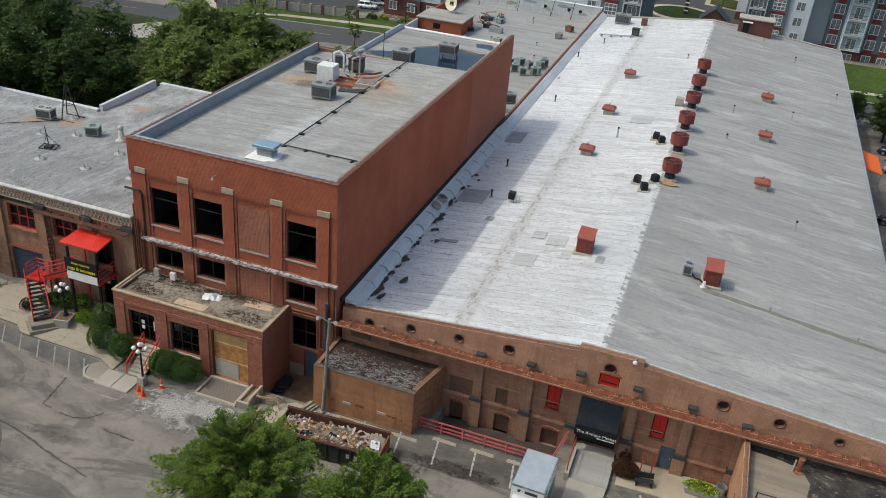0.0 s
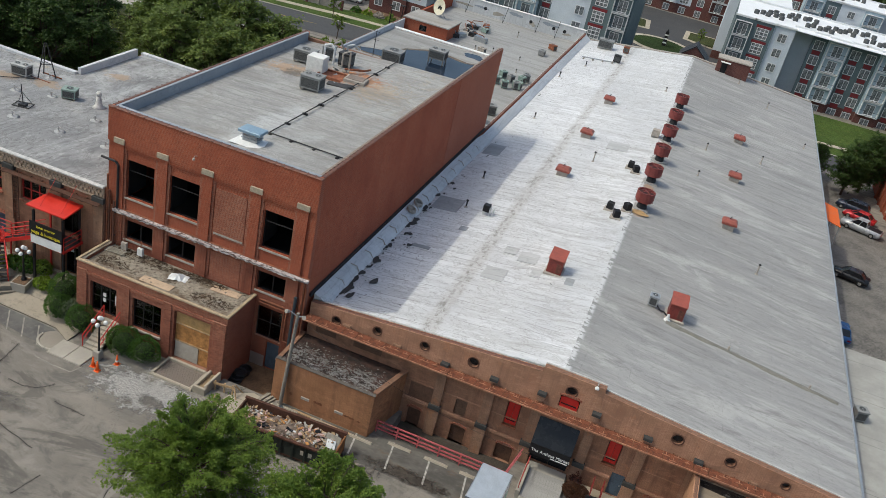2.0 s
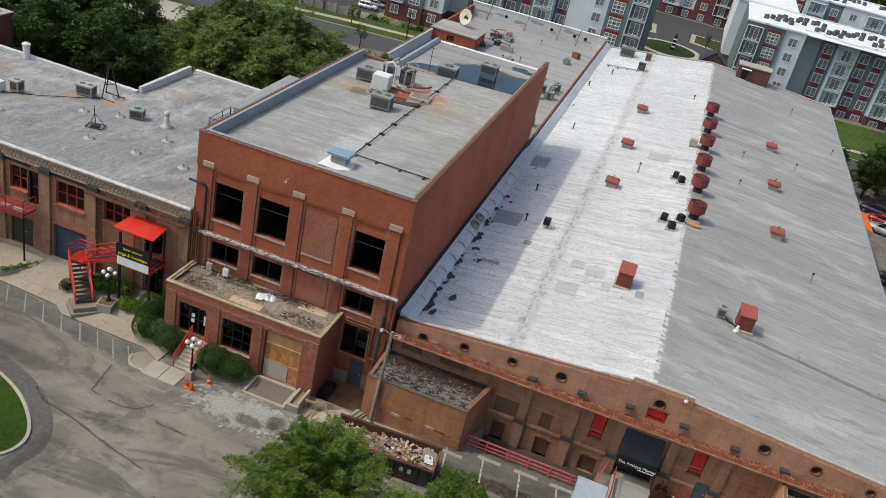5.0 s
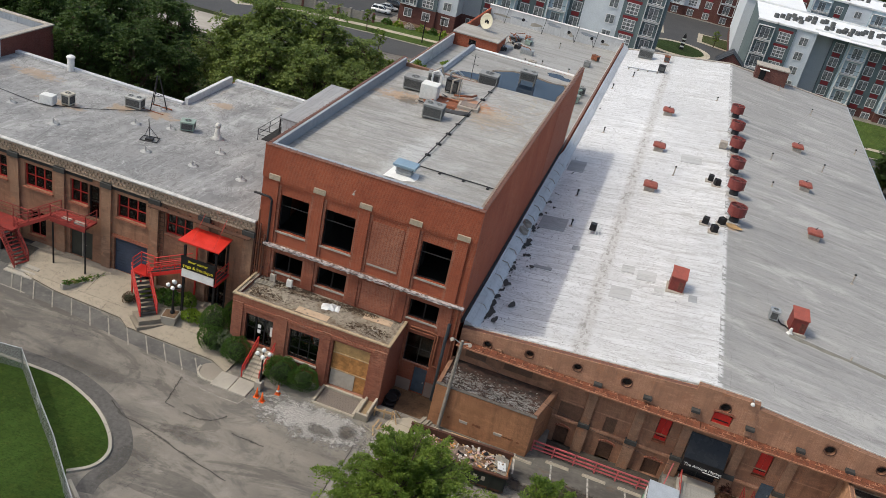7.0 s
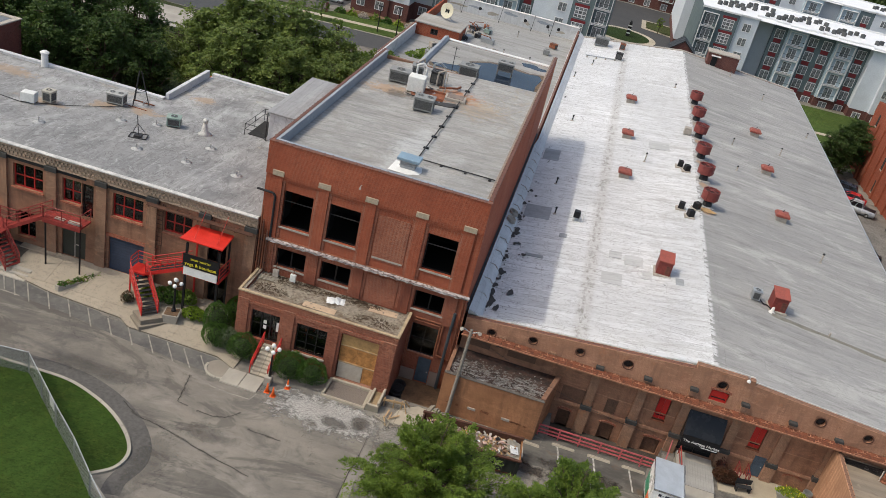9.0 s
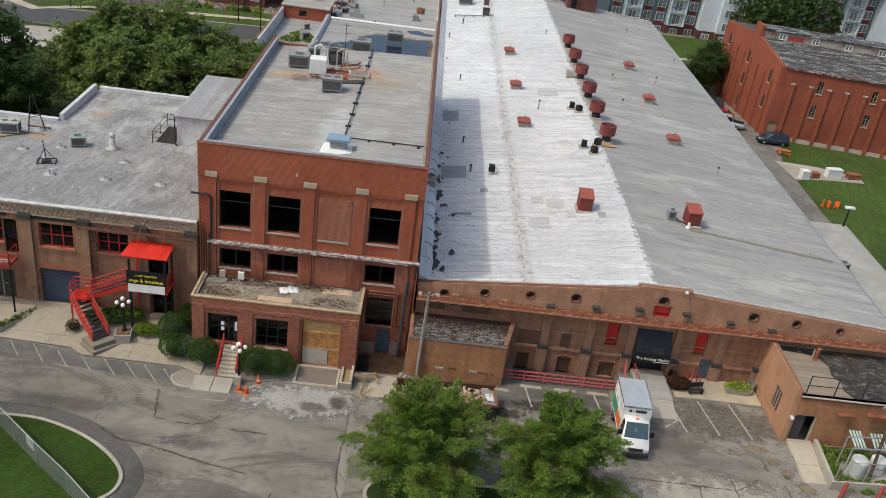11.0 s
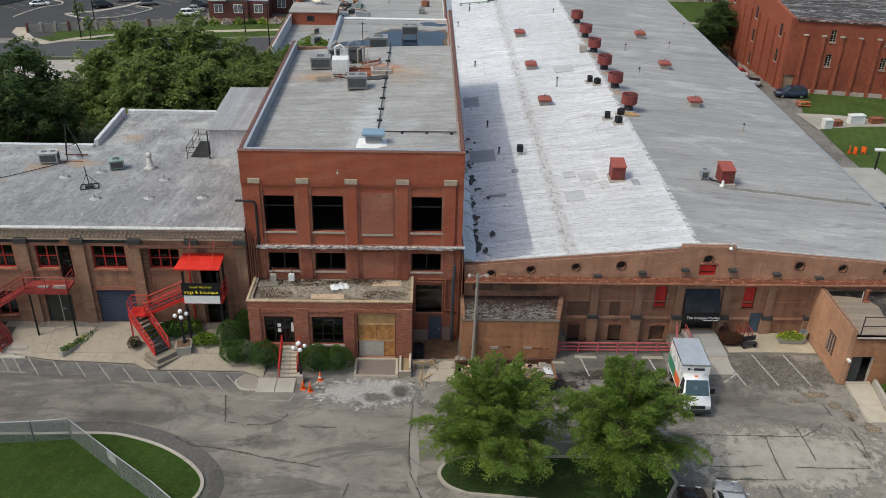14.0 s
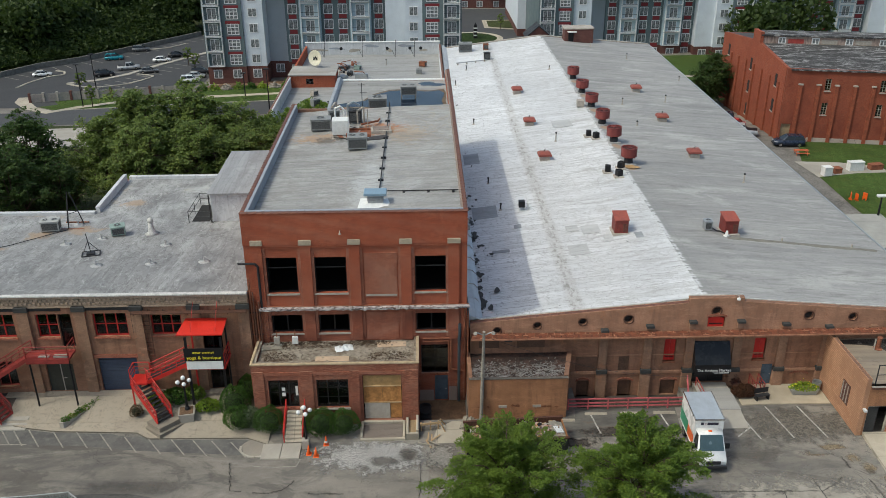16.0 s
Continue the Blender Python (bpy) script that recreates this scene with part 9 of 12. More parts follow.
rail_run(ys, [yp(-18.25, -2.55, 4.5), yp(-18.25, -0.7, 4.5)], 1.1, RED)
flight(ys, yp(-24.4, -1.55, 2.95), yp(-21.2, -1.55, 4.5), 1.15, 8, RED, IRON)
part("landing", Geo().box(*yp(-25.7, -2.25, 2.8), *yp(-24.4, -0.9, 2.95)), RED, ys)
rail_run(ys, [yp(-24.5, -0.9, 2.95), yp(-25.7, -0.9, 2.95), yp(-25.7, -2.0, 2.95)], 1.05, RED)
flight(ys, yp(-22.85, -4.0, 0.85), yp(-25.05, -2.05, 2.9), 1.25, 10, RED, IRON)
part("plinth", Geo().prism([(x - YO.x, y - YO.y) for x, y in ((-24.2, -4.1), (-23.0, -5.05), (-21.6, -3.6), (-22.6, -2.7))], 0.0, 0.78), STOOP, ys, "concrete stair plinth")
part("plinth", Geo().prism([(x - YO.x, y - YO.y) for x, y in ((-24.3, -4.3), (-22.95, -5.35), (-21.35, -3.7), (-21.6, -3.6), (-23.0, -5.05), (-24.2, -4.1))], 0.0, 0.42), STOOP, ys)
for x, y in ((-25.6, -2.15), (-25.6, -1.0), (-24.5, -1.0)):
    part("column", Geo().box(*yp(x - 0.05, y - 0.05, 0.6), *yp(x + 0.05, y + 0.05, 2.8)), RED, ys)

ds = thing("fire_stair", (-31.5, -1.2, 0), 0, "faded red steel fire stair with a raised deck on black posts", "staircase")
DO = Vector((-31.5, -1.2, 0))
dp = lambda x, y, z: (x - DO.x, y - DO.y, z)
part("deck", Geo().box(*dp(-33.2, -2.0, 4.88), *dp(-30.0, -0.55, 5.05)), RED_DECK, ds)
part("fascia", Geo().box(*dp(-33.2, -2.06, 4.7), *dp(-30.0, -2.0, 5.1)), RED_DECK, ds)
part("deck_clutter", Geo().bbox(*dp(-31.2, -1.8, 5.05), *dp(-30.2, -1.5, 5.25)).bbox(*dp(-32.4, -1.7, 5.05), *dp(-31.6, -1.4, 5.15)), SILL, ds)
for x in (-33.0, -30.05):
    part("column", Geo().cyl(dp(x, -1.95, 0.4), dp(x, -1.95, 4.9), 0.07, seg=8), BLACK, ds)
rail_run(ds, [dp(-33.2, -2.0, 5.05), dp(-30.0, -2.0, 5.05), dp(-30.0, -0.6, 5.05)], 1.1, RED_DECK)
flight(ds, dp(-36.4, -1.3, 3.0), dp(-33.2, -1.3, 5.0), 1.2, 9, RED_DECK, RED_DECK)
part("landing", Geo().box(*dp(-39.2, -2.6, 2.85), *dp(-36.3, -0.7, 3.0)), RED_DECK, ds)
rail_run(ds, [dp(-36.4, -0.7, 3.0), dp(-39.2, -0.7, 3.0), dp(-39.2, -2.6, 3.0), dp(-37.8, -2.6, 3.0)], 1.05, RED_DECK)
flight(ds, dp(-35.0, -3.2, 0.6), dp(-37.0, -2.5, 2.95), 1.2, 10, RED_DECK, RED_DECK)
for x, y in ((-39.1, -2.5), (-36.5, -2.5), (-39.1, -0.8)):
    part("column", Geo().cyl(dp(x, y, 0.2), dp(x, y, 2.9), 0.06, seg=8), BLACK, ds)
bx = thing("black_bin_store", (-38.3, -1.9, 0.6), 0, "black box bin under the fire stair landing", "bin")
part("body", Geo().bbox(-0.7, -0.5, 0, 0.7, 0.5, 1.2), BLACK, bx)
part("lid", Geo().bbox(-0.75, -0.55, 1.2, 0.75, 0.55, 1.28), GREY_AC, bx)
stp = thing("concrete_steps", (-34.4, -3.0, 0.2), 0, "wide pale concrete steps at the end of the pavement", "steps")
for k in range(3):
    part("step", Geo().bbox(-1.6 + k * 0.1, -1.1 + k * 0.4, -0.3, 1.0, 1.2, 0.08 + k * 0.17), CONCRETE_RAW, stp)
# planter by the garage
pl = thing("kerbed_planter", (-30.2, -2.6, 0), 0, "long low concrete planter with green plants", "planter")
pz = 0.45
part("kerb", Geo().prism([(-0.6, -1.4), (-0.25, -1.5), (2.0, 1.6), (1.5, 1.8)], 0.1, pz + 0.32), CONCRETE_RAW, pl)
part("soil", Geo().prism([(-0.45, -1.3), (-0.25, -1.38), (1.85, 1.55), (1.5, 1.68)], 0.3, pz + 0.34), SOIL, pl)
for k in range(6):
    part("plant", tuft(60, 0.35, 0.35, 0.5, 30 + k, 0.12).turn(pose(-0.2 + k * 0.34, -1.1 + k * 0.48, pz + 0.34)), LEAF if k % 2 else LEAF_SHRUB, pl)


def globe_lamp(x, y, z, h, label):
    t = thing("globe_lamp_post", (x, y, z), 20, label, "lamp post", "globe lamp posts")
    part("post", Geo().lathe((0, 0, 0), [(0.2, 0), (0.2, 0.15), (0.11, 0.3), (0.08, 0.9), (0.06, h - 0.4), (0.08, h - 0.3)], 10), BLACK, t)
    for k in range(5):
        a = k * math.tau / 4
        p = (0.42 * math.cos(a), 0.42 * math.sin(a), h - 0.02) if k < 4 else (0, 0, h + 0.3)
        part("arm", Geo().tube([(0, 0, h - 0.35), (p[0], p[1], p[2] - 0.2)], 0.03, 5), BLACK, t)
        part("globe", Geo().ball(p, 0.165, 12), LAMP_GLOBE, t, "white opal globe", True)
    return t


globe_lamp(-21.35, -3.15, 1.15, 2.55, "black post lamp with white globes in a stone planter")
globe_lamp(-12.0, -6.45, 0.05, 3.1, "black post lamp with white globes beside the steps")
for x, y, z in ((-21.4, -3.3, 0.35), ):
    p = thing("stone_planter", (x, y, z), 12, "square concrete planter at the lamp foot", "planter")
    part("body", Geo().add([(-0.45, -0.5, 0), (0.45, -0.5, 0), (0.45, 0.5, 0), (-0.45, 0.5, 0), (-0.6, -0.6, 0.8), (0.6, -0.6, 0.8), (0.6, 0.6, 0.8), (-0.6, 0.6, 0.8)], [(3, 2, 1, 0), (0, 1, 5, 4), (1, 2, 6, 5), (2, 3, 7, 6), (3, 0, 4, 7), (4, 5, 6, 7)]), CONCRETE_RAW, p)
    part("soil", Geo().box(-0.5, -0.5, 0.8, 0.5, 0.5, 0.83), SOIL, p)

# ---- entry steps of the annex ----
es = thing("entry_steps", (-13.0, -6.1, 0), 0, "pale concrete entry steps with red handrails", "steps")
for k in range(8):
    part("step", Geo().bbox(-0.65, k * 0.29, -0.1, 0.65, 2.34, 0.17 + k * 0.17, 0.015), CONCRETE, es)
for sx in (-0.7, 0.68):
    part("handrail", Geo().tube([(sx, 0.05, 0.1), (sx, 0.05, 1.05), (sx, 2.3, 2.35), (sx, 2.3, 1.4)], 0.045, 7).tube([(sx, 0.05, 0.6), (sx, 2.3, 1.9)], 0.035, 6), RED, es, "red steel handrail")
    for k in range(1, 5):
        part("baluster", Geo().cyl((sx, 0.05 + k * 0.45, 0.2 + k * 0.27), (sx, 0.05 + k * 0.45, 1.05 + k * 0.26), 0.025, seg=5), RED, es)
ep = thing("entry_slab", (-13.8, -7.0, 0), 0, "two pale concrete slabs at the foot of the steps", "slab")
part("slab", Geo().bbox(-1.4, -0.88, -0.1, -0.02, 0.85, 0.1, 0.02), CONCRETE_RAW, ep)
part("slab", Geo().bbox(0.02, -0.88, -0.1, 1.4, 0.85, 0.1, 0.02), CONCRETE_RAW, ep)
bed = thing("corner_bed", (-15.6, -6.5, 0), 0, "cracked flush concrete corner inside a worn rounded kerb", "slab")
part("slab", Geo().prism([(1.1 * math.cos(a * 0.2618) * (1.15 if a < 12 else 1.0), 1.0 * math.sin(a * 0.2618), ) for a in range(24)], -0.05, 0.035), concrete("stained corner concrete", (0.27, 0.24, 0.2), 0.4), bed)
for k in range(9):
    a0, a1 = 3.0 + k * 0.33, 3.3 + k * 0.33
    part("kerb_stone", Geo().prism([(r * 1.15 * math.cos(q), r * 1.05 * math.sin(q)) for r, q in ((1.0, a0), (1.14, a0), (1.14, a1), (1.0, a1))], -0.05, 0.09), KERB, bed)
# brick-paved pit before the boarded doorway
pit = thing("paved_pit", (-8.1, -5.95, 0), 0, "brick-paved area inside low concrete kerbs", "paving")
part("kerb", Geo().bbox(-0.05, -0.05, -0.1, 3.3, 0.15, 0.2), CONCRETE, pit)
part("kerb", Geo().bbox(-0.05, 0.15, -0.1, 0.15, 2.18, 0.25), CONCRETE, pit)
part("kerb", Geo().bbox(3.1, 0.15, -0.1, 3.3, 2.18, 0.25), CONCRETE, pit)
part("threshold", Geo().bbox(0.15, 2.0, -0.1, 3.1, 2.2, 0.28), CONCRETE, pit)
part("bed", Geo().box(0.15, 0.15, -0.1, 3.1, 2.0, 0.06), SOIL, pit)
PAVER = plain("grey brown paver", (0.24, 0.2, 0.17), 0.9, var=0.4, s=4)
pme = Geo().bbox(-0.098, -0.048, 0, 0.098, 0.048, 0.06, 0.012).mesh("paver", PAVER)
for j in range(17):
    for i in range(14):
        o = part("paver", pme, PAVER, pit, at=(0.27 + i * 0.208 + (0.1 if j % 2 else 0), 0.22 + j * 0.105, 0.05 + random.uniform(0, 0.015)))
st2 = thing("concrete_stoop", (-4.75, -5.9, 0), 0, "stepped pale concrete wall beside the pit", "low wall")
part("wall", Geo().bbox(0, 0, -0.2, 0.95, 0.22, 0.55), CONCRETE, st2)
part("wall", Geo().bbox(0, 0.22, -0.2, 0.2, 2.1, 0.55), CONCRETE, st2)
part("wall", Geo().bbox(0.77, 0.22, -0.2, 0.95, 2.1, 0.75), CONCRETE, st2)
part("fill", Geo().box(0.2, 0.22, -0.2, 0.77, 2.1, 0.3), plain("pale brown fill", (0.3, 0.22, 0.13), 0.9, var=0.4), st2)
bar = thing("timber_barrier", (-3.2, -4.9, 0), 8, "makeshift raw timber barrier", "barrier")
part("board", Geo().bbox(-0.5, 0, 0.55, 1.1, 0.06, 0.75), WOOD, bar)
for x in (-0.4, 0.3, 0.9):
    part("post", Geo().box(x - 0.05, 0.06, -0.1, x + 0.05, 0.15, 0.8), WOOD, bar)
part("brace", Geo().tube([(1.0, 0.1, 0.7), (1.35, -0.3, 0.0)], 0.05, 5).tube([(1.05, 0.1, 0.9), (1.5, 0.6, 0.0)], 0.05, 5), WOOD, bar)
sc = thing("scrap_timber", (-3.0, -6.2, 0), 0, "loose scrap timber on the ground", "timber")
for k in range(7):
    part("plank", Geo().box(-0.5, -0.05, 0.02 + 0.03 * k, 0.5, 0.05, 0.06 + 0.03 * k).turn(pose(random.uniform(-0.5, 0.7), random.uniform(-0.4, 0.4), 0, 0, 0, random.uniform(0, 180))), WOOD_OLD if k % 2 else WOOD, sc)
gk = thing("cable_reel_heap", (-3.3, -2.6, -0.65), 0, "dark heap of coiled hose by the wall", "hose")
for k in range(5):
    part("coil", Geo().lathe((0, 0.35 * k, 0.12 + 0.14 * (k % 3)), [(0.45 + 0.07 * math.cos(a), 0.07 * math.sin(a)) for a in (0, 1.26, 2.51, 3.77, 5.03, 6.2832)], 12), IRON, gk)
# annex roof clutter
PLY_PALE = plain("pale pinkish plywood", (0.52, 0.385, 0.27), 0.8, var=0.2, s=2)
LITTER = plain("brown leaf litter", (0.085, 0.055, 0.034), 0.95, var=0.6, s=4)
for x, y, rx, ry, n in ((-12.6, -0.6, 3.0, 0.55, 420), (-8.0, -0.45, 2.4, 0.4, 300), (-14.2, -2.3, 1.3, 0.8, 160), (-6.0, -2.4, 1.6, 0.7, 180)):
    t = thing("leaf_litter", (x, y, 5.085), 0, "brown twigs and leaf litter on the annex roof", "leaf litter", "annex roof litter")
    rnd = random.Random(int(-x * 10))
    g = Geo()
    for k in range(n):
        a, r = rnd.uniform(0, math.tau), math.sqrt(rnd.random())
        q = rnd.uniform(0.03, 0.14)
        b = Geo().box(-q, -0.012, 0, q, 0.012, 0.02).turn(pose(rx * r * math.cos(a), ry * r * math.sin(a), 0.02 + 0.1 * rnd.random() * (1 - r), rnd.uniform(-30, 30), rnd.uniform(-25, 25), rnd.uniform(0, 180)))
        g.add(b.v, b.f)
    tagged(part("twigs", g, LITTER, t), kind="stuff")
ar = thing("plastic_sheet", (-9.4, -1.2, 5.08), 15, "crumpled white plastic sheet on the annex roof", "plastic sheet")
rnd = random.Random(3)
g = Geo()
for i in range(9):
    for j in range(6):
        g.v.append((i * 0.17 - 0.7 + rnd.uniform(-.05, .05), j * 0.17 - 0.42 + rnd.uniform(-.05, .05), 0.02 + rnd.random() * 0.4 * math.sin(math.pi * (i + .5) / 9) * math.sin(math.pi * (j + .5) / 6)))
g.f = [(j + i * 6, j + (i + 1) * 6, j + 1 + (i + 1) * 6, j + 1 + i * 6) for i in range(8) for j in range(5)]
part("sheet", g, TARP, ar)
for x, y, w, d, rz, mt, lb in ((-10.2, -2.85, 2.5, 1.05, 0, PLY_PALE, "raw plywood sheet on the annex roof"), (-5.8, -0.7, 2.2, 0.7, 3, PLY_PALE, "raw plywood strip on the annex roof"), (-5.6, -2.1, 0.6, 0.15, 20, SILL, "pale scrap board on the annex roof")):
    t = thing("board", (x, y, 5.085), rz, lb, "board")
    part("sheet", Geo().box(-w / 2, -d / 2, 0, w / 2, d / 2, 0.04), mt, t)
for x, y, mt, lb in ((-13.2, -0.5, WHITE_AC, "small white meter box on the annex roof"), (-14.6, -0.5, SILL, "small grey meter box on the annex roof")):
    t = thing("meter_box", (x, y, 5.08), 0, lb, "meter box")
    part("box", Geo().bbox(-0.22, -0.12, 0.15, 0.22, 0.12, 0.75), mt, t)
    part("stand", Geo().cyl((0, 0.05, 0), (0, 0.05, 1.3), 0.04, seg=6), RUST, t)
t = thing("roof_pallet", (-15.0, -1.0, 5.08), 5, "broken timber pallet on the annex roof", "pallet")
for k in range(4):
    part("slat", Geo().box(-0.8, -0.3 + k * 0.17, 0.1, 0.8, -0.2 + k * 0.17, 0.13), WOOD_OLD, t)
for x in (-0.7, 0.6):
    part("runner", Geo().box(x, -0.35, 0, x + 0.1, 0.4, 0.1), WOOD_OLD, t)
g = Geo()
for k in range(240):
    x, y, s = rnd.uniform(-15.6, -4.3), rnd.uniform(-3.2, -0.2), rnd.uniform(0.03, 0.1)
    q = Geo().box(-s, -s * .6, 0, s, s * .6, s * .6).turn(pose(x + 16.1, y + 3.75, 5.08, rnd.uniform(-20, 20), 0, rnd.uniform(0, 180)))
    g.add(q.v, q.f)
tagged(part("rubble", g, plain("rubble", (0.27, 0.23, 0.18), 0.95, var=0.6, s=9), annex, "loose rubble on the roof"), kind="stuff")

# ---- shrubs ----
def leaf_mass(n, shape, size, seed):
    """n leaves on and under the surface given by shape(rnd) -> point and outward direction."""
    rnd = random.Random(seed)
    g = Geo()
    for _ in range(n):
        p, o = shape(rnd)
        d = (Vector((rnd.gauss(0, 1), rnd.gauss(0, 1), rnd.gauss(0, 1))) + o * 0.4).normalized() * size * rnd.uniform(0.6, 1.3)
        e = d.cross(Vector((rnd.gauss(0, 1), rnd.gauss(0, 1), rnd.gauss(0, 1)))).normalized() * size * 0.45
        n0 = len(g.v)
        g.v += [tuple(p - d), tuple(p + e), tuple(p + d), tuple(p - e)]
        g.f.append((n0, n0 + 1, n0 + 2, n0 + 3))
    return g


def shrub(x, y, rx, ry, h, mat, label, seed, n=4200, size=0.055):
    z0 = height(x, y)
    t = thing("shrub", (x, y, z0 + 0.03), 0, label, "shrub", "forecourt shrubs")
    ph = [random.Random(seed).uniform(0, 6) for _ in range(3)]

    def shape(rnd):
        a, c = rnd.uniform(0, math.tau), rnd.uniform(-0.35, 1)
        s = math.sqrt(max(0, 1 - c * c))
        r = (1 + 0.05 * math.sin(3 * a + ph[0]) + 0.05 * math.sin(5 * a + ph[1] + 4 * c)) * rnd.uniform(0.9, 1.02)
        return Vector((rx * r * s * math.cos(a), ry * r * s * math.sin(a), h * 0.42 + h * 0.58 * r * c)), Vector((s * math.cos(a), s * math.sin(a), c))

    tagged(part("foliage", leaf_mass(n, shape, size, seed), mat, t), kind="stuff")
    # solid dark ball: the shade inside the foliage is put into its colour
    part("core", Geo().ball((0, 0, h * 0.42), min(rx, ry) * 0.72, 10, h * 0.5 / min(rx, ry) * 0.9), plain("painted inner shade", (0.02, 0.03, 0.012), 0.95, var=0.4) if "painted inner shade" not in bpy.data.materials else bpy.data.materials["painted inner shade"], t)
    part("stem", Geo().cyl((0, 0, -0.1), (0, 0, h * 0.4), 0.06, seg=6), BARK, t)


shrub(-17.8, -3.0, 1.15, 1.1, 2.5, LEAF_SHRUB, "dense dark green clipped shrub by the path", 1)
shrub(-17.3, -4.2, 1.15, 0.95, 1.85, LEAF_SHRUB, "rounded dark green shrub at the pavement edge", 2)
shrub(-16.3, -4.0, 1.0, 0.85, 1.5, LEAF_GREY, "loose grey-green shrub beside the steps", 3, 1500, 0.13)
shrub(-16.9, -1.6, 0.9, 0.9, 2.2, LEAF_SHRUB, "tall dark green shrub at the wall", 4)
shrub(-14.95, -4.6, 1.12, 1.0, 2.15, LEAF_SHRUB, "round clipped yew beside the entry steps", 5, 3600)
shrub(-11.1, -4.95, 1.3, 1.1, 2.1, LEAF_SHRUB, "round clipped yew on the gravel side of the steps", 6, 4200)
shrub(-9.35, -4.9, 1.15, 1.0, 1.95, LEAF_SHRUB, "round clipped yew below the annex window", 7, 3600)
shrub(-25.3, -3.0, 0.5, 0.5, 1.0, plain("brown shrub leaves", (0.1, 0.065, 0.035), 0.8, var=0.5, s=8), "small brown round shrub by the garage", 8, 700)
shrub(-19.9, -2.6, 0.9, 0.6, 1.0, LEAF_LIME, "lime-green low shrub below the porch", 9, 700, 0.13)
shrub(-22.6, -1.8, 1.1, 0.8, 1.2, LEAF_SHRUB, "loose green plants under the red stair", 10, 900, 0.13)
shrub(-21.2, -1.4, 0.8, 0.6, 1.1, LEAF, "leafy green plants under the red stair", 11, 700, 0.13)
shrub(-24.0, -1.9, 0.8, 0.6, 0.8, LEAF_LIME, "lime-green plants behind the stair foot", 12, 500, 0.12)
shrub(-17.4, -0.9, 0.6, 0.5, 1.4, LEAF_RED, "reddish shrub at the wall", 13, 500, 0.11)
shrub(22.0, -1.15, 0.95, 0.55, 1.05, leafy("dry brown leaves", (0.075, 0.04, 0.026)), "dry brown weeping shrub by the shop entrance", 14, 2400, 0.1)

# ---- cones, bollard, bins ----
def cone(x, y, z, label, striped=False, tilt=0):
    t = thing("traffic_cone", (x, y, z), 0, label, "traffic cone", "traffic cones")
    part("base", Geo().bbox(-0.2, -0.2, 0, 0.2, 0.2, 0.05), ORANGE, t)
    part("body", Geo().lathe((0, 0, 0.05), [(0.15, 0), (0.09, 0.35), (0.035, 0.75)], 12), ORANGE, t, "", True)
    if striped:
        part("band", Geo().lathe((0, 0, 0.05), [(0.128, 0.2), (0.1, 0.33)], 12), WHITE, t, "white reflective band")
    return t


cone(-11.75, -7.35, 0, "orange traffic cone beside the lamp post")
cone(-11.2, -7.6, 0, "orange traffic cone on the asphalt")
cone(-10.6, -6.3, 0, "orange and white traffic cone by the shrub", True)
blk = thing("lamp_plinth", (-12.05, -6.5, 0), 0, "dark block at the lamp foot", "plinth")
part("block", Geo().bbox(-0.25, -0.25, 0, 0.25, 0.25, 0.7), CONCRETE_RAW, blk)

# ---- markings on the court ----
def stripe(pts, w, mat=PAINT, lift=0.016, label="worn white parking line"):
    structure("parking_line", sheet(band(pts, w), lift, 2.0), mat, label, "road marking")


m = Mat("white bay paint", 0.85)
BAY_PAINT = m.done(m.mix((0.2, 0.19, 0.17), (0.47, 0.45, 0.41), m.noise(3.0, 6, 0.7, 0.36, 0.6)))
hatch_edge = [(-41, -3.4), (-35.2, -4.6), (-32.7, -5.2), (-28.5, -5.45), (-24.1, -6.2), (-20.0, -6.6), (-16.7, -6.9)]
for k in range(15):
    t = k / 14 * 5.999
    i = int(t)
    a, b = Vector(hatch_edge[i]), Vector(hatch_edge[i + 1])
    p = a + (b - a) * (t - i)
    stripe([(p.x + 0.42, p.y - 0.7), (p.x - 1.0, p.y + 1.15)], 0.1, lift=0.02)
stripe([(-41.0, -5.6), (-37.0, -5.5), (-32.7, -5.6)], 0.12)
stripe([(-15.6, -8.6), (-14.0, -8.75), (-12.5, -8.7), (-12.3, -7.9)], 0.1, label="worn cream edge line")
for x in (4.0, 6.7, 9.4, 12.1, 14.8):
    stripe([(x, -2.9), (x + 0.4, -5.6)], 0.13, BAY_PAINT, 0.024)
for x in (20.75, 23.25, 25.75):
    stripe([(x, -2.6), (x + 0.75, -6.6)], 0.13, BAY_PAINT, 0.024)
stripe([(21.2, -5.2), (19.9, -6.3)], 0.12, BAY_PAINT, 0.024)
stripe([(20.9, -4.4), (19.9, -5.0)], 0.12, BAY_PAINT, 0.024)
for k, x in enumerate((0.7, 3.4, 6.4, 9.0, 11.7, 14.3)):
    t = thing("wheel_stop", (x, -3.15 - (0.75 if x < 7 else 0), 0), -1, "pale concrete wheel stop in a parking bay", "wheel stop", "wheel stops")
    part("block", Geo().add([(0, -0.12, 0), (1.75, -0.12, 0), (1.75, 0.12, 0), (0, 0.12, 0), (0.06, -0.07, 0.14), (1.69, -0.07, 0.14), (1.69, 0.07, 0.14), (0.06, 0.07, 0.14)], [(3, 2, 1, 0), (0, 1, 5, 4), (1, 2, 6, 5), (2, 3, 7, 6), (3, 0, 4, 7), (4, 5, 6, 7)]), CONCRETE, t)
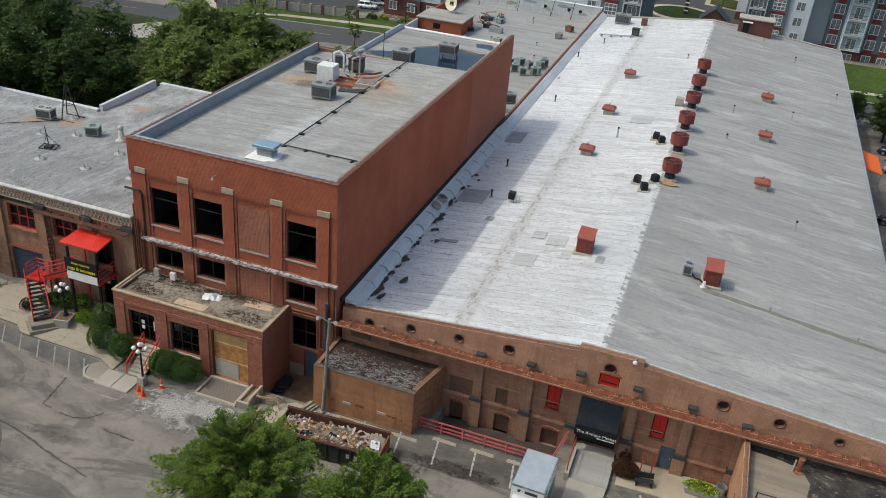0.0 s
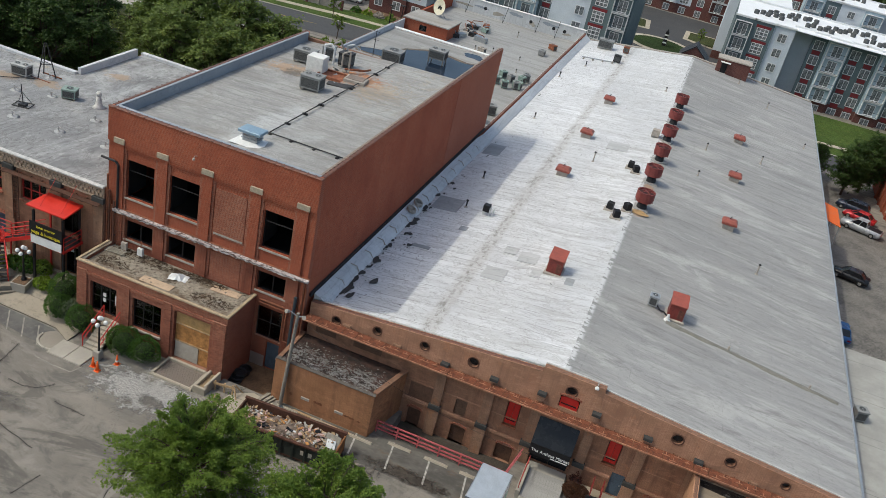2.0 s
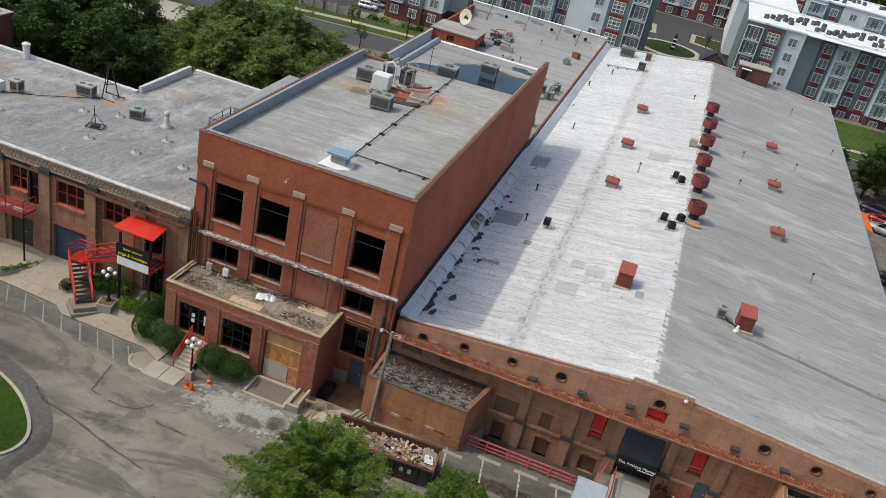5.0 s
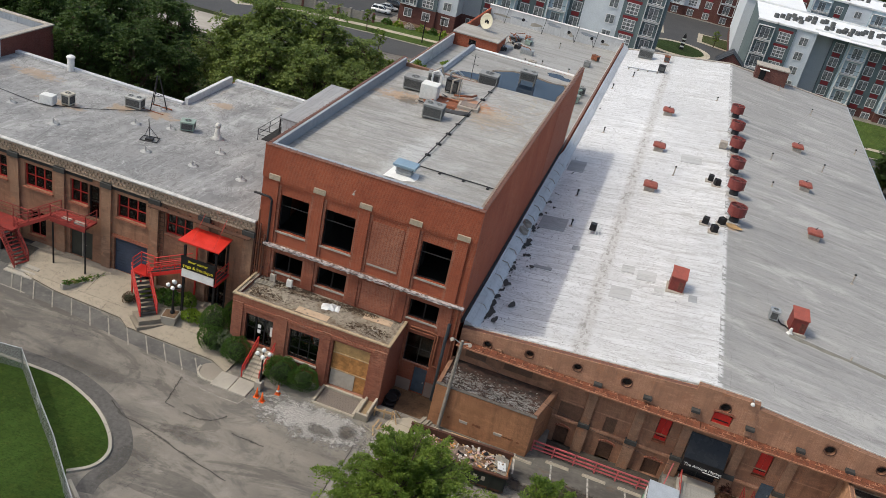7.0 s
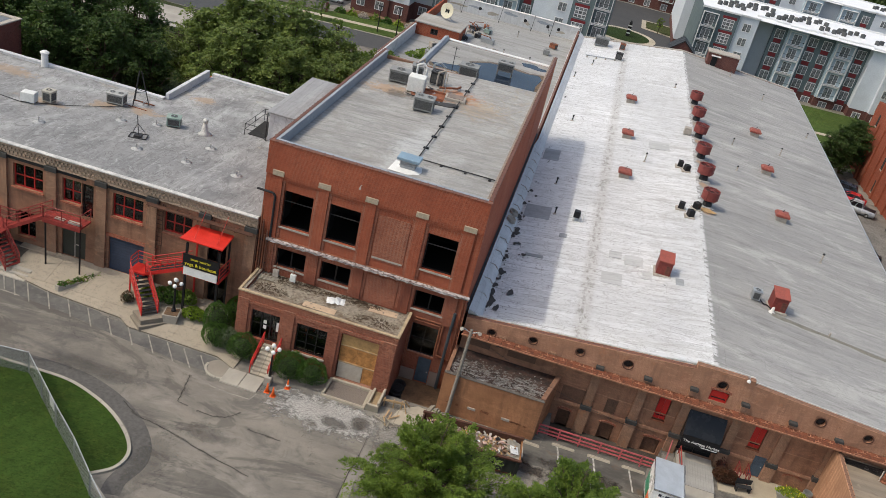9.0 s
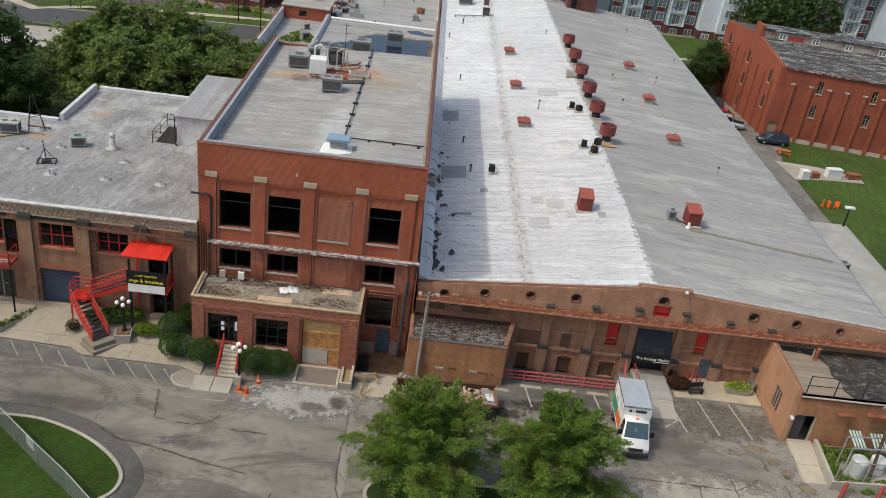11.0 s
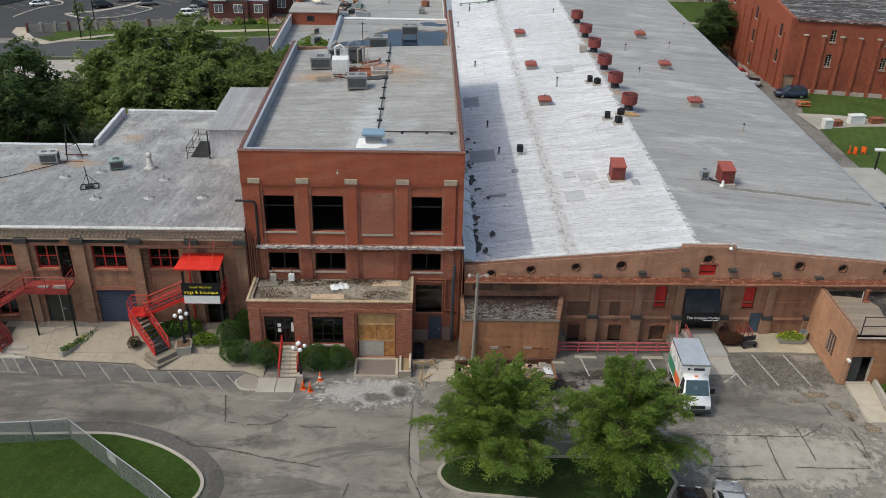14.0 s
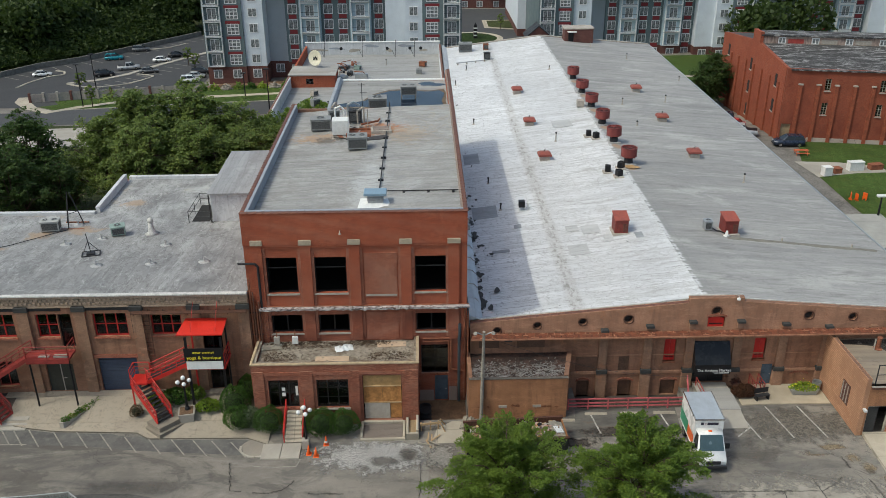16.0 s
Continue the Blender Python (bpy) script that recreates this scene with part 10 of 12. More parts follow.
# tar-filled cracks
m = Mat("broken crack tar", 0.75)
m.l.new(m.noise((1.6, 1.6, 1), 6, 0.75, 0.34, 0.5), m.b.inputs["Alpha"])
TAR = m.done(m.mix((0.028, 0.026, 0.024), (0.07, 0.063, 0.055), m.noise(5, 5)))
m = Mat("crack dirt", 0.9)
m.l.new(m.times(m.noise((1.1, 1.1, 1), 7, 0.8, 0.42, 0.7), 0.5), m.b.inputs["Alpha"])
CRACK_DIRT = m.done(m.mix((0.06, 0.054, 0.046), (0.12, 0.108, 0.092), m.noise(3, 5)))
for pts in ([(-17.3, -8.2), (-17.0, -9.6), (-16.7, -11.1), (-15.9, -11.25)], [(-15.2, -11.4), (-14.2, -11.5), (-13.2, -11.2), (-12.6, -10.6), (-12.5, -10.2)], [(-3.7, -6.8), (-3.65, -10), (-3.8, -13.2), (-3.7, -16), (-2.6, -19.5)],
            [(-19.8, -12.7), (-18.4, -13.6), (-16.4, -13.9), (-12.3, -15.0), (-9.5, -15.6)], [(16.2, -12.2), (21.0, -12.3), (23.6, -12.4), (24.7, -11.8), (25.6, -11.0)], [(21.0, -12.3), (20.9, -14.5), (20.9, -16.6)], [(23.5, -11.0), (23.6, -12.4), (23.6, -14.8)], [(15.6, -15.3), (18.1, -15.4), (19.8, -15.3)], [(16.4, -16.5), (19.1, -16.6), (21.4, -16.6)], [(22.0, -15.4), (24.5, -15.5), (27.1, -15.5)], [(20.1, -17.0), (20.1, -18.2), (20.5, -18.9)], [(23.3, -17.9), (23.0, -19.2)], [(27.4, -11.3), (27.5, -12.7), (27.4, -14.7)], [(27.0, -12.9), (27.3, -15.0)], [(26.5, -8.8), (26.6, -10.1)], [(-11.3, -11.6), (-8.9, -11.7)], [(-7.6, -17.1), (-8.0, -19.0)]):
    r2 = random.Random(int(abs(pts[0][0]) * 10))
    fine = []
    for a, b in zip(pts, pts[1:]):
        for k in range(6):
            fine.append((a[0] + (b[0] - a[0]) * k / 6 + r2.uniform(-.04, .04), a[1] + (b[1] - a[1]) * k / 6 + r2.uniform(-.04, .04)))
    fine.append(pts[-1])
    structure("crack", sheet(band(fine, 0.065), 0.0175, 3.0), TAR, "dark tar-filled crack in the asphalt", "crack")
    structure("crack_edge", sheet(band(fine, 0.24), 0.0165, 3.0), CRACK_DIRT, "dark crumbling edge of a crack", "crack")

# ---- roll-off container with rubble ----
dm = thing("rolloff_container", (-0.35, -8.45, 0), 3.5, "long rusty brown roll-off container heaped with rubble", "container")
DBR = plain("rusty brown container paint", (0.1, 0.045, 0.03), 0.8, var=0.5, s=1.5)
DBK = plain("dark green-black container paint", (0.025, 0.03, 0.026), 0.7, var=0.4, s=1.5)
part("floor", Geo().box(0, 0, 0.2, 7.3, 2.35, 0.35), DBR, dm)
part("side", Geo().box(0, 0, 0.35, 7.3, 0.1, 1.6), DBK, dm)
part("side", Geo().box(0, 2.25, 0.35, 7.3, 2.35, 1.6), DBR, dm)
part("end", Geo().box(0, 0.1, 0.35, 0.1, 2.25, 1.6), DBR, dm)
part("end", Geo().box(7.2, 0.1, 0.35, 7.3, 2.25, 1.5), plain("orange rust container end", (0.3, 0.13, 0.05), 0.85, var=0.5, s=2), dm, "orange rusty end gate")
for k in range(9):
    part("rib", Geo().box(0.25 + k * 0.85, -0.09, 0.3, 0.37 + k * 0.85, 0, 1.5), DBK, dm)
    part("rib", Geo().box(0.25 + k * 0.85, 2.35, 0.3, 0.37 + k * 0.85, 2.44, 1.5), DBR, dm)
part("top_rail", Geo().box(-0.05, -0.1, 1.5, 7.35, 0.1, 1.62), DBR, dm)
part("top_rail", Geo().box(-0.05, 2.25, 1.6, 7.35, 2.45, 1.72), DBR, dm)
for k in range(2):
    part("mark", Geo().box(5.1 + k * 0.55, -0.012, 0.75, 5.35 + k * 0.55, 0.0, 1.1), SILL, dm, "pale plain mark")
for x in (0.8, 6.4):
    part("roller", Geo().cyl((x, 0.3, 0.12), (x, 2.0, 0.12), 0.12, seg=10), IRON, dm)
rub = thing("rubble_heap", (-0.35, -8.45, 0.35), 3.5, "heap of broken board, brick and insulation in the container", "rubble")
rnd = random.Random(21)
g = Geo()
n1, n2 = 26, 9
for i in range(n1):
    for j in range(n2):
        x, y = 0.12 + 7.05 * i / (n1 - 1), 0.12 + 2.1 * j / (n2 - 1)
        e = max(0.0, math.sin(math.pi * i / (n1 - 1))) ** 0.4 * max(0.0, math.sin(math.pi * j / (n2 - 1))) ** 0.5
        g.v.append((x, y, 0.6 + 0.7 * e + rnd.uniform(-0.12, 0.12)))
g.f = [(j + i * n2, j + (i + 1) * n2, j + 1 + (i + 1) * n2, j + 1 + i * n2) for i in range(n1 - 1) for j in range(n2 - 1)]
part("rubble", g, plain("mixed rubble", (0.22, 0.165, 0.13), 0.95, var=0.6, s=2.5, bump=0.8), rub)
for mt, n, lb in ((WOOD, 70, "broken boards"), (plain("pink insulation", (0.5, 0.34, 0.3), 0.9, var=0.3, s=5), 40, "pink insulation scraps"), (TARP, 14, "white plaster pieces"), (SILL, 100, "pale plaster pieces"), (plain("brown plank", (0.2, 0.12, 0.07), 0.9, var=0.4), 80, "brown plank ends"), (OSB, 20, "strand board offcuts"), (BLACK, 26, "black felt scraps")):
    g = Geo()
    for k in range(n):
        L, W, H = 0.1 + 0.75 * rnd.random() ** 2.2, rnd.uniform(0.05, 0.24), rnd.uniform(0.015, 0.07)
        x, y = rnd.uniform(0.4, 6.9), rnd.uniform(0.35, 2.0)
        q = Geo().box(-L / 2, -W / 2, -H / 2, L / 2, W / 2, H / 2).turn(pose(x, y, 1.22 + rnd.uniform(-0.08, 0.16) - 0.28 * abs(y - 1.15), rnd.gauss(0, 14), rnd.gauss(0, 14), rnd.uniform(0, 180)))
        g.add(q.v, q.f)
    tagged(part("scrap", g, mt, rub, lb), kind="stuff")
part("board", Geo().box(-0.5, -0.75, -0.03, 0.5, 0.75, 0.03).turn(pose(6.7, 1.1, 1.16, 8, 14, 6)), WOOD_OLD, rub, "weathered board at the end of the heap")
part("sheet", Geo().box(-0.3, -0.35, -0.02, 0.3, 0.35, 0.02).turn(pose(6.75, 0.95, 1.25, 8, 14, 15)), WHITE, rub, "white sheet on the board")
tb = thing("timber_stack", (0.3, -4.0, 0), 75, "stack of grey timber posts by the pole", "timber")
for k in range(5):
    part("post", Geo().box(-1.0, k * 0.17, 0, 0.6, k * 0.17 + 0.14, 0.14 + 0.1 * (k % 2)), WOOD_OLD, tb)
pb = thing("long_board", (2.0, -3.85, 0), -1, "long pale board on the ground by the store", "board")
part("plank", Geo().box(0, 0, 0.0, 4.6, 0.16, 0.07), WOOD, pb)
bk = thing("bucket", (1.3, -4.3, 0), 0, "grey metal bucket beside the low store", "bucket")
part("body", Geo().lathe((0, 0, 0), [(0.14, 0), (0.18, 0.4), (0.16, 0.4), (0.13, 0.05)], 12), STEEL, bk)

# ---- rusty service pipes in the corner of wing and tower ----
cp = thing("corner_pipes", (-16.1, -0.34, 5.2), 0, "rusty brown service pipes in the wall corner", "pipes")
for k, top in enumerate((3.9, 5.6, 4.4, 3.2, 3.6)):
    part("pipe", Geo().cyl((k * 0.19 - 0.4, 0.02 * (k % 2), -2.2 if k < 2 else -0.05), (k * 0.19 - 0.4, 0.02 * (k % 2), top), 0.065, seg=8), RUST if k % 2 else TILE, cp)
for z in (0.7, 2.6):
    part("clamp", Geo().box(-0.52, 0.03, z, 0.48, 0.1, z + 0.08), IRON, cp)

# ---- poles and wires ----
po = thing("timber_pole", (0.95, -3.8, 0), 0, "leaning grey timber pole with floodlights", "pole")
part("shaft", Geo().cyl((0, 0, -0.2), (0.15, 0.5, 7.6), 0.15, 0.11, 10), POLE_WOOD, po)
for sx in (-1, 1):
    part("arm", Geo().tube([(0.15, 0.5, 7.3), (0.15 + sx * 0.5, 0.4, 7.6)], 0.04, 6), STEEL, po)
    part("floodlight", Geo().lathe((0, 0, 0), [(0.06, 0), (0.12, 0.14), (0.14, 0.4), (0.1, 0.4)], 10).turn(pose(0.15 + sx * 0.55, 0.35, 7.6, 60, sx * 35, 0)), SILL, po)
wr = thing("overhead_wire", (1.1, -3.3, 7.2), 0, "thin slack overhead wire to the hall wall", "wire")
pts = [(0 + 20 * k / 14, 3.2 * k / 14, -6.0 * k / 14 - 1.2 * math.sin(math.pi * k / 14)) for k in range(15)]
g = Geo()
for k, (x, y, z) in enumerate(pts):
    g.v += [(x, y - 0.013, z), (x, y, z + 0.013), (x, y + 0.013, z), (x, y, z - 0.013)]
    if k:
        g.f += [(4 * k - 4 + i, 4 * k - 4 + (i + 1) % 4, 4 * k + (i + 1) % 4, 4 * k + i) for i in range(4)]
part("wire", g, IRON, wr)
sl = thing("street_lamp", (-31.9, -13.5, 0.1), 0, "tall slender grey street lamp with floodlights", "street lamp")
part("pole", Geo().cyl((0, 0, -0.1), (0.05, 0, 9.6), 0.12, 0.07, 10), POLE_WOOD, sl)
part("cross_arm", Geo().tube([(-0.7, 0, 9.3), (0.7, 0, 9.3)], 0.05, 6), STEEL, sl)
for sx in (-0.75, 0.3, 0.8):
    part("floodlight", Geo().lathe((0, 0, 0), [(0.07, 0), (0.16, 0.16), (0.18, 0.45), (0.13, 0.45)], 10).turn(pose(sx, -0.1, 9.45, 65, sx * 40, 0)), SILL, sl)
part("coil", Geo().lathe((0, 0, 0), [(0.46 + 0.028 * math.cos(a), 0.028 * math.sin(a)) for a in (0, 1.26, 2.51, 3.77, 5.03, 6.2832)], 18).turn(pose(0.05, -0.14, 8.35, 78, 0, 0)), IRON, sl)

# ---- chain-link fence round the lawn ----
fc = thing("chain_link_fence", (-26.4, -13.4, 0), 0, "grey chain-link fence along the lawn", "fence")
FO = Vector((-26.4, -13.4, 0))
line = [(-60, -14.2), (-46, -14.0), (-34.7, -13.8), (-29.0, -13.4), (-26.6, -13.1), (-24.4, -14.9), (-22.1, -16.8), (-19.5, -18.85), (-17.1, -21.0), (-12.9, -24.6)]
LINK = Mat("chain link", 0.5, 0.6, 0.4)
w1, w2 = LINK.wave((5.0, 5.0, 5.0), (0, 0.6, 0), 0, 0.86, 0.93, 0), LINK.wave((5.0, 5.0, 5.0), (0, -0.6, 0), 0, 0.86, 0.93, 0)
tr_ = LINK.n.new("ShaderNodeBsdfTransparent")
mx_ = LINK.n.new("ShaderNodeMixShader")
mxm = LINK.n.new("ShaderNodeMath"); mxm.operation = "MAXIMUM"
LINK.l.new(w1, mxm.inputs[0]); LINK.l.new(w2, mxm.inputs[1])
LINK.l.new(LINK.times(mxm.outputs[0], 0.8), mx_.inputs[0])
LINK.l.new(tr_.outputs[0], mx_.inputs[1]); LINK.l.new(LINK.b.outputs[0], mx_.inputs[2])
LINK.done((0.4, 0.42, 0.42))
LINK.l.new(mx_.outputs[0], LINK.n["Material Output"].inputs["Surface"])
for a, b in zip(line, line[1:]):
    a, b = Vector((*a, 0)) - FO, Vector((*b, 0)) - FO
    n = max(1, round((b - a).length / 2.6))
    part("top_rail", Geo().cyl(a + Vector((0, 0, 1.85)), b + Vector((0, 0, 1.85)), 0.035, seg=6), STEEL, fc)
    d = (b - a).normalized()
    s = Vector((-d.y, d.x, 0)) * 0.012
    part("mesh_panel", Geo().add([a - s + Vector((0, 0, .1)), b - s + Vector((0, 0, .1)), b - s + Vector((0, 0, 1.83)), a - s + Vector((0, 0, 1.83)), a + s + Vector((0, 0, .1)), b + s + Vector((0, 0, .1)), b + s + Vector((0, 0, 1.83)), a + s + Vector((0, 0, 1.83))], [(0, 1, 2, 3), (7, 6, 5, 4)]), LINK.m, fc)
    for k in range(n + 1):
        p = a + (b - a) * k / n
        part("post", Geo().cyl(p, p + Vector((0, 0, 1.92)), 0.04, seg=7), STEEL, fc)
part("notice", Geo().box(-0.45, -0.03, 0.9, 0.45, 0.03, 1.6).turn(pose(3.6, -2.75, 0, 0, 0, -40)), WHITE, fc, "blank white notice on the fence")

# ---- right-hand yard ----
tf = thing("transformer_yard", (32.6, -9.4, 0), 0, "grey transformer drum with green bushings on a fenced pad", "transformer")
part("pad", Geo().bbox(-0.3, -0.9, -0.1, 3.4, 1.0, 0.15), CONCRETE_RAW, tf)
part("tank", Geo().lathe((0.6, 0, 0.15), [(0.55, 0), (0.6, 0.1), (0.6, 1.3), (0.45, 1.45), (0.1, 1.5)], 16), plain("pale grey tank", (0.5, 0.52, 0.5), 0.5, var=0.2), tf)
part("frame", Geo().tube([(-0.6, 0.6, 0.1), (-0.6, 0.6, 2.9), (2.2, 0.9, 2.9), (2.2, 0.9, 0.1)], 0.06, 6).tube([(-0.6, -0.4, 0.1), (-0.6, -0.4, 2.7), (2.2, -0.2, 2.7)], 0.06, 6), STEEL, tf)
for k in range(4):
    part("bushing", Geo().cyl((0.3 + k * 0.24, 2.1, 2.4), (0.75 + k * 0.24, 1.3, 1.5), 0.075, seg=8), plain("pale green enamel", (0.45, 0.6, 0.53), 0.4, var=0.25) if k == 0 else bpy.data.materials["pale green enamel"], tf)
rnd = random.Random(17)
for k, (x, y) in enumerate(((31.6, -7.5), (32.6, -7.7), (33.6, -7.4), (35.2, -7.7), (31.5, -9.4), (32.1, -10.6), (33.4, -10.7), (34.9, -10.6), (36.4, -10.3), (36.4, -8.2), (31.7, -8.5), (34.3, -7.6), (36.9, -9.3))):
    t = thing("weed_clump", (x, y, 0.02), 0, "tall green weed clump by the outbuilding", "weeds", "yard weeds")
    tagged(part("foliage", tuft(420, 0.8, 0.7, 1.0, 60 + k, 0.14), LEAF, t), kind="stuff")
structure("yard_ground", sheet([(31.1, -11.0), (38.8, -10.6), (38.8, -6.5), (31.2, -6.5)], 0.03, 1.0), BED_GROUND, "dark weedy ground of the transformer yard", "ground")
yw = thing("yard_wall", (31.0, -6.5, 0), 0, "low concrete retaining wall beside the ramp", "low wall")
part("wall", Geo().prism([(0.0, -0.2), (0.25, -0.2), (-0.1, -4.6), (-0.4, -4.75)], -0.1, 0.75), CONCRETE_RAW, yw)
part("wall", Geo().prism([(-0.4, -4.76), (-0.1, -4.61), (8.5, -4.1), (8.5, -4.4)], -0.1, 0.75), CONCRETE_RAW, yw)
rp = thing("side_ramp", (29.0, -6.6, 0), 0, "pale concrete ramp to the outbuilding door", "ramp")
part("slab", Geo().add([(0.12, 0.2, 0.3), (1.98, 0.2, 0.3), (1.62, -4.2, 0.03), (-0.12, -4.2, 0.03), (0.12, 0.2, -0.1), (1.98, 0.2, -0.1), (1.62, -4.2, -0.1), (-0.12, -4.2, -0.1)], [(3, 2, 1, 0), (4, 5, 6, 7), (0, 1, 5, 4), (1, 2, 6, 5), (2, 3, 7, 6), (3, 0, 4, 7)]), CONCRETE, rp)
yf = thing("yard_fence", (30.8, -11.1, 0.75), 0, "rusty grey chain-link fence on the low yard wall", "fence")
for k in range(5):
    part("post", Geo().cyl((k * 2.1, 0.1 * k, 0), (k * 2.1, 0.1 * k, 1.75), 0.035, seg=7), STEEL, yf)
part("top_rail", Geo().cyl((0, 0, 1.7), (8.4, 0.4, 1.7), 0.026, seg=6), STEEL, yf)
for z in (0.1, 0.5, 0.9, 1.3):
    part("wire", Geo().cyl((0, 0, z), (8.4, 0.4, z), 0.008, seg=4), STEEL, yf)
for x in (31.1, 33.7):
    bo = thing("red_bollard", (x, -12.0, 0), 0, "leaning red steel bollard", "bollard", "yard bollards")
    part("post", Geo().lathe((0, 0, -0.1), [(0.14, 0), (0.14, 1.3), (0.1, 1.4), (0.02, 1.43)], 12).turn(pose(0, 0, 0, -9, 11, 0)), RED_DULL, bo)
yp2 = thing("yard_pole", (33.9, -10.1, 0.1), 0, "leaning brown timber pole in the transformer yard", "pole")
part("shaft", Geo().cyl((0, 0, -0.1), (0.5, 1.5, 6.2), 0.13, 0.09, 9), BARK, yp2)
part("cross_arm", Geo().box(-0.9, -0.06, 0, 0.9, 0.06, 0.12).turn(pose(0.47, 1.4, 5.6, 0, 0, 10)), WOOD_OLD, yp2)
tk2 = thing("grey_tank", (34.8, -9.0, 0.15), 0, "second pale grey transformer drum on the pad", "transformer")
part("tank", Geo().lathe((0, 0, 0), [(0.5, 0), (0.55, 0.1), (0.55, 1.2), (0.4, 1.35), (0.1, 1.4)], 16), WHITE_AC, tk2)
part("band", Geo().lathe((0, 0, 0.6), [(0.56, 0), (0.57, 0.03), (0.57, 0.1), (0.56, 0.13)], 16), STEEL, tk2)
for k in range(4):
    part("bushing", Geo().cyl((-0.4 + k * 0.26, 1.5, 2.3), (0.0 + k * 0.26, 0.8, 1.4), 0.075, seg=8), bpy.data.materials["pale green enamel"], tk2)
fb2 = thing("flower_trough", (26.9, -0.9, 0), 0, "long galvanised trough full of green and yellow flowers", "planter")
part("trough", Geo().add([(-0.9, -0.3, 0), (0.9, -0.3, 0), (0.9, 0.3, 0), (-0.9, 0.3, 0), (-1.1, -0.42, 0.6), (1.1, -0.42, 0.6), (1.1, 0.42, 0.6), (-1.1, 0.42, 0.6)], [(3, 2, 1, 0), (0, 1, 5, 4), (1, 2, 6, 5), (2, 3, 7, 6), (3, 0, 4, 7), (4, 5, 6, 7)]), STEEL, fb2)
part("plant", tuft(500, 1.2, 0.55, 0.7, 77, 0.13).turn(pose(0, 0, 0.55)), LEAF_LIME, fb2)
part("flower", tuft(90, 1.15, 0.5, 0.95, 78, 0.07).turn(pose(0, 0, 0.6)), YEL, fb2)
ub = thing("round_bin", (28.15, -0.4, 0), 0, "galvanised round bin by the wall", "bin")
part("body", Geo().lathe((0, 0, 0), [(0.3, 0), (0.36, 0.8), (0.33, 0.8), (0.28, 0.05)], 14), STEEL, ub)
fp = thing("entry_apron", (22.0, -2.1, 0), 0, "pale stone apron before the side door", "paving")
part("slab", Geo().prism([(-0.5, -0.3), (1.5, -0.2), (6.5, -0.3), (6.5, 2.5), (-0.5, 2.5)], -0.1, 0.08), concrete("sandy paving", (0.42, 0.36, 0.27), 0), fp)
for x in (22.9, 23.6):
    t = thing("door_rail", (x, -0.6, 0.08), 0, "short red railing at the side door", "railing")
    rail_run(t, [(0, 0.9, 0), (0, -0.6, 0)], 1.1, RED_DECK, 3, 0.7)
bench = thing("garden_bench", (23.3, -1.7, 0.08), 12, "dark timber bench by the door", "bench")
part("seat", Geo().bbox(-0.6, -0.2, 0.4, 0.6, 0.2, 0.46), IRON, bench)
part("backrest", Geo().bbox(-0.6, 0.2, 0.5, 0.6, 0.25, 0.95), IRON, bench)
for x in (-0.5, 0.5):
    part("leg", Geo().box(x - 0.04, -0.18, 0, x + 0.04, 0.2, 0.4), IRON, bench)
pz = thing("plant_pot", (21.75, 0.0, 0.08), 0, "dark round plant pot at the entrance", "plant pot")
part("pot", Geo().lathe((0, 0, 0), [(0.25, 0), (0.36, 0.5), (0.3, 0.5)], 12), IRON, pz)
part("plant", tuft(160, 0.45, 0.45, 0.8, 81, 0.12).turn(pose(0, 0, 0.45)), LEAF_RED, pz)

# ---- vehicles ----
CAR_GLASS = plain("dark car glass", (0.012, 0.015, 0.018), 0.08, var=0.1, bump=0, spec=0.6)


def car_paint(name, c, metal=0.2):
    return plain(name, c, 0.28, metal, var=0.08, s=1, bump=0, spec=0.5)


PAINTS = {k: car_paint(k + " car paint", c) for k, c in {"silver": (0.4, 0.41, 0.42), "black": (0.015, 0.015, 0.017), "red": (0.45, 0.02, 0.025), "white": (0.75, 0.75, 0.74), "blue": (0.03, 0.1, 0.25), "teal": (0.02, 0.22, 0.27), "grey": (0.12, 0.125, 0.13), "yellow": (0.7, 0.5, 0.02), "navy": (0.025, 0.035, 0.06)}.items()}
TAIL = plain("tail lamp red", (0.3, 0.01, 0.01), 0.25, var=0.1, bump=0)
HEADLAMP = plain("head lamp glass", (0.6, 0.62, 0.63), 0.12, var=0.05, bump=0)


def loft(sections):
    """Rings of equal length, joined in order, with end caps."""
    g = Geo()
    n = len(sections[0])
    for s in sections:
        g.v += s
    for j in range(len(sections) - 1):
        g.f += [(j * n + k, j * n + (k + 1) % n, (j + 1) * n + (k + 1) % n, (j + 1) * n + k) for k in range(n)]
    g.f += [tuple(range(n - 1, -1, -1)), tuple(range((len(sections) - 1) * n, len(sections) * n))]
    return g


def wheel(parent, x, y, r=0.34, w=0.22):
    t = part("wheel", Geo().cyl((x, y - w / 2, r), (x, y + w / 2, r), r, seg=16), RUBBER, parent)
    part("rim", Geo().cyl((x, y - w / 2 - 0.01, r), (x, y + w / 2 + 0.01, r), r * 0.6, seg=12), CHROME, t)


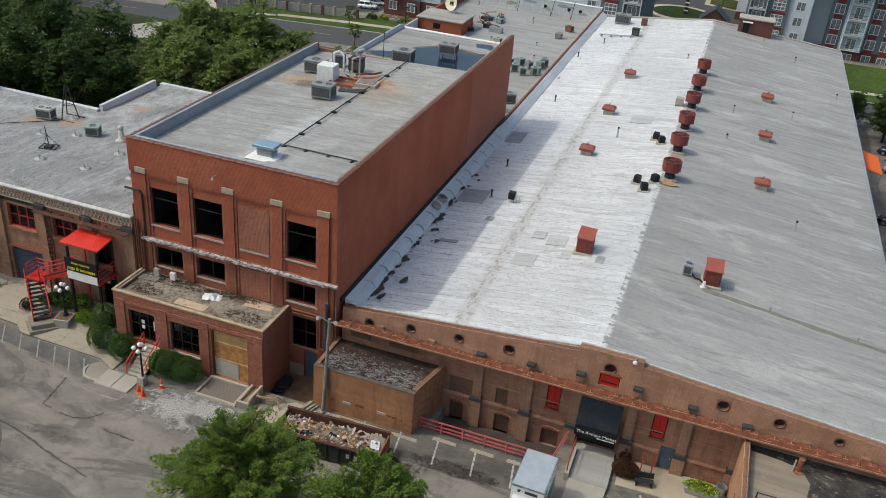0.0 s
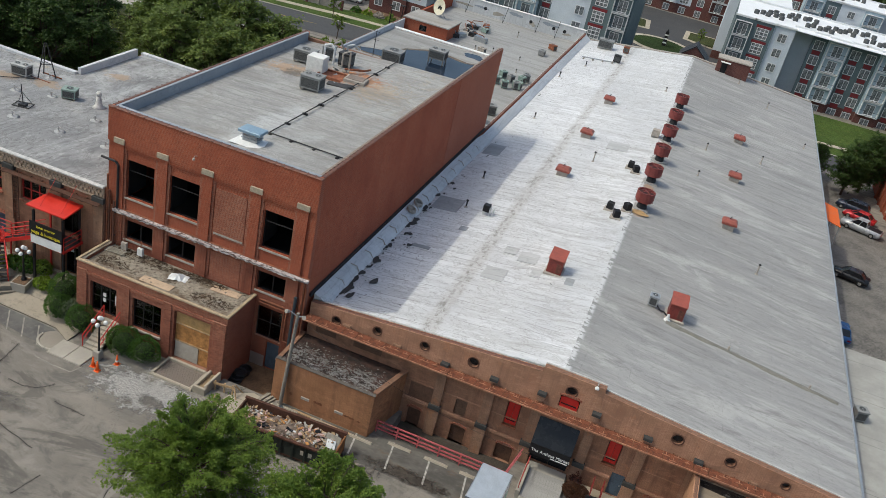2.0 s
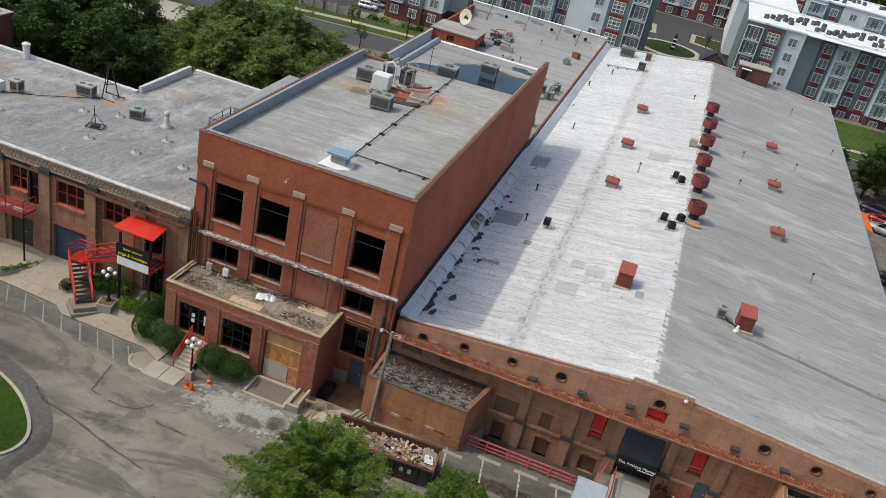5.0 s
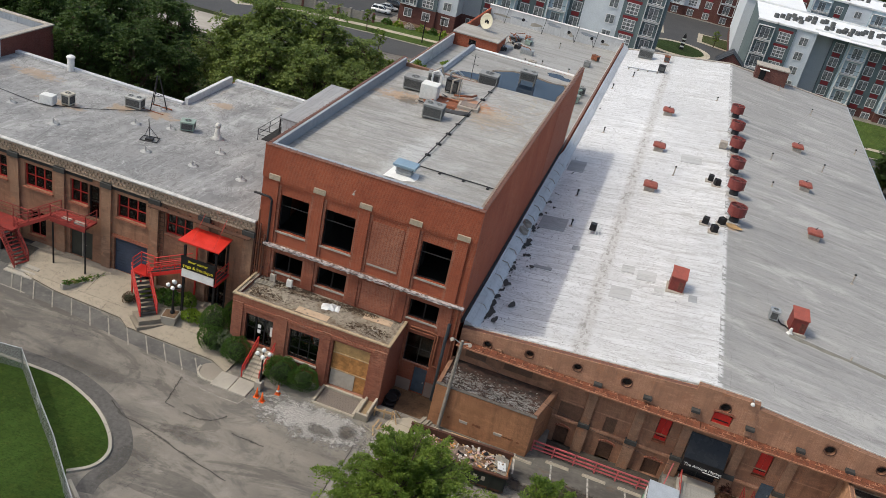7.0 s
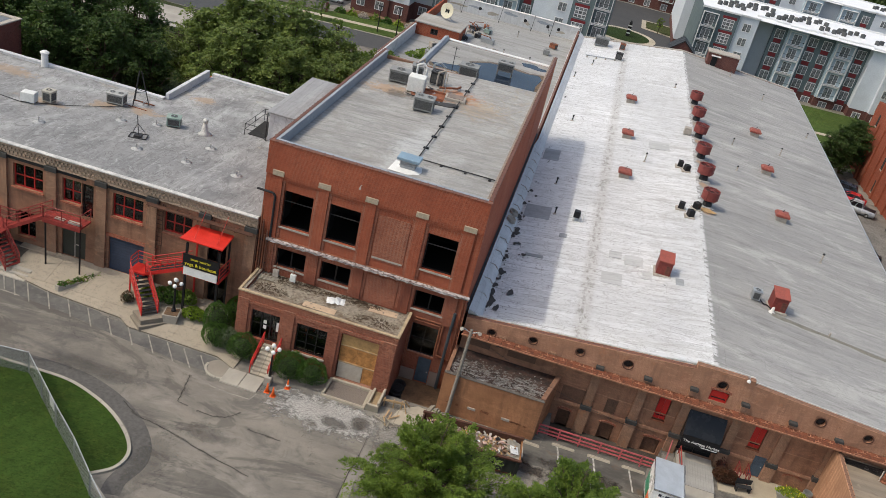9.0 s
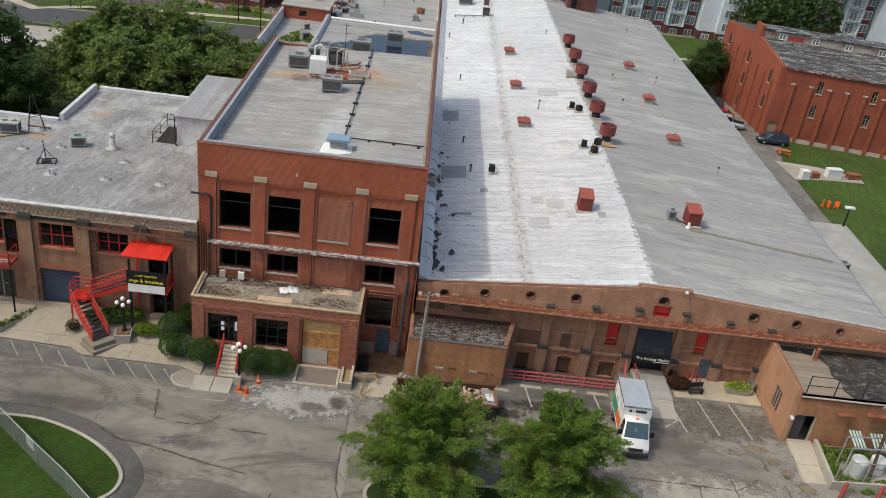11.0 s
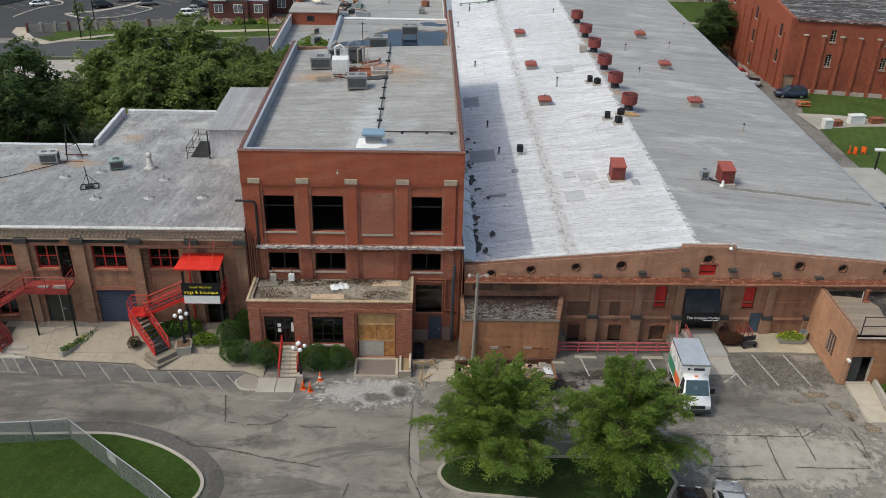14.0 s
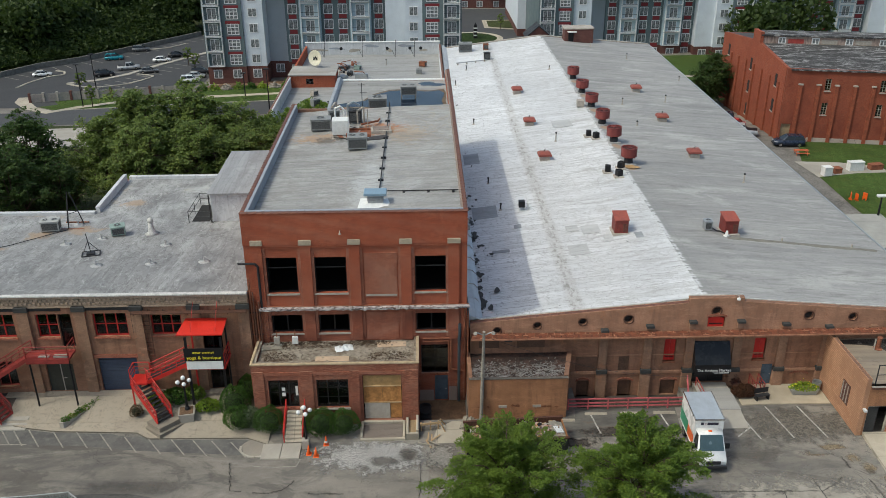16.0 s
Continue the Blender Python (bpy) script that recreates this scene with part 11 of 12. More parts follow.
def car(x, y, rz, paint, style, label, group=""):
    """A parked car along its own x; style: sedan, suv or pickup."""
    t = thing("pickup_truck" if style == "pickup" else "car", (x, y, height(x, y) + 0.06), rz, label, "pickup" if style == "pickup" else "car", group)
    L, W, H = {"sedan": (4.6, 1.8, 1.45), "suv": (4.7, 1.88, 1.72), "pickup": (5.6, 1.95, 1.85)}[style]
    zb, zs = 0.3, {"sedan": 0.88, "suv": 1.05, "pickup": 1.08}[style]
    h = W / 2

    def ring(xc, hw, z0, z1):
        return [(xc, -hw, z0), (xc, hw, z0), (xc, hw * 1.02, (z0 + z1) / 2), (xc, hw * 0.94, z1), (xc, -hw * 0.94, z1), (xc, -hw * 1.02, (z0 + z1) / 2)]
    part("body", loft([ring(-L / 2, h * 0.82, zb + 0.12, zs - 0.08), ring(-L / 2 + 0.15, h * 0.95, zb, zs), ring(-L * 0.2, h, zb - 0.05, zs + 0.02), ring(L * 0.15, h, zb - 0.05, zs + 0.02), ring(L / 2 - 0.9, h * 0.98, zb, zs - 0.04), ring(L / 2 - 0.15, h * 0.92, zb, zs - 0.18), ring(L / 2, h * 0.78, zb + 0.12, zs - 0.3)]), PAINTS[paint], t, "", True)
    a, b, c, d = {"sedan": (-1.75, -1.1, 0.35, 1.15), "suv": (-2.25, -1.95, 0.45, 1.2), "pickup": (-0.75, -0.6, 0.75, 1.45)}[style]
    part("cabin_glass", Geo().add([(a, -h * .9, zs - .02), (d, -h * .9, zs - .02), (d, h * .9, zs - .02), (a, h * .9, zs - .02), (b, -h * .72, H - .05), (c, -h * .72, H - .05), (c, h * .72, H - .05), (b, h * .72, H - .05)], [(0, 1, 5, 4), (1, 2, 6, 5), (2, 3, 7, 6), (3, 0, 4, 7), (4, 5, 6, 7), (3, 2, 1, 0)]), CAR_GLASS, t, "dark windows")
    part("roof_panel", Geo().bbox(b - 0.03, -h * .74, H - 0.06, c + 0.03, h * .74, H + 0.01, 0.05), PAINTS[paint], t)
    for s in (-1, 1):
        for (xa, wa), (xb, wb), r in (((d, .89), (c, .73), .035), ((a, .89), (b, .73), .05), (((a + d) / 2, .905), ((b + c) / 2, .735), .04)):
            part("pillar", Geo().cyl((xa, s * h * wa, zs), (xb, s * h * wb, H - .04), r, seg=5), PAINTS[paint], t)
        part("mirror", Geo().bbox(d - 0.35, s * (h + 0.02), zs, d - 0.2, s * (h + 0.2), zs + 0.15, 0.02), PAINTS[paint], t)
        part("headlight", Geo().bbox(L / 2 - 0.16, s * h * .55 - 0.17, zs - 0.32, L / 2 + 0.0, s * h * .55 + 0.17, zs - 0.2, 0.02), HEADLAMP, t)
        part("tail_light", Geo().bbox(-L / 2 - 0.02, s * h * .62 - 0.16, zs - 0.25, -L / 2 + 0.1, s * h * .62 + 0.16, zs - 0.08, 0.02), TAIL, t)
        for xx in (-L * 0.3, L * 0.31):
            wheel(t, xx, s * (h - 0.1))
    part("bumper", Geo().bbox(L / 2 - 0.12, -h * .8, zb - 0.02, L / 2 + 0.05, h * .8, zb + 0.18, 0.03), IRON, t)
    if style == "pickup":
        part("cargo_bed", Geo().box(-L / 2 + 0.15, -h * .8, zs + 0.012, -0.9, h * .8, zs + 0.03), BLACK, t, "dark open cargo bed")
    return t


# white rental box truck
tk = thing("box_truck", (16.8, -7.5, 0), -91.6, "white rental box truck with orange stripe parked nose out", "truck")
TW = 1.02
WT = car_paint("white truck paint", (0.74, 0.74, 0.73), 0.0)
part("cargo_box", Geo().bbox(-2.55, -TW, 0.75, 0.9, TW, 3.15, 0.04), WT, tk, "white cargo box")
part("cargo_roof", Geo().bbox(-2.5, -TW + 0.03, 3.15, 0.86, TW - 0.03, 3.2, 0.02), plain("grey box roof", (0.42, 0.46, 0.5), 0.4, 0.2, var=0.15), tk, "blue-grey box roof")
part("corner_trim", Geo().box(-2.58, -TW - 0.02, 3.08, 0.93, -TW, 3.2).box(-2.58, TW, 3.08, 0.93, TW + 0.02, 3.2).box(0.9, -TW, 3.08, 0.93, TW, 3.2), CHROME, tk)
part("stripe", Geo().box(-2.5, TW, 0.95, -0.6, TW + 0.012, 1.9).box(-2.5, -TW - 0.012, 0.95, -0.6, -TW, 1.9), plain("green graphic", (0.05, 0.28, 0.16), 0.4, var=0.4, s=3), tk, "green graphic panel")
part("stripe", Geo().box(-0.58, TW, 0.95, 0.88, TW + 0.012, 1.75).box(-0.58, -TW - 0.012, 0.95, 0.88, -TW, 1.75), plain("orange graphic", (0.75, 0.13, 0.02), 0.4, var=0.2), tk, "orange stripe")
part("logo_bar", Geo().box(0.93, -0.62, 2.72, 0.945, -0.42, 2.92).box(0.93, -0.34, 2.79, 0.945, -0.24, 2.84).box(0.93, -0.16, 2.72, 0.945, 0.62, 2.92), plain("dark logo blue", (0.03, 0.03, 0.05), 0.5, var=0.1), tk, "plain dark mark on the box front")
part("cab", loft([[(0.9, -0.98, 0.5), (0.9, 0.98, 0.5), (0.9, 0.98, 1.35), (0.9, 0.86, 2.42), (0.9, -0.86, 2.42), (0.9, -0.98, 1.35)], [(1.55, -0.98, 0.45), (1.55, 0.98, 0.45), (1.55, 0.98, 1.32), (1.5, 0.84, 2.38), (1.5, -0.84, 2.38), (1.55, -0.98, 1.32)], [(2.15, -0.97, 0.45), (2.15, 0.97, 0.45), (2.15, 0.97, 1.3), (2.12, 0.95, 1.34), (2.12, -0.95, 1.34), (2.15, -0.97, 1.3)], [(2.75, -0.9, 0.45), (2.75, 0.9, 0.45), (2.75, 0.9, 1.05), (2.7, 0.84, 1.12), (2.7, -0.84, 1.12), (2.75, -0.9, 1.05)]]), WT, tk, "white van cab", True)
# teal-grey base colour imitates the sky mirrored in the windscreen
part("windscreen", Geo().add([(2.13, -0.86, 1.38), (2.13, 0.86, 1.38), (1.56, 0.78, 2.34), (1.56, -0.78, 2.34)], [(0, 1, 2, 3)]).add([(2.1, -0.86, 1.36), (2.1, 0.86, 1.36), (1.53, 0.78, 2.32), (1.53, -0.78, 2.32)], [(3, 2, 1, 0)]), plain("windscreen glass with painted sky reflection", (0.05, 0.085, 0.095), 0.18, var=0.2, bump=0, spec=0.8), tk, "windscreen with the sky's reflection painted in")
for s in (-1, 1):
    part("side_window", Geo().add([(1.0, s * 0.985, 1.4), (1.9, s * 0.985, 1.4), (1.5, s * 0.885, 2.25), (1.0, s * 0.885, 2.25), (1.0, s * 0.96, 1.4), (1.9, s * 0.96, 1.4), (1.5, s * 0.86, 2.25), (1.0, s * 0.86, 2.25)], [(0, 1, 2, 3), (7, 6, 5, 4), (0, 4, 5, 1), (1, 5, 6, 2), (2, 6, 7, 3), (3, 7, 4, 0)]), CAR_GLASS, tk)
    part("mirror", Geo().bbox(1.7, s * 1.0 if s > 0 else -1.32, 1.35, 1.82, 1.32 if s > 0 else -1.0, 1.75, 0.03), BLACK, tk, "black door mirror")
    part("headlight", Geo().bbox(2.68, s * 0.68 - 0.16, 0.78, 2.79, s * 0.68 + 0.16, 0.98, 0.02), HEADLAMP, tk)
    wheel(tk, 1.95, s * 0.85, 0.38, 0.24)
    wheel(tk, -1.5, s * 0.85, 0.38, 0.3)
part("grille", Geo().bbox(2.74, -0.5, 0.72, 2.8, 0.5, 1.0, 0.02), IRON, tk)
part("bumper", Geo().bbox(2.66, -0.95, 0.38, 2.88, 0.95, 0.62, 0.04), IRON, tk)
part("chassis", Geo().box(-2.5, -0.6, 0.4, 1.2, 0.6, 0.75), BLACK, tk)
part("marker_light", Geo().bbox(1.15, -0.12, 2.4, 1.3, 0.12, 2.46, 0.01), ORANGE, tk)

car(16.3, -19.7, 82, "silver", "sedan", "silver sedan parked in the court", "court cars")
car(13.9, -20.2, 84, "black", "sedan", "black sedan parked under the tree", "court cars")
car(18.9, -21.5, 80, "red", "sedan", "red sedan parked in the court", "court cars")
car(45.5, 58.1, 165, "black", "sedan", "black sedan parked in the alley", "alley cars")
car(48.5, 77.0, 160, "silver", "pickup", "silver pickup parked in the alley", "alley cars")
car(48.2, 86.2, 162, "navy", "suv", "dark blue car parked in the alley", "alley cars")
car(53.9, 70.4, 176, "navy", "suv", "dark blue estate car beside the mill", "alley cars")
car(48.8, 82.1, 160, "red", "sedan", "red car parked in the alley", "alley cars")
car(43.4, 42.8, 95, "blue", "sedan", "blue car beside the hall wall", "alley cars")
for x, y, rz, p, s in ((-85.5, 130.3, 18, "white", "sedan"), (-71.9, 129.6, 22, "black", "suv"), (-68.5, 135.7, 17, "silver", "pickup"), (-63.2, 132.4, 14, "grey", "sedan"), (-63.2, 143.2, 12, "white", "sedan"), (-74.9, 145.6, 14, "teal", "suv"), (-52.0, 123.6, 8, "white", "suv"), (-51.8, 127.5, 8, "silver", "sedan"), (-51.5, 131, 8, "black", "suv"), (-61, 148, 10, "black", "sedan"), (-71.3, 154.6, 16, "grey", "suv")):
    car(x, y, rz, p, s, f"{p} {'pickup' if s == 'pickup' else 'car'} in the rear car park", "rear car park cars").scale = (0.87, 0.87, 0.87)
for k in range(22):
    r2 = random.Random(100 + k)
    x, y = 92 + (k % 8) * 5.4 + r2.uniform(-1, 1), 176 + (k // 8) * 13 + r2.uniform(-2, 2)
    p = r2.choice(["white", "silver", "grey", "red", "yellow", "blue", "black"])
    car(x, y, 75 + r2.uniform(-10, 10), p, "sedan", f"{p} car in the far car park", "far car park cars")
# kerb islands and markings of the rear car park
structure("lot_walk", sheet(band([(-77.6, 123.1), (-71.8, 126.0), (-67.4, 130.7), (-62.8, 139.7), (-54.7, 152.3)], 1.3), 0.2, 3.0, 0.2), CONCRETE_RAW, "pale concrete walk between the parking rows", "pavement")
for pts in ([(-77.6, 123.1), (-73.8, 120.6), (-69.9, 120.1), (-65.0, 122.6), (-61.6, 127.6), (-61.9, 129.6), (-65.5, 131.2)], [(-86.9, 120.1), (-85.9, 124.6), (-83.8, 129.4), (-81.4, 131.3), (-82.3, 134.0), (-84.4, 134.9)], [(-70, 156.5), (-66, 158), (-62.5, 163)]):
    structure("lot_kerb", kerb_line(curved(pts, 3), 0.45, 0.2), KERB, "pale concrete kerb island in the car park", "kerb")
for (ax, ay), (bx, by) in zip(lot_far, lot_far[1:]):
    d = Vector((bx - ax, by - ay))
    u = d.normalized()
    for k in range(int(d.length / 2.75)):
        x, y = ax + u.x * k * 2.75, ay + u.y * k * 2.75
        stripe([(x + u.y * 0.8, y - u.x * 0.8), (x + u.y * 5.4, y - u.x * 5.4)], 0.2, lift=0.08)
for k in range(11):
    x, y = -70.5 + k * 1.45, 123.0 + k * 2.55
    for sg in (-1, 1):
        stripe([(x + sg * 0.7, y - sg * 0.4), (x + sg * 4.9, y - sg * 2.8)], 0.2, lift=0.08)
pf = thing("perimeter_fence", (-79.2, 108.3, height(-65, 112)), 0, "long panelled fence with brick piers along the car park", "fence")
FENCE = plain("pale weathered fence panel", (0.34, 0.31, 0.28), 0.85, var=0.25, s=2)
for k in range(13):
    x, y = k * 2.42, k * 0.66 - 0.013 * k * k
    part("post", Geo().bbox(x - 0.22, y - 0.22, -0.4, x + 0.22, y + 0.22, 2.0), FENCE if k % 3 else BRICK_FLAT, pf)
    if k < 12:
        y2 = (k + 1) * 0.66 - 0.013 * (k + 1) ** 2
        for z in (0.25, 1.55):
            part("rail", Geo().cyl((x + 0.22, y, z), (x + 2.2, y2, z), 0.06, seg=5), FENCE, pf)
        part("panel", Geo().add([(x + 0.24, y - 0.03, 0.1), (x + 2.18, y2 - 0.03, 0.1), (x + 2.18, y2 - 0.03, 1.75), (x + 0.24, y - 0.03, 1.75), (x + 0.24, y + 0.03, 0.1), (x + 2.18, y2 + 0.03, 0.1), (x + 2.18, y2 + 0.03, 1.75), (x + 0.24, y + 0.03, 1.75)], [(0, 1, 2, 3), (7, 6, 5, 4), (3, 2, 6, 7), (0, 4, 5, 1)]), FENCE, pf)
for x, y, h in ((-67.8, 104.6, 8), (-31.2, 97.2, 8), (-38, 110, 5), (-70.2, 119, 7), (44.7, 25.1, 2.1)):
    t = thing("lamp_column", (x, y, height(x, y) if x < 40 else 4.3), 0, "slim black lamp column", "lamp column", "lamp columns")
    part("pole", Geo().cyl((0, 0, -0.2), (0, 0, h), 0.12, 0.08, 8), BLACK, t)
    part("head", Geo().bbox(-0.5, -0.2, h, 0.5, 0.2, h + 0.2), IRON if x < 40 else WHITE, t)

# ---- apartment blocks ----
FLAT_GREY = plain("pale grey cladding", (0.6, 0.645, 0.69), 0.7, var=0.1, s=0.5)
FLAT_BLUE = plain("blue grey cladding", (0.4, 0.5, 0.56), 0.7, var=0.12, s=0.5)
FLAT_DARK = plain("dark green-grey cladding", (0.125, 0.165, 0.175), 0.7, var=0.15, s=0.5)
FLAT_SIDE = plain("mid grey cladding", (0.42, 0.45, 0.48), 0.7, var=0.1, s=0.5)
FLAT_RED = plain("maroon spandrel", (0.2, 0.028, 0.032), 0.6, var=0.15, s=1)
FLAT_ROOF = plain("white membrane roof", (0.78, 0.79, 0.8), 0.6, var=0.08, s=0.3)
FRAME_WHITE = plain("white window frame", (0.7, 0.71, 0.71), 0.5, var=0.08)
ROOM = plain("curtained dark room", (0.19, 0.205, 0.21), 0.25, var=0.9, s=1.2, spec=0.5)
ROOF_UNIT = plain("dark grey roof unit", (0.1, 0.105, 0.105), 0.6, var=0.5, s=3)
WIN_ME, PANE_ME = {}, {}


def lattice(xs, zs, y0, y1):
    """One connected frame with bars: every odd cell between the lines is a hole."""
    g, nz = Geo(), len(zs)
    at = lambda i, j, b: (i * nz + j) * 2 + b
    for x in xs:
        for z in zs:
            g.v += [(x, y0, z), (x, y1, z)]
    solid = lambda i, j: 0 <= i < len(xs) - 1 and 0 <= j < nz - 1 and (i % 2 == 0 or j % 2 == 0)
    for i in range(len(xs) - 1):
        for j in range(nz - 1):
            if not solid(i, j):
                continue
            g.f += [(at(i, j, 0), at(i + 1, j, 0), at(i + 1, j + 1, 0), at(i, j + 1, 0)), (at(i, j + 1, 1), at(i + 1, j + 1, 1), at(i + 1, j, 1), at(i, j, 1))]
            for di, dj, a, b in ((0, -1, (i, j), (i + 1, j)), (1, 0, (i + 1, j), (i + 1, j + 1)), (0, 1, (i + 1, j + 1), (i, j + 1)), (-1, 0, (i, j + 1), (i, j))):
                if not solid(i + di, j + dj):
                    g.f.append((at(*b, 0), at(*a, 0), at(*a, 1), at(*b, 1)))
    return g


def flat_window(parent, x, y, z, w, h, cols=2):
    key = (w, h, cols)
    if key not in WIN_ME:
        xs, zs = [-w / 2, -w / 2 + 0.12], [0, 0.12]
        for k in range(1, cols):
            xs += [-w / 2 + w * k / cols - 0.06, -w / 2 + w * k / cols + 0.06]
        for k in (1, 2) if cols == 3 else ():
            zs += [h * k / 3 - 0.07, h * k / 3 + 0.07]
        g = lattice(xs + [w / 2 - 0.12, w / 2], zs + [h - 0.12, h], -0.1, 0.0)
        WIN_ME[key] = g.mesh("window", FRAME_WHITE)
        PANE_ME[key] = Geo().box(-w / 2 + 0.1, -0.04, 0.1, w / 2 - 0.1, -0.004, h - 0.1).mesh("pane", ROOM)
    o = part("window", WIN_ME[key], None, parent, at=(x, y, z))
    part("pane", PANE_ME[key], None, o)


def flats(name, x0, y0, z0, cols, depth, floors, label, storey=3.1, ground_brick=True, roof_units=0, seed=1):
    """A block of flats seen from the front: columns of (width, kind, forward shift, cladding)."""
    t = thing(name, (x0, y0, z0), 0, label, "apartment building", "apartment blocks")
    H = 3.0 + floors * storey + 0.7
    x = 0.0
    for w, kind, fwd, mat in cols:
        yf = -fwd
        part("wall", Geo().box(x, yf, 3.0 if ground_brick else 0, x + w, depth, H), mat, t)
        if ground_brick:
            part("base_wall", Geo().box(x, yf + 0.01, -1.5, x + w, depth, 2.995), BRICK_FLAT, t, "dark brick ground storey")
        part("parapet", Geo().box(x - 0.15, yf - 0.25, H, x + w + 0.15, yf + 0.5, H + 0.35), FRAME_WHITE, t)
        for k in range(-1 if ground_brick else 0, floors):
            z = 3.0 + k * storey
            xc = x + w / 2
            if kind == "balc" and k >= 0:
                b = part("balcony", Geo().box(x + 0.35, yf - 0.7, z + 0.1, x + w - 0.35, yf, z + 0.25).box(x + 0.35, yf - 0.7, z + 2.95, x + w - 0.35, yf - 0.002, z + 3.05).box(x + 0.3, yf - 0.72, z + 0.1, x + 0.45, yf - 0.001, z + 3.05).box(x + w - 0.45, yf - 0.72, z + 0.1, x + w - 0.3, yf - 0.001, z + 3.05), FRAME_WHITE, t)
                part("railing", Geo().box(x + 0.45, yf - 0.7, z + 1.15, x + w - 0.45, yf - 0.66, z + 1.22).box(x + 0.45, yf - 0.7, z + 0.3, x + w - 0.45, yf - 0.66, z + 0.36), IRON, b)
                flat_window(t, xc, yf - 0.005, z + 0.3, 1.9, 2.3, 2)
            elif kind == "grid" and k >= 0:
                flat_window(t, xc, yf - 0.005, z + 0.35, 2.4, 2.2, 3)
                part("spandrel", Geo().box(x + 0.5, yf - 0.06, z + 2.55, x + w - 0.5, yf - 0.002, z + 3.1), FLAT_RED, t)
            elif kind == "red" and k >= 0:
                flat_window(t, xc, yf - 0.005, z + 0.6, 1.95, 2.0, 2)
                part("spandrel", Geo().box(xc - 0.8, yf - 0.06, z - 0.35, xc + 0.8, yf - 0.002, z + 0.5), FLAT_RED, t)
            elif kind == "win" or k < 0:
                flat_window(t, xc, yf - 0.005 if k >= 0 else yf + 0.005, z + 0.7, 1.8, 1.8, 2)
        x += w
    part("roof", Geo().box(0.1, -0.2, H - 0.1, x - 0.1, depth, H + 0.02), FLAT_ROOF, t, "white membrane roof")
    part("parapet", Geo().box(0, depth - 0.4, H, x, depth, H + 0.35), FRAME_WHITE, t)
    r2 = random.Random(seed)
    ume = Geo().lathe((0, 0, 0), [(0.55, 0), (0.55, 0.8), (0.45, 0.86), (0.42, 0.78)], 8).mesh("condenser", ROOF_UNIT)
    for k in range(roof_units):
        q, i = k // 5, k % 5
        part("condenser", ume, None, t, at=(4 + (x - 9) * ((q * 0.618) % 1.0) + i * 1.25 + r2.uniform(-.25, .25), depth * (0.3 + 0.16 * (q % 3)) + (i % 2) * 1.3 + r2.uniform(-.4, .4), H + 0.02))
    return t


SEQ = [(4.0, "balc", 1.0, FLAT_DARK), (4.0, "grid", 1.0, FLAT_DARK), (4.2, "win", 0.6, FLAT_GREY), (4.0, "none", -4.0, FLAT_SIDE), (3.0, "red", -3.0, FLAT_DARK), (4.4, "balc", -2.0, FLAT_BLUE), (3.0, "red", -3.0, FLAT_DARK), (3.0, "red", -3.0, FLAT_DARK), (4.4, "balc", -2.0, FLAT_BLUE), (3.0, "red", -3.0, FLAT_DARK), (4.0, "none", -0.5, FLAT_GREY), (3.6, "win", 0.6, FLAT_GREY), (4.0, "grid", 1.0, FLAT_DARK), (4.0, "balc", 1.0, FLAT_DARK)]
flats("apartment_block", -47.6, 123, -4.6, SEQ, 22, 5, "grey and maroon apartment block with white window frames", seed=3)
flats("apartment_block", 23.6, 144.5, -6.3, SEQ + SEQ[3:], 24, 4, "grey and maroon apartment block with a white roof and rooftop units", roof_units=100, seed=4)
flats("apartment_block", 21.5, 168.5, -6.3, [(8, "win", 0, FLAT_GREY), (6, "none", 0, FLAT_SIDE)], 34, 4, "pale grey apartment wing along the drive court", seed=6)
flats("apartment_block", 40, 205, -6.5, [(5, "balc", 0, FLAT_BLUE), (4, "red", 0, FLAT_DARK), (6, "win", 0, FLAT_GREY), (5, "balc", 0.5, FLAT_BLUE), (5, "none", -1, FLAT_SIDE)] * 3, 20, 4, "blue-grey rear apartment block with a white roof", roof_units=30, seed=5)
flats("apartment_block", -26, 212, -5.5, [(5, "red", 0, BRICK_FLAT), (5, "balc", 0.5, FLAT_GREY), (4, "grid", 0, FLAT_GREY), (5, "red", 0, BRICK_FLAT), (5, "balc", 0.4, BRICK_FLAT)] * 3, 20, 4, "brick and grey apartment block behind the roundabout", seed=7)
# drive court with roundabout
def disc(cx, cy, r, lift, n=28):
    return sheet([(cx + r * math.cos(k * math.tau / n), cy + r * math.sin(k * math.tau / n)) for k in range(n)], lift, 4.0)


structure("roundabout_kerb", disc(9.5, 166, 8.2, 0.15), CONCRETE, "pale kerb ring of the roundabout", "kerb")
structure("roundabout", disc(9.5, 166, 6.6, 0.2), grassy("dark court planting", (0.035, 0.06, 0.02)), "planted roundabout in the drive court", "planting bed")
ob = thing("dark_obelisk", (10.5, 166, height(10, 166) + 0.2), 0, "dark slatted obelisk in the roundabout", "obelisk")
ob.scale = (0.6, 0.6, 0.6)
part("shaft", Geo().add([(-0.8, -0.8, 0), (0.8, -0.8, 0), (0.8, 0.8, 0), (-0.8, 0.8, 0), (-0.6, -0.6, 5.5), (0.6, -0.6, 5.5), (0.6, 0.6, 5.5), (-0.6, 0.6, 5.5), (0, 0, 6.6)], [(3, 2, 1, 0), (0, 1, 5, 4), (1, 2, 6, 5), (2, 3, 7, 6), (3, 0, 4, 7), (4, 5, 8), (5, 6, 8), (6, 7, 8), (7, 4, 8)]), BLACK, ob)
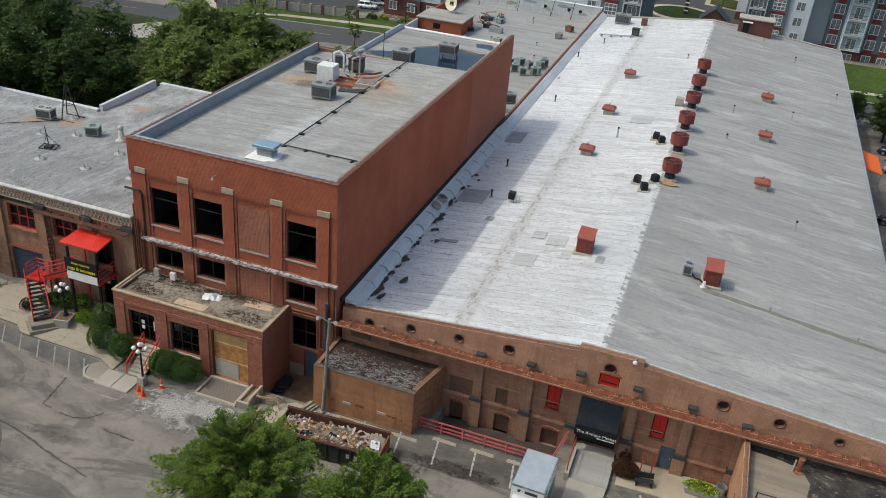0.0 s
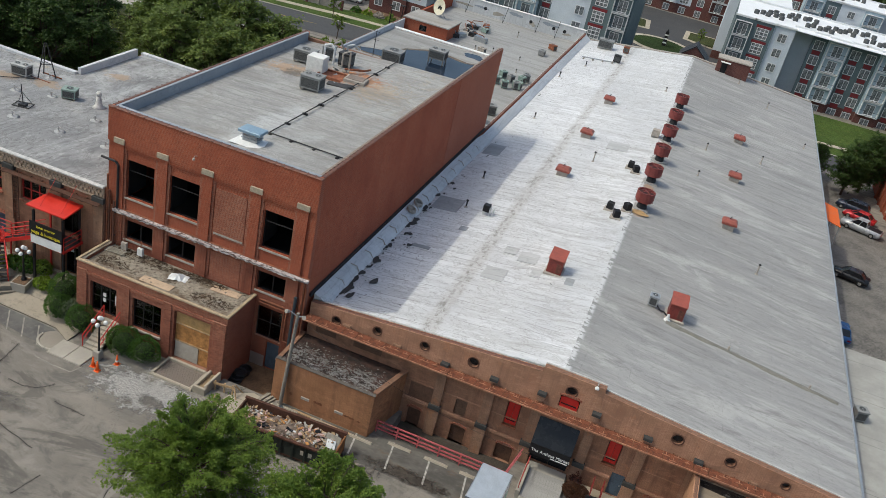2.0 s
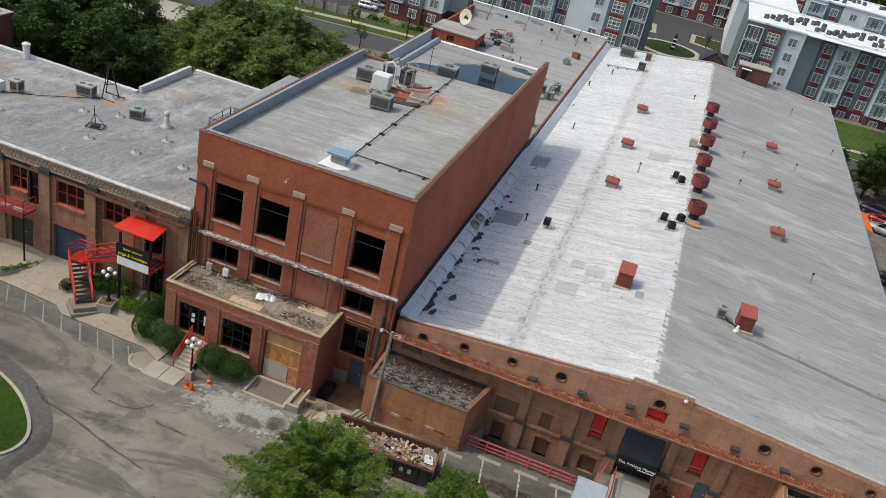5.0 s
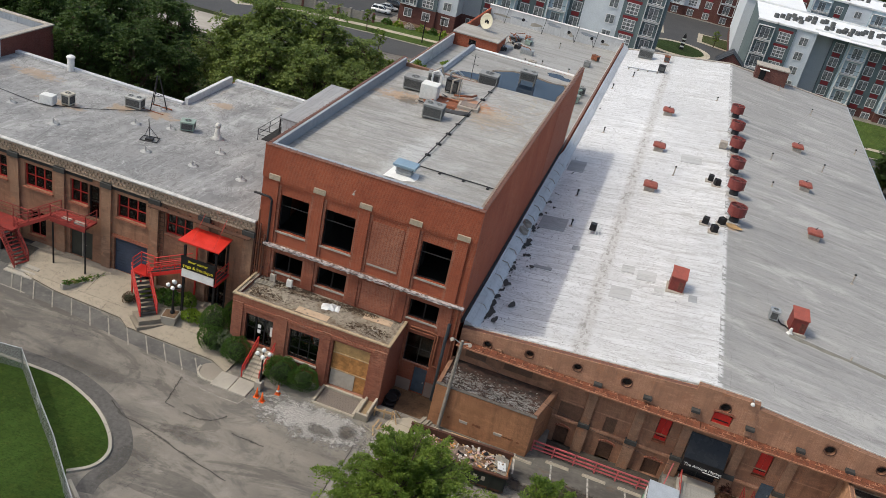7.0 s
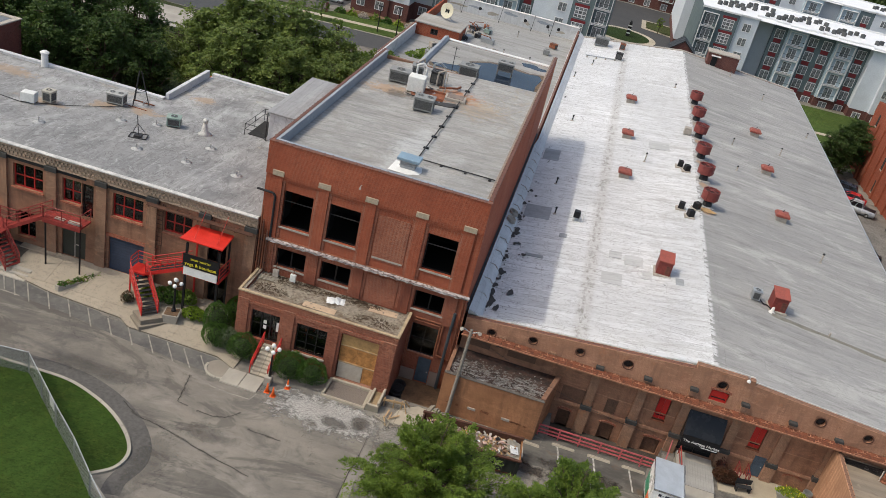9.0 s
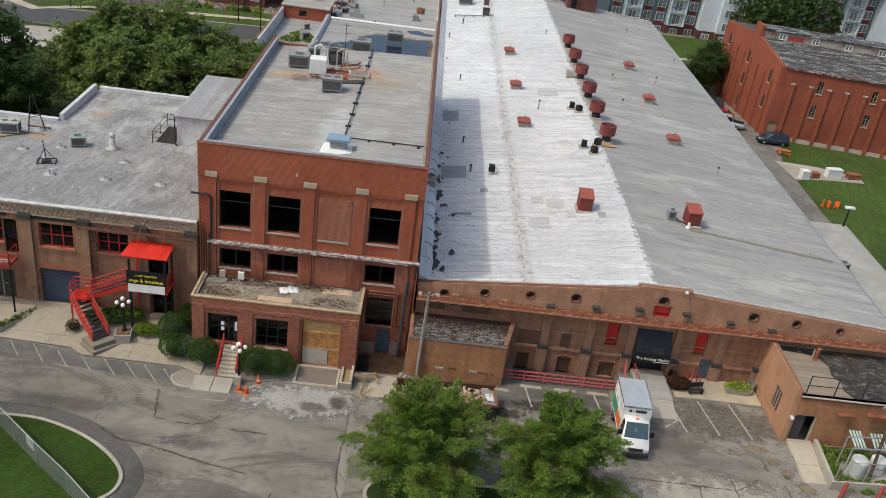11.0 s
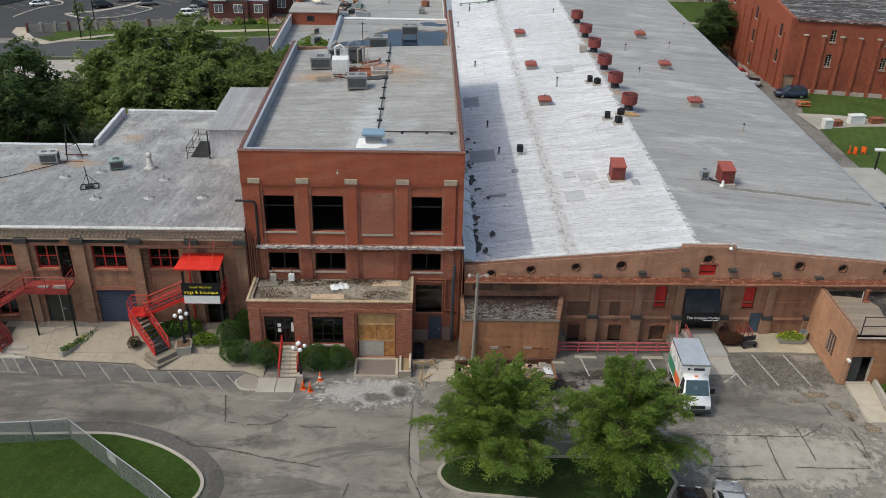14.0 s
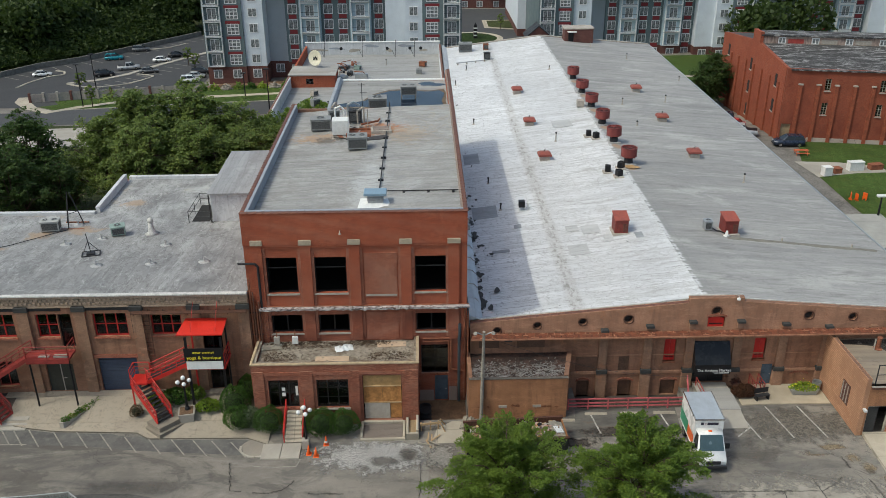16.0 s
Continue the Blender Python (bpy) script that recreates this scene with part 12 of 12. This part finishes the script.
for k in range(3):
    part("band", Geo().box(-0.78, -0.85, 1 + k * 1.5, 0.78, -0.7, 1.5 + k * 1.5), FRAME_WHITE, ob)
for poly in ([(-8, 178), (4, 181), (3, 190), (-9, 190)], [(15, 181), (27, 176), (28, 190), (15, 190)], [(-7, 150), (-1, 152), (-1, 160), (-8, 162)], [(20, 152), (26, 148), (26, 164), (19, 160)]):
    structure("court_bed", sheet(poly, 0.2, 4.0), ROUGH_GROUND, "green planted bed in the drive court", "planting bed")
    structure("court_walk", sheet([(p[0] * 1.0 + (1.2 if i in (1, 2) else -1.2), p[1] + (1.2 if i in (2, 3) else -1.2)) for i, p in enumerate(poly)], 0.12, 4.0), CONCRETE, "pale walk round a planted bed", "pavement")

# ---- brick mill on the east side ----
mill = thing("brick_mill", (53.3, 73.5, -3.0), -11, "tall orange brick mill with shallow dark roof and small windows", "building")
MW, MD, MZ = 46.0, 28.3, 11.25
small = [(5.4 + i * 7.45, z, 6.2 + i * 7.45, z + 1.85) for i in range(6) for z in (4.25, 8.0)]
door = (0.25, 0.0, 1.6, 2.6)
part("wall", wall_xz(0, MW, -1.5, MZ, small + [door], 0, 0.5), BRICK_MILL, mill, "orange brick wall with small barred windows")
for h in small:
    window(mill, *h, 0.2, SILL, 2, 5, 0.07, True, 0.03)
part("door", Geo().box(0.25, 0.25, 0, 1.6, 0.35, 2.6), plain("buff door", (0.33, 0.25, 0.15), 0.8, var=0.4), mill, "weathered buff door")
mill.scale = (1.08, 1.08, 1.016)
SKEW = pose(0, 0, 0, 0, 0, 11)
MILL_SIDE = brickwork("mill flank brick", (0.27, 0.062, 0.034), (0.37, 0.098, 0.05), (0.32, 0.14, 0.09), (0.16, 0.048, 0.032), (math.pi / 2, math.pi / 2, 0))
gpoly = [(0.5, -1.5), (MD, -1.5), (MD, MZ - 0.3), (14.9, 12.45), (14.9, 14.25), (11.9, 14.25), (11.9, 12.5), (0.5, MZ)]
n = len(gpoly)
MILL_GABLE = Geo().add([(0.0, y, z) for y, z in gpoly] + [(0.5, y, z) for y, z in gpoly], [tuple(range(n - 1, -1, -1)), tuple(range(n, 2 * n))] + [(i, (i + 1) % n, n + (i + 1) % n, n + i) for i in range(n)])
part("wall", MILL_GABLE.turn(SKEW), MILL_SIDE, mill, "gabled brick flank with a raised chimney block")
part("wall", Geo().box(MW - 0.5, 0.5, -1.5, MW, MD, MZ).box(-5, MD - 0.7, -1.5, MW - 0.5, MD - 0.2, MZ - 0.4), BRICK_MILL, mill)
m = Mat("flaking dark roof", 0.85)
m.bump(m.noise(2, 6), 0.5, 0.03)
FLAKE = m.done(m.mix((0.04, 0.038, 0.037), (0.36, 0.355, 0.35), m.noise((0.3, 1.1, 0.5), 8, 0.85, 0.49, 0.62, 1.2)))


def mill_slope(ya, za, yb, zb):
    x = lambda y: 0.45 - 0.194 * y
    return Geo().add([(x(ya), ya, za - 0.2), (MW + 0.3, ya, za - 0.2), (MW + 0.3, yb, zb - 0.2), (x(yb), yb, zb - 0.2), (x(ya), ya, za), (MW + 0.3, ya, za), (MW + 0.3, yb, zb), (x(yb), yb, zb)], [(3, 2, 1, 0), (4, 5, 6, 7), (0, 1, 5, 4), (1, 2, 6, 5), (2, 3, 7, 6), (3, 0, 4, 7)])


part("roof", mill_slope(-0.25, MZ - 0.05, 12.0, 12.4), FLAKE, mill, "dark roof with flaking white coating")
part("roof", mill_slope(15.5, 12.3, MD, MZ - 0.45), ROOF_BLACK, mill)
part("clerestory", Geo().box(-1.8, 12.0, 12.2, MW, 12.3, 13.6), plain("white red clapboard", (0.36, 0.27, 0.23), 0.8, var=0.6, s=0.5, streak=True), mill, "peeling clerestory wall")
for k in range(9):
    flat_window(mill, 1.0 + k * 4.9, 11.99, 12.45, 1.1, 1.0, 2)
    part("panel", Geo().box(1.9 + k * 4.9, 11.95, 12.5, 4.2 + k * 4.9, 11.998, 13.2), (RED_DULL if k % 3 == 0 else SILL), mill)
part("roof", Geo().box(-2.2, 11.7, 13.6, MW, 15.6, 13.85), FLAKE, mill)
BUTT = plain("brown weathered brick pier", (0.3, 0.085, 0.045), 0.9, var=0.4, s=2)
for k in range(16):
    part("buttress", Geo().box(1.8 + k * 2.48, -0.25, -1.5, 2.3 + k * 2.48, -0.002, 8.8), BUTT, mill)
    part("buttress_cap", Geo().bbox(1.72 + k * 2.48, -0.32, 8.8, 2.38 + k * 2.48, -0.002, 9.0), SILL, mill, "pale buttress cap")
for k in range(7):
    part("buttress", Geo().box(-0.25, 2.1 + k * 3.48, -1.5, -0.002, 2.6 + k * 3.48, 8.6 + 0.25 * math.sin(k * 0.6)).turn(SKEW), BUTT, mill)
for y, z in ((24.5, 7.6), (13.8, 7.6), (13.8, 3.8), (3.3, 7.6), (3.3, 3.6), (13.4, 0.0)):
    # near-black panel on the wall stands for the shaded slit
    part("slit_window", Geo().box(-0.05, y, z, -0.002, y + 0.7, z + 1.9).turn(SKEW), DARK, mill)
    part("slit_sill", Geo().box(-0.1, y - 0.1, z - 0.2, -0.002, y + 0.8, z).turn(SKEW), SILL, mill)
part("rubble_base", Geo().box(4, -0.12, -0.5, MW, -0.003, 0.55), concrete("flaking base render", (0.42, 0.36, 0.31), 0.5), mill)
# clutter beside the mill
for x, y, mt, w, lb in ((53.9, 56.4, WHITE, 1.2, "white plastic tote on the lawn path"), (55.8, 57.4, RUST, 1.1, "rusty steel bin on the lawn path"), (58.9, 58.4, WHITE_AC, 2.2, "white utility cabinet on the lawn"), (62.0, 58.7, RUST, 1.9, "rusty low trailer frame on the lawn")):
    t = thing("yard_container", (x, y, height(x, y) + 0.11), 8, lb, "container")
    part("body", Geo().bbox(-w / 2, -0.5, 0, w / 2, 0.5, 1.2 if mt is not RUST else 0.7), mt, t)
    part("lid", Geo().bbox(-w / 2 - 0.05, -0.55, 1.2 if mt is not RUST else 0.7, w / 2 + 0.05, 0.55, 1.3 if mt is not RUST else 0.78), mt, t)
pt = thing("picnic_table", (54.0, 65.6, height(54, 65.6) + 0.08), -6, "orange-red timber picnic table on the grass", "table")
RT = plain("orange stain", (0.5, 0.12, 0.05), 0.6, var=0.3)
part("tabletop", Geo().bbox(-1.0, -0.4, 0.7, 1.0, 0.4, 0.76), RT, pt)
for s in (-0.75, 0.75):
    part("bench_board", Geo().bbox(-1.0, s - 0.14, 0.42, 1.0, s + 0.14, 0.47), RT, pt)
for x in (-0.8, 0.8):
    part("leg", Geo().tube([(x, -0.7, 0), (x, -0.1, 0.7)], 0.05, 5).tube([(x, 0.7, 0), (x, 0.1, 0.7)], 0.05, 5).tube([(x, -0.8, 0.4), (x, 0.8, 0.4)], 0.04, 5), RT, pt)
for k, (x, y) in enumerate(((53.4, 47.6), (54.0, 47.2), (55.2, 47.4))):
    t = thing("orange_barricade", (x, y, height(x, y) + 0.08), 70 + 30 * k, "orange plastic barricade on the lawn", "barricade", "barricades")
    part("panel", Geo().bbox(-0.3, -0.05, 0.2, 0.3, 0.05, 1.0), ORANGE, t)
    part("foot", Geo().bbox(-0.25, -0.2, 0, -0.17, 0.2, 0.2), ORANGE, t)
    part("foot", Geo().bbox(0.17, -0.2, 0, 0.25, 0.2, 0.2), ORANGE, t)
tent = thing("orange_awning", (41.0, 63.5, 2.2), 0, "bright orange cloth awning on the hall flank", "awning")
part("cloth", Geo().add([(-2.0, -3.2, 0.9), (1.6, -3.2, 0.1), (1.6, 3.2, 0.1), (-2.0, 3.2, 0.9), (-2.0, -3.2, 0.98), (1.6, -3.2, 0.18), (1.6, 3.2, 0.18), (-2.0, 3.2, 0.98)], [(3, 2, 1, 0), (4, 5, 6, 7), (0, 1, 5, 4), (1, 2, 6, 5), (2, 3, 7, 6), (3, 0, 4, 7)]), plain("orange cloth", (0.8, 0.15, 0.03), 0.7, var=0.12), tent)
for y in (-3.1, 3.1):
    part("pole", Geo().cyl((1.5, y, -2.3), (1.5, y, 0.1), 0.05, seg=6), STEEL, tent)
flank = thing("flank_platform", (38.9, 11.5, 0), 0, "pale concrete loading platform beside the hall", "platform")
PALE_SLAB = concrete("pale slab", (0.36, 0.35, 0.32), 0, 6.0)
part("retaining_wall", Geo().box(0, -12, -3.8, 6.2, 14, 4.14), CONCRETE_RAW, flank, "rough concrete side wall")
for k in range(4):
    part("slab", Geo().bbox(0.0, -12 + k * 6.5, 4.14, 6.25, -5.52 + k * 6.5, 4.3, 0.015), PALE_SLAB, flank)
condenser(40.2, 14.4, 4.3, 1.0, 0.9, 0.9, GREY_AC, "grey condenser on the side platform", 1, 15)

# ---- trees ----
def tree_meshes(seed, h, crown_r, crown_h, n, leaf, mats, base=0.35, lobes=22, sprays=9, spread=0.42, up=1.0, cone=0.25):
    """Trunk and crown meshes of a broad-leaved tree at the origin: limbs end in lobes, and lobes in loose sprays of leaves."""
    rnd = random.Random(seed)
    trunk = Geo().cyl((0, 0, -0.3), (0.1, 0.05, h * base), 0.026 * h, 0.019 * h, 9)
    cz = h - crown_h / 2
    tips, size = [], []
    for k in range(lobes):
        a = k * 2.399963 + rnd.uniform(-0.4, 0.4)
        u = 1 - 1.8 * (k + 0.5) / lobes
        s = math.sqrt(max(0.06, 1 - u * u)) * (1.0 - cone * max(0, u + 0.3))
        r = rnd.uniform(0.35, 1.0)
        c = Vector((crown_r * r * s * math.cos(a), crown_r * r * s * math.sin(a), cz + crown_h * rnd.uniform(0.38, 0.5) * u))
        mid = Vector((c.x * 0.4, c.y * 0.4, h * base + (c.z - h * base) * 0.45 + 0.3))
        trunk.cyl((0.1, 0.05, h * base - 0.2 + 0.02 * k), mid, 0.009 * h, 0.006 * h, 6)
        trunk.cyl(mid, c, 0.006 * h, 0.003 * h, 5)
        lr = crown_r * rnd.uniform(0.2, 0.38)
        for j in range(sprays):
            d = Vector((rnd.gauss(0, 1), rnd.gauss(0, 1), rnd.gauss(0.25, 0.8))).normalized() * lr * rnd.uniform(0.35, 1.3)
            d.z *= 0.75
            tips.append(c + d)
            size.append(lr * spread * rnd.uniform(0.6, 1.35))
            trunk.cyl(c, c + d, 0.0025 * h, 0.001 * h, 4, False)
    rs = np.random.RandomState(seed)
    which = rs.randint(0, len(tips), n)
    cs, rr = np.array([c[:] for c in tips])[which], np.array(size)[which]
    d = rs.normal(size=(n, 3)); d /= np.linalg.norm(d, axis=1)[:, None]
    tilt = rs.normal(size=(len(tips), 3)) * 0.35
    p = d * (rr * rs.uniform(0.05, 1.0, n) ** 0.7)[:, None] * np.array([1.3, 1.3, 0.42])
    p[:, 2] += (p * tilt[which]).sum(1) - 0.25 * np.hypot(p[:, 0], p[:, 1])
    p += cs
    t = rs.normal(size=(n, 3)) * np.array([1, 1, 0.5]); t /= np.linalg.norm(t, axis=1)[:, None]
    nrm = rs.normal(size=(n, 3)) * 0.6 + np.array([0, 0, up])
    e = np.cross(t, nrm); e /= np.linalg.norm(e, axis=1)[:, None] + 1e-6
    sz = leaf * rs.uniform(0.6, 1.35, n)[:, None]
    v = np.stack([p - t * sz, p + e * sz * 0.5, p + t * sz, p - e * sz * 0.5], 1).reshape(-1, 3)
    me = bpy.data.meshes.new("crown")
    me.from_pydata(v.tolist(), [], (np.arange(n * 4).reshape(-1, 4)).tolist())
    me.materials.append(mats)
    return trunk.mesh("trunk", BARK), me


def locust_meshes(seed, h, r, limbs, sprays, n, leaf, mat):
    """A locust: limbs in open tiers, each feathered with flat drooping sprays of small leaves."""
    rnd = random.Random(seed)
    trunk = Geo().cyl((0, 0, -0.3), (0.08, 0.05, h * 0.45), 0.024 * h, 0.014 * h, 9).cyl((0.08, 0.05, h * 0.45), (0.0, 0.1, h * 0.86), 0.014 * h, 0.005 * h, 7)
    base, out, size = [], [], []
    for k in range(limbs):
        f = (k + 0.5) / limbs
        a = k * 2.399963 + rnd.uniform(-0.35, 0.35)
        el = math.radians(4 + 62 * f ** 1.4 + rnd.uniform(-9, 9))
        ln = r * min(1.1 - 0.58 * f, 0.5 + 1.4 * f) * rnd.uniform(0.76, 1.1)
        o = Vector((math.cos(a) * math.cos(el), math.sin(a) * math.cos(el), math.sin(el)))
        side = Vector((-math.sin(a), math.cos(a), 0))
        p0 = Vector((0.06, 0.06, h * (0.27 + 0.52 * f)))
        arch = lambda u: p0 + o * ln * u + Vector((0, 0, 0.55 * math.sin(math.pi * u * 0.8) - 0.25 * u * u))
        for i in range(3):
            trunk.cyl(arch(i / 3), arch((i + 1) / 3), 0.008 * h * (1 - i / 3.6), 0.008 * h * (1 - (i + 1) / 3.6), 5, False)
        for j in range(sprays):
            u = 0.28 + 0.74 * (j + rnd.random()) / sprays
            s = rnd.uniform(-1, 1)
            c = arch(u) + side * s * 0.3 * ln * (1.15 - 0.6 * u) + Vector((0, 0, rnd.gauss(0, 0.16) - 0.18 * abs(s)))
            trunk.cyl(arch(max(0.1, u - 0.14)), c, 0.0022 * h, 0.0012 * h, 3, False)
            base.append(c[:])
            out.append((o + side * s * 0.8 + Vector((0, 0, rnd.uniform(-0.35, 0.1)))).normalized()[:])
            size.append(rnd.uniform(0.4, 0.78) * (1.1 - 0.3 * f))
    rs = np.random.RandomState(seed)
    w = rs.randint(0, len(base), n)
    c, o, sz = np.array(base)[w], np.array(out)[w], np.array(size)[w][:, None]
    side = np.cross(o, (0, 0, 1.0)); side /= np.linalg.norm(side, axis=1)[:, None]
    u, v = rs.uniform(-0.55, 1.1, (n, 1)), rs.normal(size=(n, 1))
    p = c + o * u * sz + side * v * sz * 0.42 * (1.1 - 0.6 * np.abs(u)) + rs.normal(size=(n, 3)) * sz * np.array([0.07, 0.07, 0.13])
    p[:, 2:] -= sz * (0.3 * u * u + 0.1 * v * v)
    t = o + side * np.sign(v) * 0.9 + rs.normal(size=(n, 3)) * 0.5; t /= np.linalg.norm(t, axis=1)[:, None]
    e = np.cross(t, rs.normal(size=(n, 3)) * 0.5 + np.array([0, 0, 1.0])); e /= np.linalg.norm(e, axis=1)[:, None] + 1e-6
    q = leaf * rs.uniform(0.6, 1.3, (n, 1))
    verts = np.stack([p - t * q, p + e * q * 0.48, p + t * q, p - e * q * 0.48], 1).reshape(-1, 3)
    me = bpy.data.meshes.new("crown")
    me.from_pydata(verts.tolist(), [], np.arange(n * 4).reshape(-1, 4).tolist())
    me.materials.append(mat)
    return trunk.mesh("trunk", BARK), me


def tree(x, y, z, meshes, label, rz=0, s=1.0, group=""):
    t = thing("tree", (x, y, z), rz, label, "tree", group)
    t.scale = (s, s, s)
    part("trunk", meshes[0], None, t)
    part("crown", meshes[1], None, t)
    return t


T1 = locust_meshes(11, 7.0, 6.0, 48, 16, 92000, 0.084, LEAF)
T2 = locust_meshes(12, 7.0, 5.3, 46, 15, 82000, 0.084, LEAF)
tree(1.5, -15.7, 0.1, T1, "green honey locust tree in the parking island", 0, 0.93, "island trees")
tree(10.0, -16.4, 0.1, T2, "bright green locust tree beside the container", 130, 1.0, "island trees")
ALLEY_TREE = tree_meshes(29, 14, 5.4, 12.5, 22000, 0.2, LEAF_ALLEY, 0.18, 40, 9, 0.46)
B = [tree_meshes(20 + k, 14, 5.6, 11.5, 26000, 0.2, LEAF_DARK, 0.25, 44, 9, 0.46) for k in range(3)]
rnd = random.Random(5)
# place, height of the crown's top above the datum
spots = [(-35.5, 38, 15), (-30.0, 39.5, 14.8), (-25.5, 40, 13), (-21.6, 41, 10.5), (-33, 32, 13), (-27.5, 33, 13), (-48, 37, 12.8), (-54, 36, 13.2), (-43.0, 31, 9.5), (-39.8, 38, 12.0), (-46.5, 28, 11.5), (-52, 27, 12.5), (-58.5, 30, 13), (-60, 39, 13), (-66, 34, 14), (-66, 25, 13), (-74, 30, 14), (-72, 42, 12.5), (-80, 38, 13), (-22.5, 33.5, 11.5), (-20.2, 37.5, 11.0)]
# west of x -42 darker leaves paint in the shade on that side
for k, (x, y, top) in enumerate(spots):
    z = height(x, y) - 0.2
    tree(x, y, z, B[k % 3] if x > -42 else ALLEY_TREE, "dense olive green tree behind the west wing" if x > -42 else "dense tree behind the west wing, shade put into its leaf colour", rnd.uniform(0, 360), (top - z) / 14.3, "trees behind the wing")
for x, y, s in ((47.2, 93.5, .62), (50.5, 99, .7), (43.2, 101, .4), (54, 104, .6), (64, 100, .6)):
    tree(x, y, height(x, y) - 0.1, ALLEY_TREE, "round deep green tree near the alley", x * 31, s, "alley trees")
tree(-47.7, -2.9, 0.1, B[1], "leafy tree at the west end of the forecourt", 20, 0.6)
tree(-20.6, 43.5, height(-20.6, 43.5), T2, "bright green young tree beside the rear wall", 70, 1.25)
SAP = tree_meshes(40, 4.2, 1.3, 2.8, 1500, 0.12, LEAF, 0.35, 12)
for x, y in ((-66, 104.5), (-49, 108), (-72, 116), (-56, 139), (-53, 133), (-40.5, 91.8), (0, 175), (18, 178)):
    tree(x, y, height(x, y) + 0.05, SAP, "slim young street tree", x * 17, 1.0, "young street trees")
hedge = thing("foundation_planting", (-45, 116.8, height(-45, 117)), 0, "mixed green and cream planting before the flats", "shrubs")
for k in range(9):
    tagged(part("bush", tuft(160, 1.3, 1.0, 1.6, 90 + k, 0.35).turn(pose(-3 + k * 2.4, k * 0.35, 0)), (LEAF_SHRUB, LEAF_LIME, SILL, LEAF)[k % 4], hedge), kind="stuff")


def woods(x0, x1, y0, y1, n, label, seed, zlift=0.0, big=1.0):
    """A far wood: crowns of coarse leaves joined into one mass."""
    rs = np.random.RandomState(seed)
    vs = []
    for k in range(n):
        x, y = rs.uniform(x0, x1), rs.uniform(y0, y1)
        h, r, m0 = rs.uniform(11, 17), rs.uniform(4, 6.5) * big, 620
        d = rs.normal(size=(m0, 3)); d /= np.linalg.norm(d, axis=1)[:, None]
        q = d * (r * (0.75 + 0.25 * np.sin(d[:, :1] * 6 + k) * np.cos(d[:, 1:2] * 5)) * rs.uniform(0.75, 1.05, (m0, 1))) * np.array([1, 1, 1.15]) + np.array([x, y, height(x, y) + h * 0.55 + zlift])
        t = rs.normal(size=(m0, 3)); t /= np.linalg.norm(t, axis=1)[:, None]
        e = np.cross(t, rs.normal(size=(m0, 3))); e /= np.linalg.norm(e, axis=1)[:, None]
        s = rs.uniform(0.4, 0.85, (m0, 1)) * big
        vs.append(np.stack([q - t * s, q + e * s * 0.6, q + t * s, q - e * s * 0.6], 1).reshape(-1, 3))
    v = np.concatenate(vs)
    me = bpy.data.meshes.new("woods")
    me.from_pydata(v.tolist(), [], np.arange(len(v)).reshape(-1, 4).tolist())
    me.materials.append(LEAF_WOODS)
    tagged(new("woods", me), label, "woods", "", "stuff")


for k, (x0, x1, y0, y1, n) in enumerate(((-150, -104, 80, 128, 50), (-125, -96, 130, 142, 16), (-120, -90, 141, 152, 16), (-112, -84, 151, 163, 16), (-104, -72, 163, 176, 18), (-94, -62, 174, 190, 20), (-150, -58, 190, 240, 60))):
    woods(x0, x1, y0, y1, n, "dark wood rising behind the rear car park", 10 + k)
woods(-220, 380, 330, 600, 190, "dark wood towards the horizon", 30, 0.0, 1.8)
woods(70, 150, 230, 260, 34, "trees behind the rear flats", 31)
woods(-60, 240, 262, 330, 130, "dark wood on the horizon", 3)
woods(70, 86, 128, 150, 8, "trees beyond the brick mill", 4)
woods(150, 260, 90, 262, 70, "woods at the east end", 5)


def thicket(line, depth, n, label, seed):
    """Low undergrowth along the foot of a wood."""
    rs = np.random.RandomState(seed)
    at = np.array(line, float)
    leg = rs.randint(0, len(at) - 1, n)
    f, d = rs.uniform(0, 1, (n, 1)), rs.uniform(1.0, depth, (n, 1))
    a, b = at[leg], at[leg + 1]
    u = (b - a) / np.linalg.norm(b - a, axis=1)[:, None]
    p = a + (b - a) * f + np.stack([-u[:, 1], u[:, 0]], 1) * d
    z = np.array([height(x, y) for x, y in p])[:, None] + rs.uniform(0.1, 1.0, (n, 1)) ** 0.7 * (1.2 + 0.75 * d)
    c = np.concatenate([p, z], 1)
    t = rs.normal(size=(n, 3)); t /= np.linalg.norm(t, axis=1)[:, None]
    e = np.cross(t, rs.normal(size=(n, 3))); e /= np.linalg.norm(e, axis=1)[:, None]
    q = rs.uniform(0.25, 0.6, (n, 1))
    v = np.stack([c - t * q, c + e * q * 0.6, c + t * q, c - e * q * 0.6], 1).reshape(-1, 3)
    me = bpy.data.meshes.new("undergrowth")
    me.from_pydata(v.tolist(), [], np.arange(len(v)).reshape(-1, 4).tolist())
    me.materials.append(LEAF_WOODS)
    tagged(new("undergrowth", me), label, "undergrowth", "", "stuff")


thicket(lot_far, 11.0, 26000, "dark undergrowth above the retaining wall", 51)
